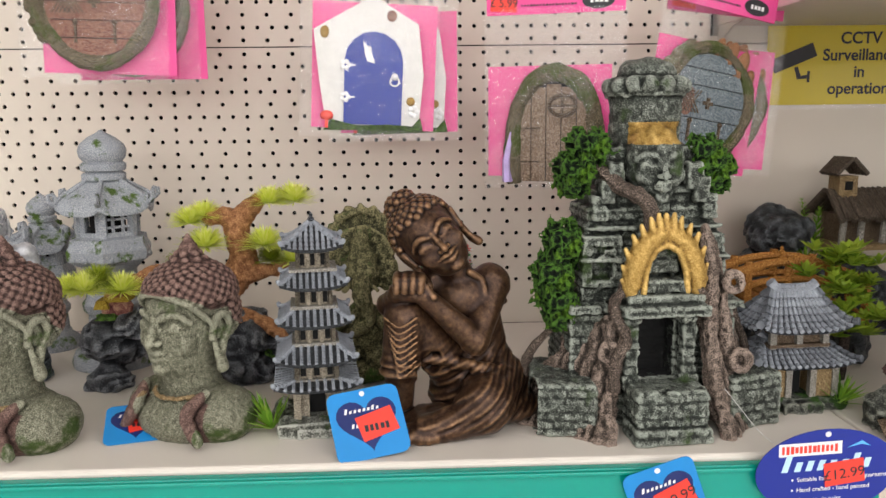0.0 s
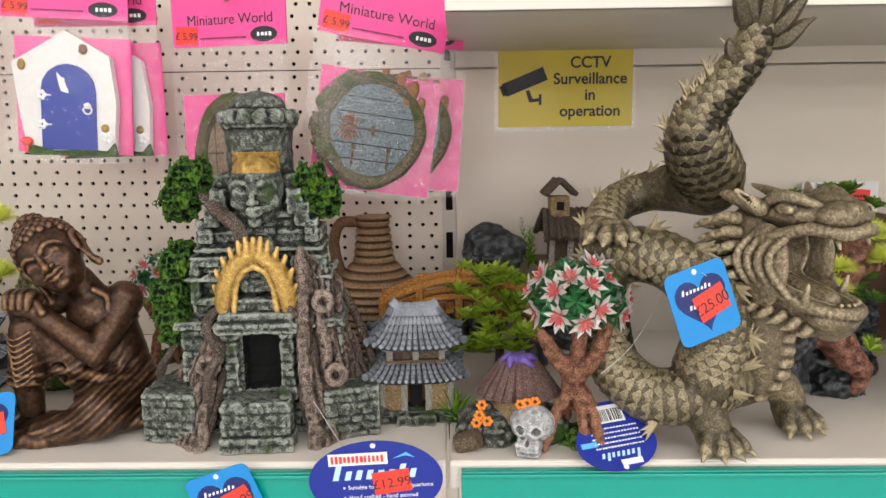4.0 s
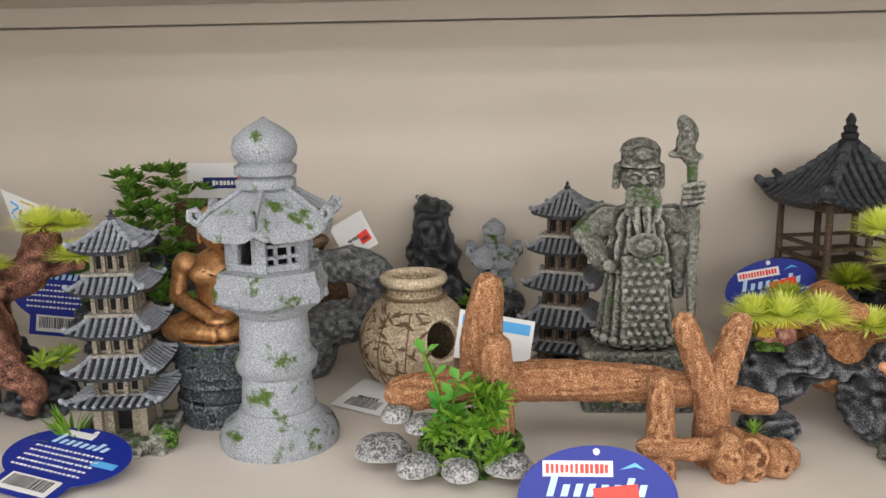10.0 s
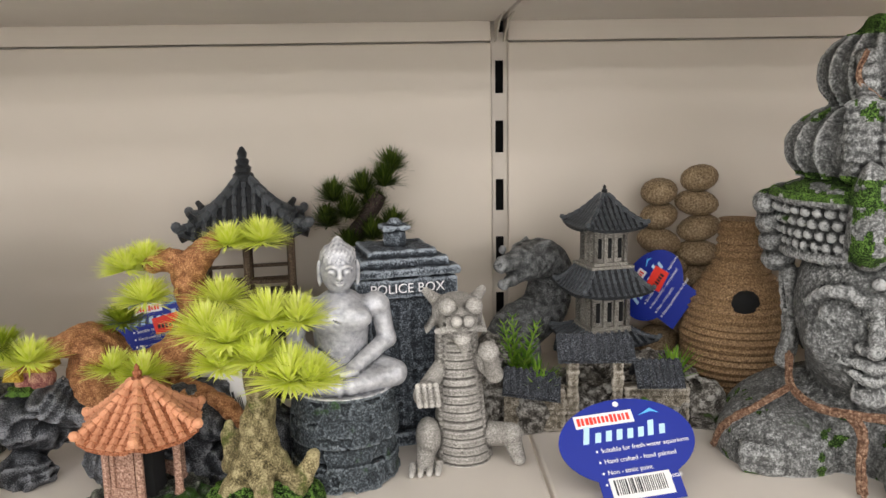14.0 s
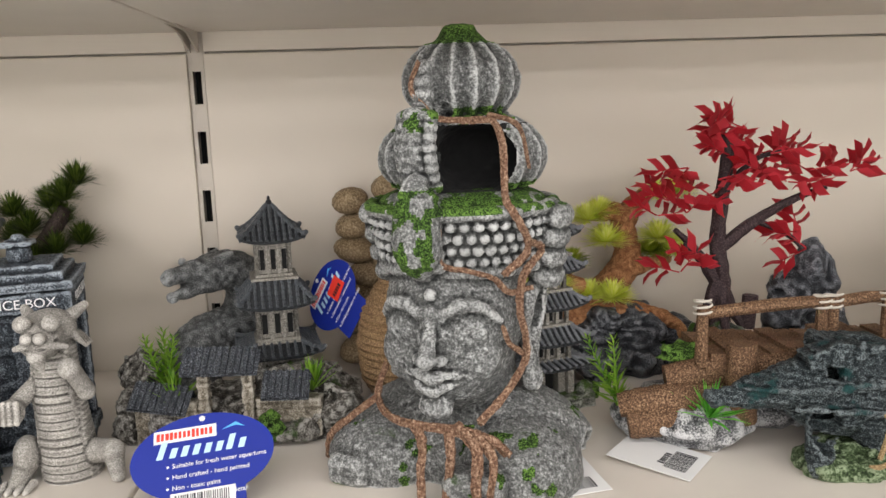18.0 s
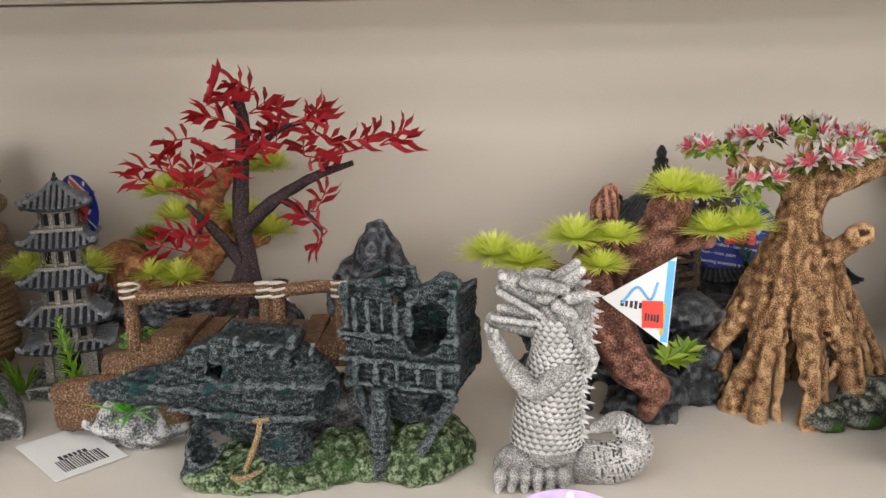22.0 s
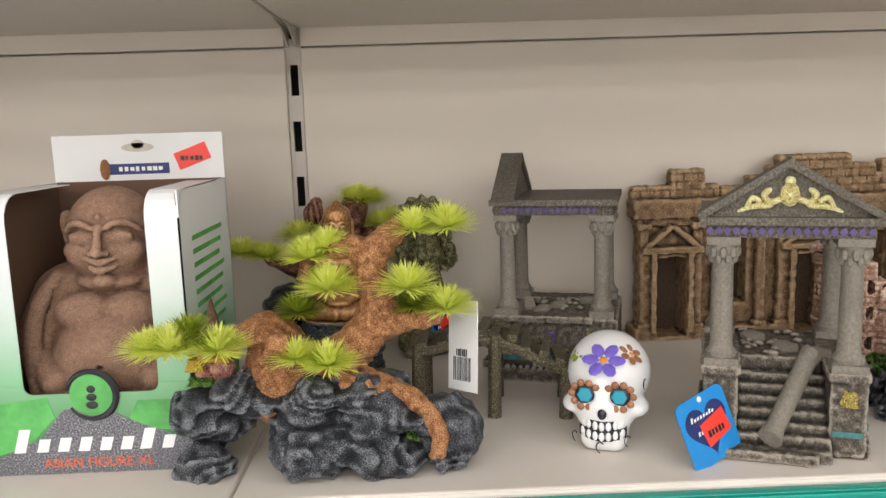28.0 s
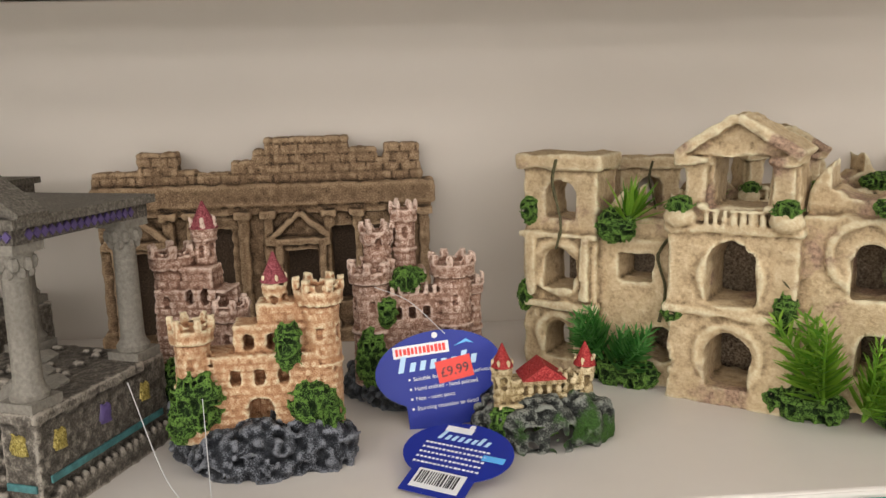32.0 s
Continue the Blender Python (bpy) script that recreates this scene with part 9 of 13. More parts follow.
def sand_ruin():
    """A long sandstone ruin of three storeys with arches, a gable, balconies and plants."""
    sand = resin("cream_sandstone_paint", (0.3, 0.2, 0.1), (0.7, 0.52, 0.3), (0.74, 0.6, 0.4), 0.008, moss=(0.5, 0.33, 0.22), moss_size=0.05, moss_at=0.57, bump=0.5, speck=0.1, gain=1.2)
    c = Clay((-0.005, -0.03, 0), (0.375, 0.055, 0.2), 0.0018, 0.0015)
    c.box((0.03, 0.01, 0.085), (0.06, 0.04, 0.17)).box((0.03, 0.008, 0.166), (0.07, 0.046, 0.012), edge=0.002).box((0.1, 0.015, 0.055), (0.1, 0.036, 0.11)).box((0.16, 0.004, 0.06), (0.084, 0.05, 0.125)).box((0.162, 0.01, 0.145), (0.074, 0.04, 0.06)).box((0.24, 0.012, 0.07), (0.08, 0.04, 0.13)).box((0.31, 0.008, 0.06), (0.09, 0.044, 0.12)).box((0.33, 0.012, 0.13), (0.07, 0.036, 0.07))
    c.cone((0.095, 0.05, 0.12), 0.03, 0.03, 0.05, turn=(90, 0, 0)).cone((0.235, 0.046, 0.14), 0.034, 0.034, 0.04, turn=(90, 0, 0))
    for k in (-1, 1):
        c.box((0.162 + k * 0.02, -0.004, 0.186), (0.048, 0.05, 0.007), turn=(0, k * 32, 0))
    for q in range(6):
        c.box((0.162, 0.0, 0.176 + q * 0.004), (0.076 * (1 - q / 6.5), 0.04, 0.0045))
    for z in (0.124, 0.066):
        c.box((0.16, -0.014, z), (0.09, 0.02, 0.006), edge=0.002).box((0.31, -0.008, z), (0.094, 0.022, 0.005))
    c.box((0.03, -0.01, 0.11), (0.064, 0.012, 0.004)).box((0.03, -0.01, 0.055), (0.066, 0.012, 0.006)).box((0.162, -0.012, 0.17), (0.08, 0.03, 0.006))
    for k in (-1, 1):
        c.box((0.162 + k * 0.028, -0.012, 0.15), (0.014, 0.014, 0.044)).box((0.03 + k * 0.022, -0.012, 0.085), (0.008, 0.01, 0.05))
        c.ell((0.16 + k * 0.034, -0.022, 0.132), (0.011, 0.01, 0.008))
    for k in range(7):
        c.box((0.143 + k * 0.006, -0.02, 0.132), (0.003, 0.008, 0.012))
    c.box((0.162, -0.02, 0.139), (0.05, 0.012, 0.004))
    c.ring((0.03, -0.01, 0.085), 0.02, 0.004, turn=(90, 0, 0)).ring((0.16, -0.02, 0.09), 0.02, 0.004, turn=(90, 0, 0)).ring((0.16, -0.02, 0.036), 0.021, 0.0035, turn=(90, 0, 0)).ring((0.24, -0.008, 0.11), 0.022, 0.0035, turn=(90, 0, 0)).ring((0.03, -0.01, 0.03), 0.017, 0.003, turn=(90, 0, 0))

    def hole(x, z, w, h, arch=True):
        c.box((x, 0, z + h / 2 - (w * 0.2 if arch else 0)), (w, 0.2, h - (w * 0.4 if arch else 0)), edge=0.0015, cut=True)
        if arch:
            c.cone((x, 0.1, z + h - w * 0.5), w / 2, w / 2, 0.2, turn=(90, 0, 0), cut=True)
    for x, z, w, h, a in ((0.03, 0.122, 0.024, 0.03, True), (0.03, 0.068, 0.026, 0.032, True), (0.03, 0.012, 0.024, 0.03, True), (0.095, 0.125, 0.034, 0.034, True), (0.088, 0.078, 0.026, 0.02, False), (0.108, 0.022, 0.026, 0.022, True),
                          (0.162, 0.138, 0.036, 0.034, False), (0.16, 0.072, 0.032, 0.044, True), (0.16, 0.012, 0.03, 0.04, True), (0.235, 0.15, 0.04, 0.034, True), (0.243, 0.082, 0.024, 0.036, True), (0.25, 0.03, 0.026, 0.03, True), (0.31, 0.075, 0.032, 0.04, True), (0.315, 0.016, 0.03, 0.036, True), (0.335, 0.13, 0.03, 0.03, False)):
        hole(x, z, w, h, a)
    c.rough(0.0014, 0.012).rough(0.0008, 0.005)
    root = new("ruin_ornament")
    part("wall", c.flat().mesh("walls", sand), None, root, "cream sandstone walls with arches")
    # added sheet that closes the arches, painted darker to stand for interior shade
    part("backing", Geo().box((0.18, 0.046, 0.06), (0.33, 0.003, 0.115)), resin("shaded_inner_sandstone", (0.12, 0.08, 0.05), (0.3, 0.22, 0.14), (0.4, 0.32, 0.22), 0.006, worn_shaded=False), root, smooth=False)
    ivy = Geo()
    rng = np.random.RandomState(8)
    for k, pts in enumerate((((0.03, -0.016, 0.168), (0.027, -0.016, 0.15), (0.034, -0.016, 0.12), (0.03, -0.016, 0.1)), ((0.12, -0.008, 0.12), (0.106, -0.006, 0.1), (0.112, -0.006, 0.075), (0.108, -0.006, 0.05)), ((0.197, -0.016, 0.125), (0.19, -0.02, 0.1), (0.2, -0.02, 0.085)), ((0.26, -0.01, 0.13), (0.25, -0.01, 0.1), (0.262, -0.01, 0.08)))):
        ivy.tube(spline(pts, 6), 0.0012, 5, 0.3, k)
    part("creeper", ivy, resin("dry_creeper", (0.03, 0.03, 0.012), (0.1, 0.09, 0.04), (0.2, 0.18, 0.09), 0.003), root, "thin dry creeper")
    for at, r in (((0.08, -0.012, 0.01), (0.03, 0.01, 0.013)), ((0.075, -0.01, 0.12), (0.014, 0.01, 0.012)), ((0.21, -0.018, 0.01), (0.026, 0.01, 0.012)), ((0.28, -0.018, 0.012), (0.03, 0.01, 0.012)), ((0.196, -0.02, 0.07), (0.007, 0.006, 0.014)), ((0.006, -0.012, 0.128), (0.006, 0.006, 0.01)), ((0.002, -0.01, 0.06), (0.005, 0.008, 0.012)), ((0.126, -0.024, 0.139), (0.009, 0.008, 0.005)), ((0.194, -0.024, 0.139), (0.009, 0.008, 0.005)), ((0.122, -0.016, 0.062), (0.009, 0.006, 0.008)), ((0.265, -0.012, 0.142), (0.022, 0.012, 0.008))):
        b = Clay(tuple(-k - 0.003 for k in r), tuple(k + 0.003 for k in r), 0.0015, 0.002)
        b.ell((0, 0, 0), r).rough(0.005, 0.004, 2)
        put("moss_mound", b.mesh("moss_mound", MOSS), root, at)
    green = frond_mesh("leafy_plant", leafy("mid_green_leaves", (0.04, 0.2, 0.03), (0.16, 0.42, 0.1)), 0.05, 0.045, 6, 4, 7)
    put("leafy_plant", green, root, (0.07, -0.02, 0.02), 0.85, (20, -20, 0), "green plastic plant")
    put("leafy_plant", green, root, (0.078, -0.016, 0.008), 0.85, (25, 10, 60), "green plastic plant")
    put("fern", TUFTS[1], root, (0.083, -0.008, 0.122), 1.4, (10, 15, 0))
    lime = frond_mesh("lime_fern", FERN, 0.06, 0.036, 4, 9, 11)
    put("lime_fern", lime, root, (0.222, -0.024, 0.012), 1.15, (18, -12, 0), "bright lime fern")
    put("lime_fern", lime, root, (0.245, -0.026, 0.008), 1.0, (22, 14, 40), "bright lime fern")
    return root


ruin = sand_ruin()
place(ruin, "long cream sandstone ruin with arches, gable and green plants", "ruin", 3.594, 0.722, -37)
back = again(ruin, 3.70, 0.835, -4, "brown-cream ruin ornament further along the back panel", 0.92)


# ---- the remaining ornaments, from the first bay to the last ----
def hip_roof(w, d, h, ridge, lift, count, r=0.0012):
    """A hipped roof with a raised ridge, upturned corners and rows of round tiles."""
    g = Geo()
    g.relief = 0.4
    nx, nz = 16, 7

    def pt(u, s, side):
        x = (w / 2 * (1 - s) + ridge / 2 * s) * u
        y = side * d / 2 * (1 - s)
        return (x, y, h * s ** 1.5 + lift * abs(u) ** 4 * (1 - s) ** 2)

    def end(u, s, side):
        y = d / 2 * (1 - s) * u
        return (side * (w / 2 * (1 - s) + ridge / 2 * s), y, h * s ** 1.5 + lift * abs(u) ** 4 * (1 - s) ** 2)
    for fn, n in ((pt, count), (end, max(4, count // 2))):
        for side in (-1, 1):
            vs = [fn(2 * i / nx - 1, k / nz, side) for k in range(nz + 1) for i in range(nx + 1)]
            fs = [(k * (nx + 1) + i, k * (nx + 1) + i + 1, (k + 1) * (nx + 1) + i + 1, (k + 1) * (nx + 1) + i) for k in range(nz) for i in range(nx)]
            g.add(vs, fs)
            g.add([(x * 0.97, y * 0.97, z - 0.002) for x, y, z in vs], [f[::-1] for f in fs])
            for i in range(n + 1):
                u = 2 * i / n - 1
                row = barrel(lambda k: np.array(fn(u, k * 0.97, side)) + (0, 0, r * 0.5), r * 0.8 if 0 < i < n else r * 1.5, 6)
                g.add(row.v, row.f)
    g.tube([(-ridge / 2 - 0.002, 0, h + 0.006), (-ridge / 2 + 0.004, 0, h), (0, 0, h - 0.001), (ridge / 2 - 0.004, 0, h), (ridge / 2 + 0.002, 0, h + 0.004)], r * 2.2, 6)
    return g


def small_house():
    root = new("house_ornament")
    c = Clay((-0.05, -0.04, 0), (0.05, 0.035, 0.026), 0.0015, 0.002)
    c.box((0, 0, 0.006), (0.08, 0.055, 0.014)).ell((-0.038, -0.018, 0.006), (0.013, 0.014, 0.014)).ell((0.038, -0.014, 0.006), (0.013, 0.016, 0.012)).box((0, -0.028, 0.005), (0.04, 0.014, 0.011))
    part("base", c.rough(0.0018, 0.005).flat().mesh("base", ROCKMOSS), None, root, "mossy stone base")
    tall, short = Geo().box((0, 0, 0), (0.006, 0.006, 0.036)).mesh("post", PALE, False), Geo().box((0, 0, 0), (0.006, 0.005, 0.022)).mesh("post", PALE, False)
    for x in (-0.034, -0.012, 0.012, 0.034):
        for y in (-0.022, 0.022):
            put("post", tall, root, (x, y, 0.028))
    for x in (-0.026, 0.0, 0.026):
        for y in (-0.016, 0.016):
            put("post", short, root, (x, y, 0.07))
    part("ground_storey", Geo().box((-0.023, -0.012, 0.026), (0.018, 0.022, 0.032)).box((0.023, -0.012, 0.026), (0.018, 0.022, 0.032)).box((0, 0.01, 0.026), (0.064, 0.02, 0.032)).box((0, 0.0, 0.043), (0.066, 0.046, 0.003)), OCHRE, root, smooth=False)
    part("upper_storey", Geo().box((0, 0, 0.069), (0.046, 0.026, 0.022)).box((0, 0, 0.0615), (0.06, 0.038, 0.003)), WOODY, root, smooth=False)
    # solid black block painted as the shade in the doorway
    part("doorway", Geo().box((0, -0.006, 0.026), (0.012, 0.012, 0.024)), BLACK, root, "black block standing for the shaded doorway", smooth=False)
    part("lower_roof", hip_roof(0.1, 0.076, 0.02, 0.06, 0.006, 15, 0.0021), TILE, root, "grey tiled lower roof", m=pose(0, 0, 0.046))
    part("upper_roof", hip_roof(0.096, 0.066, 0.036, 0.042, 0.008, 14, 0.0023), TILE, root, "grey tiled upper roof", m=pose(0, 0, 0.078))
    put("fern", TUFTS[0], root, (0.038, -0.026, 0.006), 1.2, (15, 10, 0))
    put("fern", TUFTS[1], root, (-0.05, 0.012, 0.012), 1.5, (0, -10, 0))
    return root


place(small_house(), "two-storey house ornament with grey tiled roofs and tan walls", "house", 0.357, 0.583, 4, scale=0.84)


def arched_bridge():
    root = new("bridge_ornament")
    mat = resin("orange_bridge_paint", (0.14, 0.04, 0.008), (0.48, 0.2, 0.04), (0.68, 0.38, 0.12), 0.004, bump=0.5)
    arc = lambda t, z: (0.075 * t, z + 0.022 * (1 - t * t))
    for y in (-0.016, 0.016):
        rail = part("rail", Geo().tube([(arc(t, 0.078)[0], y, arc(t, 0.078)[1]) for t in np.linspace(-1, 1, 15)], 0.0042, 8, 0.08), mat, root)
        part("rail", Geo().tube([(arc(t, 0.062)[0], y, arc(t, 0.062)[1]) for t in np.linspace(-1, 1, 15)], 0.0035, 8, 0.08), mat, root)
        for t in (-0.98, -0.5, 0, 0.5, 0.98):
            x, z = arc(t, 0.05)
            part("post", Geo().tube([(x, y, z - 0.01), (x, y, z + 0.034)], [0.004, 0.0034], 7, 0.1), mat, root)
    for t in np.linspace(-0.96, 0.96, 17):
        x, z = arc(t, 0.048)
        part("plank", Geo().box((x, 0, z), (0.0075, 0.036, 0.003), rot3(0, math.degrees(0.6 * t), 0)), mat, root, smooth=False)
    for x in (-0.07, 0.07):
        c = Clay((-0.02, -0.025, 0), (0.02, 0.025, 0.05), 0.0018, 0.003)
        c.ell((0, 0, 0.02), (0.016, 0.022, 0.028)).rough(0.004, 0.008)
        put("rock_pier", c.flat().mesh("rock_pier", BLACKROCK), root, (x, 0, 0))
    part("finial", finial(0.1, 0.003, 0.012), mat, root)
    return root


place(arched_bridge(), "orange-brown arched bridge ornament behind the small house", "bridge", 0.395, 0.685, 0)


def leafy_bush(h, w, mat, seed, n=26, leaf=0.016):
    root = new("bush_ornament")
    rng = np.random.RandomState(seed)
    stem = Geo().tube(spline([(0, 0, 0), (0.004, 0, h * 0.35), (-0.004, 0, h * 0.7)], 5), [0.006, 0.004, 0.003], 7, 0.15)
    part("stem", stem, DARKBARK, root)
    whorls = []
    for k in range(5):
        g = rosette(Geo(), (0, 0, 0), leaf, 8, 0.45, (0, -0.1, 1), seed + k, 0.42)
        whorls.append(rosette(g, (0, 0, 0.002), leaf * 0.7, 6, 0.9, (0, -0.1, 1), seed + k + 70, 0.42).mesh("leaf_whorl", mat))
    for k in range(n):
        z = h * rng.uniform(0.3, 1.0)
        a = rng.uniform(0, 6.28)
        r = w / 2 * rng.uniform(0.2, 1.0) * (1.1 - 0.5 * abs(z / h - 0.6))
        p = (r * math.cos(a), r * math.sin(a) * 0.7, z)
        put("leaf_whorl", whorls[k % 5], root, p, rng.uniform(0.8, 1.15), (-35 * p[1] / w, 50 * p[0] / w, rng.uniform(0, 360)))
    return root


place(leafy_bush(0.118, 0.078, LIME, 3, 60), "bushy lime-green plastic plant on a dark stem", "plant", 0.428, 0.635, 0)


def stilt_house():
    root = new("house_ornament")
    rock = [(-0.075, -0.005, 0.045, 0.03, 0.026, 0.05), (-0.06, -0.01, 0.11, 0.034, 0.024, 0.026), (0.02, 0.0, 0.04, 0.05, 0.03, 0.05), (0.04, 0.0, 0.02, 0.05, 0.034, 0.03)]
    put("rock_base", lump((-0.12, -0.05, 0), (0.1, 0.05, 0.145), 0.0024, rock, BLACKROCK, 0.008, 0.014, 0.004, "rock_base"), root, (0, 0, 0))
    thatch = resin("grey_thatch_paint", (0.02, 0.014, 0.01), (0.1, 0.075, 0.055), (0.3, 0.24, 0.18), 0.003, bump=0.8)
    part("deck", Geo().box((0.035, -0.005, 0.096), (0.095, 0.06, 0.006)), OCHRE, root, smooth=False)
    for x in (0.0, 0.02, 0.045, 0.068):
        part("post", Geo().tube([(x, -0.026, 0.096), (x + 0.002, -0.026, 0.128)], 0.0032, 7, 0.15), PALE, root)
    part("room", Geo().box((0.034, 0.0, 0.112), (0.06, 0.036, 0.032)), WOODY, root, smooth=False)
    g = Geo()
    for k in range(13):
        x = -0.006 + k * 0.0068
        for s in (-1, 1):
            g.tube([(x, s * 0.036, 0.124 + 0.002 * (k % 2)), (x * 0.9 + 0.003, s * 0.004, 0.152)], 0.0036, 6, 0.2, k)
    part("roof", g, thatch, root, "grey-brown thatched roof")
    part("turret", Geo().box((0.012, -0.004, 0.157), (0.02, 0.02, 0.022)), OCHRE, root, smooth=False)
    # black plate on the turret stands for a shaded window opening
    part("window", Geo().box((0.012, -0.0145, 0.158), (0.008, 0.001, 0.009)), BLACK, root, "dark window", smooth=False)
    g = Geo()
    for k in range(6):
        for s in (-1, 1):
            g.tube([(0.012 + s * 0.017, -0.018 + k * 0.0055, 0.17), (0.012 + s * 0.001, -0.018 + k * 0.0055, 0.186)], 0.0028, 6, 0.15, k)
    part("turret_roof", g, thatch, root)
    put("fern", frond_mesh("fern", FERN, 0.055, 0.022, 3, 31, 12), root, (-0.022, -0.012, 0.09), 1.0)
    put("fern", TUFTS[0], root, (-0.04, -0.03, 0.075), 1.0)
    return root


place(stilt_house(), "brown thatched stilt house on black rock with ferns", "house", 0.492, 0.79, 4)


def skull_hut():
    root = new("hut_ornament")
    c = Clay((-0.048, -0.03, 0), (0.048, 0.03, 0.036), 0.0014, 0.003)
    c.ell((-0.02, 0.002, 0.01), (0.026, 0.022, 0.02)).ell((0.02, 0.002, 0.012), (0.024, 0.02, 0.018)).rough(0.003, 0.005)
    part("mound", c.flat().mesh("mound", ROCKMOSS), None, root, "mossy green mound")
    g = Geo()
    for k in range(20):
        a = 2 * math.pi * k / 20
        g.tube([(0.004 + 0.03 * math.cos(a), 0.006 + 0.022 * math.sin(a), 0.036), (0.004 + 0.012 * math.cos(a), 0.006 + 0.01 * math.sin(a), 0.064)], [0.0055, 0.0035], 6, 0.15, k)
    part("thatch", g, resin("purple_brown_thatch", (0.03, 0.015, 0.015), (0.13, 0.075, 0.065), (0.3, 0.2, 0.17), 0.003), root, "purple-brown thatched cap")
    part("room", Geo().lathe([(0.022, 0.018), (0.022, 0.04)], (0.004, 0.006, 0), 14), OCHRE, root)
    c = Clay((-0.02, -0.012, -0.006), (0.02, 0.012, 0.01), 0.001, 0.002)
    c.ell((0, 0, 0), (0.006, 0.006, 0.004))
    for a in range(5):
        b = a * 1.257
        c.path(spline([(0, 0, 0), (0.009 * math.cos(b), 0.008 * math.sin(b), 0.002), (0.015 * math.cos(b + 0.4), 0.01 * math.sin(b + 0.4), -0.003)], 4), [0.0035, 0.0015])
    part("starfish", c.mesh("starfish", plain("violet_paint", (0.12, 0.07, 0.3), 0.5, vary=0.3, size=0.005)), None, root, "violet starfish", m=pose(0.004, 0.0, 0.066))
    c = Clay((-0.025, -0.02, 0), (0.025, 0.018, 0.04), 0.001, 0.002)
    c.ell((0, 0, 0.024), (0.017, 0.015, 0.014)).box((0.0, -0.008, 0.008), (0.018, 0.014, 0.014), edge=0.003)
    for k in (-1, 1):
        c.ell((k * 0.0065, -0.015, 0.021), (0.0042, 0.006, 0.0045), cut=True)
        for q in range(3):
            c.box((k * (0.0015 + q * 0.003), -0.0155, 0.009), (0.0024, 0.003, 0.006))
    c.ell((0, -0.016, 0.0135), (0.002, 0.004, 0.003), cut=True).rough(0.0008, 0.004)
    part("skull", c.flat().mesh("skull", resin("pale_skull_paint", (0.1, 0.1, 0.1), (0.38, 0.38, 0.38), (0.6, 0.6, 0.6), 0.003)), None, root, "small grey-white skull", m=pose(0.012, -0.024, 0.0, 0, 0, -20))
    orange = plain("orange_flower_paint", (0.75, 0.22, 0.02), 0.5, vary=0.2, size=0.004)
    for x, y, z in ((-0.028, -0.024, 0.03), (-0.026, -0.024, 0.038), (-0.03, -0.024, 0.024), (-0.022, -0.026, 0.026), (0.008, -0.026, 0.04), (0.014, -0.026, 0.041), (0.003, -0.026, 0.039)):
        g = Geo()
        for k in range(6):
            a = k * 1.047
            g.ball((0.0028 * math.cos(a), 0, 0.0028 * math.sin(a)), (0.0017, 0.0012, 0.0017), n=6)
        part("flower", g, orange, root, "orange flower", m=pose(x, y, z))
    part("stump", Geo().tube([(-0.044, -0.018, 0.004), (-0.028, -0.024, 0.012)], [0.008, 0.007], 9, 0.15), WOODY, root)
    return root


place(skull_hut(), "mossy hut ornament with purple starfish, skull and orange flowers", "hut", 0.437, 0.525, 0)

# coiled clay jug, pots
coil = resin("brown_coiled_clay", (0.05, 0.025, 0.012), (0.2, 0.115, 0.06), (0.36, 0.24, 0.14), 0.004, bump=0.5)
jug = thing("clay_jug", "brown coiled clay jug with a handle", "jug", 0.302, 0.79, 0)
g = Geo()
prof = []
for k in range(120):
    z = 0.148 * k / 119
    r = np.interp(z, [0, 0.02, 0.045, 0.07, 0.085, 0.1, 0.14, 0.148], [0.045, 0.056, 0.058, 0.05, 0.036, 0.023, 0.018, 0.0205])
    prof.append((r - 0.0024 * abs(math.sin(z * math.pi / 0.0078)) ** 6, z))
g.relief = 1.0
g.lathe(prof, n=40)
part("body", g, coil, jug)
part("handle", Geo().tube(spline([(-0.018, 0, 0.142), (-0.036, 0, 0.14), (-0.044, 0, 0.12), (-0.04, 0, 0.095), (-0.036, 0, 0.082)], 6), 0.0062, 10, 0.06), coil, jug)


def hollow_pot(name, r, h, mat, hole):
    c = Clay((-r - 0.004, -r - 0.004, 0), (r + 0.004, r + 0.004, h), 0.0016, 0.002)
    c.ell((0, 0, h * 0.43), (r, r, h * 0.44)).cone((0, 0, h * 0.78), r * 0.46, r * 0.5, h * 0.14, soft=0.006).ring((0, 0, h * 0.95), r * 0.5, 0.0045)
    c.ell((0, 0, h * 0.43), (r - 0.006, r - 0.006, h * 0.38), cut=True).cone((0, 0, h * 0.7), r * 0.38, r * 0.4, h * 0.4, cut=True)
    c.ell(hole[:3], hole[3:], cut=True)
    return c.rough(0.0003, 0.004).flat().mesh(name, mat)


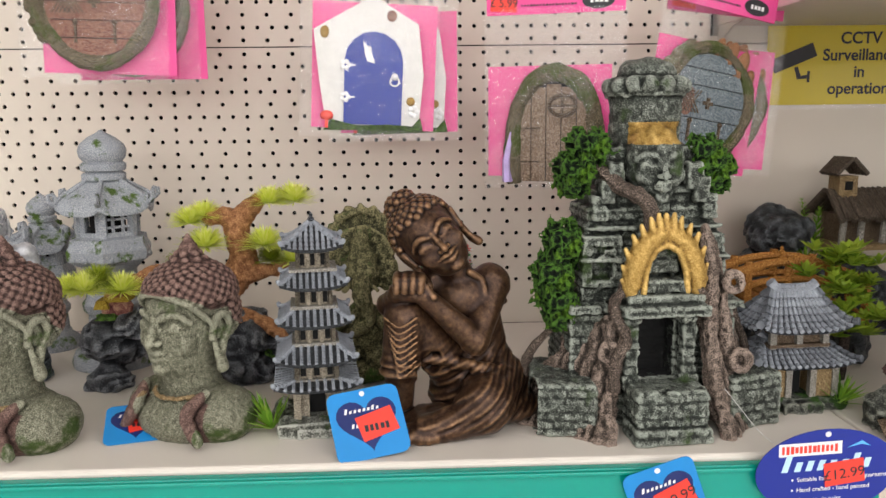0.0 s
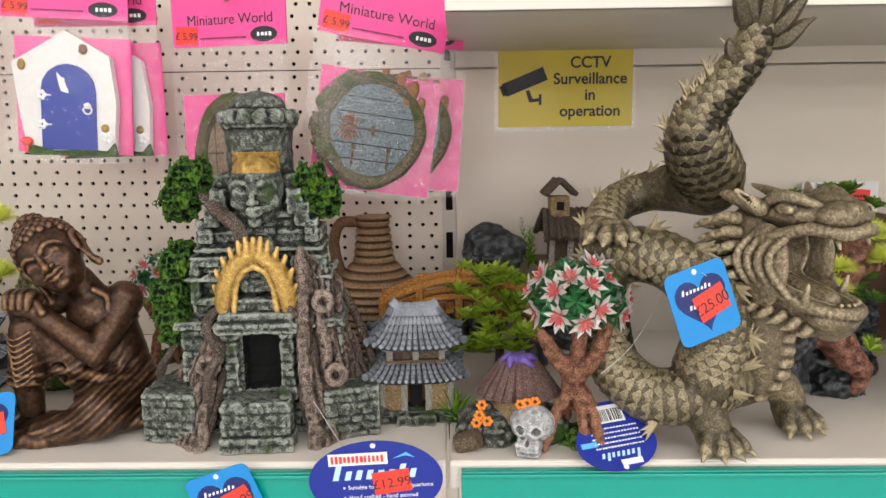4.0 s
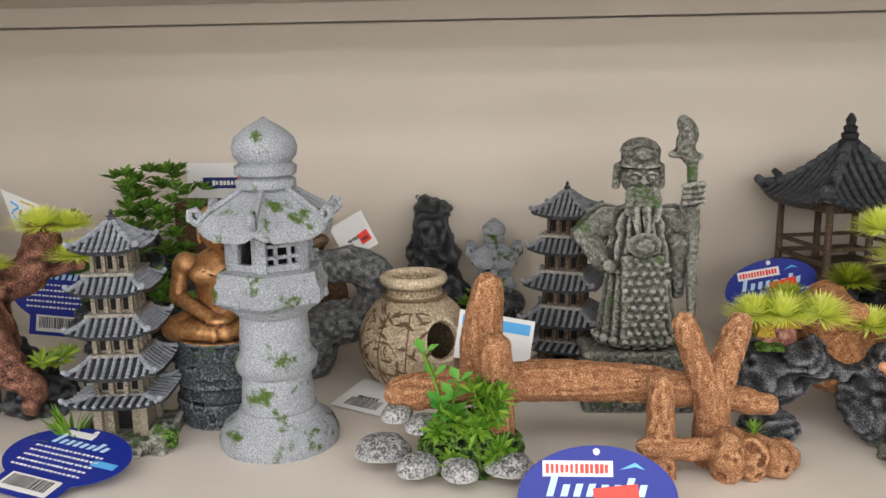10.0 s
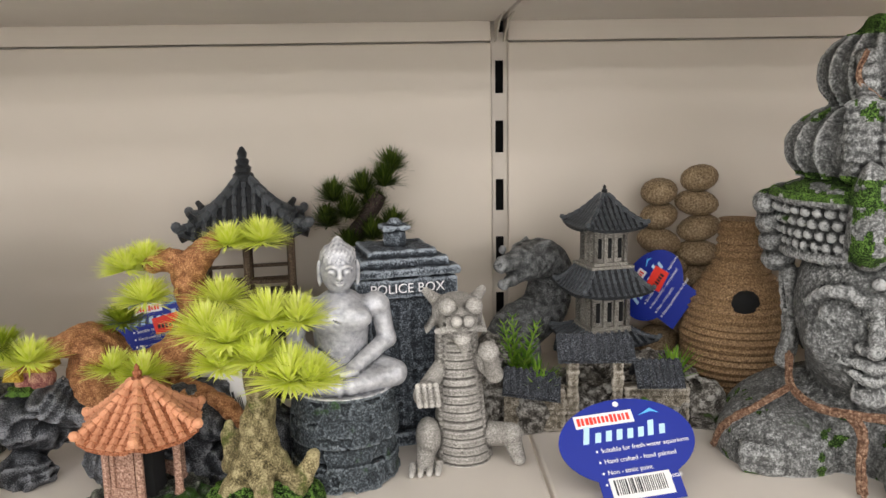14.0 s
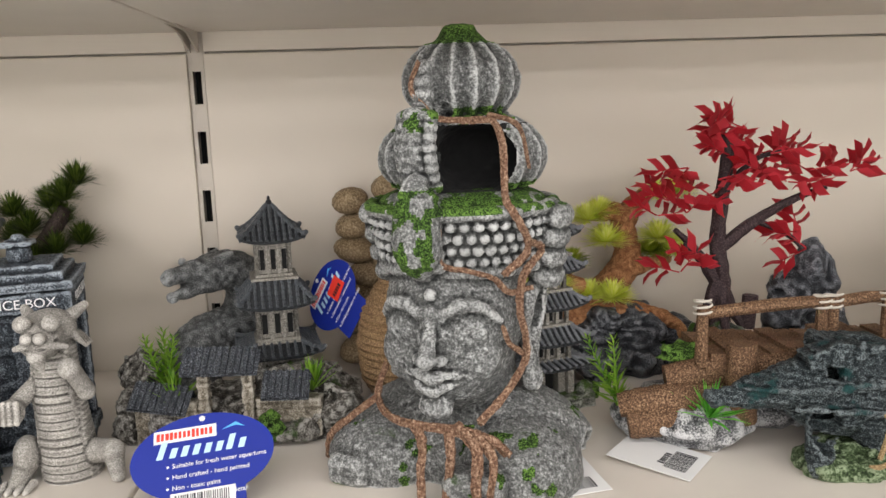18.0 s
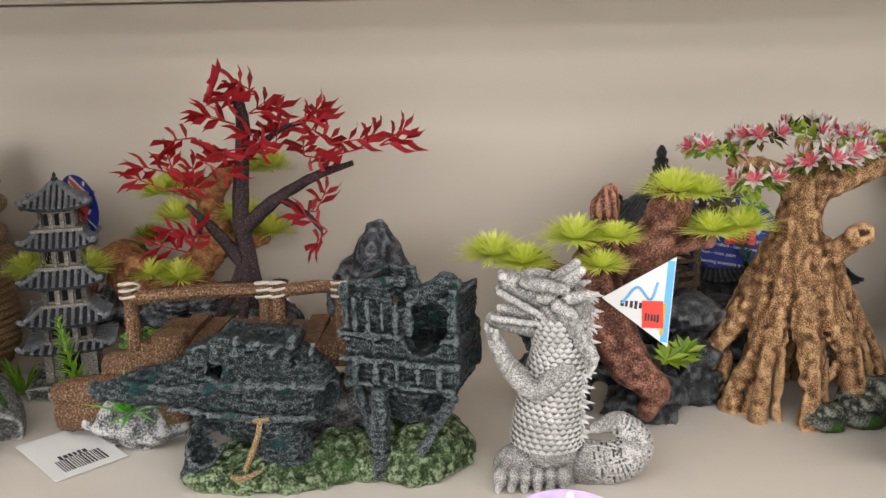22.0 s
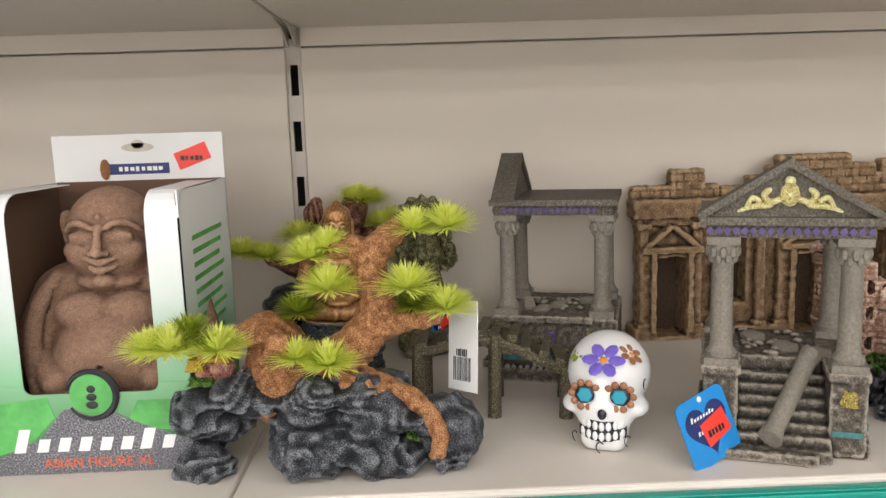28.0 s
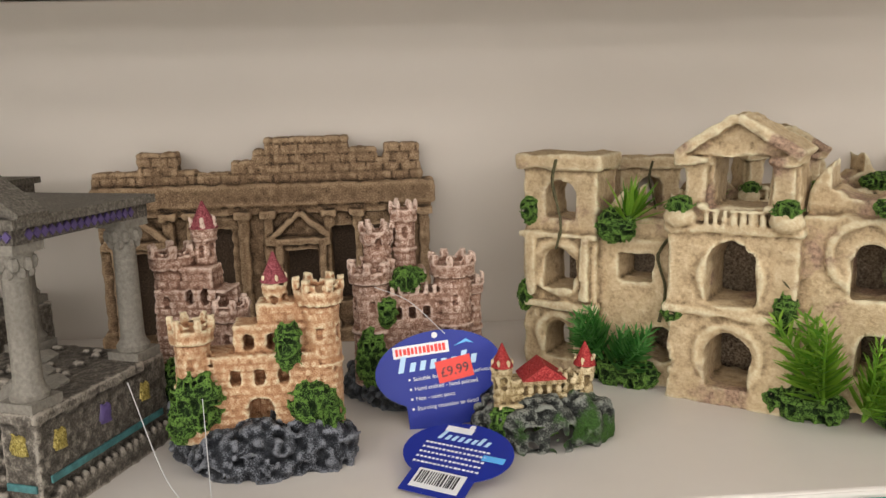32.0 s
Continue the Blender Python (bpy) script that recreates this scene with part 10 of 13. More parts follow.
potmat = resin("cream_clay_pot", (0.2, 0.13, 0.075), (0.46, 0.36, 0.24), (0.6, 0.51, 0.37), 0.006, bump=0.3)
pot = thing("clay_pot", "round cream clay pot with bamboo pattern and side hole", "pot", 1.027, 0.682, 0)
put("body", hollow_pot("body", 0.0455, 0.098, potmat, (0.026, -0.036, 0.052, 0.014, 0.016, 0.016)), pot, (0, 0, 0))
g = Geo()
rng = np.random.RandomState(4)
for k in range(90):
    a = radians(rng.uniform(180, 305))
    z = 0.043 + rng.uniform(-0.028, 0.03)
    rr = 0.0455 * math.sqrt(max(0.05, 1 - ((z - 0.042) / 0.0432) ** 2)) + 0.0004
    if abs(a - radians(306)) < 0.25 and z > 0.035:
        continue
    t = np.array([-math.sin(a), math.cos(a), 0])
    n = np.array([math.cos(a), math.sin(a), 0.0])
    up = np.array([0, 0, 1.0]) - 0.35 * (z - 0.042) / 0.03 * n
    d = t * math.cos(k * 1.7) + up * math.sin(k * 1.7) * (-1 if k % 3 else 1)
    s = np.cross(n, d)
    p = n * rr + np.array([0, 0, z])
    q = 0.0015
    g.add([p, p + d * 0.005 + s * q, p + d * 0.012 - n * 0.0006, p + d * 0.005 - s * q], [(0, 1, 2, 3)])
for a0 in (200, 232, 262):
    pts = []
    for z in np.linspace(0.01, 0.072, 10):
        a = radians(a0 + 120 * (z - 0.01))
        rr = 0.0455 * math.sqrt(max(0.05, 1 - ((z - 0.042) / 0.0432) ** 2)) + 0.0002
        pts.append((rr * math.cos(a), rr * math.sin(a), z))
    g.tube(pts, 0.0007, 5)
pat = part("bamboo_pattern", g, plain("dark_clay_line", (0.13, 0.08, 0.04), 0.7), pot, "dark incised bamboo leaves", smooth=False)
part("neck_band", Geo().lathe([(0.026, 0.079), (0.0268, 0.08), (0.026, 0.081)], n=36), plain("brown_band", (0.16, 0.1, 0.05), 0.6), pot)
pot2 = thing("clay_pot", "dark shaded clay pot with a cream rim", "pot", 0.912, 0.79, 40)
# darker brown than the front pot: its shaded look is put into the colour
put("body", hollow_pot("body", 0.042, 0.11, resin("shaded_brown_clay_pot", (0.05, 0.03, 0.015), (0.16, 0.1, 0.06), (0.3, 0.2, 0.12), 0.006), (0.02, 0.036, 0.05, 0.014, 0.014, 0.014)), pot2, (0, 0, 0))

ribbed = resin("tan_ribbed_clay", (0.09, 0.045, 0.02), (0.32, 0.2, 0.1), (0.5, 0.35, 0.2), 0.005, bump=0.4)
ribpot = thing("ribbed_pot", "tan ribbed clay pot with a black ball standing for the shaded opening", "pot", 1.828, 0.735, 0)
prof = []
for k in range(80):
    z = 0.15 * k / 79
    r = np.interp(z, [0, 0.02, 0.05, 0.08, 0.1, 0.115, 0.15], [0.032, 0.044, 0.047, 0.042, 0.03, 0.02, 0.017])
    prof.append((r + 0.0012 * math.sin(z * 2 * math.pi / 0.0062), z))
part("body", Geo().lathe(prof, n=36), ribbed, ribpot)
# no hole is cut: a black ball imitates the shaded opening
part("opening", Geo().ball((-0.008, -0.036, 0.085), (0.012, 0.008, 0.011)), BLACK, ribpot, "black ball standing for the shaded opening")

pile = thing("stone_pile", "stack of tan rounded pebbles with moss and fern", "stones", 1.8, 0.805, 0)
rng = np.random.RandomState(9)
for k in range(15):
    z = 0.014 + 0.0118 * k
    r = 0.024 - 0.0003 * k
    x = (-1) ** k * 0.015 + rng.uniform(-0.008, 0.008)
    put("pebble", lump((-0.03, -0.025, -0.018), (0.03, 0.025, 0.018), 0.002, [(0, 0, 0, r, r * 0.85, 0.013)], resin("tan_pebble", (0.14, 0.09, 0.045), (0.36, 0.26, 0.15), (0.5, 0.4, 0.27), 0.006, bump=0.2) if k == 0 else bpy.data.materials["tan_pebble"], 0.002, 0.02, 0.003, "pebble") if False else Geo().ball((0, 0, 0), (r, r * 0.85, 0.0125), n=16).mesh("pebble", bpy.data.materials.get("tan_pebble") or resin("tan_pebble", (0.14, 0.09, 0.045), (0.36, 0.26, 0.15), (0.5, 0.4, 0.27), 0.006, bump=0.2, worn_shaded=False)), pile, (x, rng.uniform(-0.01, 0.006), z), 1.0, (rng.uniform(-12, 12), rng.uniform(-14, 14), rng.uniform(0, 180)))


def police_box():
    root = new("police_box")
    paint = resin("slate_blue_paint", (0.008, 0.01, 0.013), (0.045, 0.056, 0.07), (0.3, 0.34, 0.38), 0.004, bump=0.5)
    c = Clay((-0.043, -0.043, 0), (0.043, 0.043, 0.17), 0.0013, 0.0008)
    c.box((0, 0, 0.005), (0.08, 0.08, 0.01)).box((0, 0, 0.065), (0.062, 0.062, 0.12))
    for sx in (-1, 1):
        for sy in (-1, 1):
            c.box((sx * 0.032, sy * 0.032, 0.066), (0.011, 0.011, 0.12))
    c.box((0, 0, 0.119), (0.076, 0.076, 0.014)).box((0, 0, 0.131), (0.08, 0.08, 0.006)).box((0, 0, 0.137), (0.066, 0.066, 0.006)).box((0, 0, 0.142), (0.052, 0.052, 0.006)).cone((0, 0, 0.144), 0.0085, 0.0085, 0.014).box((0, 0, 0.159), (0.022, 0.022, 0.004), edge=0.001).cone((0, 0, 0.16), 0.008, 0.003, 0.006)
    for k in range(4):
        for a in (0, 90):
            x = 0.031
            for s in (-1, 1):
                for q in (-1, 1):
                    ctr = (q * 0.0135, s * 0.0315, 0.02 + k * 0.0255) if a == 0 else (s * 0.0315, q * 0.0135, 0.02 + k * 0.0255)
                    c.box(ctr, (0.019, 0.003, 0.02) if a == 0 else (0.003, 0.019, 0.02), cut=True)
    c.ell((0.032, -0.012, 0.085), (0.012, 0.01, 0.016), cut=True)
    part("body", c.rough(0.0008, 0.005).flat().mesh("body", paint), None, root, "slate-blue panelled box")
    part("lamp", Geo().lathe([(0.0065, 0.146), (0.0068, 0.157)], n=12), plain("frosted_lamp", (0.5, 0.55, 0.58), 0.3), root, "pale roof lamp")
    for s, a in ((-1, 0), (1, 90)):
        m = pose(0, -0.0392, 0.1195, 90, 0, 0) if a == 0 else pose(0.0392, 0, 0.1195, 90, 0, 90)
        put("lettering", text_mesh("POLICE BOX", 0.0098, WHITEINK), root, (0, 0, 0)).matrix_basis = m
    return root


place(police_box(), "slate-blue police box ornament with a broken side panel", "police box", 1.535, 0.672, 14)


def gate_ruin():
    root = new("ruin_ornament")
    rocks = [(-0.085, -0.01, 0.016, 0.022, 0.02, 0.024), (-0.06, -0.024, 0.012, 0.018, 0.014, 0.016), (0.07, -0.012, 0.014, 0.024, 0.02, 0.022), (0.03, -0.026, 0.008, 0.03, 0.012, 0.012), (-0.02, 0.01, 0.014, 0.05, 0.03, 0.02), (0.03, 0.03, 0.02, 0.05, 0.03, 0.026), (-0.09, 0.02, 0.03, 0.02, 0.02, 0.034)]
    put("rock_base", lump((-0.115, -0.045, 0), (0.105, 0.07, 0.075), 0.002, rocks, resin("brown_grey_rocks", (0.025, 0.022, 0.018), (0.11, 0.1, 0.085), (0.36, 0.35, 0.32), 0.005, moss=(0.06, 0.12, 0.02), moss_at=0.6, bump=0.8), 0.006, 0.01, 0.003, "rock_base"), root, (0, 0, 0))
    c = Clay((-0.08, -0.04, 0), (0.06, 0.0, 0.075), 0.0014, 0.001)
    for x in (-0.03, 0.004):
        c.box((x, -0.026, 0.034), (0.009, 0.009, 0.05))
    c.box((-0.06, -0.024, 0.018), (0.05, 0.014, 0.034)).box((0.034, -0.022, 0.02), (0.05, 0.014, 0.032)).carve(stones_in).rough(0.001, 0.004)
    part("gate_wall", c.flat().mesh("gate_wall", resin("old_wall_paint", (0.06, 0.05, 0.035), (0.22, 0.19, 0.14), (0.45, 0.42, 0.36), 0.003)), None, root, "old stone gate wall")
    for x, z, w, tilt in ((-0.014, 0.064, 0.058, 0), (-0.062, 0.036, 0.044, 8), (0.034, 0.044, 0.036, 0)):
        g = Geo()
        for s in (-1, 1):
            for k in range(int(w / 0.005)):
                xx = -w / 2 + 0.0025 + k * 0.005
                g.tube([(xx, s * 0.017, -0.004), (xx, 0, 0.011)], 0.0026, 6, 0.08, k)
            g.add([(-w / 2, s * 0.017, -0.005), (w / 2, s * 0.017, -0.005), (w / 2, 0, 0.01), (-w / 2, 0, 0.01)], [(0, 1, 2, 3)])
        part("gate_roof", g, TILE, root, "grey tiled gate roof", m=pose(x, -0.024, z, 0, tilt, 0))
    fern = frond_mesh("fern", FERN, 0.07, 0.03, 3, 17, 13)
    put("fern", fern, root, (-0.07, 0.005, 0.025), 1.0)
    put("fern", TUFTS[0], root, (-0.055, -0.02, 0.03), 1.1)
    put("fern", TUFTS[1], root, (0.05, -0.012, 0.036), 1.1)
    put("moss_mound", lump((-0.012, -0.006, 0), (0.012, 0.006, 0.026), 0.0014, [(0, 0, 0.01, 0.009, 0.005, 0.014)], MOSS, 0.003, 0.003, name="moss_mound"), root, (0.022, -0.036, 0.006))
    return root


place(gate_ruin(), "ruined stone gate ornament with tiled roofs, rocks and ferns", "ruin", 1.7, 0.675, -4)
place(pagoda(3, 0.07, 0.177, TILE_DARK, PALE, False, False), "dark three-tier pagoda with pale timber storeys", "pagoda", 1.712, 0.742, 12)


def log_stand():
    root = new("log_ornament")

    def log(pts, rad, name="log", label="orange-brown log", pits=0):
        pts = np.array(pts, float)
        c = Clay(pts.min(0) - max(rad) - 0.004, pts.max(0) + max(rad) + 0.004, 0.0012, 0.003)
        c.path(spline(pts, 5), rad)
        d = pts[-1] - pts[0]
        k = int(np.argmax(np.abs(d)))
        size = np.full(3, 0.0034)
        size[k] = 0.03
        c.carve(lambda p: 0.0008 * grain(p / size) + 0.0006 * grain(p / size * 2.1))
        rng = np.random.RandomState(pits)
        for _ in range(pits):
            q = pts[0] + d * rng.uniform(0.1, 1.0)
            c.ell(q + (rng.uniform(-0.8, 0.8) * max(rad), -max(rad), 0), 0.0022, cut=True)
        part(name, c.rough(0.0007, 0.004).flat().mesh(name, LOG), None, root, label)
    log([(-0.122, -0.016, 0.042), (-0.06, -0.018, 0.05), (0.0, -0.018, 0.052), (0.06, -0.016, 0.046), (0.117, -0.018, 0.036)], [0.0115, 0.0125, 0.0128, 0.0115, 0.007], label="long orange-brown log laid across")
    log([(-0.07, -0.006, 0.05), (-0.068, -0.008, 0.08), (-0.064, -0.008, 0.113)], [0.0125, 0.0135, 0.0095], "stump", pits=4)
    log([(-0.06, -0.04, 0.002), (-0.0594, -0.037, 0.04), (-0.0594, -0.034, 0.079)], [0.0115, 0.0105, 0.01], "stump", pits=16)
    log([(0.08, -0.028, 0.001), (0.078, -0.027, 0.044), (0.07, -0.024, 0.066), (0.06, -0.023, 0.092)], [0.0105, 0.0108, 0.0085, 0.0072], "branch", "forked upright branch")
    log([(0.078, -0.027, 0.046), (0.087, -0.025, 0.068), (0.0945, -0.023, 0.092)], [0.0105, 0.0088, 0.0074], "branch", "forked upright branch", 9)
    log([(0.043, -0.049, 0.0), (0.044, -0.042, 0.03), (0.0435, -0.037, 0.057)], [0.009, 0.0082, 0.0075], "stump", pits=7)
    log([(0.033, -0.05, 0.021), (0.056, -0.048, 0.019), (0.082, -0.045, 0.018)], [0.0056, 0.006, 0.0056], "branch")
    c = Clay((0.066, -0.075, 0), (0.135, -0.02, 0.042), 0.0012, 0.002)
    for k in range(6):
        c.ell((0.082 + 0.008 * k, -0.05 + 0.007 * (k % 2) + 0.002 * k, 0.014 - 0.0012 * k), (0.011, 0.013, 0.018 - 0.0015 * k))
    rng = np.random.RandomState(4)
    for k in range(24):
        c.ell((rng.uniform(0.076, 0.124), -0.064 + 0.012 * rng.rand(), rng.uniform(0.004, 0.028)), rng.uniform(0.002, 0.0042), cut=True)
    part("knotty_stump", c.rough(0.0014, 0.005).flat().mesh("knotty_stump", LOG), None, root, "knotted hollow stump")
    for k, (x, y, z, r) in enumerate(((-0.132, -0.04, 0.011, 0.019), (-0.108, -0.06, 0.0095, 0.015), (-0.124, -0.026, 0.03, 0.013), (-0.082, -0.064, 0.009, 0.014), (-0.052, -0.056, 0.009, 0.017), (-0.106, -0.03, 0.024, 0.014))):
        put("pebble", lump((-0.026, -0.022, -0.016), (0.026, 0.022, 0.016), 0.0014, [(0, 0, 0, r, r * 0.8, min(r * 0.66, z + 0.001))], STONE, 0.001, 0.005, 0.002, "pebble"), root, (x, y, max(z, 0.009)), 1.0, (0, 0, k * 40))
    b = Clay((-0.04, -0.03, 0), (0.04, 0.03, 0.06), 0.0016, 0.004)
    b.ell((0, 0, 0.014), (0.032, 0.02, 0.024)).rough(0.006, 0.005, 2)
    put("moss_mound", b.flat().mesh("moss_mound", MOSS), root, (-0.076, -0.038, 0.0))
    whorls = [rosette(rosette(Geo(), (0, 0, 0), 0.0135, 9, 0.35, (0, 0, 1), 40 + k, 0.3), (0, 0, 0.002), 0.01, 8, 0.85, (0, 0, 1), 60 + k, 0.3).mesh("leaf_whorl", FERN) for k in range(3)]
    rng = np.random.RandomState(9)
    for k in range(26):
        x, z = rng.uniform(-0.098, -0.05), rng.uniform(0.01, 0.05)
        put("leaf_whorl", whorls[k % 3], root, (x, -0.058 + 0.35 * z * 0.4 + rng.uniform(-0.004, 0.004), z * (1.15 if x > -0.08 else 0.85)), rng.uniform(0.8, 1.2), (rng.uniform(20, 75), rng.uniform(-30, 30), rng.uniform(0, 360)))
    g, leaves = Geo(), Geo()
    for k, (dx, dz) in enumerate(((-0.014, 0.062), (0.008, 0.044), (-0.004, 0.03))):
        pts = spline([(0, 0, 0), (dx * 0.4, -0.002, dz * 0.6), (dx, -0.004, dz)], 4)
        g.tube(pts, 0.0011, 5)
        for q in range(3, len(pts), 2):
            rosette(leaves, pts[q], 0.013, 3, 0.5, (0.1 * (-1) ** q, -0.2, 1), k * 9 + q, 0.6)
    sprig = part("sprig", g, FERN, root, "bright round-leaved sprig", m=pose(-0.09, -0.048, 0.02))
    part("foliage", leaves, leafy("clear_green_leaves", (0.08, 0.4, 0.05), (0.25, 0.65, 0.12)), sprig, smooth=False)
    put("fern", TUFTS[1], root, (0.098, -0.05, 0.03), 0.4)
    return root


place(log_stand(), "orange-brown log bridge ornament with pebbles and green ferns", "log ornament", 1.15, 0.578, 0)


def mini_tree():
    root = new("bonsai_ornament")
    bark = resin("mossy_tan_bark", (0.05, 0.04, 0.015), (0.22, 0.18, 0.085), (0.42, 0.36, 0.2), 0.004, moss=(0.12, 0.14, 0.03), bump=0.9)
    c = Clay((-0.04, -0.035, 0), (0.04, 0.03, 0.125), 0.0014, 0.004)
    c.path(spline([(0, 0, 0.006), (-0.004, 0, 0.04), (0.0, 0, 0.07), (-0.002, 0, 0.11)], 5), [0.015, 0.012, 0.008, 0.006])
    for x, y, z in ((-0.022, -0.012, 0.014), (0.004, -0.026, 0.012), (0.024, -0.008, 0.016), (-0.018, 0.01, 0.012)):
        c.path(spline([(0, 0, 0.04), (x * 0.6, y * 0.6, 0.026), (x, y, z)], 4), [0.008, 0.006, 0.004])
    c.cap((0.02, -0.008, 0.014), (0.032, -0.008, 0.036), 0.007, 0.005).cap((-0.02, 0.0, 0.03), (-0.02, 0, 0.054), 0.006, 0.004)
    part("trunk", c.rough(0.0016, 0.005).mesh("trunk", bark), None, root, "mossy tan trunk with splayed roots")
    b = Clay((-0.05, -0.042, 0), (0.05, 0.042, 0.028), 0.0016, 0.003)
    b.ell((0, 0, 0.004), (0.037, 0.03, 0.018)).rough(0.003, 0.004, 2)
    put("moss_mound", b.flat().mesh("moss_mound", MOSS), root, (0, 0, 0), label="round green moss base")
    for x, y, z, s in ((-0.028, -0.004, 0.115, 1.0), (-0.014, -0.014, 0.112, 0.9), (0.01, -0.004, 0.122, 1.0), (0.026, -0.002, 0.12, 0.9), (0.002, -0.014, 0.1, 1.0), (0.022, -0.018, 0.088, 1.1), (0.034, -0.016, 0.086, 0.9), (-0.02, -0.012, 0.096, 0.8)):
        pad(root, (x, y, z), s, flat=0.7)
    return root


place(mini_tree(), "small bonsai with lime pads on a round moss base", "bonsai", 1.452, 0.548, 0)

standing_rock = thing("rock", "tall dark grey rock standing by the back panel", "rock", 1.036, 0.805, 0, data=lump((-0.045, -0.03, 0), (0.045, 0.03, 0.155), 0.0022, [(0, 0, 0.05, 0.03, 0.02, 0.06), (-0.004, 0, 0.1, 0.022, 0.016, 0.046), (0.012, 0, 0.03, 0.028, 0.02, 0.04)], BLACKROCK, 0.007, 0.014, 0.004))
bridge_rock = thing("rock", "dark pointed rock behind the wooden bridge", "rock", 2.178, 0.728, 0, data=lump((-0.045, -0.03, 0), (0.045, 0.03, 0.128), 0.0022, [(0, 0, 0.05, 0.036, 0.022, 0.06), (0.004, 0, 0.09, 0.02, 0.014, 0.036)], GREYROCK, 0.006, 0.014, 0.004))
for x, y, t, h in ((2.412, 0.672, 0, 0.082), (2.445, 0.70, 40, 0.07), (0.775, 0.68, 20, 0.07), (1.1, 0.77, 60, 0.06), (2.385, 0.7, 10, 0.1)):
    pillar = thing("rock_pillar", "stacked glossy black rock pillar", "rock", x, y, t, group="black rock pillars", data=lump((-0.035, -0.03, 0), (0.035, 0.03, h + 0.006), 0.002, [(0, 0, h * 0.15, 0.026, 0.022, h * 0.24), (0.003, 0, h * 0.48, 0.022, 0.018, h * 0.2), (-0.002, 0, h * 0.82, 0.026, 0.022, h * 0.17)], BLACKROCK, 0.005, 0.009, 0.002, "rock_pillar"))
place(leafy_bush(0.176, 0.12, leafy("leaf_green", (0.05, 0.17, 0.02), (0.22, 0.42, 0.06)), 41, 110, 0.015), "green leafy plant over dark rock behind the bonsai", "plant", 0.775, 0.755, 0)
place(leafy_bush(0.06, 0.06, FERN, 51, 12, 0.015), "small green plant beside dark rocks", "plant", 1.085, 0.77, 0)
put_rock = thing("rock", "black rock under a green leafy plant", "rock", 0.77, 0.765, 0, data=lump((-0.08, -0.05, 0), (0.08, 0.05, 0.13), 0.0024, [(-0.03, 0, 0.04, 0.04, 0.03, 0.05), (0.03, 0, 0.035, 0.04, 0.03, 0.045), (0, 0.01, 0.08, 0.026, 0.02, 0.04)], BLACKROCK, 0.008, 0.014, 0.004))

pine = thing("pine_ornament", "dark pine bonsai ornament reaching up by the pavilion", "bonsai", 1.5, 0.8, 0)
part("trunk", Geo().tube(spline([(-0.005, 0, 0), (-0.012, 0, 0.08), (-0.005, 0, 0.13), (0.02, 0, 0.17)], 6), [0.016, 0.011, 0.006], 9, 0.15), DARKBARK, pine)
for k, (x, z) in enumerate(((-0.03, 0.14), (-0.01, 0.15), (0.012, 0.155), (-0.022, 0.165), (0.004, 0.17), (0.024, 0.178), (0.03, 0.19), (0.012, 0.13), (0.03, 0.135), (-0.008, 0.12))):
    pad(pine, (x, (-1) ** k * 0.008, z), 0.95, flat=0.85, kind=PADS_PINE[0])


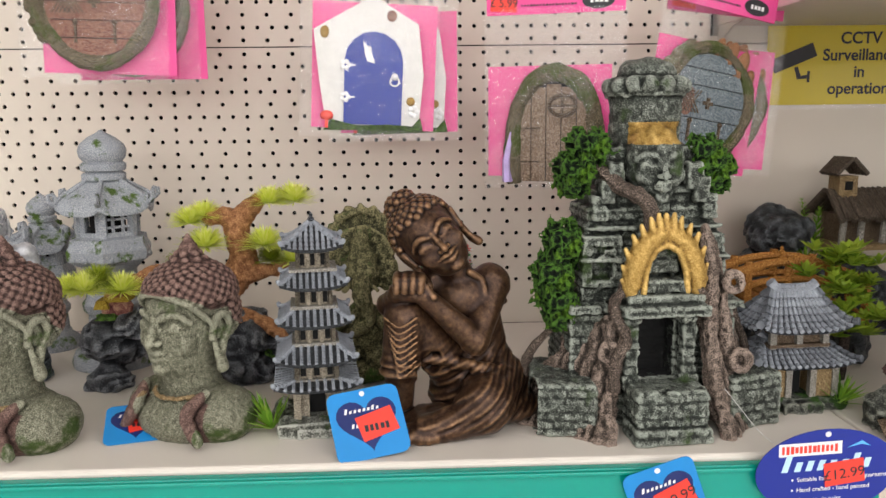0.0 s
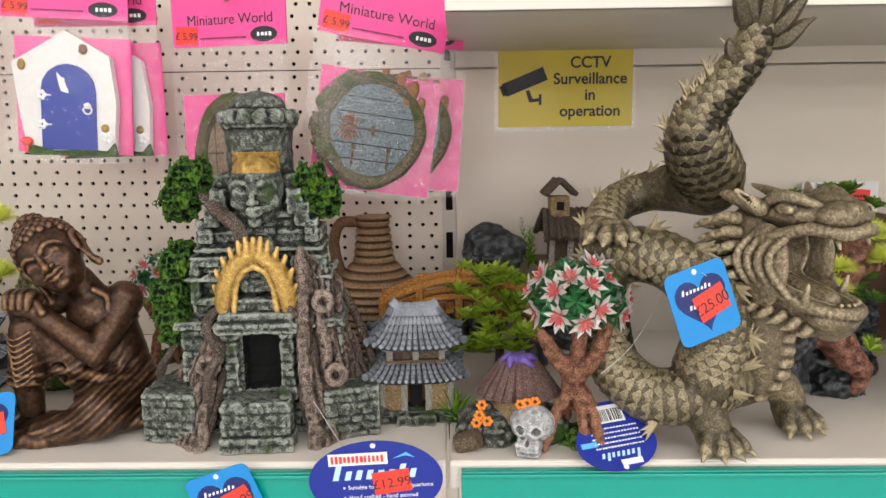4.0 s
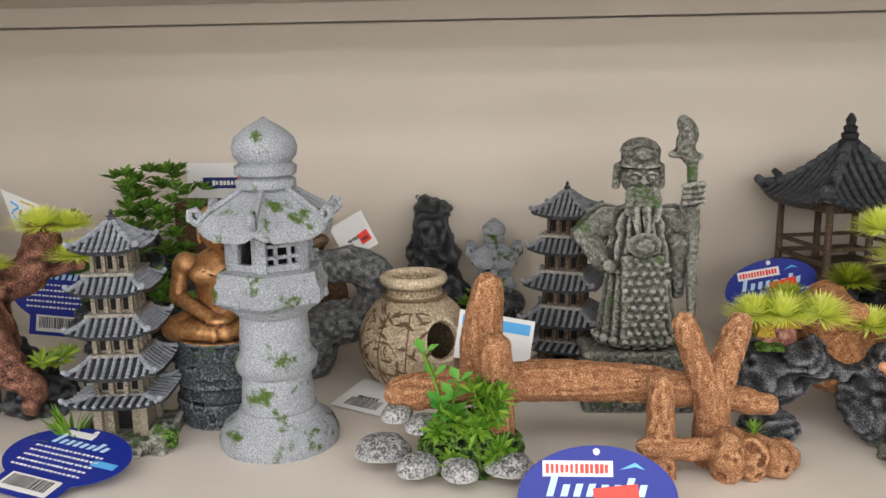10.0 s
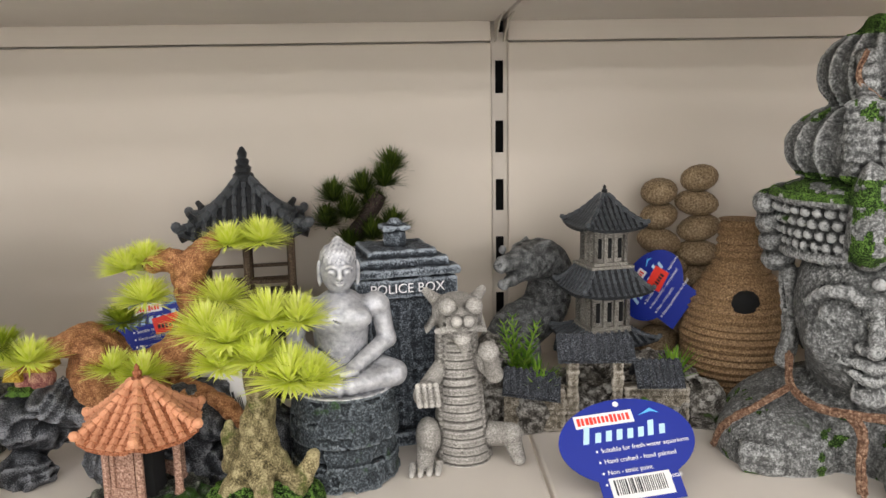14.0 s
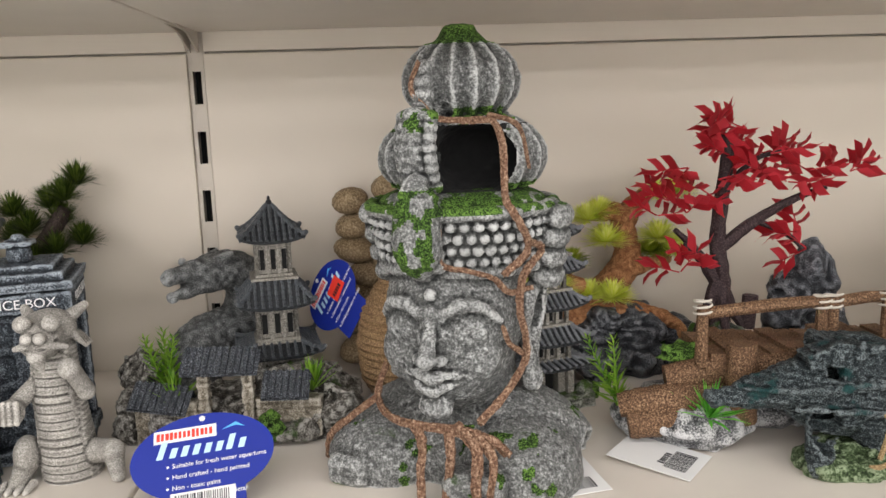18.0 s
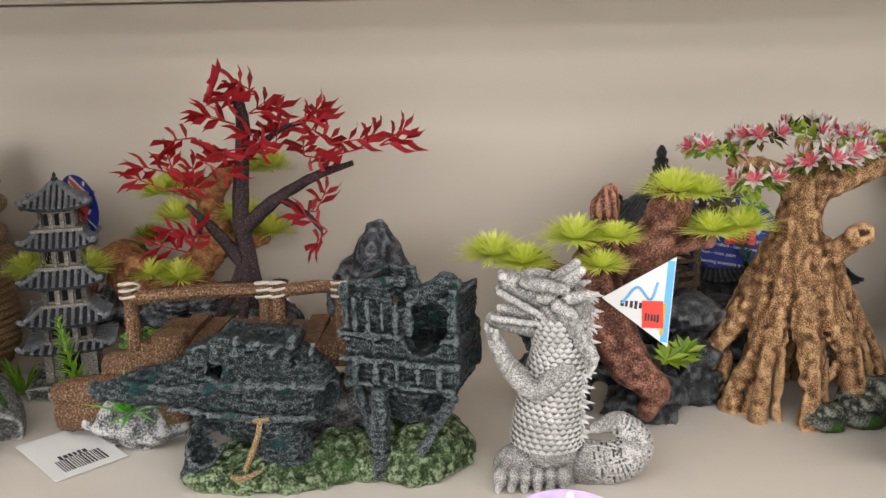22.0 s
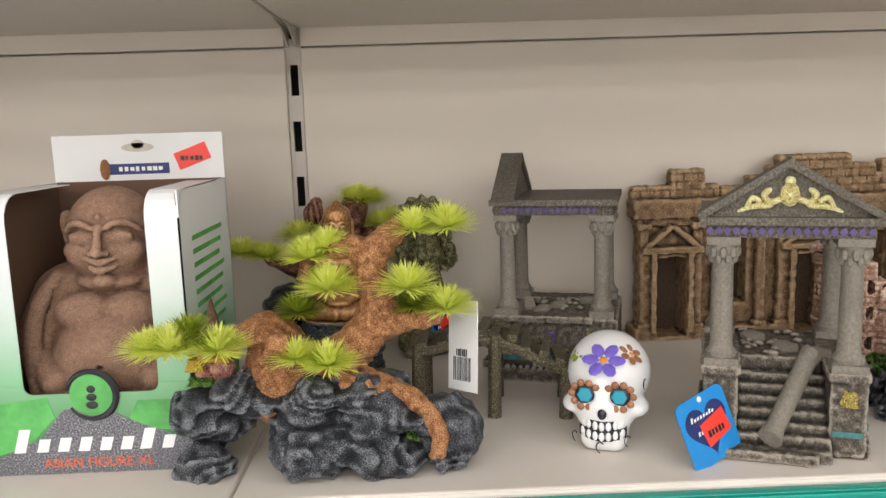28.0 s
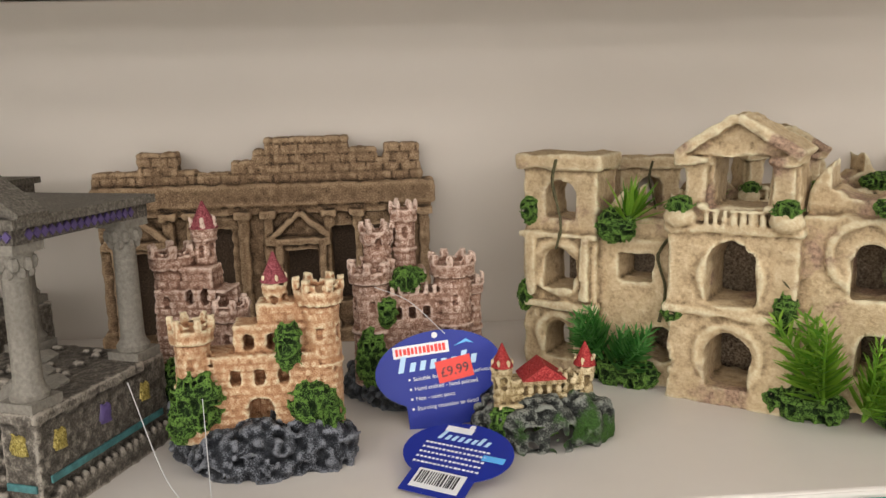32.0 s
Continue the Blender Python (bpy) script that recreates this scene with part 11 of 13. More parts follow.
def wooden_bridge():
    root = new("bridge_ornament")
    wood = resin("weathered_log_paint", (0.02, 0.01, 0.006), (0.16, 0.085, 0.045), (0.45, 0.3, 0.18), 0.004, moss=(0.09, 0.12, 0.03), moss_at=0.64, bump=0.8)
    for k, (x, z, l, r) in enumerate(((-0.085, 0.02, 0.06, 0.012), (-0.07, 0.034, 0.07, 0.012), (-0.1, 0.032, 0.04, 0.01), (-0.055, 0.05, 0.06, 0.011), (-0.02, 0.052, 0.07, 0.011))):
        part("log", Geo().tube(spline([(x - l / 2, -0.024 + 0.003 * k, z - 0.002), (x, -0.028 + 0.003 * k, z + 0.002), (x + l / 2, -0.022 + 0.003 * k, z)], 6), [r * 0.9, r * 1.05, r * 0.95, r], 14, 0.07, k), wood, root, "split brown log step")
    c = Clay((-0.13, -0.05, 0), (0.13, 0.05, 0.06), 0.002, 0.004)
    c.ell((-0.07, 0.0, 0.014), (0.05, 0.035, 0.022)).ell((-0.06, -0.034, 0.016), (0.034, 0.014, 0.016)).ell((0.07, 0.005, 0.012), (0.045, 0.03, 0.02)).ell((0.0, 0.012, 0.01), (0.04, 0.025, 0.016))
    part("stone_base", c.rough(0.004, 0.008).flat().mesh("stone_base", STONE), None, root, "grey pebbly base")
    for k in range(11):
        part("plank", Geo().box((-0.05 + k * 0.0145, 0.0, 0.066 + 0.0016 * math.sin(k * 1.9)), (0.0132, 0.06, 0.006), rot3(3 * math.sin(k), 4 * math.cos(k * 2.1), 2 * math.sin(k * 3))), wood, root, smooth=False)
    part("beam", Geo().tube([(-0.06, -0.024, 0.058), (0.0, -0.026, 0.06), (0.11, -0.024, 0.058)], 0.0075, 9, 0.12, 3), wood, root)
    part("post", Geo().tube([(-0.036, -0.034, 0.02), (-0.036, -0.034, 0.078)], [0.0115, 0.0105], 12, 0.08, 5), wood, root)
    rope = plain("pale_rope", (0.5, 0.46, 0.4), 0.8)
    for x, y in ((-0.062, -0.026), (0.026, -0.026), (0.034, -0.026), (0.075, -0.026)):
        p = part("post", Geo().tube([(x, y, 0.06), (x, y, 0.104)], [0.0048, 0.0042], 8, 0.1, 6), wood, root)
        part("rope", Geo().tube([(x + 0.0062 * math.cos(a), y + 0.0062 * math.sin(a), 0.097 + 0.0007 * a) for a in np.linspace(0, 18, 40)], 0.0009, 5), rope, p, "pale rope binding")
    part("handrail", Geo().tube([(-0.064, -0.026, 0.099), (-0.01, -0.027, 0.103), (0.034, -0.026, 0.104)], 0.0046, 8, 0.1, 7), wood, root)
    part("handrail", Geo().tube([(0.03, -0.026, 0.102), (0.06, -0.024, 0.105), (0.1, -0.02, 0.103)], 0.0046, 8, 0.1, 8), wood, root)
    part("handrail", Geo().tube([(0.074, -0.026, 0.098), (0.11, -0.02, 0.094)], 0.005, 8, 0.1, 9), wood, root)
    put("spiky_plant", SPIKY, root, (-0.062, -0.042, 0.026), 1.15, (15, 0, 0), "spiky bright green plant")
    put("fern", frond_mesh("fern", FERN, 0.06, 0.026, 2, 77, 12), root, (-0.115, 0.0, 0.02), 1.0, (0, -20, 0))
    put("moss_mound", lump((-0.03, -0.02, 0), (0.03, 0.02, 0.014), 0.0018, [(0, 0, 0.003, 0.024, 0.014, 0.008)], MOSS, 0.003, 0.004, name="moss_mound"), root, (-0.06, 0.0, 0.058))
    return root


place(wooden_bridge(), "rustic wooden bridge ornament with rope-bound rails and ferns", "bridge", 2.097, 0.628, 0)


def maple():
    root = new("maple_tree")
    bark = resin("black_brown_bark", (0.01, 0.006, 0.008), (0.045, 0.028, 0.03), (0.13, 0.09, 0.09), 0.004, bump=0.7)
    g = Geo()
    limbs = [[(0, 0, 0.06), (0.002, 0, 0.1), (-0.002, 0, 0.14), (0.004, 0, 0.2), (0.002, 0, 0.222)], [(0.0, 0, 0.128), (0.03, -0.004, 0.152), (0.06, -0.006, 0.168), (0.085, -0.006, 0.176)], [(-0.002, 0, 0.1), (-0.022, -0.004, 0.128), (-0.04, -0.006, 0.146)], [(0.004, 0, 0.18), (0.03, 0.004, 0.2), (0.05, 0.002, 0.206)], [(0.03, -0.004, 0.15), (0.05, -0.012, 0.14), (0.062, -0.016, 0.128)], [(-0.03, -0.006, 0.134), (-0.03, -0.014, 0.125)]]
    for k, l in enumerate(limbs):
        g.tube(spline(l, 6), [0.0085, 0.0065, 0.004] if k == 0 else [0.006, 0.004, 0.002] if k < 3 else [0.003, 0.0015], 8, 0.1, k)
    for k, (x, y) in enumerate(((-0.022, -0.01), (0.02, -0.006), (0.0, -0.02), (0.014, 0.012))):
        g.tube(spline([(0, 0, 0.1), (x * 0.5, y * 0.5, 0.078), (x, y, 0.06)], 4), [0.007, 0.005, 0.003], 8, 0.1, 20 + k)
    g.tube([(0.024, -0.004, 0.06), (0.026, -0.004, 0.088)], [0.006, 0.0065], 8)
    part("trunk", g, bark, root, "black-brown forked trunk")
    c = Clay((-0.05, -0.04, 0), (0.05, 0.04, 0.075), 0.002, 0.004)
    c.ell((0, 0, 0.03), (0.036, 0.026, 0.036)).rough(0.005, 0.009)
    part("root_base", c.flat().mesh("root_base", ROCKMOSS), None, root)
    rng = np.random.RandomState(6)
    tips = [((-0.018, 0, 0.222), 7), ((0.016, 0, 0.226), 6), ((0.002, -0.01, 0.205), 6), ((-0.03, -0.008, 0.196), 8), ((-0.046, -0.01, 0.17), 9), ((-0.034, -0.014, 0.16), 8), ((-0.055, -0.006, 0.158), 7), ((-0.024, -0.016, 0.18), 8), ((0.02, -0.01, 0.196), 7), ((0.04, 0.0, 0.204), 7), ((0.055, 0, 0.2), 8), ((0.03, -0.012, 0.188), 7), ((0.07, -0.006, 0.19), 8), ((0.09, -0.006, 0.186), 9), ((0.104, -0.006, 0.188), 7), ((0.066, -0.016, 0.128), 6), ((0.058, -0.016, 0.142), 5), ((-0.03, -0.016, 0.124), 6), ((-0.038, -0.014, 0.112), 5), ((0.05, -0.01, 0.182), 6), ((-0.008, -0.012, 0.186), 6), ((0.006, 0.01, 0.212), 6)]
    for k, (p, n) in enumerate(tips):
        g = Geo()
        for q in range(1 + n // 5):
            a, e = rng.uniform(0, 6.28), rng.uniform(-0.35, 0.7)
            d = np.array([math.cos(a) * math.cos(e) + (0.5 if p[0] > 0.03 else -0.4 if p[0] < -0.02 else 0), math.sin(a) * math.cos(e) * 0.8, math.sin(e)])
            d /= np.linalg.norm(d)
            side = np.cross(d, (0.1, -0.8, 0.6))
            side /= np.linalg.norm(side)
            g.tube([d * 0.001, d * 0.022], [0.0007, 0.0004], 4)
            for f, turn in ((0.35, 1), (0.55, -1), (0.8, 0.9), (0.92, -0.8), (1.0, 0)):
                b = d * 0.022 * f
                l = rng.uniform(0.017, 0.023)
                o = d * 0.75 + side * turn * 0.75 + rng.uniform(-0.2, 0.2, 3)
                o /= np.linalg.norm(o)
                s = np.cross(o, np.cross(o, (0.2, -0.9, 0.4)))
                s /= np.linalg.norm(s) + 1e-9
                n2, w = np.cross(s, o), l * 0.2 + 0.0015
                g.add([b, b + o * l * 0.3 + s * w - n2 * w * 0.3, b + o * l * 0.65 + s * w * 0.8, b + o * l - n2 * w * 0.5, b + o * l * 0.65 - s * w * 0.8, b + o * l * 0.3 - s * w - n2 * w * 0.3, b + o * l * 0.5 + n2 * w * 0.3], [(0, 1, 6), (1, 2, 6), (2, 3, 6), (3, 4, 6), (4, 5, 6), (5, 0, 6)])
        put("leaf_spray", g.mesh("leaf_spray", REDLEAF), root, p)
    return root


place(maple(), "crimson-leaved maple ornament with a dark forked trunk", "maple tree", 2.085, 0.695, 0)


def shipwreck():
    hull = resin("blue_black_wreck", (0.003, 0.005, 0.006), (0.014, 0.022, 0.026), (0.15, 0.175, 0.18), 0.003, moss=(0.012, 0.06, 0.06), moss_size=0.018, moss_at=0.58, bump=0.9, speck=0.55, gain=1.1)
    green = resin("algae_green_ground", (0.012, 0.022, 0.01), (0.06, 0.1, 0.035), (0.26, 0.32, 0.2), 0.005, moss=(0.05, 0.13, 0.03), moss_at=0.62, bump=0.8, speck=0.5)

    def planks(p):
        row = (p[:, 2] + 0.12 * p[:, 0]) / 0.0036
        return 0.0005 * (np.abs(row % 1 - 0.5) > 0.36) + 0.0004 * grain(np.stack([p[:, 0] / 0.014, p[:, 1] / 0.014, np.floor(row) * 1.7], -1))
    bow = new("shipwreck_bow")
    c = Clay((-0.118, -0.046, 0), (0.06, 0.04, 0.096), 0.0012, 0.002)
    c.ell((-0.012, 0.002, 0.05), (0.048, 0.03, 0.033)).path(spline([(-0.03, 0, 0.055), (-0.07, -0.003, 0.054), (-0.108, -0.006, 0.05)], 5), [0.024, 0.014, 0.0055]).cap((-0.108, -0.006, 0.05), (-0.113, -0.006, 0.053), 0.006, 0.004)
    c.box((-0.012, 0, 0.074), (0.048, 0.044, 0.024), turn=(0, 4, 0), edge=0.004).cap((-0.04, -0.02, 0.03), (-0.046, -0.028, 0.006), 0.012, 0.008).cap((0.0, -0.012, 0.03), (0.01, -0.016, 0.006), 0.018, 0.014)
    c.box((-0.04, -0.008, 0.078), (0.022, 0.02, 0.012), turn=(0, -18, 0), edge=0.002)
    c.ell((-0.039, -0.03, 0.031), (0.0125, 0.024, 0.015), cut=True).ell((-0.03, 0, 0.05), (0.034, 0.018, 0.02), cut=True).ell((0.036, -0.02, 0.044), (0.012, 0.024, 0.016), cut=True).box((-0.034, -0.02, 0.068), (0.01, 0.02, 0.008), turn=(0, 15, 0), cut=True).ell((0.0, 0, 0.096), (0.022, 0.014, 0.014), cut=True)
    for k in range(5):
        c.cap((-0.02 + k * 0.011, -0.022, 0.08 + 0.004 * (k % 2)), (-0.018 + k * 0.011, -0.023, 0.09 - 0.004 * (k % 3)), 0.0028, 0.0016)
    c.path(spline([(-0.09, -0.013, 0.058), (-0.05, -0.028, 0.06), (-0.01, -0.032, 0.064), (0.03, -0.024, 0.06)], 6), 0.0022).path(spline([(-0.06, -0.022, 0.046), (-0.01, -0.032, 0.044), (0.024, -0.026, 0.042)], 6), 0.0018)
    c.carve(planks).rough(0.0012, 0.008).rough(0.0008, 0.0024)
    part("hull", c.flat().mesh("hull", hull), None, bow, "broken blue-black hull with a long pointed prow")
    b = Clay((-0.062, -0.05, 0), (0.066, 0.045, 0.034), 0.0015, 0.003)
    b.ell((-0.004, -0.01, 0.004), (0.05, 0.03, 0.013)).ell((0.036, -0.002, 0.006), (0.024, 0.026, 0.014)).ell((-0.038, -0.026, 0.004), (0.016, 0.014, 0.012)).rough(0.003, 0.008).rough(0.0015, 0.003)
    part("sea_bed", b.flat().mesh("sea_bed", green), None, bow, "algae-green sea bed")
    part("anchor", Geo().tube(spline([(-0.004, -0.034, 0.045), (-0.006, -0.037, 0.034), (-0.013, -0.04, 0.016)], 4), 0.0017, 6).tube(spline([(-0.021, -0.042, 0.013), (-0.014, -0.043, 0.0125), (-0.003, -0.041, 0.0165)], 4), [0.001, 0.002, 0.001], 6).tube([(-0.008, -0.034, 0.043), (0.001, -0.034, 0.045)], 0.0013, 6), OCHRE, bow, "dull ochre anchor")
    stern = new("shipwreck_stern")
    c = Clay((-0.052, -0.048, 0), (0.052, 0.05, 0.13), 0.0012, 0.0015)
    c.cone((0, 0.004, 0.03), 0.018, 0.036, 0.032, soft=0.004).box((0, 0.002, 0.072), (0.07, 0.06, 0.032), edge=0.005).box((0, 0.004, 0.1), (0.064, 0.052, 0.036), edge=0.003)
    c.box((0, -0.028, 0.088), (0.074, 0.007, 0.004)).box((0, -0.029, 0.073), (0.076, 0.006, 0.0035)).box((0, -0.029, 0.058), (0.068, 0.006, 0.0035))
    c.box((0.014, 0.004, 0.118), (0.044, 0.08, 0.022), turn=(0, -14, 0), cut=True).ell((0.016, -0.024, 0.094), (0.013, 0.026, 0.017), turn=(0, 25, 0), cut=True).box((0, 0.004, 0.1), (0.052, 0.04, 0.05), cut=True).ell((0.02, -0.026, 0.04), (0.013, 0.022, 0.012), cut=True)
    for k in range(5):
        c.box((-0.026 + k * 0.0085, -0.0295, 0.1), (0.003, 0.004, 0.02)).box((-0.022 + k * 0.0085, -0.029, 0.098), (0.004, 0.006, 0.009), cut=True).box((-0.026 + k * 0.013, -0.031, 0.066), (0.003, 0.004, 0.014))
    c.box((-0.01, -0.034, 0.03), (0.009, 0.012, 0.056), edge=0.003).cap((0.008, -0.02, 0.11), (0.026, -0.018, 0.12), 0.006, 0.0045).cap((0.026, -0.018, 0.12), (0.032, -0.018, 0.119), 0.006, 0.004).cap((-0.03, -0.02, 0.116), (0.0, -0.02, 0.119), 0.003, 0.003)
    for k in (-1, 1):
        c.box((k * 0.033, -0.026, 0.1), (0.005, 0.006, 0.036)).cap((k * 0.03, -0.02, 0.05), (k * 0.014, -0.03, 0.02), 0.004, 0.003)
    c.carve(planks).rough(0.0012, 0.008).rough(0.0008, 0.0024)
    part("hull", c.flat().mesh("hull", hull), None, stern, "broken blue-black stern castle with a gaping hole")
    b = Clay((-0.05, -0.05, 0), (0.05, 0.055, 0.04), 0.0015, 0.003)
    b.ell((0, 0, 0.006), (0.036, 0.04, 0.02)).ell((-0.022, -0.018, 0.006), (0.018, 0.022, 0.014)).rough(0.003, 0.008).rough(0.0015, 0.003)
    part("sea_bed", b.flat().mesh("sea_bed", green), None, stern, "algae-green sea bed")
    return bow, stern


bow, stern = shipwreck()
place(bow, "blue-black shipwreck bow ornament on green sea bed", "shipwreck", 2.138, 0.568, 0, "shipwreck halves")
place(stern, "blue-black shipwreck stern ornament on green sea bed", "shipwreck", 2.22, 0.577, -16, "shipwreck halves")


def banyan():
    root = new("banyan_tree")
    c = Clay((-0.085, -0.065, 0), (0.085, 0.06, 0.2), 0.0015, 0.004)
    c.path(spline([(0.0, 0, 0.085), (-0.002, 0, 0.105), (-0.002, 0, 0.135), (0.004, 0, 0.165)], 5), [0.02, 0.019, 0.0135, 0.012])
    c.cap((0.012, -0.012, 0.108), (0.026, -0.028, 0.126), 0.009, 0.0065).ell((0.027, -0.03, 0.129), (0.009, 0.0075, 0.0075)).ell((0.028, -0.037, 0.131), (0.004, 0.004, 0.003), cut=True)
    c.path(spline([(0.003, 0, 0.152), (-0.025, -0.004, 0.168), (-0.05, -0.006, 0.176)], 4), [0.01, 0.005]).path(spline([(0.003, 0, 0.152), (0.03, -0.004, 0.164), (0.06, -0.006, 0.174)], 4), [0.01, 0.005]).path([(0.003, 0, 0.16), (0.0, 0.004, 0.185)], [0.009, 0.006])
    rng = np.random.RandomState(12)
    for k in range(13):
        a = 2 * math.pi * k / 13 + 0.35 + rng.uniform(-0.15, 0.15)
        far = rng.uniform(0.8, 1.1)
        rx, ry = 0.064 * far, 0.05 * far
        z = 0.1 + 0.022 * rng.rand()
        q = rng.uniform(0.8, 1.3)
        w = rng.uniform(-0.25, 0.25)
        pts = spline([(0.012 * math.cos(a), 0.011 * math.sin(a), z), (rx * 0.42 * math.cos(a + w), ry * 0.42 * math.sin(a + w), z * 0.72), (rx * 0.75 * math.cos(a - w), ry * 0.75 * math.sin(a - w), 0.045), (rx * 0.92 * math.cos(a), ry * 0.92 * math.sin(a), 0.02), (rx * math.cos(a), ry * math.sin(a), 0.0)], 5)
        c.path(pts, [0.011, 0.0098 * q, 0.0068 * q, 0.0054 * q, 0.0068 * q], soft=0.0025)
        for j in range(2):
            b = a + rng.uniform(-0.3, 0.3)
            m = pts[6 + 4 * j]
            c.path(spline([m, (rx * 0.7 * math.cos(b), ry * 0.7 * math.sin(b), m[2] * 0.55), (rx * 0.85 * math.cos(b), ry * 0.85 * math.sin(b), 0.0)], 5), [0.0042, 0.0032, 0.003], soft=0.0015)
    c.carve(lambda p: 0.0012 * grain(np.stack([p[:, 0] / 0.004, p[:, 1] / 0.004, p[:, 2] / 0.022], -1))).rough(0.0012, 0.005)
    part("trunk", c.flat().mesh("trunk", ROOT), None, root, "tan trunk spread into many hanging roots")
    gl, gd, gw, gp = Geo(), Geo(), Geo(), Geo()
    clumps = [(-0.066, -0.004, 0.178, 9), (-0.04, -0.022, 0.158, 9), (-0.03, 0.006, 0.186, 8), (0.0, -0.026, 0.172, 11), (0.014, -0.02, 0.178, 9), (0.004, 0.014, 0.19, 8), (0.038, -0.008, 0.184, 9), (0.066, -0.006, 0.18, 9), (0.078, -0.012, 0.166, 7), (-0.052, -0.026, 0.146, 6)]
    for k, (x, y, z, n) in enumerate(clumps):
        for q in range(n):
            d = np.array([math.cos(q * 2.4 + k) * 0.8, math.sin(q * 2.4 + k) * 0.6 - 0.2, 0.3 + 0.5 * ((q * 7) % 5) / 5])
            d /= np.linalg.norm(d)
            p = np.array([x, y, z]) + d * np.array([0.014, 0.011, 0.008])
            rosette(gl if (q + k) % 3 else gd, p, 0.0115, 6, 0.3, d, k * 20 + q, 0.4)
            if q % 3 != 2 and k != 9:
                rosette(gw, p + d * 0.005, 0.0115, 7, 0.55, d, k * 20 + q + 500, 0.34)
                rosette(gp, p + d * 0.0055, 0.0085, 7, 0.75, d, k * 20 + q + 800, 0.34)
    part("foliage", gl, LIME, root, "lime green leaves", smooth=False)
    part("foliage", gd, leafy("olive_red_leaves", (0.05, 0.07, 0.015), (0.16, 0.12, 0.03)), root, "dull olive leaves", smooth=False)
    part("blossom", gw, PETAL, root, "white petals", smooth=False)
    part("blossom_heart", gp, leafy("rose_petals", (0.6, 0.05, 0.1), (0.75, 0.2, 0.25)), root, "rose-pink petal centres", smooth=False)
    for x, y, s in ((0.004, -0.05, 1.0), (0.045, -0.034, 1.7), (0.03, -0.044, 1.2)):
        put("pebble", lump((-0.02, -0.016, 0), (0.02, 0.016, 0.026), 0.0015, [(0, 0, 0.008, 0.014, 0.011, 0.012)], ROCKMOSS, 0.003, 0.005, name="pebble"), root, (x, y, 0), s)
    return root


place(banyan(), "flowering banyan ornament on a cone of tan hanging roots", "banyan tree", 2.486, 0.668, 0)


def dark_row():
    root = new("house_ornament")
    c = Clay((-0.075, -0.03, 0), (0.075, 0.03, 0.07), 0.0018, 0.001)
    c.box((0, 0, 0.018), (0.14, 0.05, 0.036)).box((0.03, 0.004, 0.046), (0.06, 0.036, 0.03)).box((-0.045, 0.004, 0.05), (0.03, 0.03, 0.03)).carve(stones_in).rough(0.0015, 0.005)
    part("wall", c.flat().mesh("wall", BLACKROCK), None, root, "black stone wall")
    part("roof", hip_roof(0.07, 0.05, 0.02, 0.045, 0.004, 12), TILE_DARK, root, m=pose(0.03, 0.004, 0.062))
    part("roof", hip_roof(0.054, 0.05, 0.024, 0.02, 0.005, 10), TILE_DARK, root, m=pose(-0.045, 0.004, 0.066))
    put("fern", frond_mesh("fern", leafy("dark_fern", (0.02, 0.1, 0.01), (0.12, 0.32, 0.04)), 0.07, 0.035, 4, 23, 12), root, (-0.01, -0.012, 0.034), 1.0)
    return root


place(dark_row(), "dark walled house ornament with black tiled roofs and fern", "house", 2.515, 0.785, 0)
fern_pot = thing("fern", "green fern on dark rocks below the pavilion", "fern", 2.64, 0.735, 0, z=TOP, data=None)
put("fronds", TUFTS[0], fern_pot, (0.0, 0, 0.1), 1.5)
put("rock", lump((-0.04, -0.035, 0), (0.04, 0.035, 0.106), 0.0022, [(0, 0, 0.03, 0.03, 0.026, 0.045), (0.0, 0, 0.08, 0.024, 0.02, 0.026)], ROCKMOSS, 0.006, 0.01, 0.003), fern_pot, (0, 0, 0))


def plank_bridge():
    root = new("bridge_ornament")
    wood = resin("green_grey_plank", (0.03, 0.025, 0.014), (0.14, 0.12, 0.075), (0.34, 0.31, 0.22), 0.004, bump=0.8)
    for k in range(17):
        t = k / 16
        x, z = -0.065 + 0.13 * t, 0.07 - 0.02 * t - 0.02 * (2 * t - 1) ** 2 + (0.006 * math.sin(k * 2))
        part("plank", Geo().box((x, 0, z), (0.0072, 0.05, 0.0045), rot3(4 * math.sin(k * 1.7), 12 * (2 * t - 1) + 5 * math.sin(k), 5 * math.sin(k * 2.3))), wood, root, smooth=False)
    for y in (-0.024, 0.024):
        for x, z in ((-0.06, 0.058), (0.0, 0.066), (0.055, 0.04)):
            part("post", Geo().tube([(x, y, 0), (x + 0.001, y, z)], [0.0055, 0.0048], 8, 0.12), wood, root)
        part("beam", Geo().tube([(-0.066, y, 0.05), (0, y, 0.062), (0.066, y, 0.032)], 0.0036, 7, 0.12), wood, root)
    return root


place(plank_bridge(), "green-grey plank bridge ornament between bonsai and skull", "bridge", 3.066, 0.635, -8)


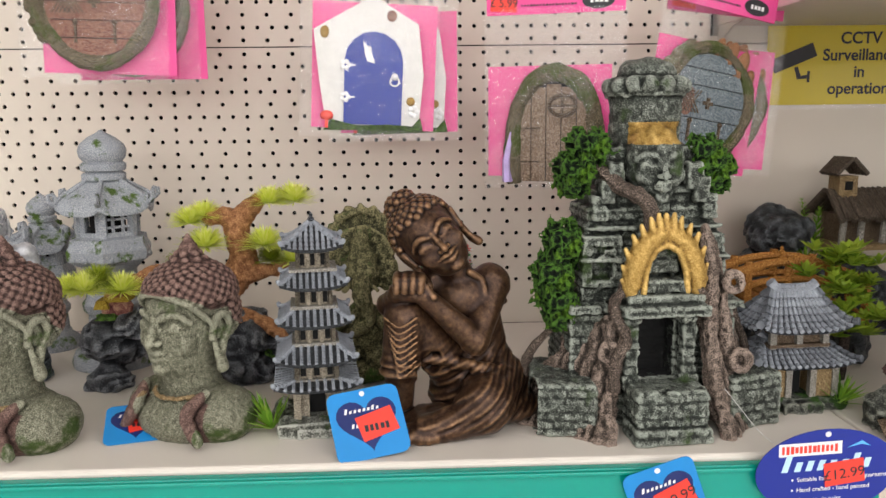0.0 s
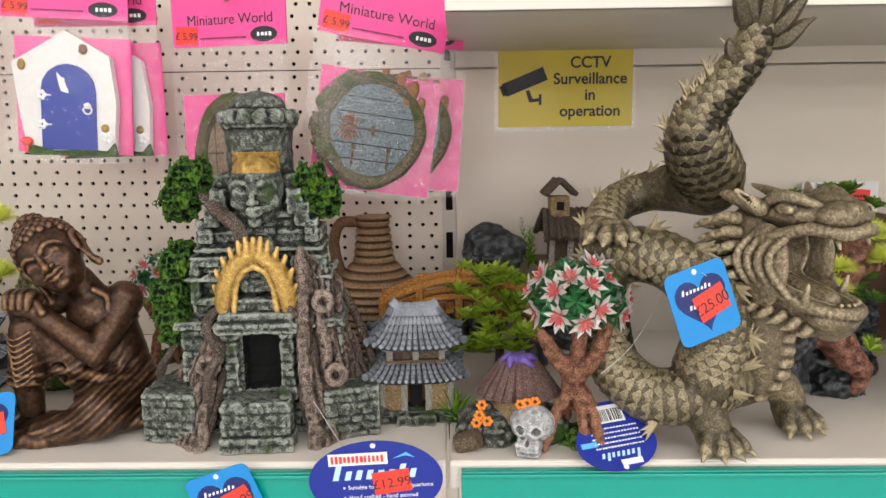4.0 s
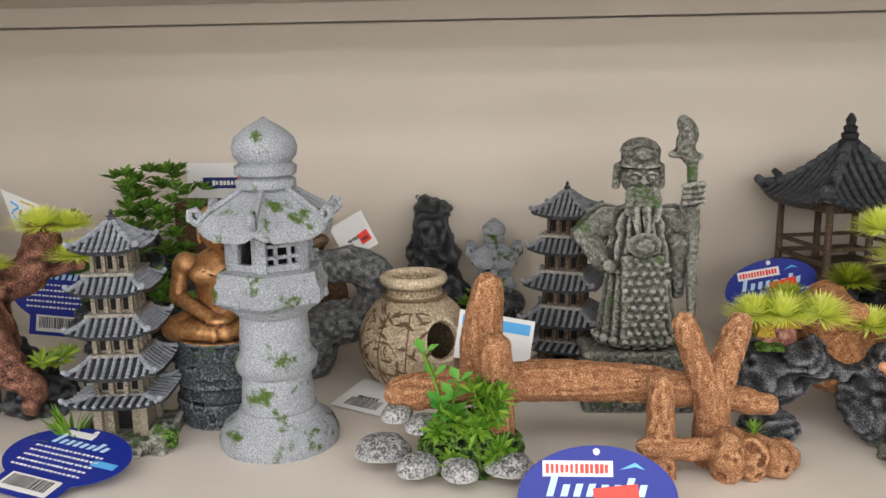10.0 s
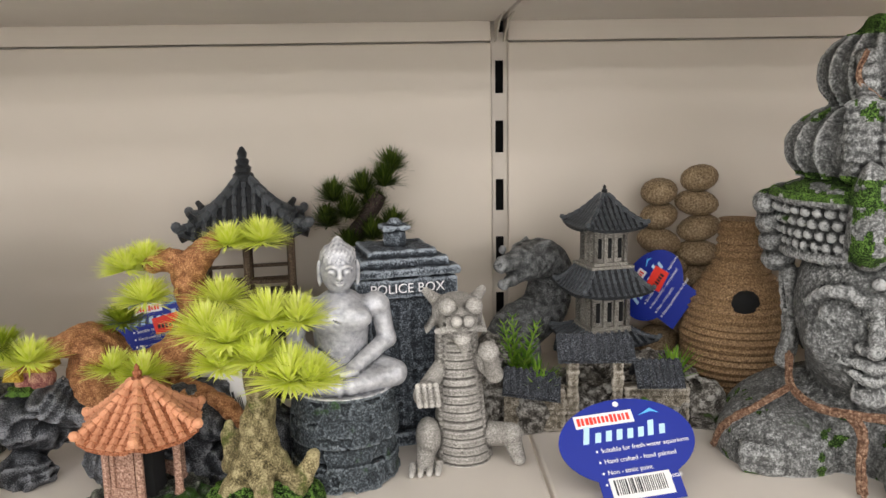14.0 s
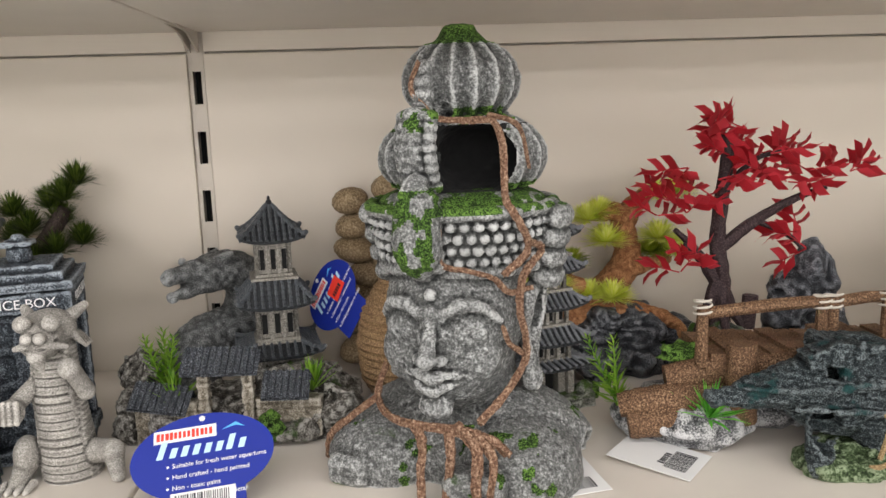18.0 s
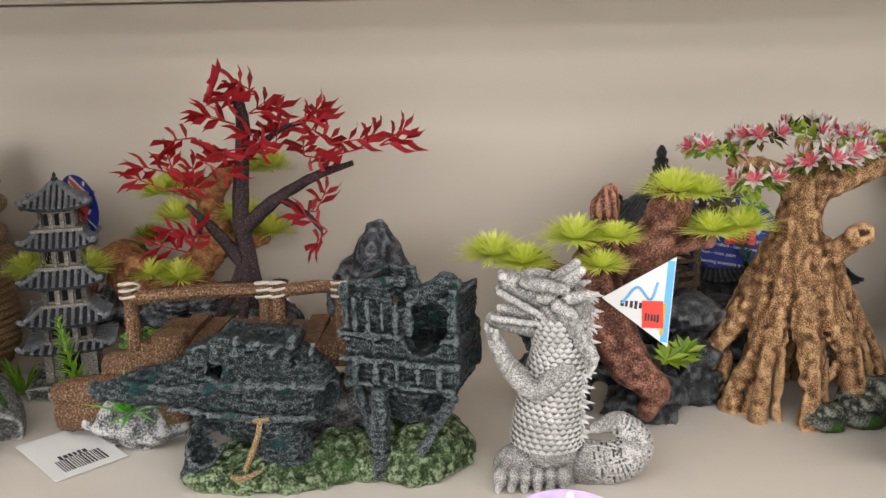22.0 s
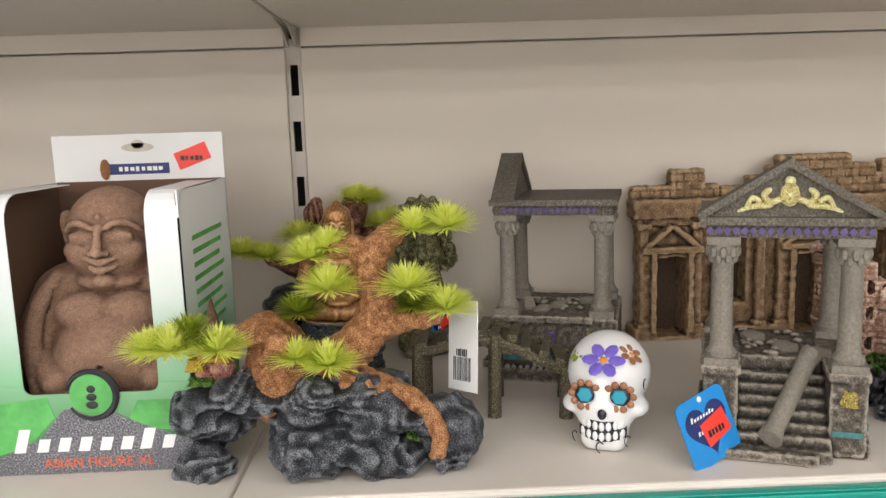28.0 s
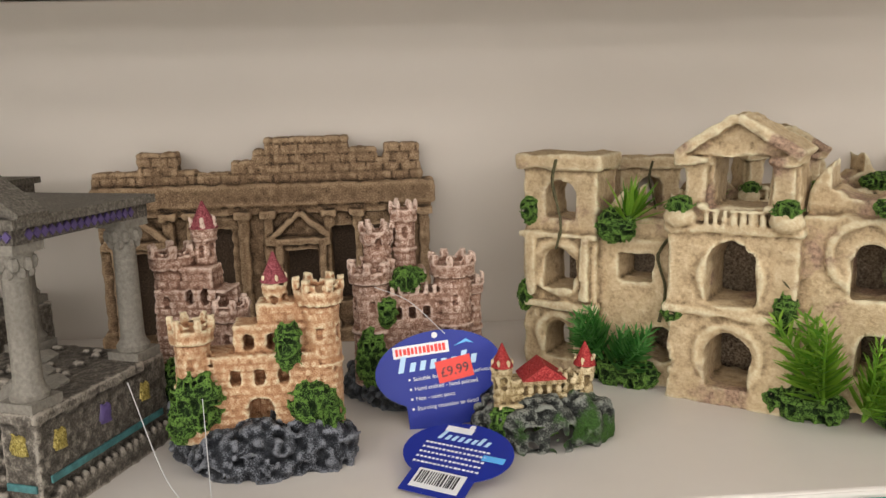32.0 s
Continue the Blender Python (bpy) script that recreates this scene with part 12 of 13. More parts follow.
def sugar_skull():
    white = plain("white_glazed_ceramic", (0.78, 0.78, 0.77), 0.22, vary=0.02)
    root = new("skull_ornament")
    c = Clay((-0.036, -0.045, 0), (0.036, 0.045, 0.08), 0.001, 0.004)
    c.ell((0, 0.006, 0.048), (0.029, 0.036, 0.0285)).ell((0, -0.014, 0.034), (0.024, 0.022, 0.024)).box((0, -0.014, 0.014), (0.032, 0.036, 0.028), edge=0.009)
    for k in (-1, 1):
        c.ell((k * 0.0225, -0.014, 0.03), (0.007, 0.012, 0.006)).ell((k * 0.0115, -0.04, 0.042), (0.0082, 0.012, 0.008), cut=True)
    c.ell((0, -0.038, 0.029), (0.0038, 0.008, 0.0045), cut=True)
    c.path(spline([(-0.018, -0.026, 0.018), (0, -0.034, 0.0165), (0.018, -0.026, 0.018)], 5), 0.0011, cut=True)
    part("cranium", c.flat().mesh("cranium", white), None, root, "glossy white ceramic skull")
    ink = plain("black_glaze", (0.015, 0.015, 0.02), 0.3)
    blue = plain("turquoise_glaze", (0.02, 0.3, 0.42), 0.3)
    rust = plain("rust_glaze", (0.3, 0.13, 0.06), 0.4, vary=0.3, size=0.004)
    violet = plain("violet_glaze", (0.16, 0.11, 0.5), 0.3, vary=0.2, size=0.004)
    olive = plain("olive_glaze", (0.2, 0.28, 0.04), 0.35)
    for k in (-1, 1):
        g = Geo()
        for q in range(10):
            a = q * 0.6283
            g.ball((k * 0.0115 + 0.0089 * math.cos(a), -0.0342 + 0.002 * abs(math.cos(a)) + 0.0012 * max(0, k * math.cos(a)), 0.042 + 0.0088 * math.sin(a)), (0.0027, 0.0013, 0.0027), n=8)
        part("eye_rim", g, rust, root, "rust-coloured petals round the eye")
        e = part("eye", Geo().ball((k * 0.0115, -0.031, 0.042), (0.0075, 0.003, 0.0072), n=14), ink, root, "dark eye")
        part("iris", Geo().lathe([(0.0054, 0), (0.0046, 0.0007), (0.0005, 0.0009)], n=6), blue, e, "turquoise iris", m=pose(k * 0.0115, -0.0335, 0.042, 90, 0, 0))
    part("nose", Geo().ball((0, -0.0335, 0.029), (0.003, 0.002, 0.004), n=10), ink, root, "dark nose")
    for q in range(7):
        x = -0.0135 + q * 0.0045
        y = -0.0352 + 0.0062 * (x / 0.0135) ** 2
        a = math.degrees(math.atan(2 * 0.0062 * x / 0.0135 ** 2))
        lift = 0.0016 * (x / 0.0135) ** 2
        for z in (0.0208, 0.0136):
            part("tooth", Geo().ball((x, y, z + lift), (0.002, 0.0012, 0.0033), rot3(0, 0, a), 10), white, root, "white tooth outlined in black")
        part("tooth_line", Geo().box((x, y + 0.0012, 0.0172 + lift), (0.0052, 0.002, 0.0142), rot3(0, 0, a)), ink, root, "black mouth line", smooth=False)
    def bloom(at, turn, r, mat):
        g = Geo()
        for q in range(6):
            a = q * 1.047
            g.ball((r * 0.62 * math.cos(a), 0, r * 0.62 * math.sin(a)), (r * 0.42, 0.0006, r * 0.3), rot3(0, -math.degrees(a), 0), 8)
        f = part("painted_flower", g, mat, root, "painted flower", m=pose(*at, *turn))
        part("flower_centre", Geo().ball((0, -0.0004, 0), (r * 0.2, 0.0007, r * 0.2), n=8), plain("amber_glaze", (0.6, 0.25, 0.03), 0.3) if "amber_glaze" not in bpy.data.materials else bpy.data.materials["amber_glaze"], f)
    bloom((0.0, -0.0245, 0.0645), (-52, 0, 0), 0.0145, violet)
    bloom((0.017, -0.012, 0.066), (-50, 0, 55), 0.009, rust)
    bloom((-0.019, -0.01, 0.064), (-50, 0, -60), 0.008, olive)
    for at, turn in (((0.0265, -0.008, 0.046), (0, 0, 78)), ((-0.0265, -0.008, 0.046), (0, 0, -78)), ((0.027, 0.012, 0.05), (0, 0, 95)), ((0.018, -0.03, 0.012), (0, 0, 40)), ((-0.018, -0.03, 0.012), (0, 0, -40)), ((0.0, -0.033, 0.0065), (0, 0, 0))):
        pts = [(0.0012 * k * math.cos(k * 0.9) * 0.9, 0, 0.0012 * k * math.sin(k * 0.9) * 0.9) for k in np.linspace(1, 5, 16)]
        part("painted_scroll", Geo().tube(pts, 0.00045, 5), ink, root, m=pose(*at, *turn))
    return root


place(sugar_skull(), "white ceramic skull painted with flowers and black scrolls", "skull", 3.14, 0.563, -20)


# ---- sign, packs, carton and swing tags ----
UPRIGHT = Matrix.Rotation(radians(90), 4, "X")
LETTERS = {}


def words(body, size, mat, parent, at, align="LEFT", label="", roll=0, bold=0.0):
    key = (body, size, mat.name, align)
    if key not in LETTERS:
        LETTERS[key] = text_mesh(body, size, mat, align, 1.0, bold)
    ob = new("lettering", LETTERS[key])
    ob.parent = parent
    ob.matrix_basis = Matrix.Translation(at) @ Matrix.Rotation(radians(roll), 4, "Y") @ UPRIGHT
    return tagged(ob, label)


def slab(x, z, w, h, y, d=0.0002, roll=0):
    """A thin printed panel facing the front."""
    return Geo().box((x, y - d / 2, z), (w, d, h), rot3(0, roll, 0))


def ellipse(w, h, x=0.0, z=0.0, n=40):
    return [(x + w / 2 * math.cos(2 * math.pi * k / n), z + h / 2 * math.sin(2 * math.pi * k / n)) for k in range(n)]


def set_at(root, x, y, z, turn=0, lean=0, roll=0):
    root.matrix_basis = pose(x, y, z, 0, 0, turn) @ Matrix.Rotation(radians(-lean), 4, "X") @ Matrix.Rotation(radians(roll), 4, "Y")
    return root


def bars(n, x, z, w, h, y, rng):
    """Unreadable lettering as a row of strokes."""
    g, at = Geo(), x - w / 2
    for _ in range(n):
        k = w / n * rng.uniform(0.55, 0.8)
        g.box((at + k / 2, y - 0.0001, z), (k, 0.0002, h * rng.uniform(0.7, 1.0)))
        at += w / n
    return g


SKYINK = plain("pale_blue_print", (0.5, 0.72, 0.9), 0.4)


def scrawl(x, z, w, h, n, y=-0.0001, r=0.0007):
    """Slanted strokes that stand in for a brand's script."""
    g, rng = Geo(), random.Random(n)
    for k in range(n):
        c, up = x + w * (k + 0.5) / n, h * (1.25 if k == 0 else rng.choice((0.7, 0.75, 1.1)))
        t = w / n * 0.27
        s = up * 0.3
        g.prism([(c - t - s, z - h), (c + t - s, z - h), (c + t + s, z - h + 2 * up), (c - t + s, z - h + 2 * up)], y - 0.0002, y)
    return g


def barcode(parent, x, z, w, h, y, rng, roll=0):
    p = part("barcode_label", slab(x, z, w, h, y, roll=roll), PAPER, parent, smooth=False)
    g, at = Geo(), -w * 0.42
    while at < w * 0.42:
        k = rng.choice((0.0006, 0.0006, 0.0011))
        g.box((x + at * math.cos(radians(roll)), y - 0.0003, z + h * 0.06 - at * math.sin(radians(roll))), (k, 0.0002, h * 0.66), rot3(0, roll, 0))
        at += k + rng.choice((0.0006, 0.0009))
    part("barcode", g, INK, p, "black printed bars", smooth=False)


def sticker(parent, x, z, w, h, y, price="", roll=-6):
    s = part("price_sticker", slab(x, z, w, h, y, 0.0003, roll), STICKER, parent, "fluorescent red price sticker", smooth=False)
    if price:
        words(price, h * 0.6, INK, s, (x, y - 0.0004, z - h * 0.06), "CENTER", roll=roll)
    else:
        part("print", bars(5, x, z - h * 0.12, w * 0.7, h * 0.3, y - 0.0003, random.Random(int(w * 1e5))), INK, s, smooth=False)


BULLETS = ("Suitable for fresh water aquariums", "Hand crafted - hand painted", "Non - toxic paint", "Stunning attention to detail")


def oval_tag(label, x, y, z, turn=0, lean=0, roll=0, back=False, card=BLUE, price="", stuck=True, code=None, w=0.092, h=0.06):
    """Oval swing card with a square tab below; origin at the foot of the tab."""
    rng = random.Random(int(x * 1000))
    t = new("swing_tag")
    cz = 0.012 + h / 2
    tab = w * 0.29
    part("card", Geo().prism(ellipse(w, h, 0, cz), 0, 0.0006).prism([(-tab, 0), (tab, 0), (tab, 0.022), (-tab, 0.022)], 0.00008, 0.0005), card, t, smooth=False)
    part("hang_hole", Geo().prism(ellipse(0.004, 0.004, 0, cz + h * 0.44, 14), -0.0002, 0), PAPER, t, "punched hang hole", smooth=False)
    if not back:
        p = part("logo_plate", slab(-w * 0.12, cz + h * 0.28, w * 0.44, h * 0.15, 0), WHITEINK, t, "white and red logo plate", smooth=False)
        part("logo_print", bars(13, -w * 0.12, cz + h * 0.28, w * 0.4, h * 0.1, -0.0002, rng), STICKER, p, smooth=False)
        part("wave_print", Geo().prism([(w * 0.14, cz + h * 0.27), (w * 0.24, cz + h * 0.3), (w * 0.3, cz + h * 0.27), (w * 0.24, cz + h * 0.34)], -0.0002, 0), LIGHTBLUE, t, smooth=False)
        part("brand_print", scrawl(-w * 0.32, cz + h * 0.1, w * 0.64, h * 0.08, 8), SKYINK, t, "pale blue brand strokes", smooth=False)
        for k, line in enumerate(BULLETS):
            zz = cz - h * 0.08 - k * h * 0.125
            part("bullet", Geo().prism(ellipse(0.0016, 0.0016, -w * 0.24, zz, 10), -0.0002, 0), WHITEINK, t, smooth=False)
            words(line, h * 0.072, WHITEINK, t, (-w * 0.21, -0.0002, zz))
    else:
        part("brand_print", scrawl(-w * 0.25, cz + h * 0.22, w * 0.5, h * 0.06, 8), SKYINK, t, "pale blue brand strokes", smooth=False)
        part("logo_plate", slab(-w * 0.1, cz + h * 0.36, w * 0.26, h * 0.1, 0), WHITEINK, t, smooth=False)
        for k in range(5):
            part("text_line", bars(16, -w * 0.02, cz + h * 0.07 - k * h * 0.085, w * 0.62, h * 0.03, 0, rng), WHITEINK, t, smooth=False)
        part("side_print", slab(w * 0.34, cz - h * 0.02, w * 0.2, h * 0.09, 0), LIGHTBLUE, t, smooth=False)
    if code or (code is None and back):
        barcode(t, 0, 0.011, w * 0.44, 0.015, -0.0003, rng)
    if stuck:
        sticker(t, w * 0.12, cz - h * 0.02, w * 0.28, h * 0.28, -0.0006, price)
    tagged(set_at(t, x, y, z, turn, lean, roll), label, "price tag", "swing tags on the shelf")
    return t


def heart_tag(label, x, y, z, turn=0, lean=0, roll=0, price="", s=0.05, lettered=True):
    """Square rounded card with a dark heart and a red price sticker; origin at the middle of its foot."""
    t = new("swing_tag")
    c, r = s / 2, s * 0.12
    pts = []
    for qx, qz, a0 in ((c - r, c - r, 0), (-c + r, c - r, 90), (-c + r, -c + r, 180), (c - r, -c + r, 270)):
        pts += [(qx + r * math.cos(radians(a0 + a)), qz + c + r * math.sin(radians(a0 + a))) for a in (0, 30, 60, 90)]
    part("card", Geo().prism(pts, 0, 0.0006), CYAN, t, smooth=False)
    heart = []
    for k in range(36):
        a = 2 * math.pi * k / 36
        heart.append((s * 0.026 * 16 * math.sin(a) ** 3, c + s * 0.026 * (13 * math.cos(a) - 5 * math.cos(2 * a) - 2 * math.cos(3 * a) - math.cos(4 * a)) + s * 0.03))
    part("heart_print", Geo().prism(heart, -0.0002, 0), NAVY, t, "navy heart print", smooth=False)
    rng = random.Random(int(x * 999))
    part("brand_print", scrawl(-s * 0.3, c + s * 0.2, s * 0.5, s * 0.03, 8, -0.0002, 0.0005), WHITEINK, t)
    part("brand_print", scrawl(-s * 0.24, c - s * 0.02, s * 0.36, s * 0.024, 6, -0.0002, 0.0004), WHITEINK, t)
    part("hang_hole", Geo().prism(ellipse(0.004, 0.004, 0, s * 0.93, 12), -0.0002, 0), PAPER, t, smooth=False)
    sticker(t, s * 0.12, c - s * 0.04, s * 0.52, s * 0.36, -0.0005, price, -10)
    tagged(set_at(t, x, y, z, turn, lean, roll), label, "price tag", "swing tags on the shelf")
    return t


def paper_tag(label, x, y, z, w, h, turn=0, lean=0, roll=0, code=True, flag=False, stuck=False, tint=None):
    rng = random.Random(int(x * 1000) + 3)
    t = new("paper_tag")
    pts = [(-w / 2, 0), (w / 2, 0), (w / 2, h), (-w / 2, h)] if not flag else [(-w / 2, h * 0.45), (w / 2, 0), (w / 2, h)]
    part("card", Geo().prism(pts, 0, 0.0005), PAPER, t, smooth=False)
    if tint:
        part("print_bar", slab(w * (0.44 if flag else 0.0), h * 0.5 if flag else h * 0.8, w * (0.1 if flag else 0.9), h * (0.9 if flag else 0.22), 0), tint, t, "blue printed bar", smooth=False)
    if flag:
        part("print_bar", slab(w * 0.4, h * 0.3, w * 0.05, h * 0.35, -0.0002), YELLOW, t, smooth=False)
        part("print", Geo().tube(spline([(-w * 0.2, -0.0002, h * 0.42), (0, -0.0002, h * 0.62), (w * 0.2, -0.0002, h * 0.5), (w * 0.28, -0.0002, h * 0.7)], 6), 0.0009, 5), LIGHTBLUE, t)
    part("text_line", bars(6, -w * 0.02, h * 0.42, w * 0.4, h * 0.09, 0, rng), INK, t, smooth=False)
    if code:
        g, at = Geo(), -w * 0.3
        while at < w * 0.3:
            k = rng.choice((0.0006, 0.0011))
            g.box((at, -0.0001, h * 0.24), (k, 0.0002, h * 0.26))
            at += k + 0.0009
        part("barcode", g, INK, t, "black printed bars", smooth=False)
    if stuck:
        sticker(t, w * 0.25, h * 0.34, w * 0.3, h * 0.3, -0.0004)
    tagged(set_at(t, x, y, z, turn, lean, roll), label, "paper tag", "white paper tags")
    return t


def cord(a, b, sag, label="thin clear nylon tag cord"):
    m = [(a[k] + b[k]) / 2 for k in range(3)]
    m[2] -= sag
    g = Geo().tube(spline([a, m, b], 8), 0.00025, 5)
    tagged(new("tag_cord", g.mesh("tag_cord", CORD)), label, "cord")


# laminated warning sign on the back panel
sign = thing("wall_sign", "laminated yellow camera surveillance sign on the panel", "sign", 0.5185, WALL - 0.0022, z=1.440)
part("laminate", Geo().box((0, 0.001, 0.044), (0.161, 0.0009, 0.094)), FILM, sign, "clear laminated margin", smooth=False)
part("sheet", slab(0, 0.044, 0.152, 0.085, 0.0002), YELLOW, sign, smooth=False)
cam = Geo().box((-0.046, -0.0002, 0.052), (0.05, 0.0002, 0.0155), rot3(0, -22, 0))
cam.box((-0.07, -0.0002, 0.0425), (0.006, 0.0002, 0.012), rot3(0, -22, 0))
cam.prism([(-0.045, 0.042), (-0.041, 0.043), (-0.037, 0.033), (-0.03, 0.034), (-0.03, 0.03), (-0.041, 0.029)], -0.0003, -0.0001)
cam.box((-0.0285, -0.0002, 0.032), (0.003, 0.0002, 0.012))
part("camera_pictogram", cam, INK, sign, "black camera pictogram", smooth=False)
for text, zz in (("CCTV", 0.0725), ("Surveillance", 0.0545), ("in", 0.0365), ("operation", 0.0185)):
    words(text, 0.0175, INK, sign, (0.028, -0.0003, zz), "CENTER", bold=0.00035)

# carton with an open front round the laughing figure
DEEPGREEN = plain("green_carton_print", (0.10, 0.42, 0.10), 0.35, vary=0.35, size=0.03)


def fade_print():
    m, t, b = base_nodes("white_to_green_print", 0.4)
    z = t.nodes.new("ShaderNodeSeparateXYZ")
    t.links.new(t.nodes.new("ShaderNodeTexCoord").outputs["Object"], z.inputs[0])
    mr = t.nodes.new("ShaderNodeMapRange")
    mr.inputs[1].default_value, mr.inputs[2].default_value = 0.0, 0.2
    t.links.new(z.outputs[2], mr.inputs[0])
    t.links.new(ramp(t, mr.outputs[0], [(0.12, (0.05, 0.22, 0.05)), (0.33, (0.24, 0.5, 0.28)), (0.6, (0.62, 0.7, 0.66)), (0.85, (0.8, 0.8, 0.8))]), b.inputs["Base Color"])
    return m


FADE = fade_print()
BOARD = plain("brown_board", (0.13, 0.07, 0.04), 0.8)
SLATEP = resin("pebble_print", (0.05, 0.05, 0.06), (0.16, 0.16, 0.18), (0.5, 0.5, 0.52), 0.004, bump=0.0, worn_shaded=False, rough=0.35)
REDPRINT = plain("orange_red_print", (0.72, 0.12, 0.04), 0.4)
box = thing("display_carton", "white and green open-fronted carton with hang card", "carton", 2.786, 0.538)
hw, hh, dp = 0.0675, 0.19, 0.129
part("side_panel", Geo().box((-hw + 0.0006, dp / 2, hh / 2), (0.0012, dp, hh)), FADE, box, "white side with dark print", smooth=False)
part("side_panel", Geo().box((hw - 0.0006, dp / 2, hh / 2), (0.0012, dp, hh)), FADE, box, smooth=False)
part("back_panel", Geo().box((0, dp - 0.0006, 0.114), (2 * hw, 0.0012, 0.225)), PAPER, box, smooth=False)
part("lining", Geo().box((0, dp - 0.002, 0.095), (2 * hw - 0.003, 0.001, 0.19)).box((-hw + 0.0018, dp / 2, 0.095), (0.001, dp - 0.004, 0.186)).box((hw - 0.0018, dp / 2, 0.095), (0.001, dp - 0.004, 0.186)), BOARD, box, "brown board inside", smooth=False)
part("base_panel", Geo().box((0, dp / 2, 0.0005), (2 * hw, dp, 0.001)), PAPER, box, smooth=False)
for s in (-1, 1):
    curve = [(0.0, 0.06), (0.0, 0.172)] + [(0.018 - 0.018 * math.cos(radians(a)), 0.172 + 0.018 * math.sin(radians(a))) for a in (20, 40, 60, 80, 90)] + [(0.1, 0.19)]
    g = Geo()
    for (ya, za), (yb, zb) in zip(curve, curve[1:]):
        x0, x1 = s * (hw - 0.0225), s * hw
        g.add([(x0, ya, za), (x1, ya, za), (x1, yb, zb), (x0, yb, zb), (x0, ya + 0.0008, za - 0.0004), (x1, ya + 0.0008, za - 0.0004), (x1, yb + 0.0008, zb - 0.0008), (x0, yb + 0.0008, zb - 0.0008)],
              [(0, 1, 2, 3), (7, 6, 5, 4), (0, 4, 5, 1), (1, 5, 6, 2), (2, 6, 7, 3), (3, 7, 4, 0)])
    part("front_strip", g, FADE, box, "white strip curving over the top", angle=50)
panel = [(-hw, 0), (hw, 0), (hw, 0.062), (hw - 0.0225, 0.062)] + [(hw - 0.0225 - 0.006 + 0.006 * math.cos(a), 0.062 - 0.006 * math.sin(a)) for a in (0.5, 1.0, 1.57)]
panel += [(-x, z) for x, z in panel[::-1][:-2]] + [(-hw, 0.062)]
front = part("front_panel", Geo().prism(panel, -0.0006, 0.0006), FADE, box, "green printed front", smooth=False)
part("leaf_print", Geo().prism([(-hw, 0.014), (-0.045, 0.02), (-0.026, 0.04), (-0.03, 0.054), (-hw, 0.05)], -0.0009, -0.0006).prism([(0.02, 0.03), (hw, 0.028), (hw, 0.05), (0.03, 0.05)], -0.0009, -0.0006), DEEPGREEN, front, "bright green leaf print", smooth=False)
part("pebble_print", Geo().prism([(-hw, 0), (hw, 0), (hw, 0.02), (0.03, 0.034), (0.005, 0.047), (-0.02, 0.045), (-0.036, 0.026), (-hw, 0.012)], -0.0012, -0.0009), SLATEP, front, "grey pebble print", smooth=False)
part("brand_print", scrawl(-0.056, 0.0225, 0.112, 0.0066, 8, -0.0013, 0.0019), WHITEINK, front, "white brush strokes", smooth=False)
words("ASIAN FIGURE XL", 0.0095, REDPRINT, front, (0.001, -0.0014, 0.0075), "CENTER")
ring = [(0.0165 * math.cos(a), -0.0014, 0.055 + 0.0165 * math.sin(a)) for a in np.linspace(-2.6, 2.9, 30)]
part("emblem_disc", Geo().prism(ellipse(0.029, 0.029, 0, 0.055), -0.0013, -0.0006), DEEPGREEN, front, smooth=False)
part("emblem_ring", Geo().tube(ring, [0.0008, 0.0024, 0.0024, 0.0012], 6), INK, front, "black brushed ring emblem")
part("emblem_stones", Geo().ball((0, -0.0014, 0.048), (0.0042, 0.0006, 0.0028)).ball((0, -0.0014, 0.0535), (0.0036, 0.0006, 0.0026)).ball((0, -0.0014, 0.059), (0.003, 0.0006, 0.0026)), INK, front)
part("hang_slot", Geo().prism(ellipse(0.026, 0.007, 0, 0.216, 20), dp - 0.0014, dp - 0.0012).prism(ellipse(0.01, 0.007, 0, 0.2185, 14), dp - 0.0014, dp - 0.0012), STEEL, box, "die-cut hang slot", smooth=False)
part("logo_bar", slab(-0.002, 0.199, 0.052, 0.0085, dp - 0.0014), NAVY, box, "blue logo bar", smooth=False)
part("logo_print", bars(8, 0.002, 0.199, 0.036, 0.004, dp - 0.0017, random.Random(3)), WHITEINK, box, smooth=False)
part("fish_print", Geo().ball((-0.027, dp - 0.0018, 0.199), (0.0042, 0.0003, 0.0085)), ORANGE, box, "small orange fish shape", smooth=False)
sticker(box, 0.043, 0.208, 0.027, 0.014, dp - 0.0013, "", -20)
blob = random.Random(8)
art = Geo()
for zz, hgt in ((0.155, 0.05), (0.12, 0.06), (0.07, 0.055), (0.05, 0.04)):
    yy = blob.uniform(0.03, 0.095)
    poly = [(yy + 0.017 * math.cos(a) * (1.0 - 0.5 * math.sin(a)) * (1.1 if k % 2 else 0.9), zz + hgt / 2 * math.sin(a)) for k, a in enumerate(np.linspace(0, 2 * math.pi, 14, endpoint=False))]
    art.add([(-hw - 0.0002, a, b) for a, b in poly], [tuple(range(14))])
part("side_print", art, WOODY, box, "brown driftwood shapes printed on the side", smooth=False)
lines = Geo()
for k in range(9):
    lines.box((hw + 0.0003, dp * (0.5 - 0.02 * (k % 3)), 0.155 - k * 0.0095), (0.0001, dp * (0.62 - 0.05 * (k % 3)), 0.0035))
part("side_text", lines, DEEPGREEN, box, "lines of green print", smooth=False)
part("side_tint", Geo().prism([(0.0, 0.0), (dp, 0.0), (dp, 0.02), (0.03, 0.05), (0.0, 0.05)], -0.0002, -0.0001, turn=rot3(0, 0, 90), at=(-hw - 0.0003, 0, 0)), DEEPGREEN, box, smooth=False)

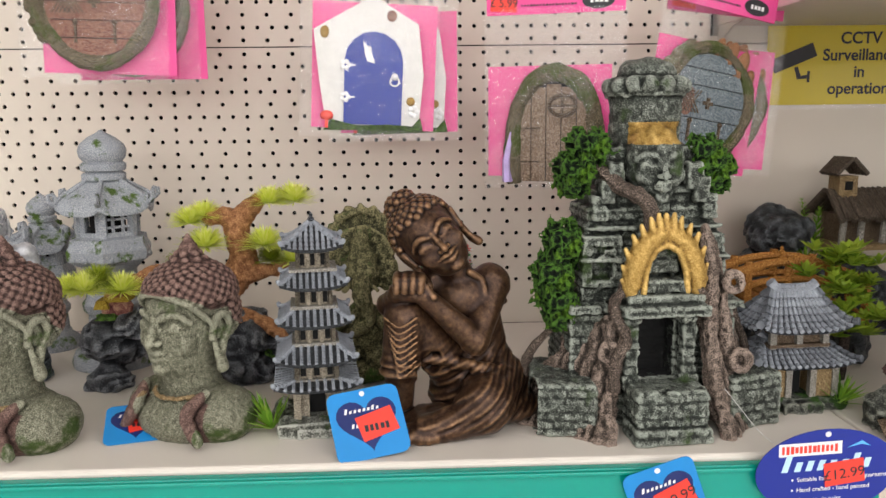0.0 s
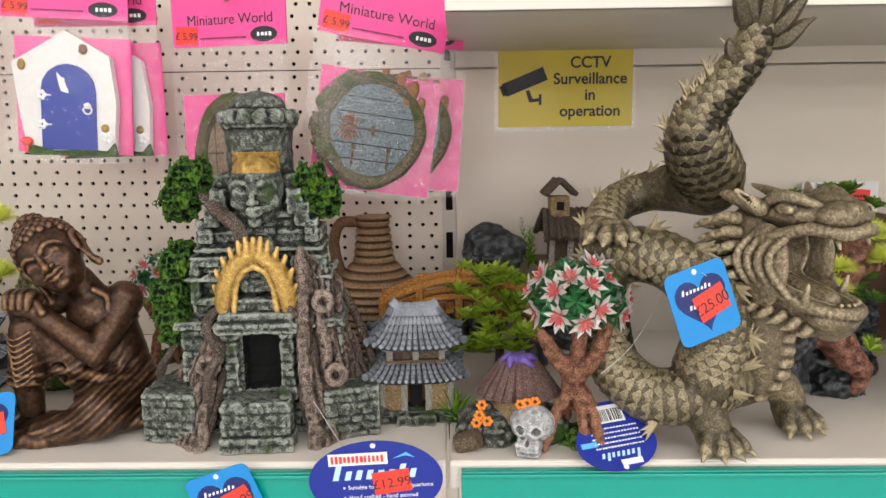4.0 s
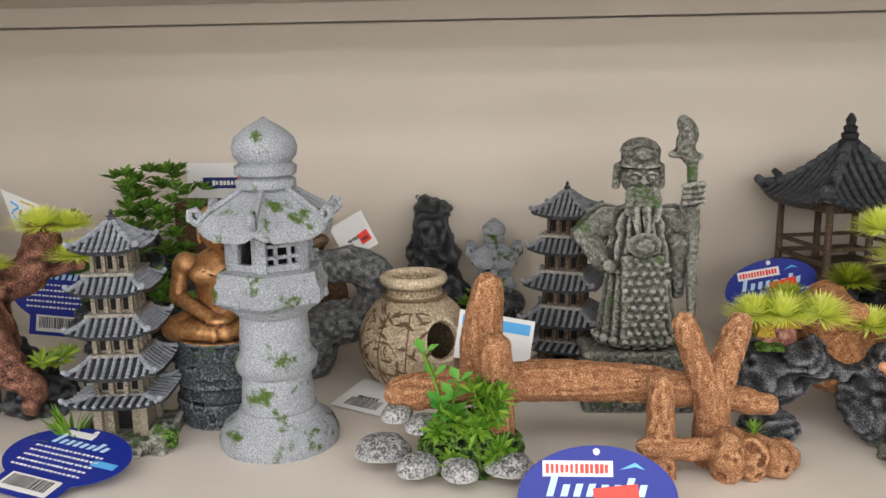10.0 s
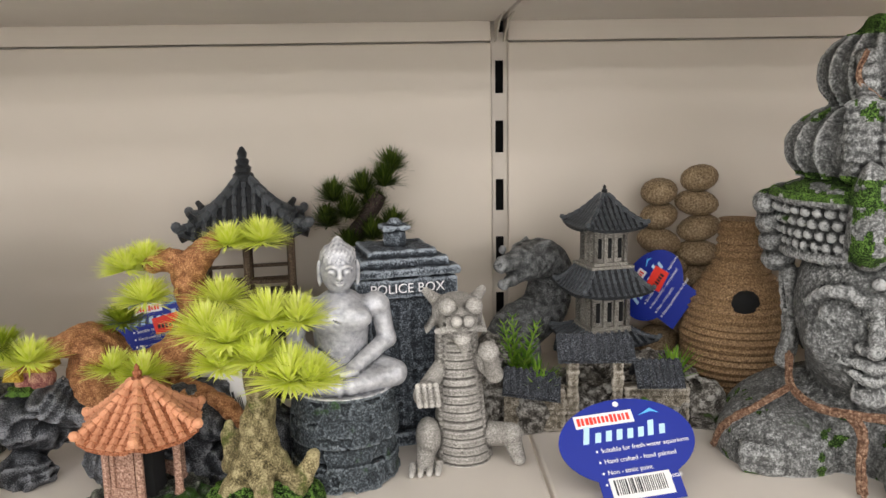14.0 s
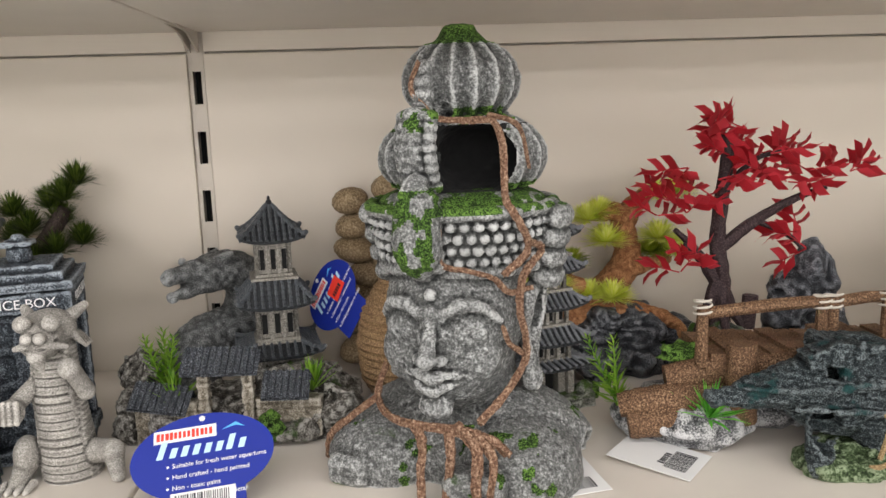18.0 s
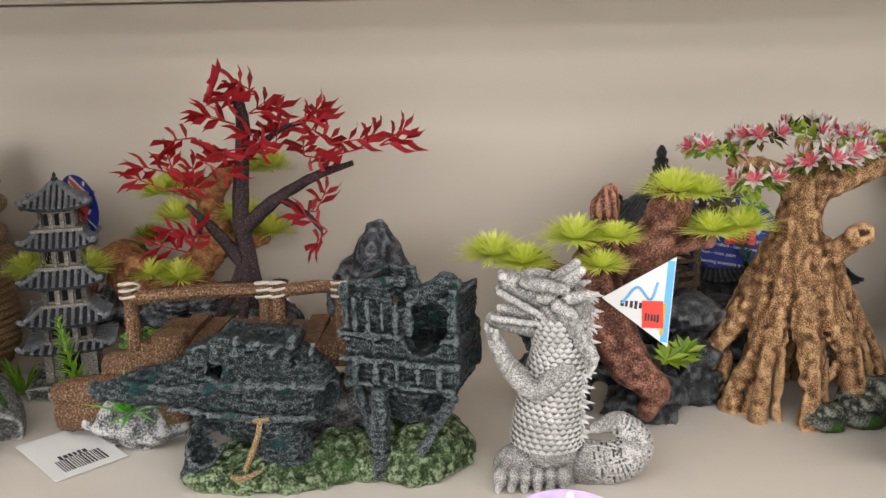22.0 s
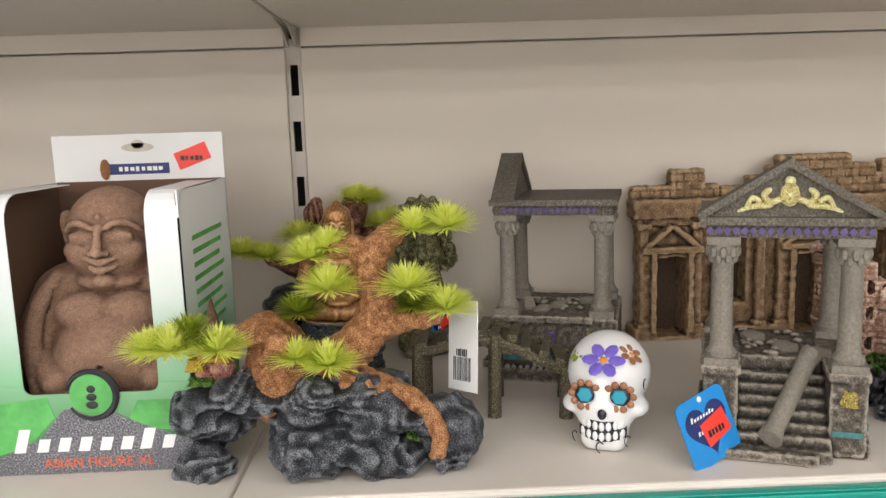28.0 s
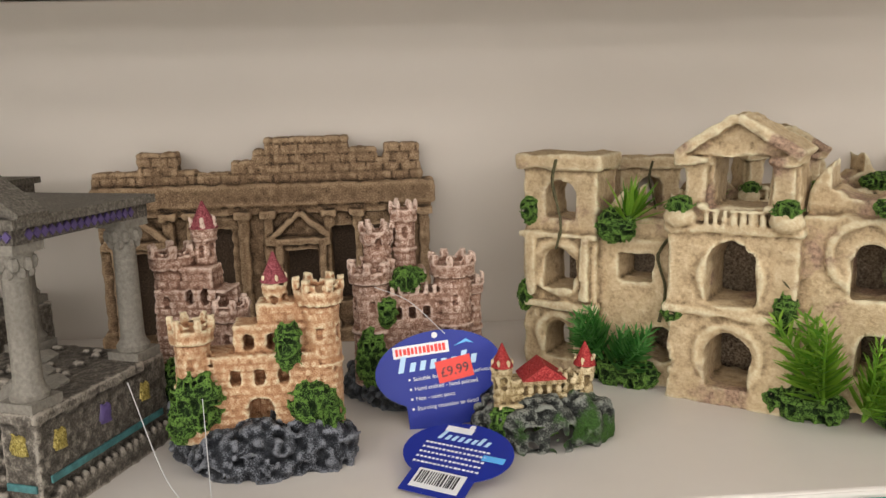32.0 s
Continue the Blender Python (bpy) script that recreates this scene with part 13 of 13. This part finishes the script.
# small carton at the back behind the gold figure
bc = thing("display_carton", "small brown and white carton with blue logo bar", "carton", 0.8315, 0.80)
part("body", Geo().box((0, 0.02, 0.07), (0.087, 0.04, 0.14)), BOARD, bc, smooth=False)
part("header_card", Geo().box((0, 0.0395, 0.1575), (0.087, 0.001, 0.035)), PAPER, bc, "white header card", smooth=False)
part("logo_bar", slab(-0.005, 0.155, 0.045, 0.011, 0.0388), NAVY, bc, smooth=False)
part("logo_print", bars(8, -0.003, 0.155, 0.03, 0.005, 0.0385, random.Random(2)), WHITEINK, bc, smooth=False)
sticker(bc, 0.021, 0.16, 0.026, 0.013, 0.0386, "", 4)


# hanging packs of miniature doors
def header(root, zb, h=0.05, w=0.122, rollz=0, price="5.99"):
    c = part("header_card", Geo().box((0, -0.001, zb + h / 2), (w, 0.002, h)), PINKCARD, root, "hot pink folded header card", smooth=False)
    words("Miniature World", 0.0135, INK, c, (0.002, -0.0022, zb + 0.024), "CENTER", roll=rollz)
    part("logo", Geo().prism(ellipse(0.028, 0.014, w * 0.31, zb + 0.0095, 24), -0.0023, -0.002), INK, c, "black oval logo", smooth=False)
    part("logo_print", bars(4, w * 0.32, zb + 0.0095, 0.016, 0.004, -0.0023, random.Random(1)), WHITEINK, c, smooth=False)
    part("text_line", bars(18, -0.005, zb + 0.0075, 0.05, 0.002, -0.002, random.Random(4)), INK, c, smooth=False)
    sticker(c, -w * 0.37, zb + 0.011, 0.024, 0.0165, -0.0022, "£ " + price, 4)


def bag(root, w, z0, z1):
    """Clear bag, a little bulged round what it holds."""
    nx, nz, rng = 9, 12, np.random.RandomState(int(w * 1e4))
    for side in (-1, 1):
        vs, fs = [], []
        for j in range(nz):
            for i in range(nx):
                u, v = i / (nx - 1), j / (nz - 1)
                d = 0.012 * (math.sin(math.pi * u) * math.sin(math.pi * min(1, v * 0.8 + 0.1))) ** 0.5 if 0 < i < nx - 1 else 0.0005
                vs.append(((u - 0.5) * w, side * (d + rng.uniform(0, 0.0016)) - 0.004, z0 + v * (z1 - z0)))
        for j in range(nz - 1):
            for i in range(nx - 1):
                fs.append((j * nx + i, j * nx + i + 1, (j + 1) * nx + i + 1, (j + 1) * nx + i))
        part("bag_front" if side < 0 else "bag_back", Geo().add(vs, fs), FILM, root, "clear crinkled plastic film")


DOORBLUE = plain("cobalt_door_paint", (0.006, 0.03, 0.30), 0.6, vary=0.05)
WHITEWALL = plain("white_plaster_paint", (0.74, 0.73, 0.7), 0.6, vary=0.06, size=0.01, bump=0.3)
GREYDOOR = resin("grey_blue_planks", (0.06, 0.08, 0.1), (0.17, 0.22, 0.25), (0.4, 0.45, 0.47), 0.004, bump=0.6)
TANDOOR = resin("tan_planks", (0.1, 0.06, 0.04), (0.32, 0.22, 0.15), (0.5, 0.4, 0.3), 0.004, bump=0.6)
REDDOOR = resin("red_brown_planks", (0.09, 0.03, 0.02), (0.3, 0.13, 0.09), (0.5, 0.3, 0.22), 0.004, bump=0.6)
VINE = resin("mossy_branch_frame", (0.03, 0.03, 0.015), (0.15, 0.12, 0.07), (0.36, 0.3, 0.2), 0.004, moss=(0.1, 0.13, 0.03), moss_at=0.5, bump=0.8)


def blue_door_pack():
    """Origin at the foot of the door; header card above."""
    r = new("fairy_door_pack")
    part("backing_card", Geo().box((0.004, 0.008, 0.056), (0.112, 0.001, 0.112)), PINKCARD, r, "hot pink backing card", smooth=False)
    wall = [(-0.037, 0.0), (0.046, 0.004), (0.049, 0.05), (0.043, 0.094), (0.002, 0.117), (-0.05, 0.086), (-0.044, 0.04)]
    d = part("door_surround", Geo().prism(wall, -0.004, 0.006), WHITEWALL, r, "white plaster gable surround", smooth=False)
    part("door_leaf", Geo().arch(0.052, 0.082, -0.0065, -0.003, (0.004, 0, 0.004)), DOORBLUE, d, "cobalt blue arched door", smooth=False)
    part("knob", Geo().ball((0.023, -0.008, 0.047), 0.0032).tube([(0.023 + 0.004 * math.sin(a), -0.008, 0.043 + 0.004 * math.cos(a)) for a in np.linspace(0, 6.28, 14)], 0.0009, 5), WHITEINK, d, "white ring knob")
    part("fairy_relief", Geo().ball((0.0, -0.0072, 0.071), (0.002, 0.001, 0.002)).prism([(-0.002, 0.06), (0.005, 0.058), (0.004, 0.062), (0.001, 0.07), (-0.006, 0.078), (-0.004, 0.066)], -0.0074, -0.006), WHITEINK, d, "small white winged shape", smooth=False)
    for zz in (0.028, 0.056):
        g = Geo()
        for a in range(5):
            g.ball((-0.021 + 0.003 * math.cos(a * 1.26), -0.007, zz + 0.003 * math.sin(a * 1.26)), (0.0022, 0.001, 0.0022))
        part("hinge_flower", g.box((-0.016, -0.007, zz), (0.008, 0.001, 0.0014)), WHITEINK, d, "white flower hinge")
    part("toadstool", Geo().ball((-0.037, -0.006, 0.011), (0.006, 0.003, 0.0045)).box((-0.037, -0.006, 0.005), (0.003, 0.003, 0.01)), STICKER, d, "red toadstool")
    part("ladybird", Geo().ball((0.019, -0.005, 0.1), (0.0045, 0.002, 0.005)), REDDOOR, d, "red ladybird")
    part("bee", Geo().ball((-0.04, -0.005, 0.084), (0.004, 0.002, 0.0055)).ball((0.038, -0.005, 0.026), (0.004, 0.002, 0.004)), GOLD, d)
    g = Geo()
    for a in range(5):
        g.ball((0.041 + 0.0035 * math.cos(a * 1.26), -0.006, 0.017 + 0.0035 * math.sin(a * 1.26)), (0.0025, 0.001, 0.0025))
    part("daisy", g, WHITEINK, d, "white daisy")
    part("grass", Geo().prism([(-0.04, -0.002), (0.05, 0.0), (0.047, 0.012), (0.04, 0.004), (0.02, 0.005), (-0.01, 0.003), (-0.033, 0.008)], -0.007, -0.003), MOSS, d, "green painted grass", smooth=False)
    bag(r, 0.124, -0.008, 0.132)
    header(r, 0.128)
    return r


def round_door_pack(planks, label, zh, rad=0.043):
    """Round plank door in a branch frame; origin at the foot of the frame."""
    r = new("fairy_door_pack")
    part("backing_card", Geo().box((0.008, 0.012, 0.055), (0.118, 0.001, 0.112)), PINKCARD, r, "hot pink backing card", smooth=False)
    c = rad + 0.014
    f = Geo()
    rng = random.Random(4)
    for k in range(5):
        off = rng.uniform(-0.004, 0.004)
        f.tube([((rad + 0.004 + off * math.sin(3 * a + k)) * math.cos(a), 0.002 + 0.003 * math.sin(2 * a + k * 1.3), c + (rad + 0.004 + off * math.cos(2 * a)) * math.sin(a)) for a in np.linspace(0.3 * k, 6.283 + 0.3 * k, 40)], [0.004, 0.006, 0.0045], 7, 0.15, k)
    for k in range(16):
        a = rng.uniform(1.9, 4.0)
        f.ball(((rad + 0.007) * math.cos(a), 0.002, c + (rad + 0.009) * math.sin(a)), (rng.uniform(0.005, 0.008), 0.005, rng.uniform(0.006, 0.01)), rot3(0, rng.uniform(0, 90), 0))
    fr = part("door_frame", f, VINE, r, "moulded mossy branch frame")
    for a, q in ((1.15, 0.012), (0.85, 0.014), (1.45, 0.009), (0.55, 0.011)):
        part("log_end", Geo().ball(((rad + 0.008) * math.cos(a), 0.0, c + (rad + 0.008) * math.sin(a)), (q * 0.5, 0.004, q), rot3(0, 20, 0)), LOG, fr, "pale sawn log end")
    d = part("door_disc", Geo().prism(ellipse(2 * rad, 2 * rad, 0, c), 0.001, 0.006), BLACK, r)
    n = 6
    for k in range(n):
        z0, z1 = -rad + 2 * rad * k / n + 0.0005, -rad + 2 * rad * (k + 1) / n - 0.0005
        up = [(math.sqrt(max(0, rad ** 2 - z ** 2)) * 0.97, z) for z in np.linspace(z0, z1, 6)]
        part("plank", Geo().prism([(x, z + c) for x, z in up] + [(-x, z + c) for x, z in up[::-1]], -0.002, 0.002), planks, d, smooth=False)
    w = Geo()
    for k in range(-2, 3):
        w.box((-0.022 + k * 0.0035, -0.0035, c), (0.0009, 0.001, 0.024), rot3(0, 35, 0)).box((-0.022 + k * 0.0035, -0.0035, c), (0.0009, 0.001, 0.024), rot3(0, -35, 0))
    part("window", Geo().prism(ellipse(0.015, 0.026, -0.022, c, 20), -0.0032, -0.002), REDDOOR, d, "small latticed window")
    part("lattice", w, WOODY, d, smooth=False)
    part("star_knob", Geo().box((0.001, -0.003, c), (0.01, 0.002, 0.003)).box((0.001, -0.003, c), (0.003, 0.002, 0.01)), WOODY, d, "dark star knob", smooth=False)
    for x in (-0.016, 0.018):
        part("hinge", Geo().box((x, -0.003, c - 0.026), (0.002, 0.002, 0.018)).ball((x, -0.003, c - 0.017), 0.0024), WOODY, d)
    bag(r, 0.13, -0.006, zh + 0.004)
    header(r, zh)
    tagged(r, label, "door pack")
    return r


def arched_door_pack():
    r = new("fairy_door_pack")
    part("backing_card", Geo().box((-0.006, 0.01, 0.054), (0.112, 0.001, 0.1)), PINKCARD, r, "hot pink backing card", smooth=False)
    f = Geo()
    rng = random.Random(9)
    pts = [(-0.036, 0, 0), (-0.038, 0, 0.03), (-0.036, 0, 0.06), (-0.022, 0, 0.088), (0, 0, 0.097), (0.022, 0, 0.088), (0.036, 0, 0.06), (0.038, 0, 0.03), (0.036, 0, 0)]
    for k in range(3):
        f.tube(spline([(x + rng.uniform(-0.003, 0.003), rng.uniform(-0.002, 0.003), z + rng.uniform(-0.002, 0.002)) for x, _, z in pts], 5), [0.007, 0.006, 0.008, 0.006, 0.007], 8, 0.12, k)
    fr = part("door_frame", f, VINE, r, "mossy root arch")
    part("lavender", Geo().tube([(-0.041, -0.005, 0), (-0.042, -0.006, 0.02), (-0.037, -0.006, 0.045)], [0.006, 0.005, 0.002], 8, 0.5, 2), LILAC, fr, "lilac flower spike")
    d = part("door_leaf", Geo().arch(0.068, 0.09, 0.002, 0.005), BLACK, r)
    for k in range(5):
        x = -0.027 + k * 0.0135
        hgt = 0.056 + math.sqrt(max(0, 0.034 ** 2 - x ** 2)) - 0.003
        part("plank", Geo().box((x, 0.0, hgt / 2), (0.0125, 0.004, hgt)), TANDOOR, d, smooth=False)
    part("round_window", Geo().tube([(0.008 + 0.012 * math.cos(a), -0.003, 0.068 + 0.009 * math.sin(a)) for a in np.linspace(0, 6.28, 20)], 0.002, 6).box((0.008, -0.003, 0.068), (0.024, 0.002, 0.002)).box((0.008, -0.003, 0.068), (0.002, 0.002, 0.018)), WOODY, d, "round barred window")
    for zz in (0.018, 0.048):
        part("hinge", Geo().box((-0.022, -0.003, zz), (0.02, 0.002, 0.0016)), WOODY, d, smooth=False)
    bag(r, 0.126, -0.006, 0.152)
    header(r, 0.148)
    return r


def hang(root, label, x, y, z, turn=0, roll=0):
    tagged(root, label, "door pack", "door packs on hooks")
    root.matrix_basis = pose(x, y, z, 0, 0, turn) @ Matrix.Rotation(radians(roll), 4, "Y")


def hook(x, z):
    h = new("display_hook")
    part("rod", Geo().tube([(0, 0.0, 0), (0, -0.17, 0), (0, -0.182, 0.006)], 0.0022, 8), STEEL, h)
    part("back_plate", Geo().box((0, 0.002, 0), (0.03, 0.004, 0.014)), STEEL, h, smooth=False)
    h.matrix_basis = pose(x, WALL - 0.004, z)
    tagged(h, "cream steel display hook on the perforated panel", "hook", "display hooks")


BLUELAB = "bagged blue fairy door with white gable and pink header"
p = blue_door_pack()
hang(p, BLUELAB, 0.014, 0.705, 1.423, 2, 3)
q = copy_thing(p, pose(0.038, 0.735, 1.419))
tagged(q, "second bagged blue fairy door behind another pack")
hang(arched_door_pack(), "bagged brown arched fairy door with pink header", 0.182, 0.692, 1.374, -17, 0)
p = round_door_pack(GREYDOOR, "bagged round grey-blue plank door with pink header", 0.138)
hang(p, "bagged round grey-blue plank door in a mossy frame", 0.306, 0.676, 1.386, 20, 9)
q = copy_thing(p, pose(0.333, 0.71, 1.384, 0, 4, 14))
tagged(q, "second bagged round grey-blue plank door behind another")
p = round_door_pack(REDDOOR, "bagged round red-brown door with pink header", 0.138, 0.046)
hang(p, "bagged round red-brown plank door in a mossy frame", -0.225, 0.705, 1.476, 0, 2)
q = copy_thing(p, pose(-0.205, 0.735, 1.472))
tagged(q, "second bagged round red-brown plank door behind another")
for hx, hz in ((0.014, 1.598), (0.182, 1.564), (0.325, 1.566), (-0.225, 1.655)):
    hook(hx, hz)

# swing tags lying, leaning and hanging along the shelf
HEART = "sky-blue card with navy heart and red sticker"
heart_tag(HEART + " leaning on the shelf", 0.026, 0.492, TOP + 0.001, 8, 42, -8, s=0.052)
heart_tag(HEART + " over the edge", 0.232, EDGE - 0.0125, TOP - 0.047, 0, -4, -20, "£29.99", s=0.05)
heart_tag(HEART + " tied to the dragon", 0.573, 0.470, 1.298, 20, 12, -14, "£25.00", s=0.052)
heart_tag(HEART + " beside a ruin", 3.203, 0.512, TOP + 0.002, 28, 16, -12, s=0.046)
heart_tag(HEART + " lying flat", -0.152, 0.53, TOP + 0.001, 15, 72, 0, s=0.045)
heart_tag(HEART + " behind the grey rock", 3.03, 0.70, TOP + 0.03, 60, 10, 0, s=0.045)
OV = "royal-blue oval swing card with printed bullets"
oval_tag(OV + ", hanging over the shelf edge", 0.335, EDGE - 0.013, TOP - 0.05, 0, -3, -3, price="£12.99", w=0.098, h=0.062)
oval_tag(OV + ", barcode side, turned upside down", 0.503, 0.516, TOP + 0.034, 6, 52, 172, back=True, stuck=False, w=0.062, h=0.046)
oval_tag(OV + ", lying flat barcode side up", 0.80, 0.49, TOP + 0.004, -6, 80, 12, back=True, stuck=False)
oval_tag(OV + ", tipping over the shelf edge", 1.148, EDGE - 0.012, TOP - 0.032, 0, 20, 0, price="")
oval_tag(OV + ", hanging below the shelf edge", 1.43, EDGE - 0.0125, TOP - 0.075, 0, -2, 3)
oval_tag(OV + " and barcode tab, leaning", 1.692, 0.532, TOP + 0.002, 2, 48, -6, stuck=False, code=True)
oval_tag(OV + ", standing by the rooted tree", 2.537, 0.566, TOP + 0.001, 34, 10, -4)
oval_tag(OV + ", lying by the small gazebos", 2.668, 0.528, TOP + 0.003, 4, 66, 3, w=0.07, h=0.045)
oval_tag(OV + ", tipping over the shelf edge", 2.58, EDGE - 0.012, TOP - 0.045, 0, 12, 4)
oval_tag("lilac oval swing card with red price sticker", 2.30, EDGE - 0.012, TOP - 0.034, 0, 14, 4, card=LILAC, price="£7.99", w=0.072, h=0.05)
oval_tag(OV + ", tipping over the shelf edge", 3.385, EDGE - 0.012, TOP - 0.058, 0, 12, 3)
oval_tag(OV + ", standing behind the tiny castle", 3.515, 0.598, TOP + 0.001, 0, 12, -6, price="£9.99", w=0.085, h=0.052)
oval_tag(OV + ", lying flat with barcode label", 3.497, 0.502, TOP + 0.003, -32, 74, 0, back=True, stuck=False, w=0.068, h=0.05)
oval_tag(OV + ", tucked behind the pagoda", 1.925, 0.745, TOP + 0.11, -35, 5, 25, w=0.062, h=0.044)
oval_tag(OV + ", standing beside the ribbed pot", 1.783, 0.735, TOP + 0.07, -40, 6, -60, w=0.07, h=0.05)
oval_tag(OV + ", tucked behind the rooted tree", 2.465, 0.775, TOP + 0.065, 0, 8, 10)
oval_tag(OV + ", tucked behind the red tree", 0.697, 0.735, TOP + 0.028, 0, 8, 5, back=True, stuck=False)
oval_tag(OV + ", tucked behind the orange tree", 1.336, 0.73, TOP + 0.035, 0, 8, -10, w=0.08, h=0.05)
SHEET = "white paper swing tag with black barcode"
paper_tag(SHEET + " lying flat", 1.935, 0.535, TOP + 0.0015, 0.036, 0.05, 12, 86)
paper_tag(SHEET + " lying flat", 2.02, 0.56, TOP + 0.0015, 0.045, 0.06, 50, 86)
paper_tag(SHEET + " lying by the vase", 0.985, 0.63, TOP + 0.002, 0.05, 0.045, -28, 82)
paper_tag(SHEET + " leaning on the log", 1.088, 0.645, TOP + 0.034, 0.058, 0.038, -6, 6, 8, code=False, tint=LIGHTBLUE)
paper_tag(SHEET + " behind the orange tree", 1.425, 0.595, TOP + 0.03, 0.04, 0.06, -35, 20, -35)
paper_tag(SHEET + " beside the bonsai", 3.035, 0.545, TOP + 0.045, 0.034, 0.062, -58, 8, -8)
paper_tag(SHEET + " hanging behind the vase", 0.975, 0.755, TOP + 0.1, 0.034, 0.034, -10, 8, -30, code=False, stuck=True)
paper_tag("white pointed paper tag on the red tree", 0.72, 0.684, TOP + 0.14, 0.03, 0.046, -20, 4, -75, code=False, flag=True)
paper_tag("white triangular flag tag with red price sticker", 2.358, 0.605, TOP + 0.066, 0.044, 0.058, -20, 6, 3, code=False, flag=True, stuck=True, tint=LIGHTBLUE)
cord((0.557, 0.538, 1.36), (0.566, 0.47, 1.342), 0.004)
cord((0.555, 0.535, 1.318), (0.5, 0.5, 1.262), 0.01)
cord((2.536, 0.565, 1.276), (2.52, 0.6, 1.31), -0.006)
cord((3.515, 0.6, 1.264), (3.47, 0.63, 1.29), -0.006)
cord((3.38, 0.49, 1.205), (3.33, 0.545, 1.26), 0.02)
cord((3.385, 0.49, 1.205), (3.372, 0.54, 1.25), 0.02)
cord((0.34, 0.483, 1.205), (0.28, 0.52, 1.235), 0.02)
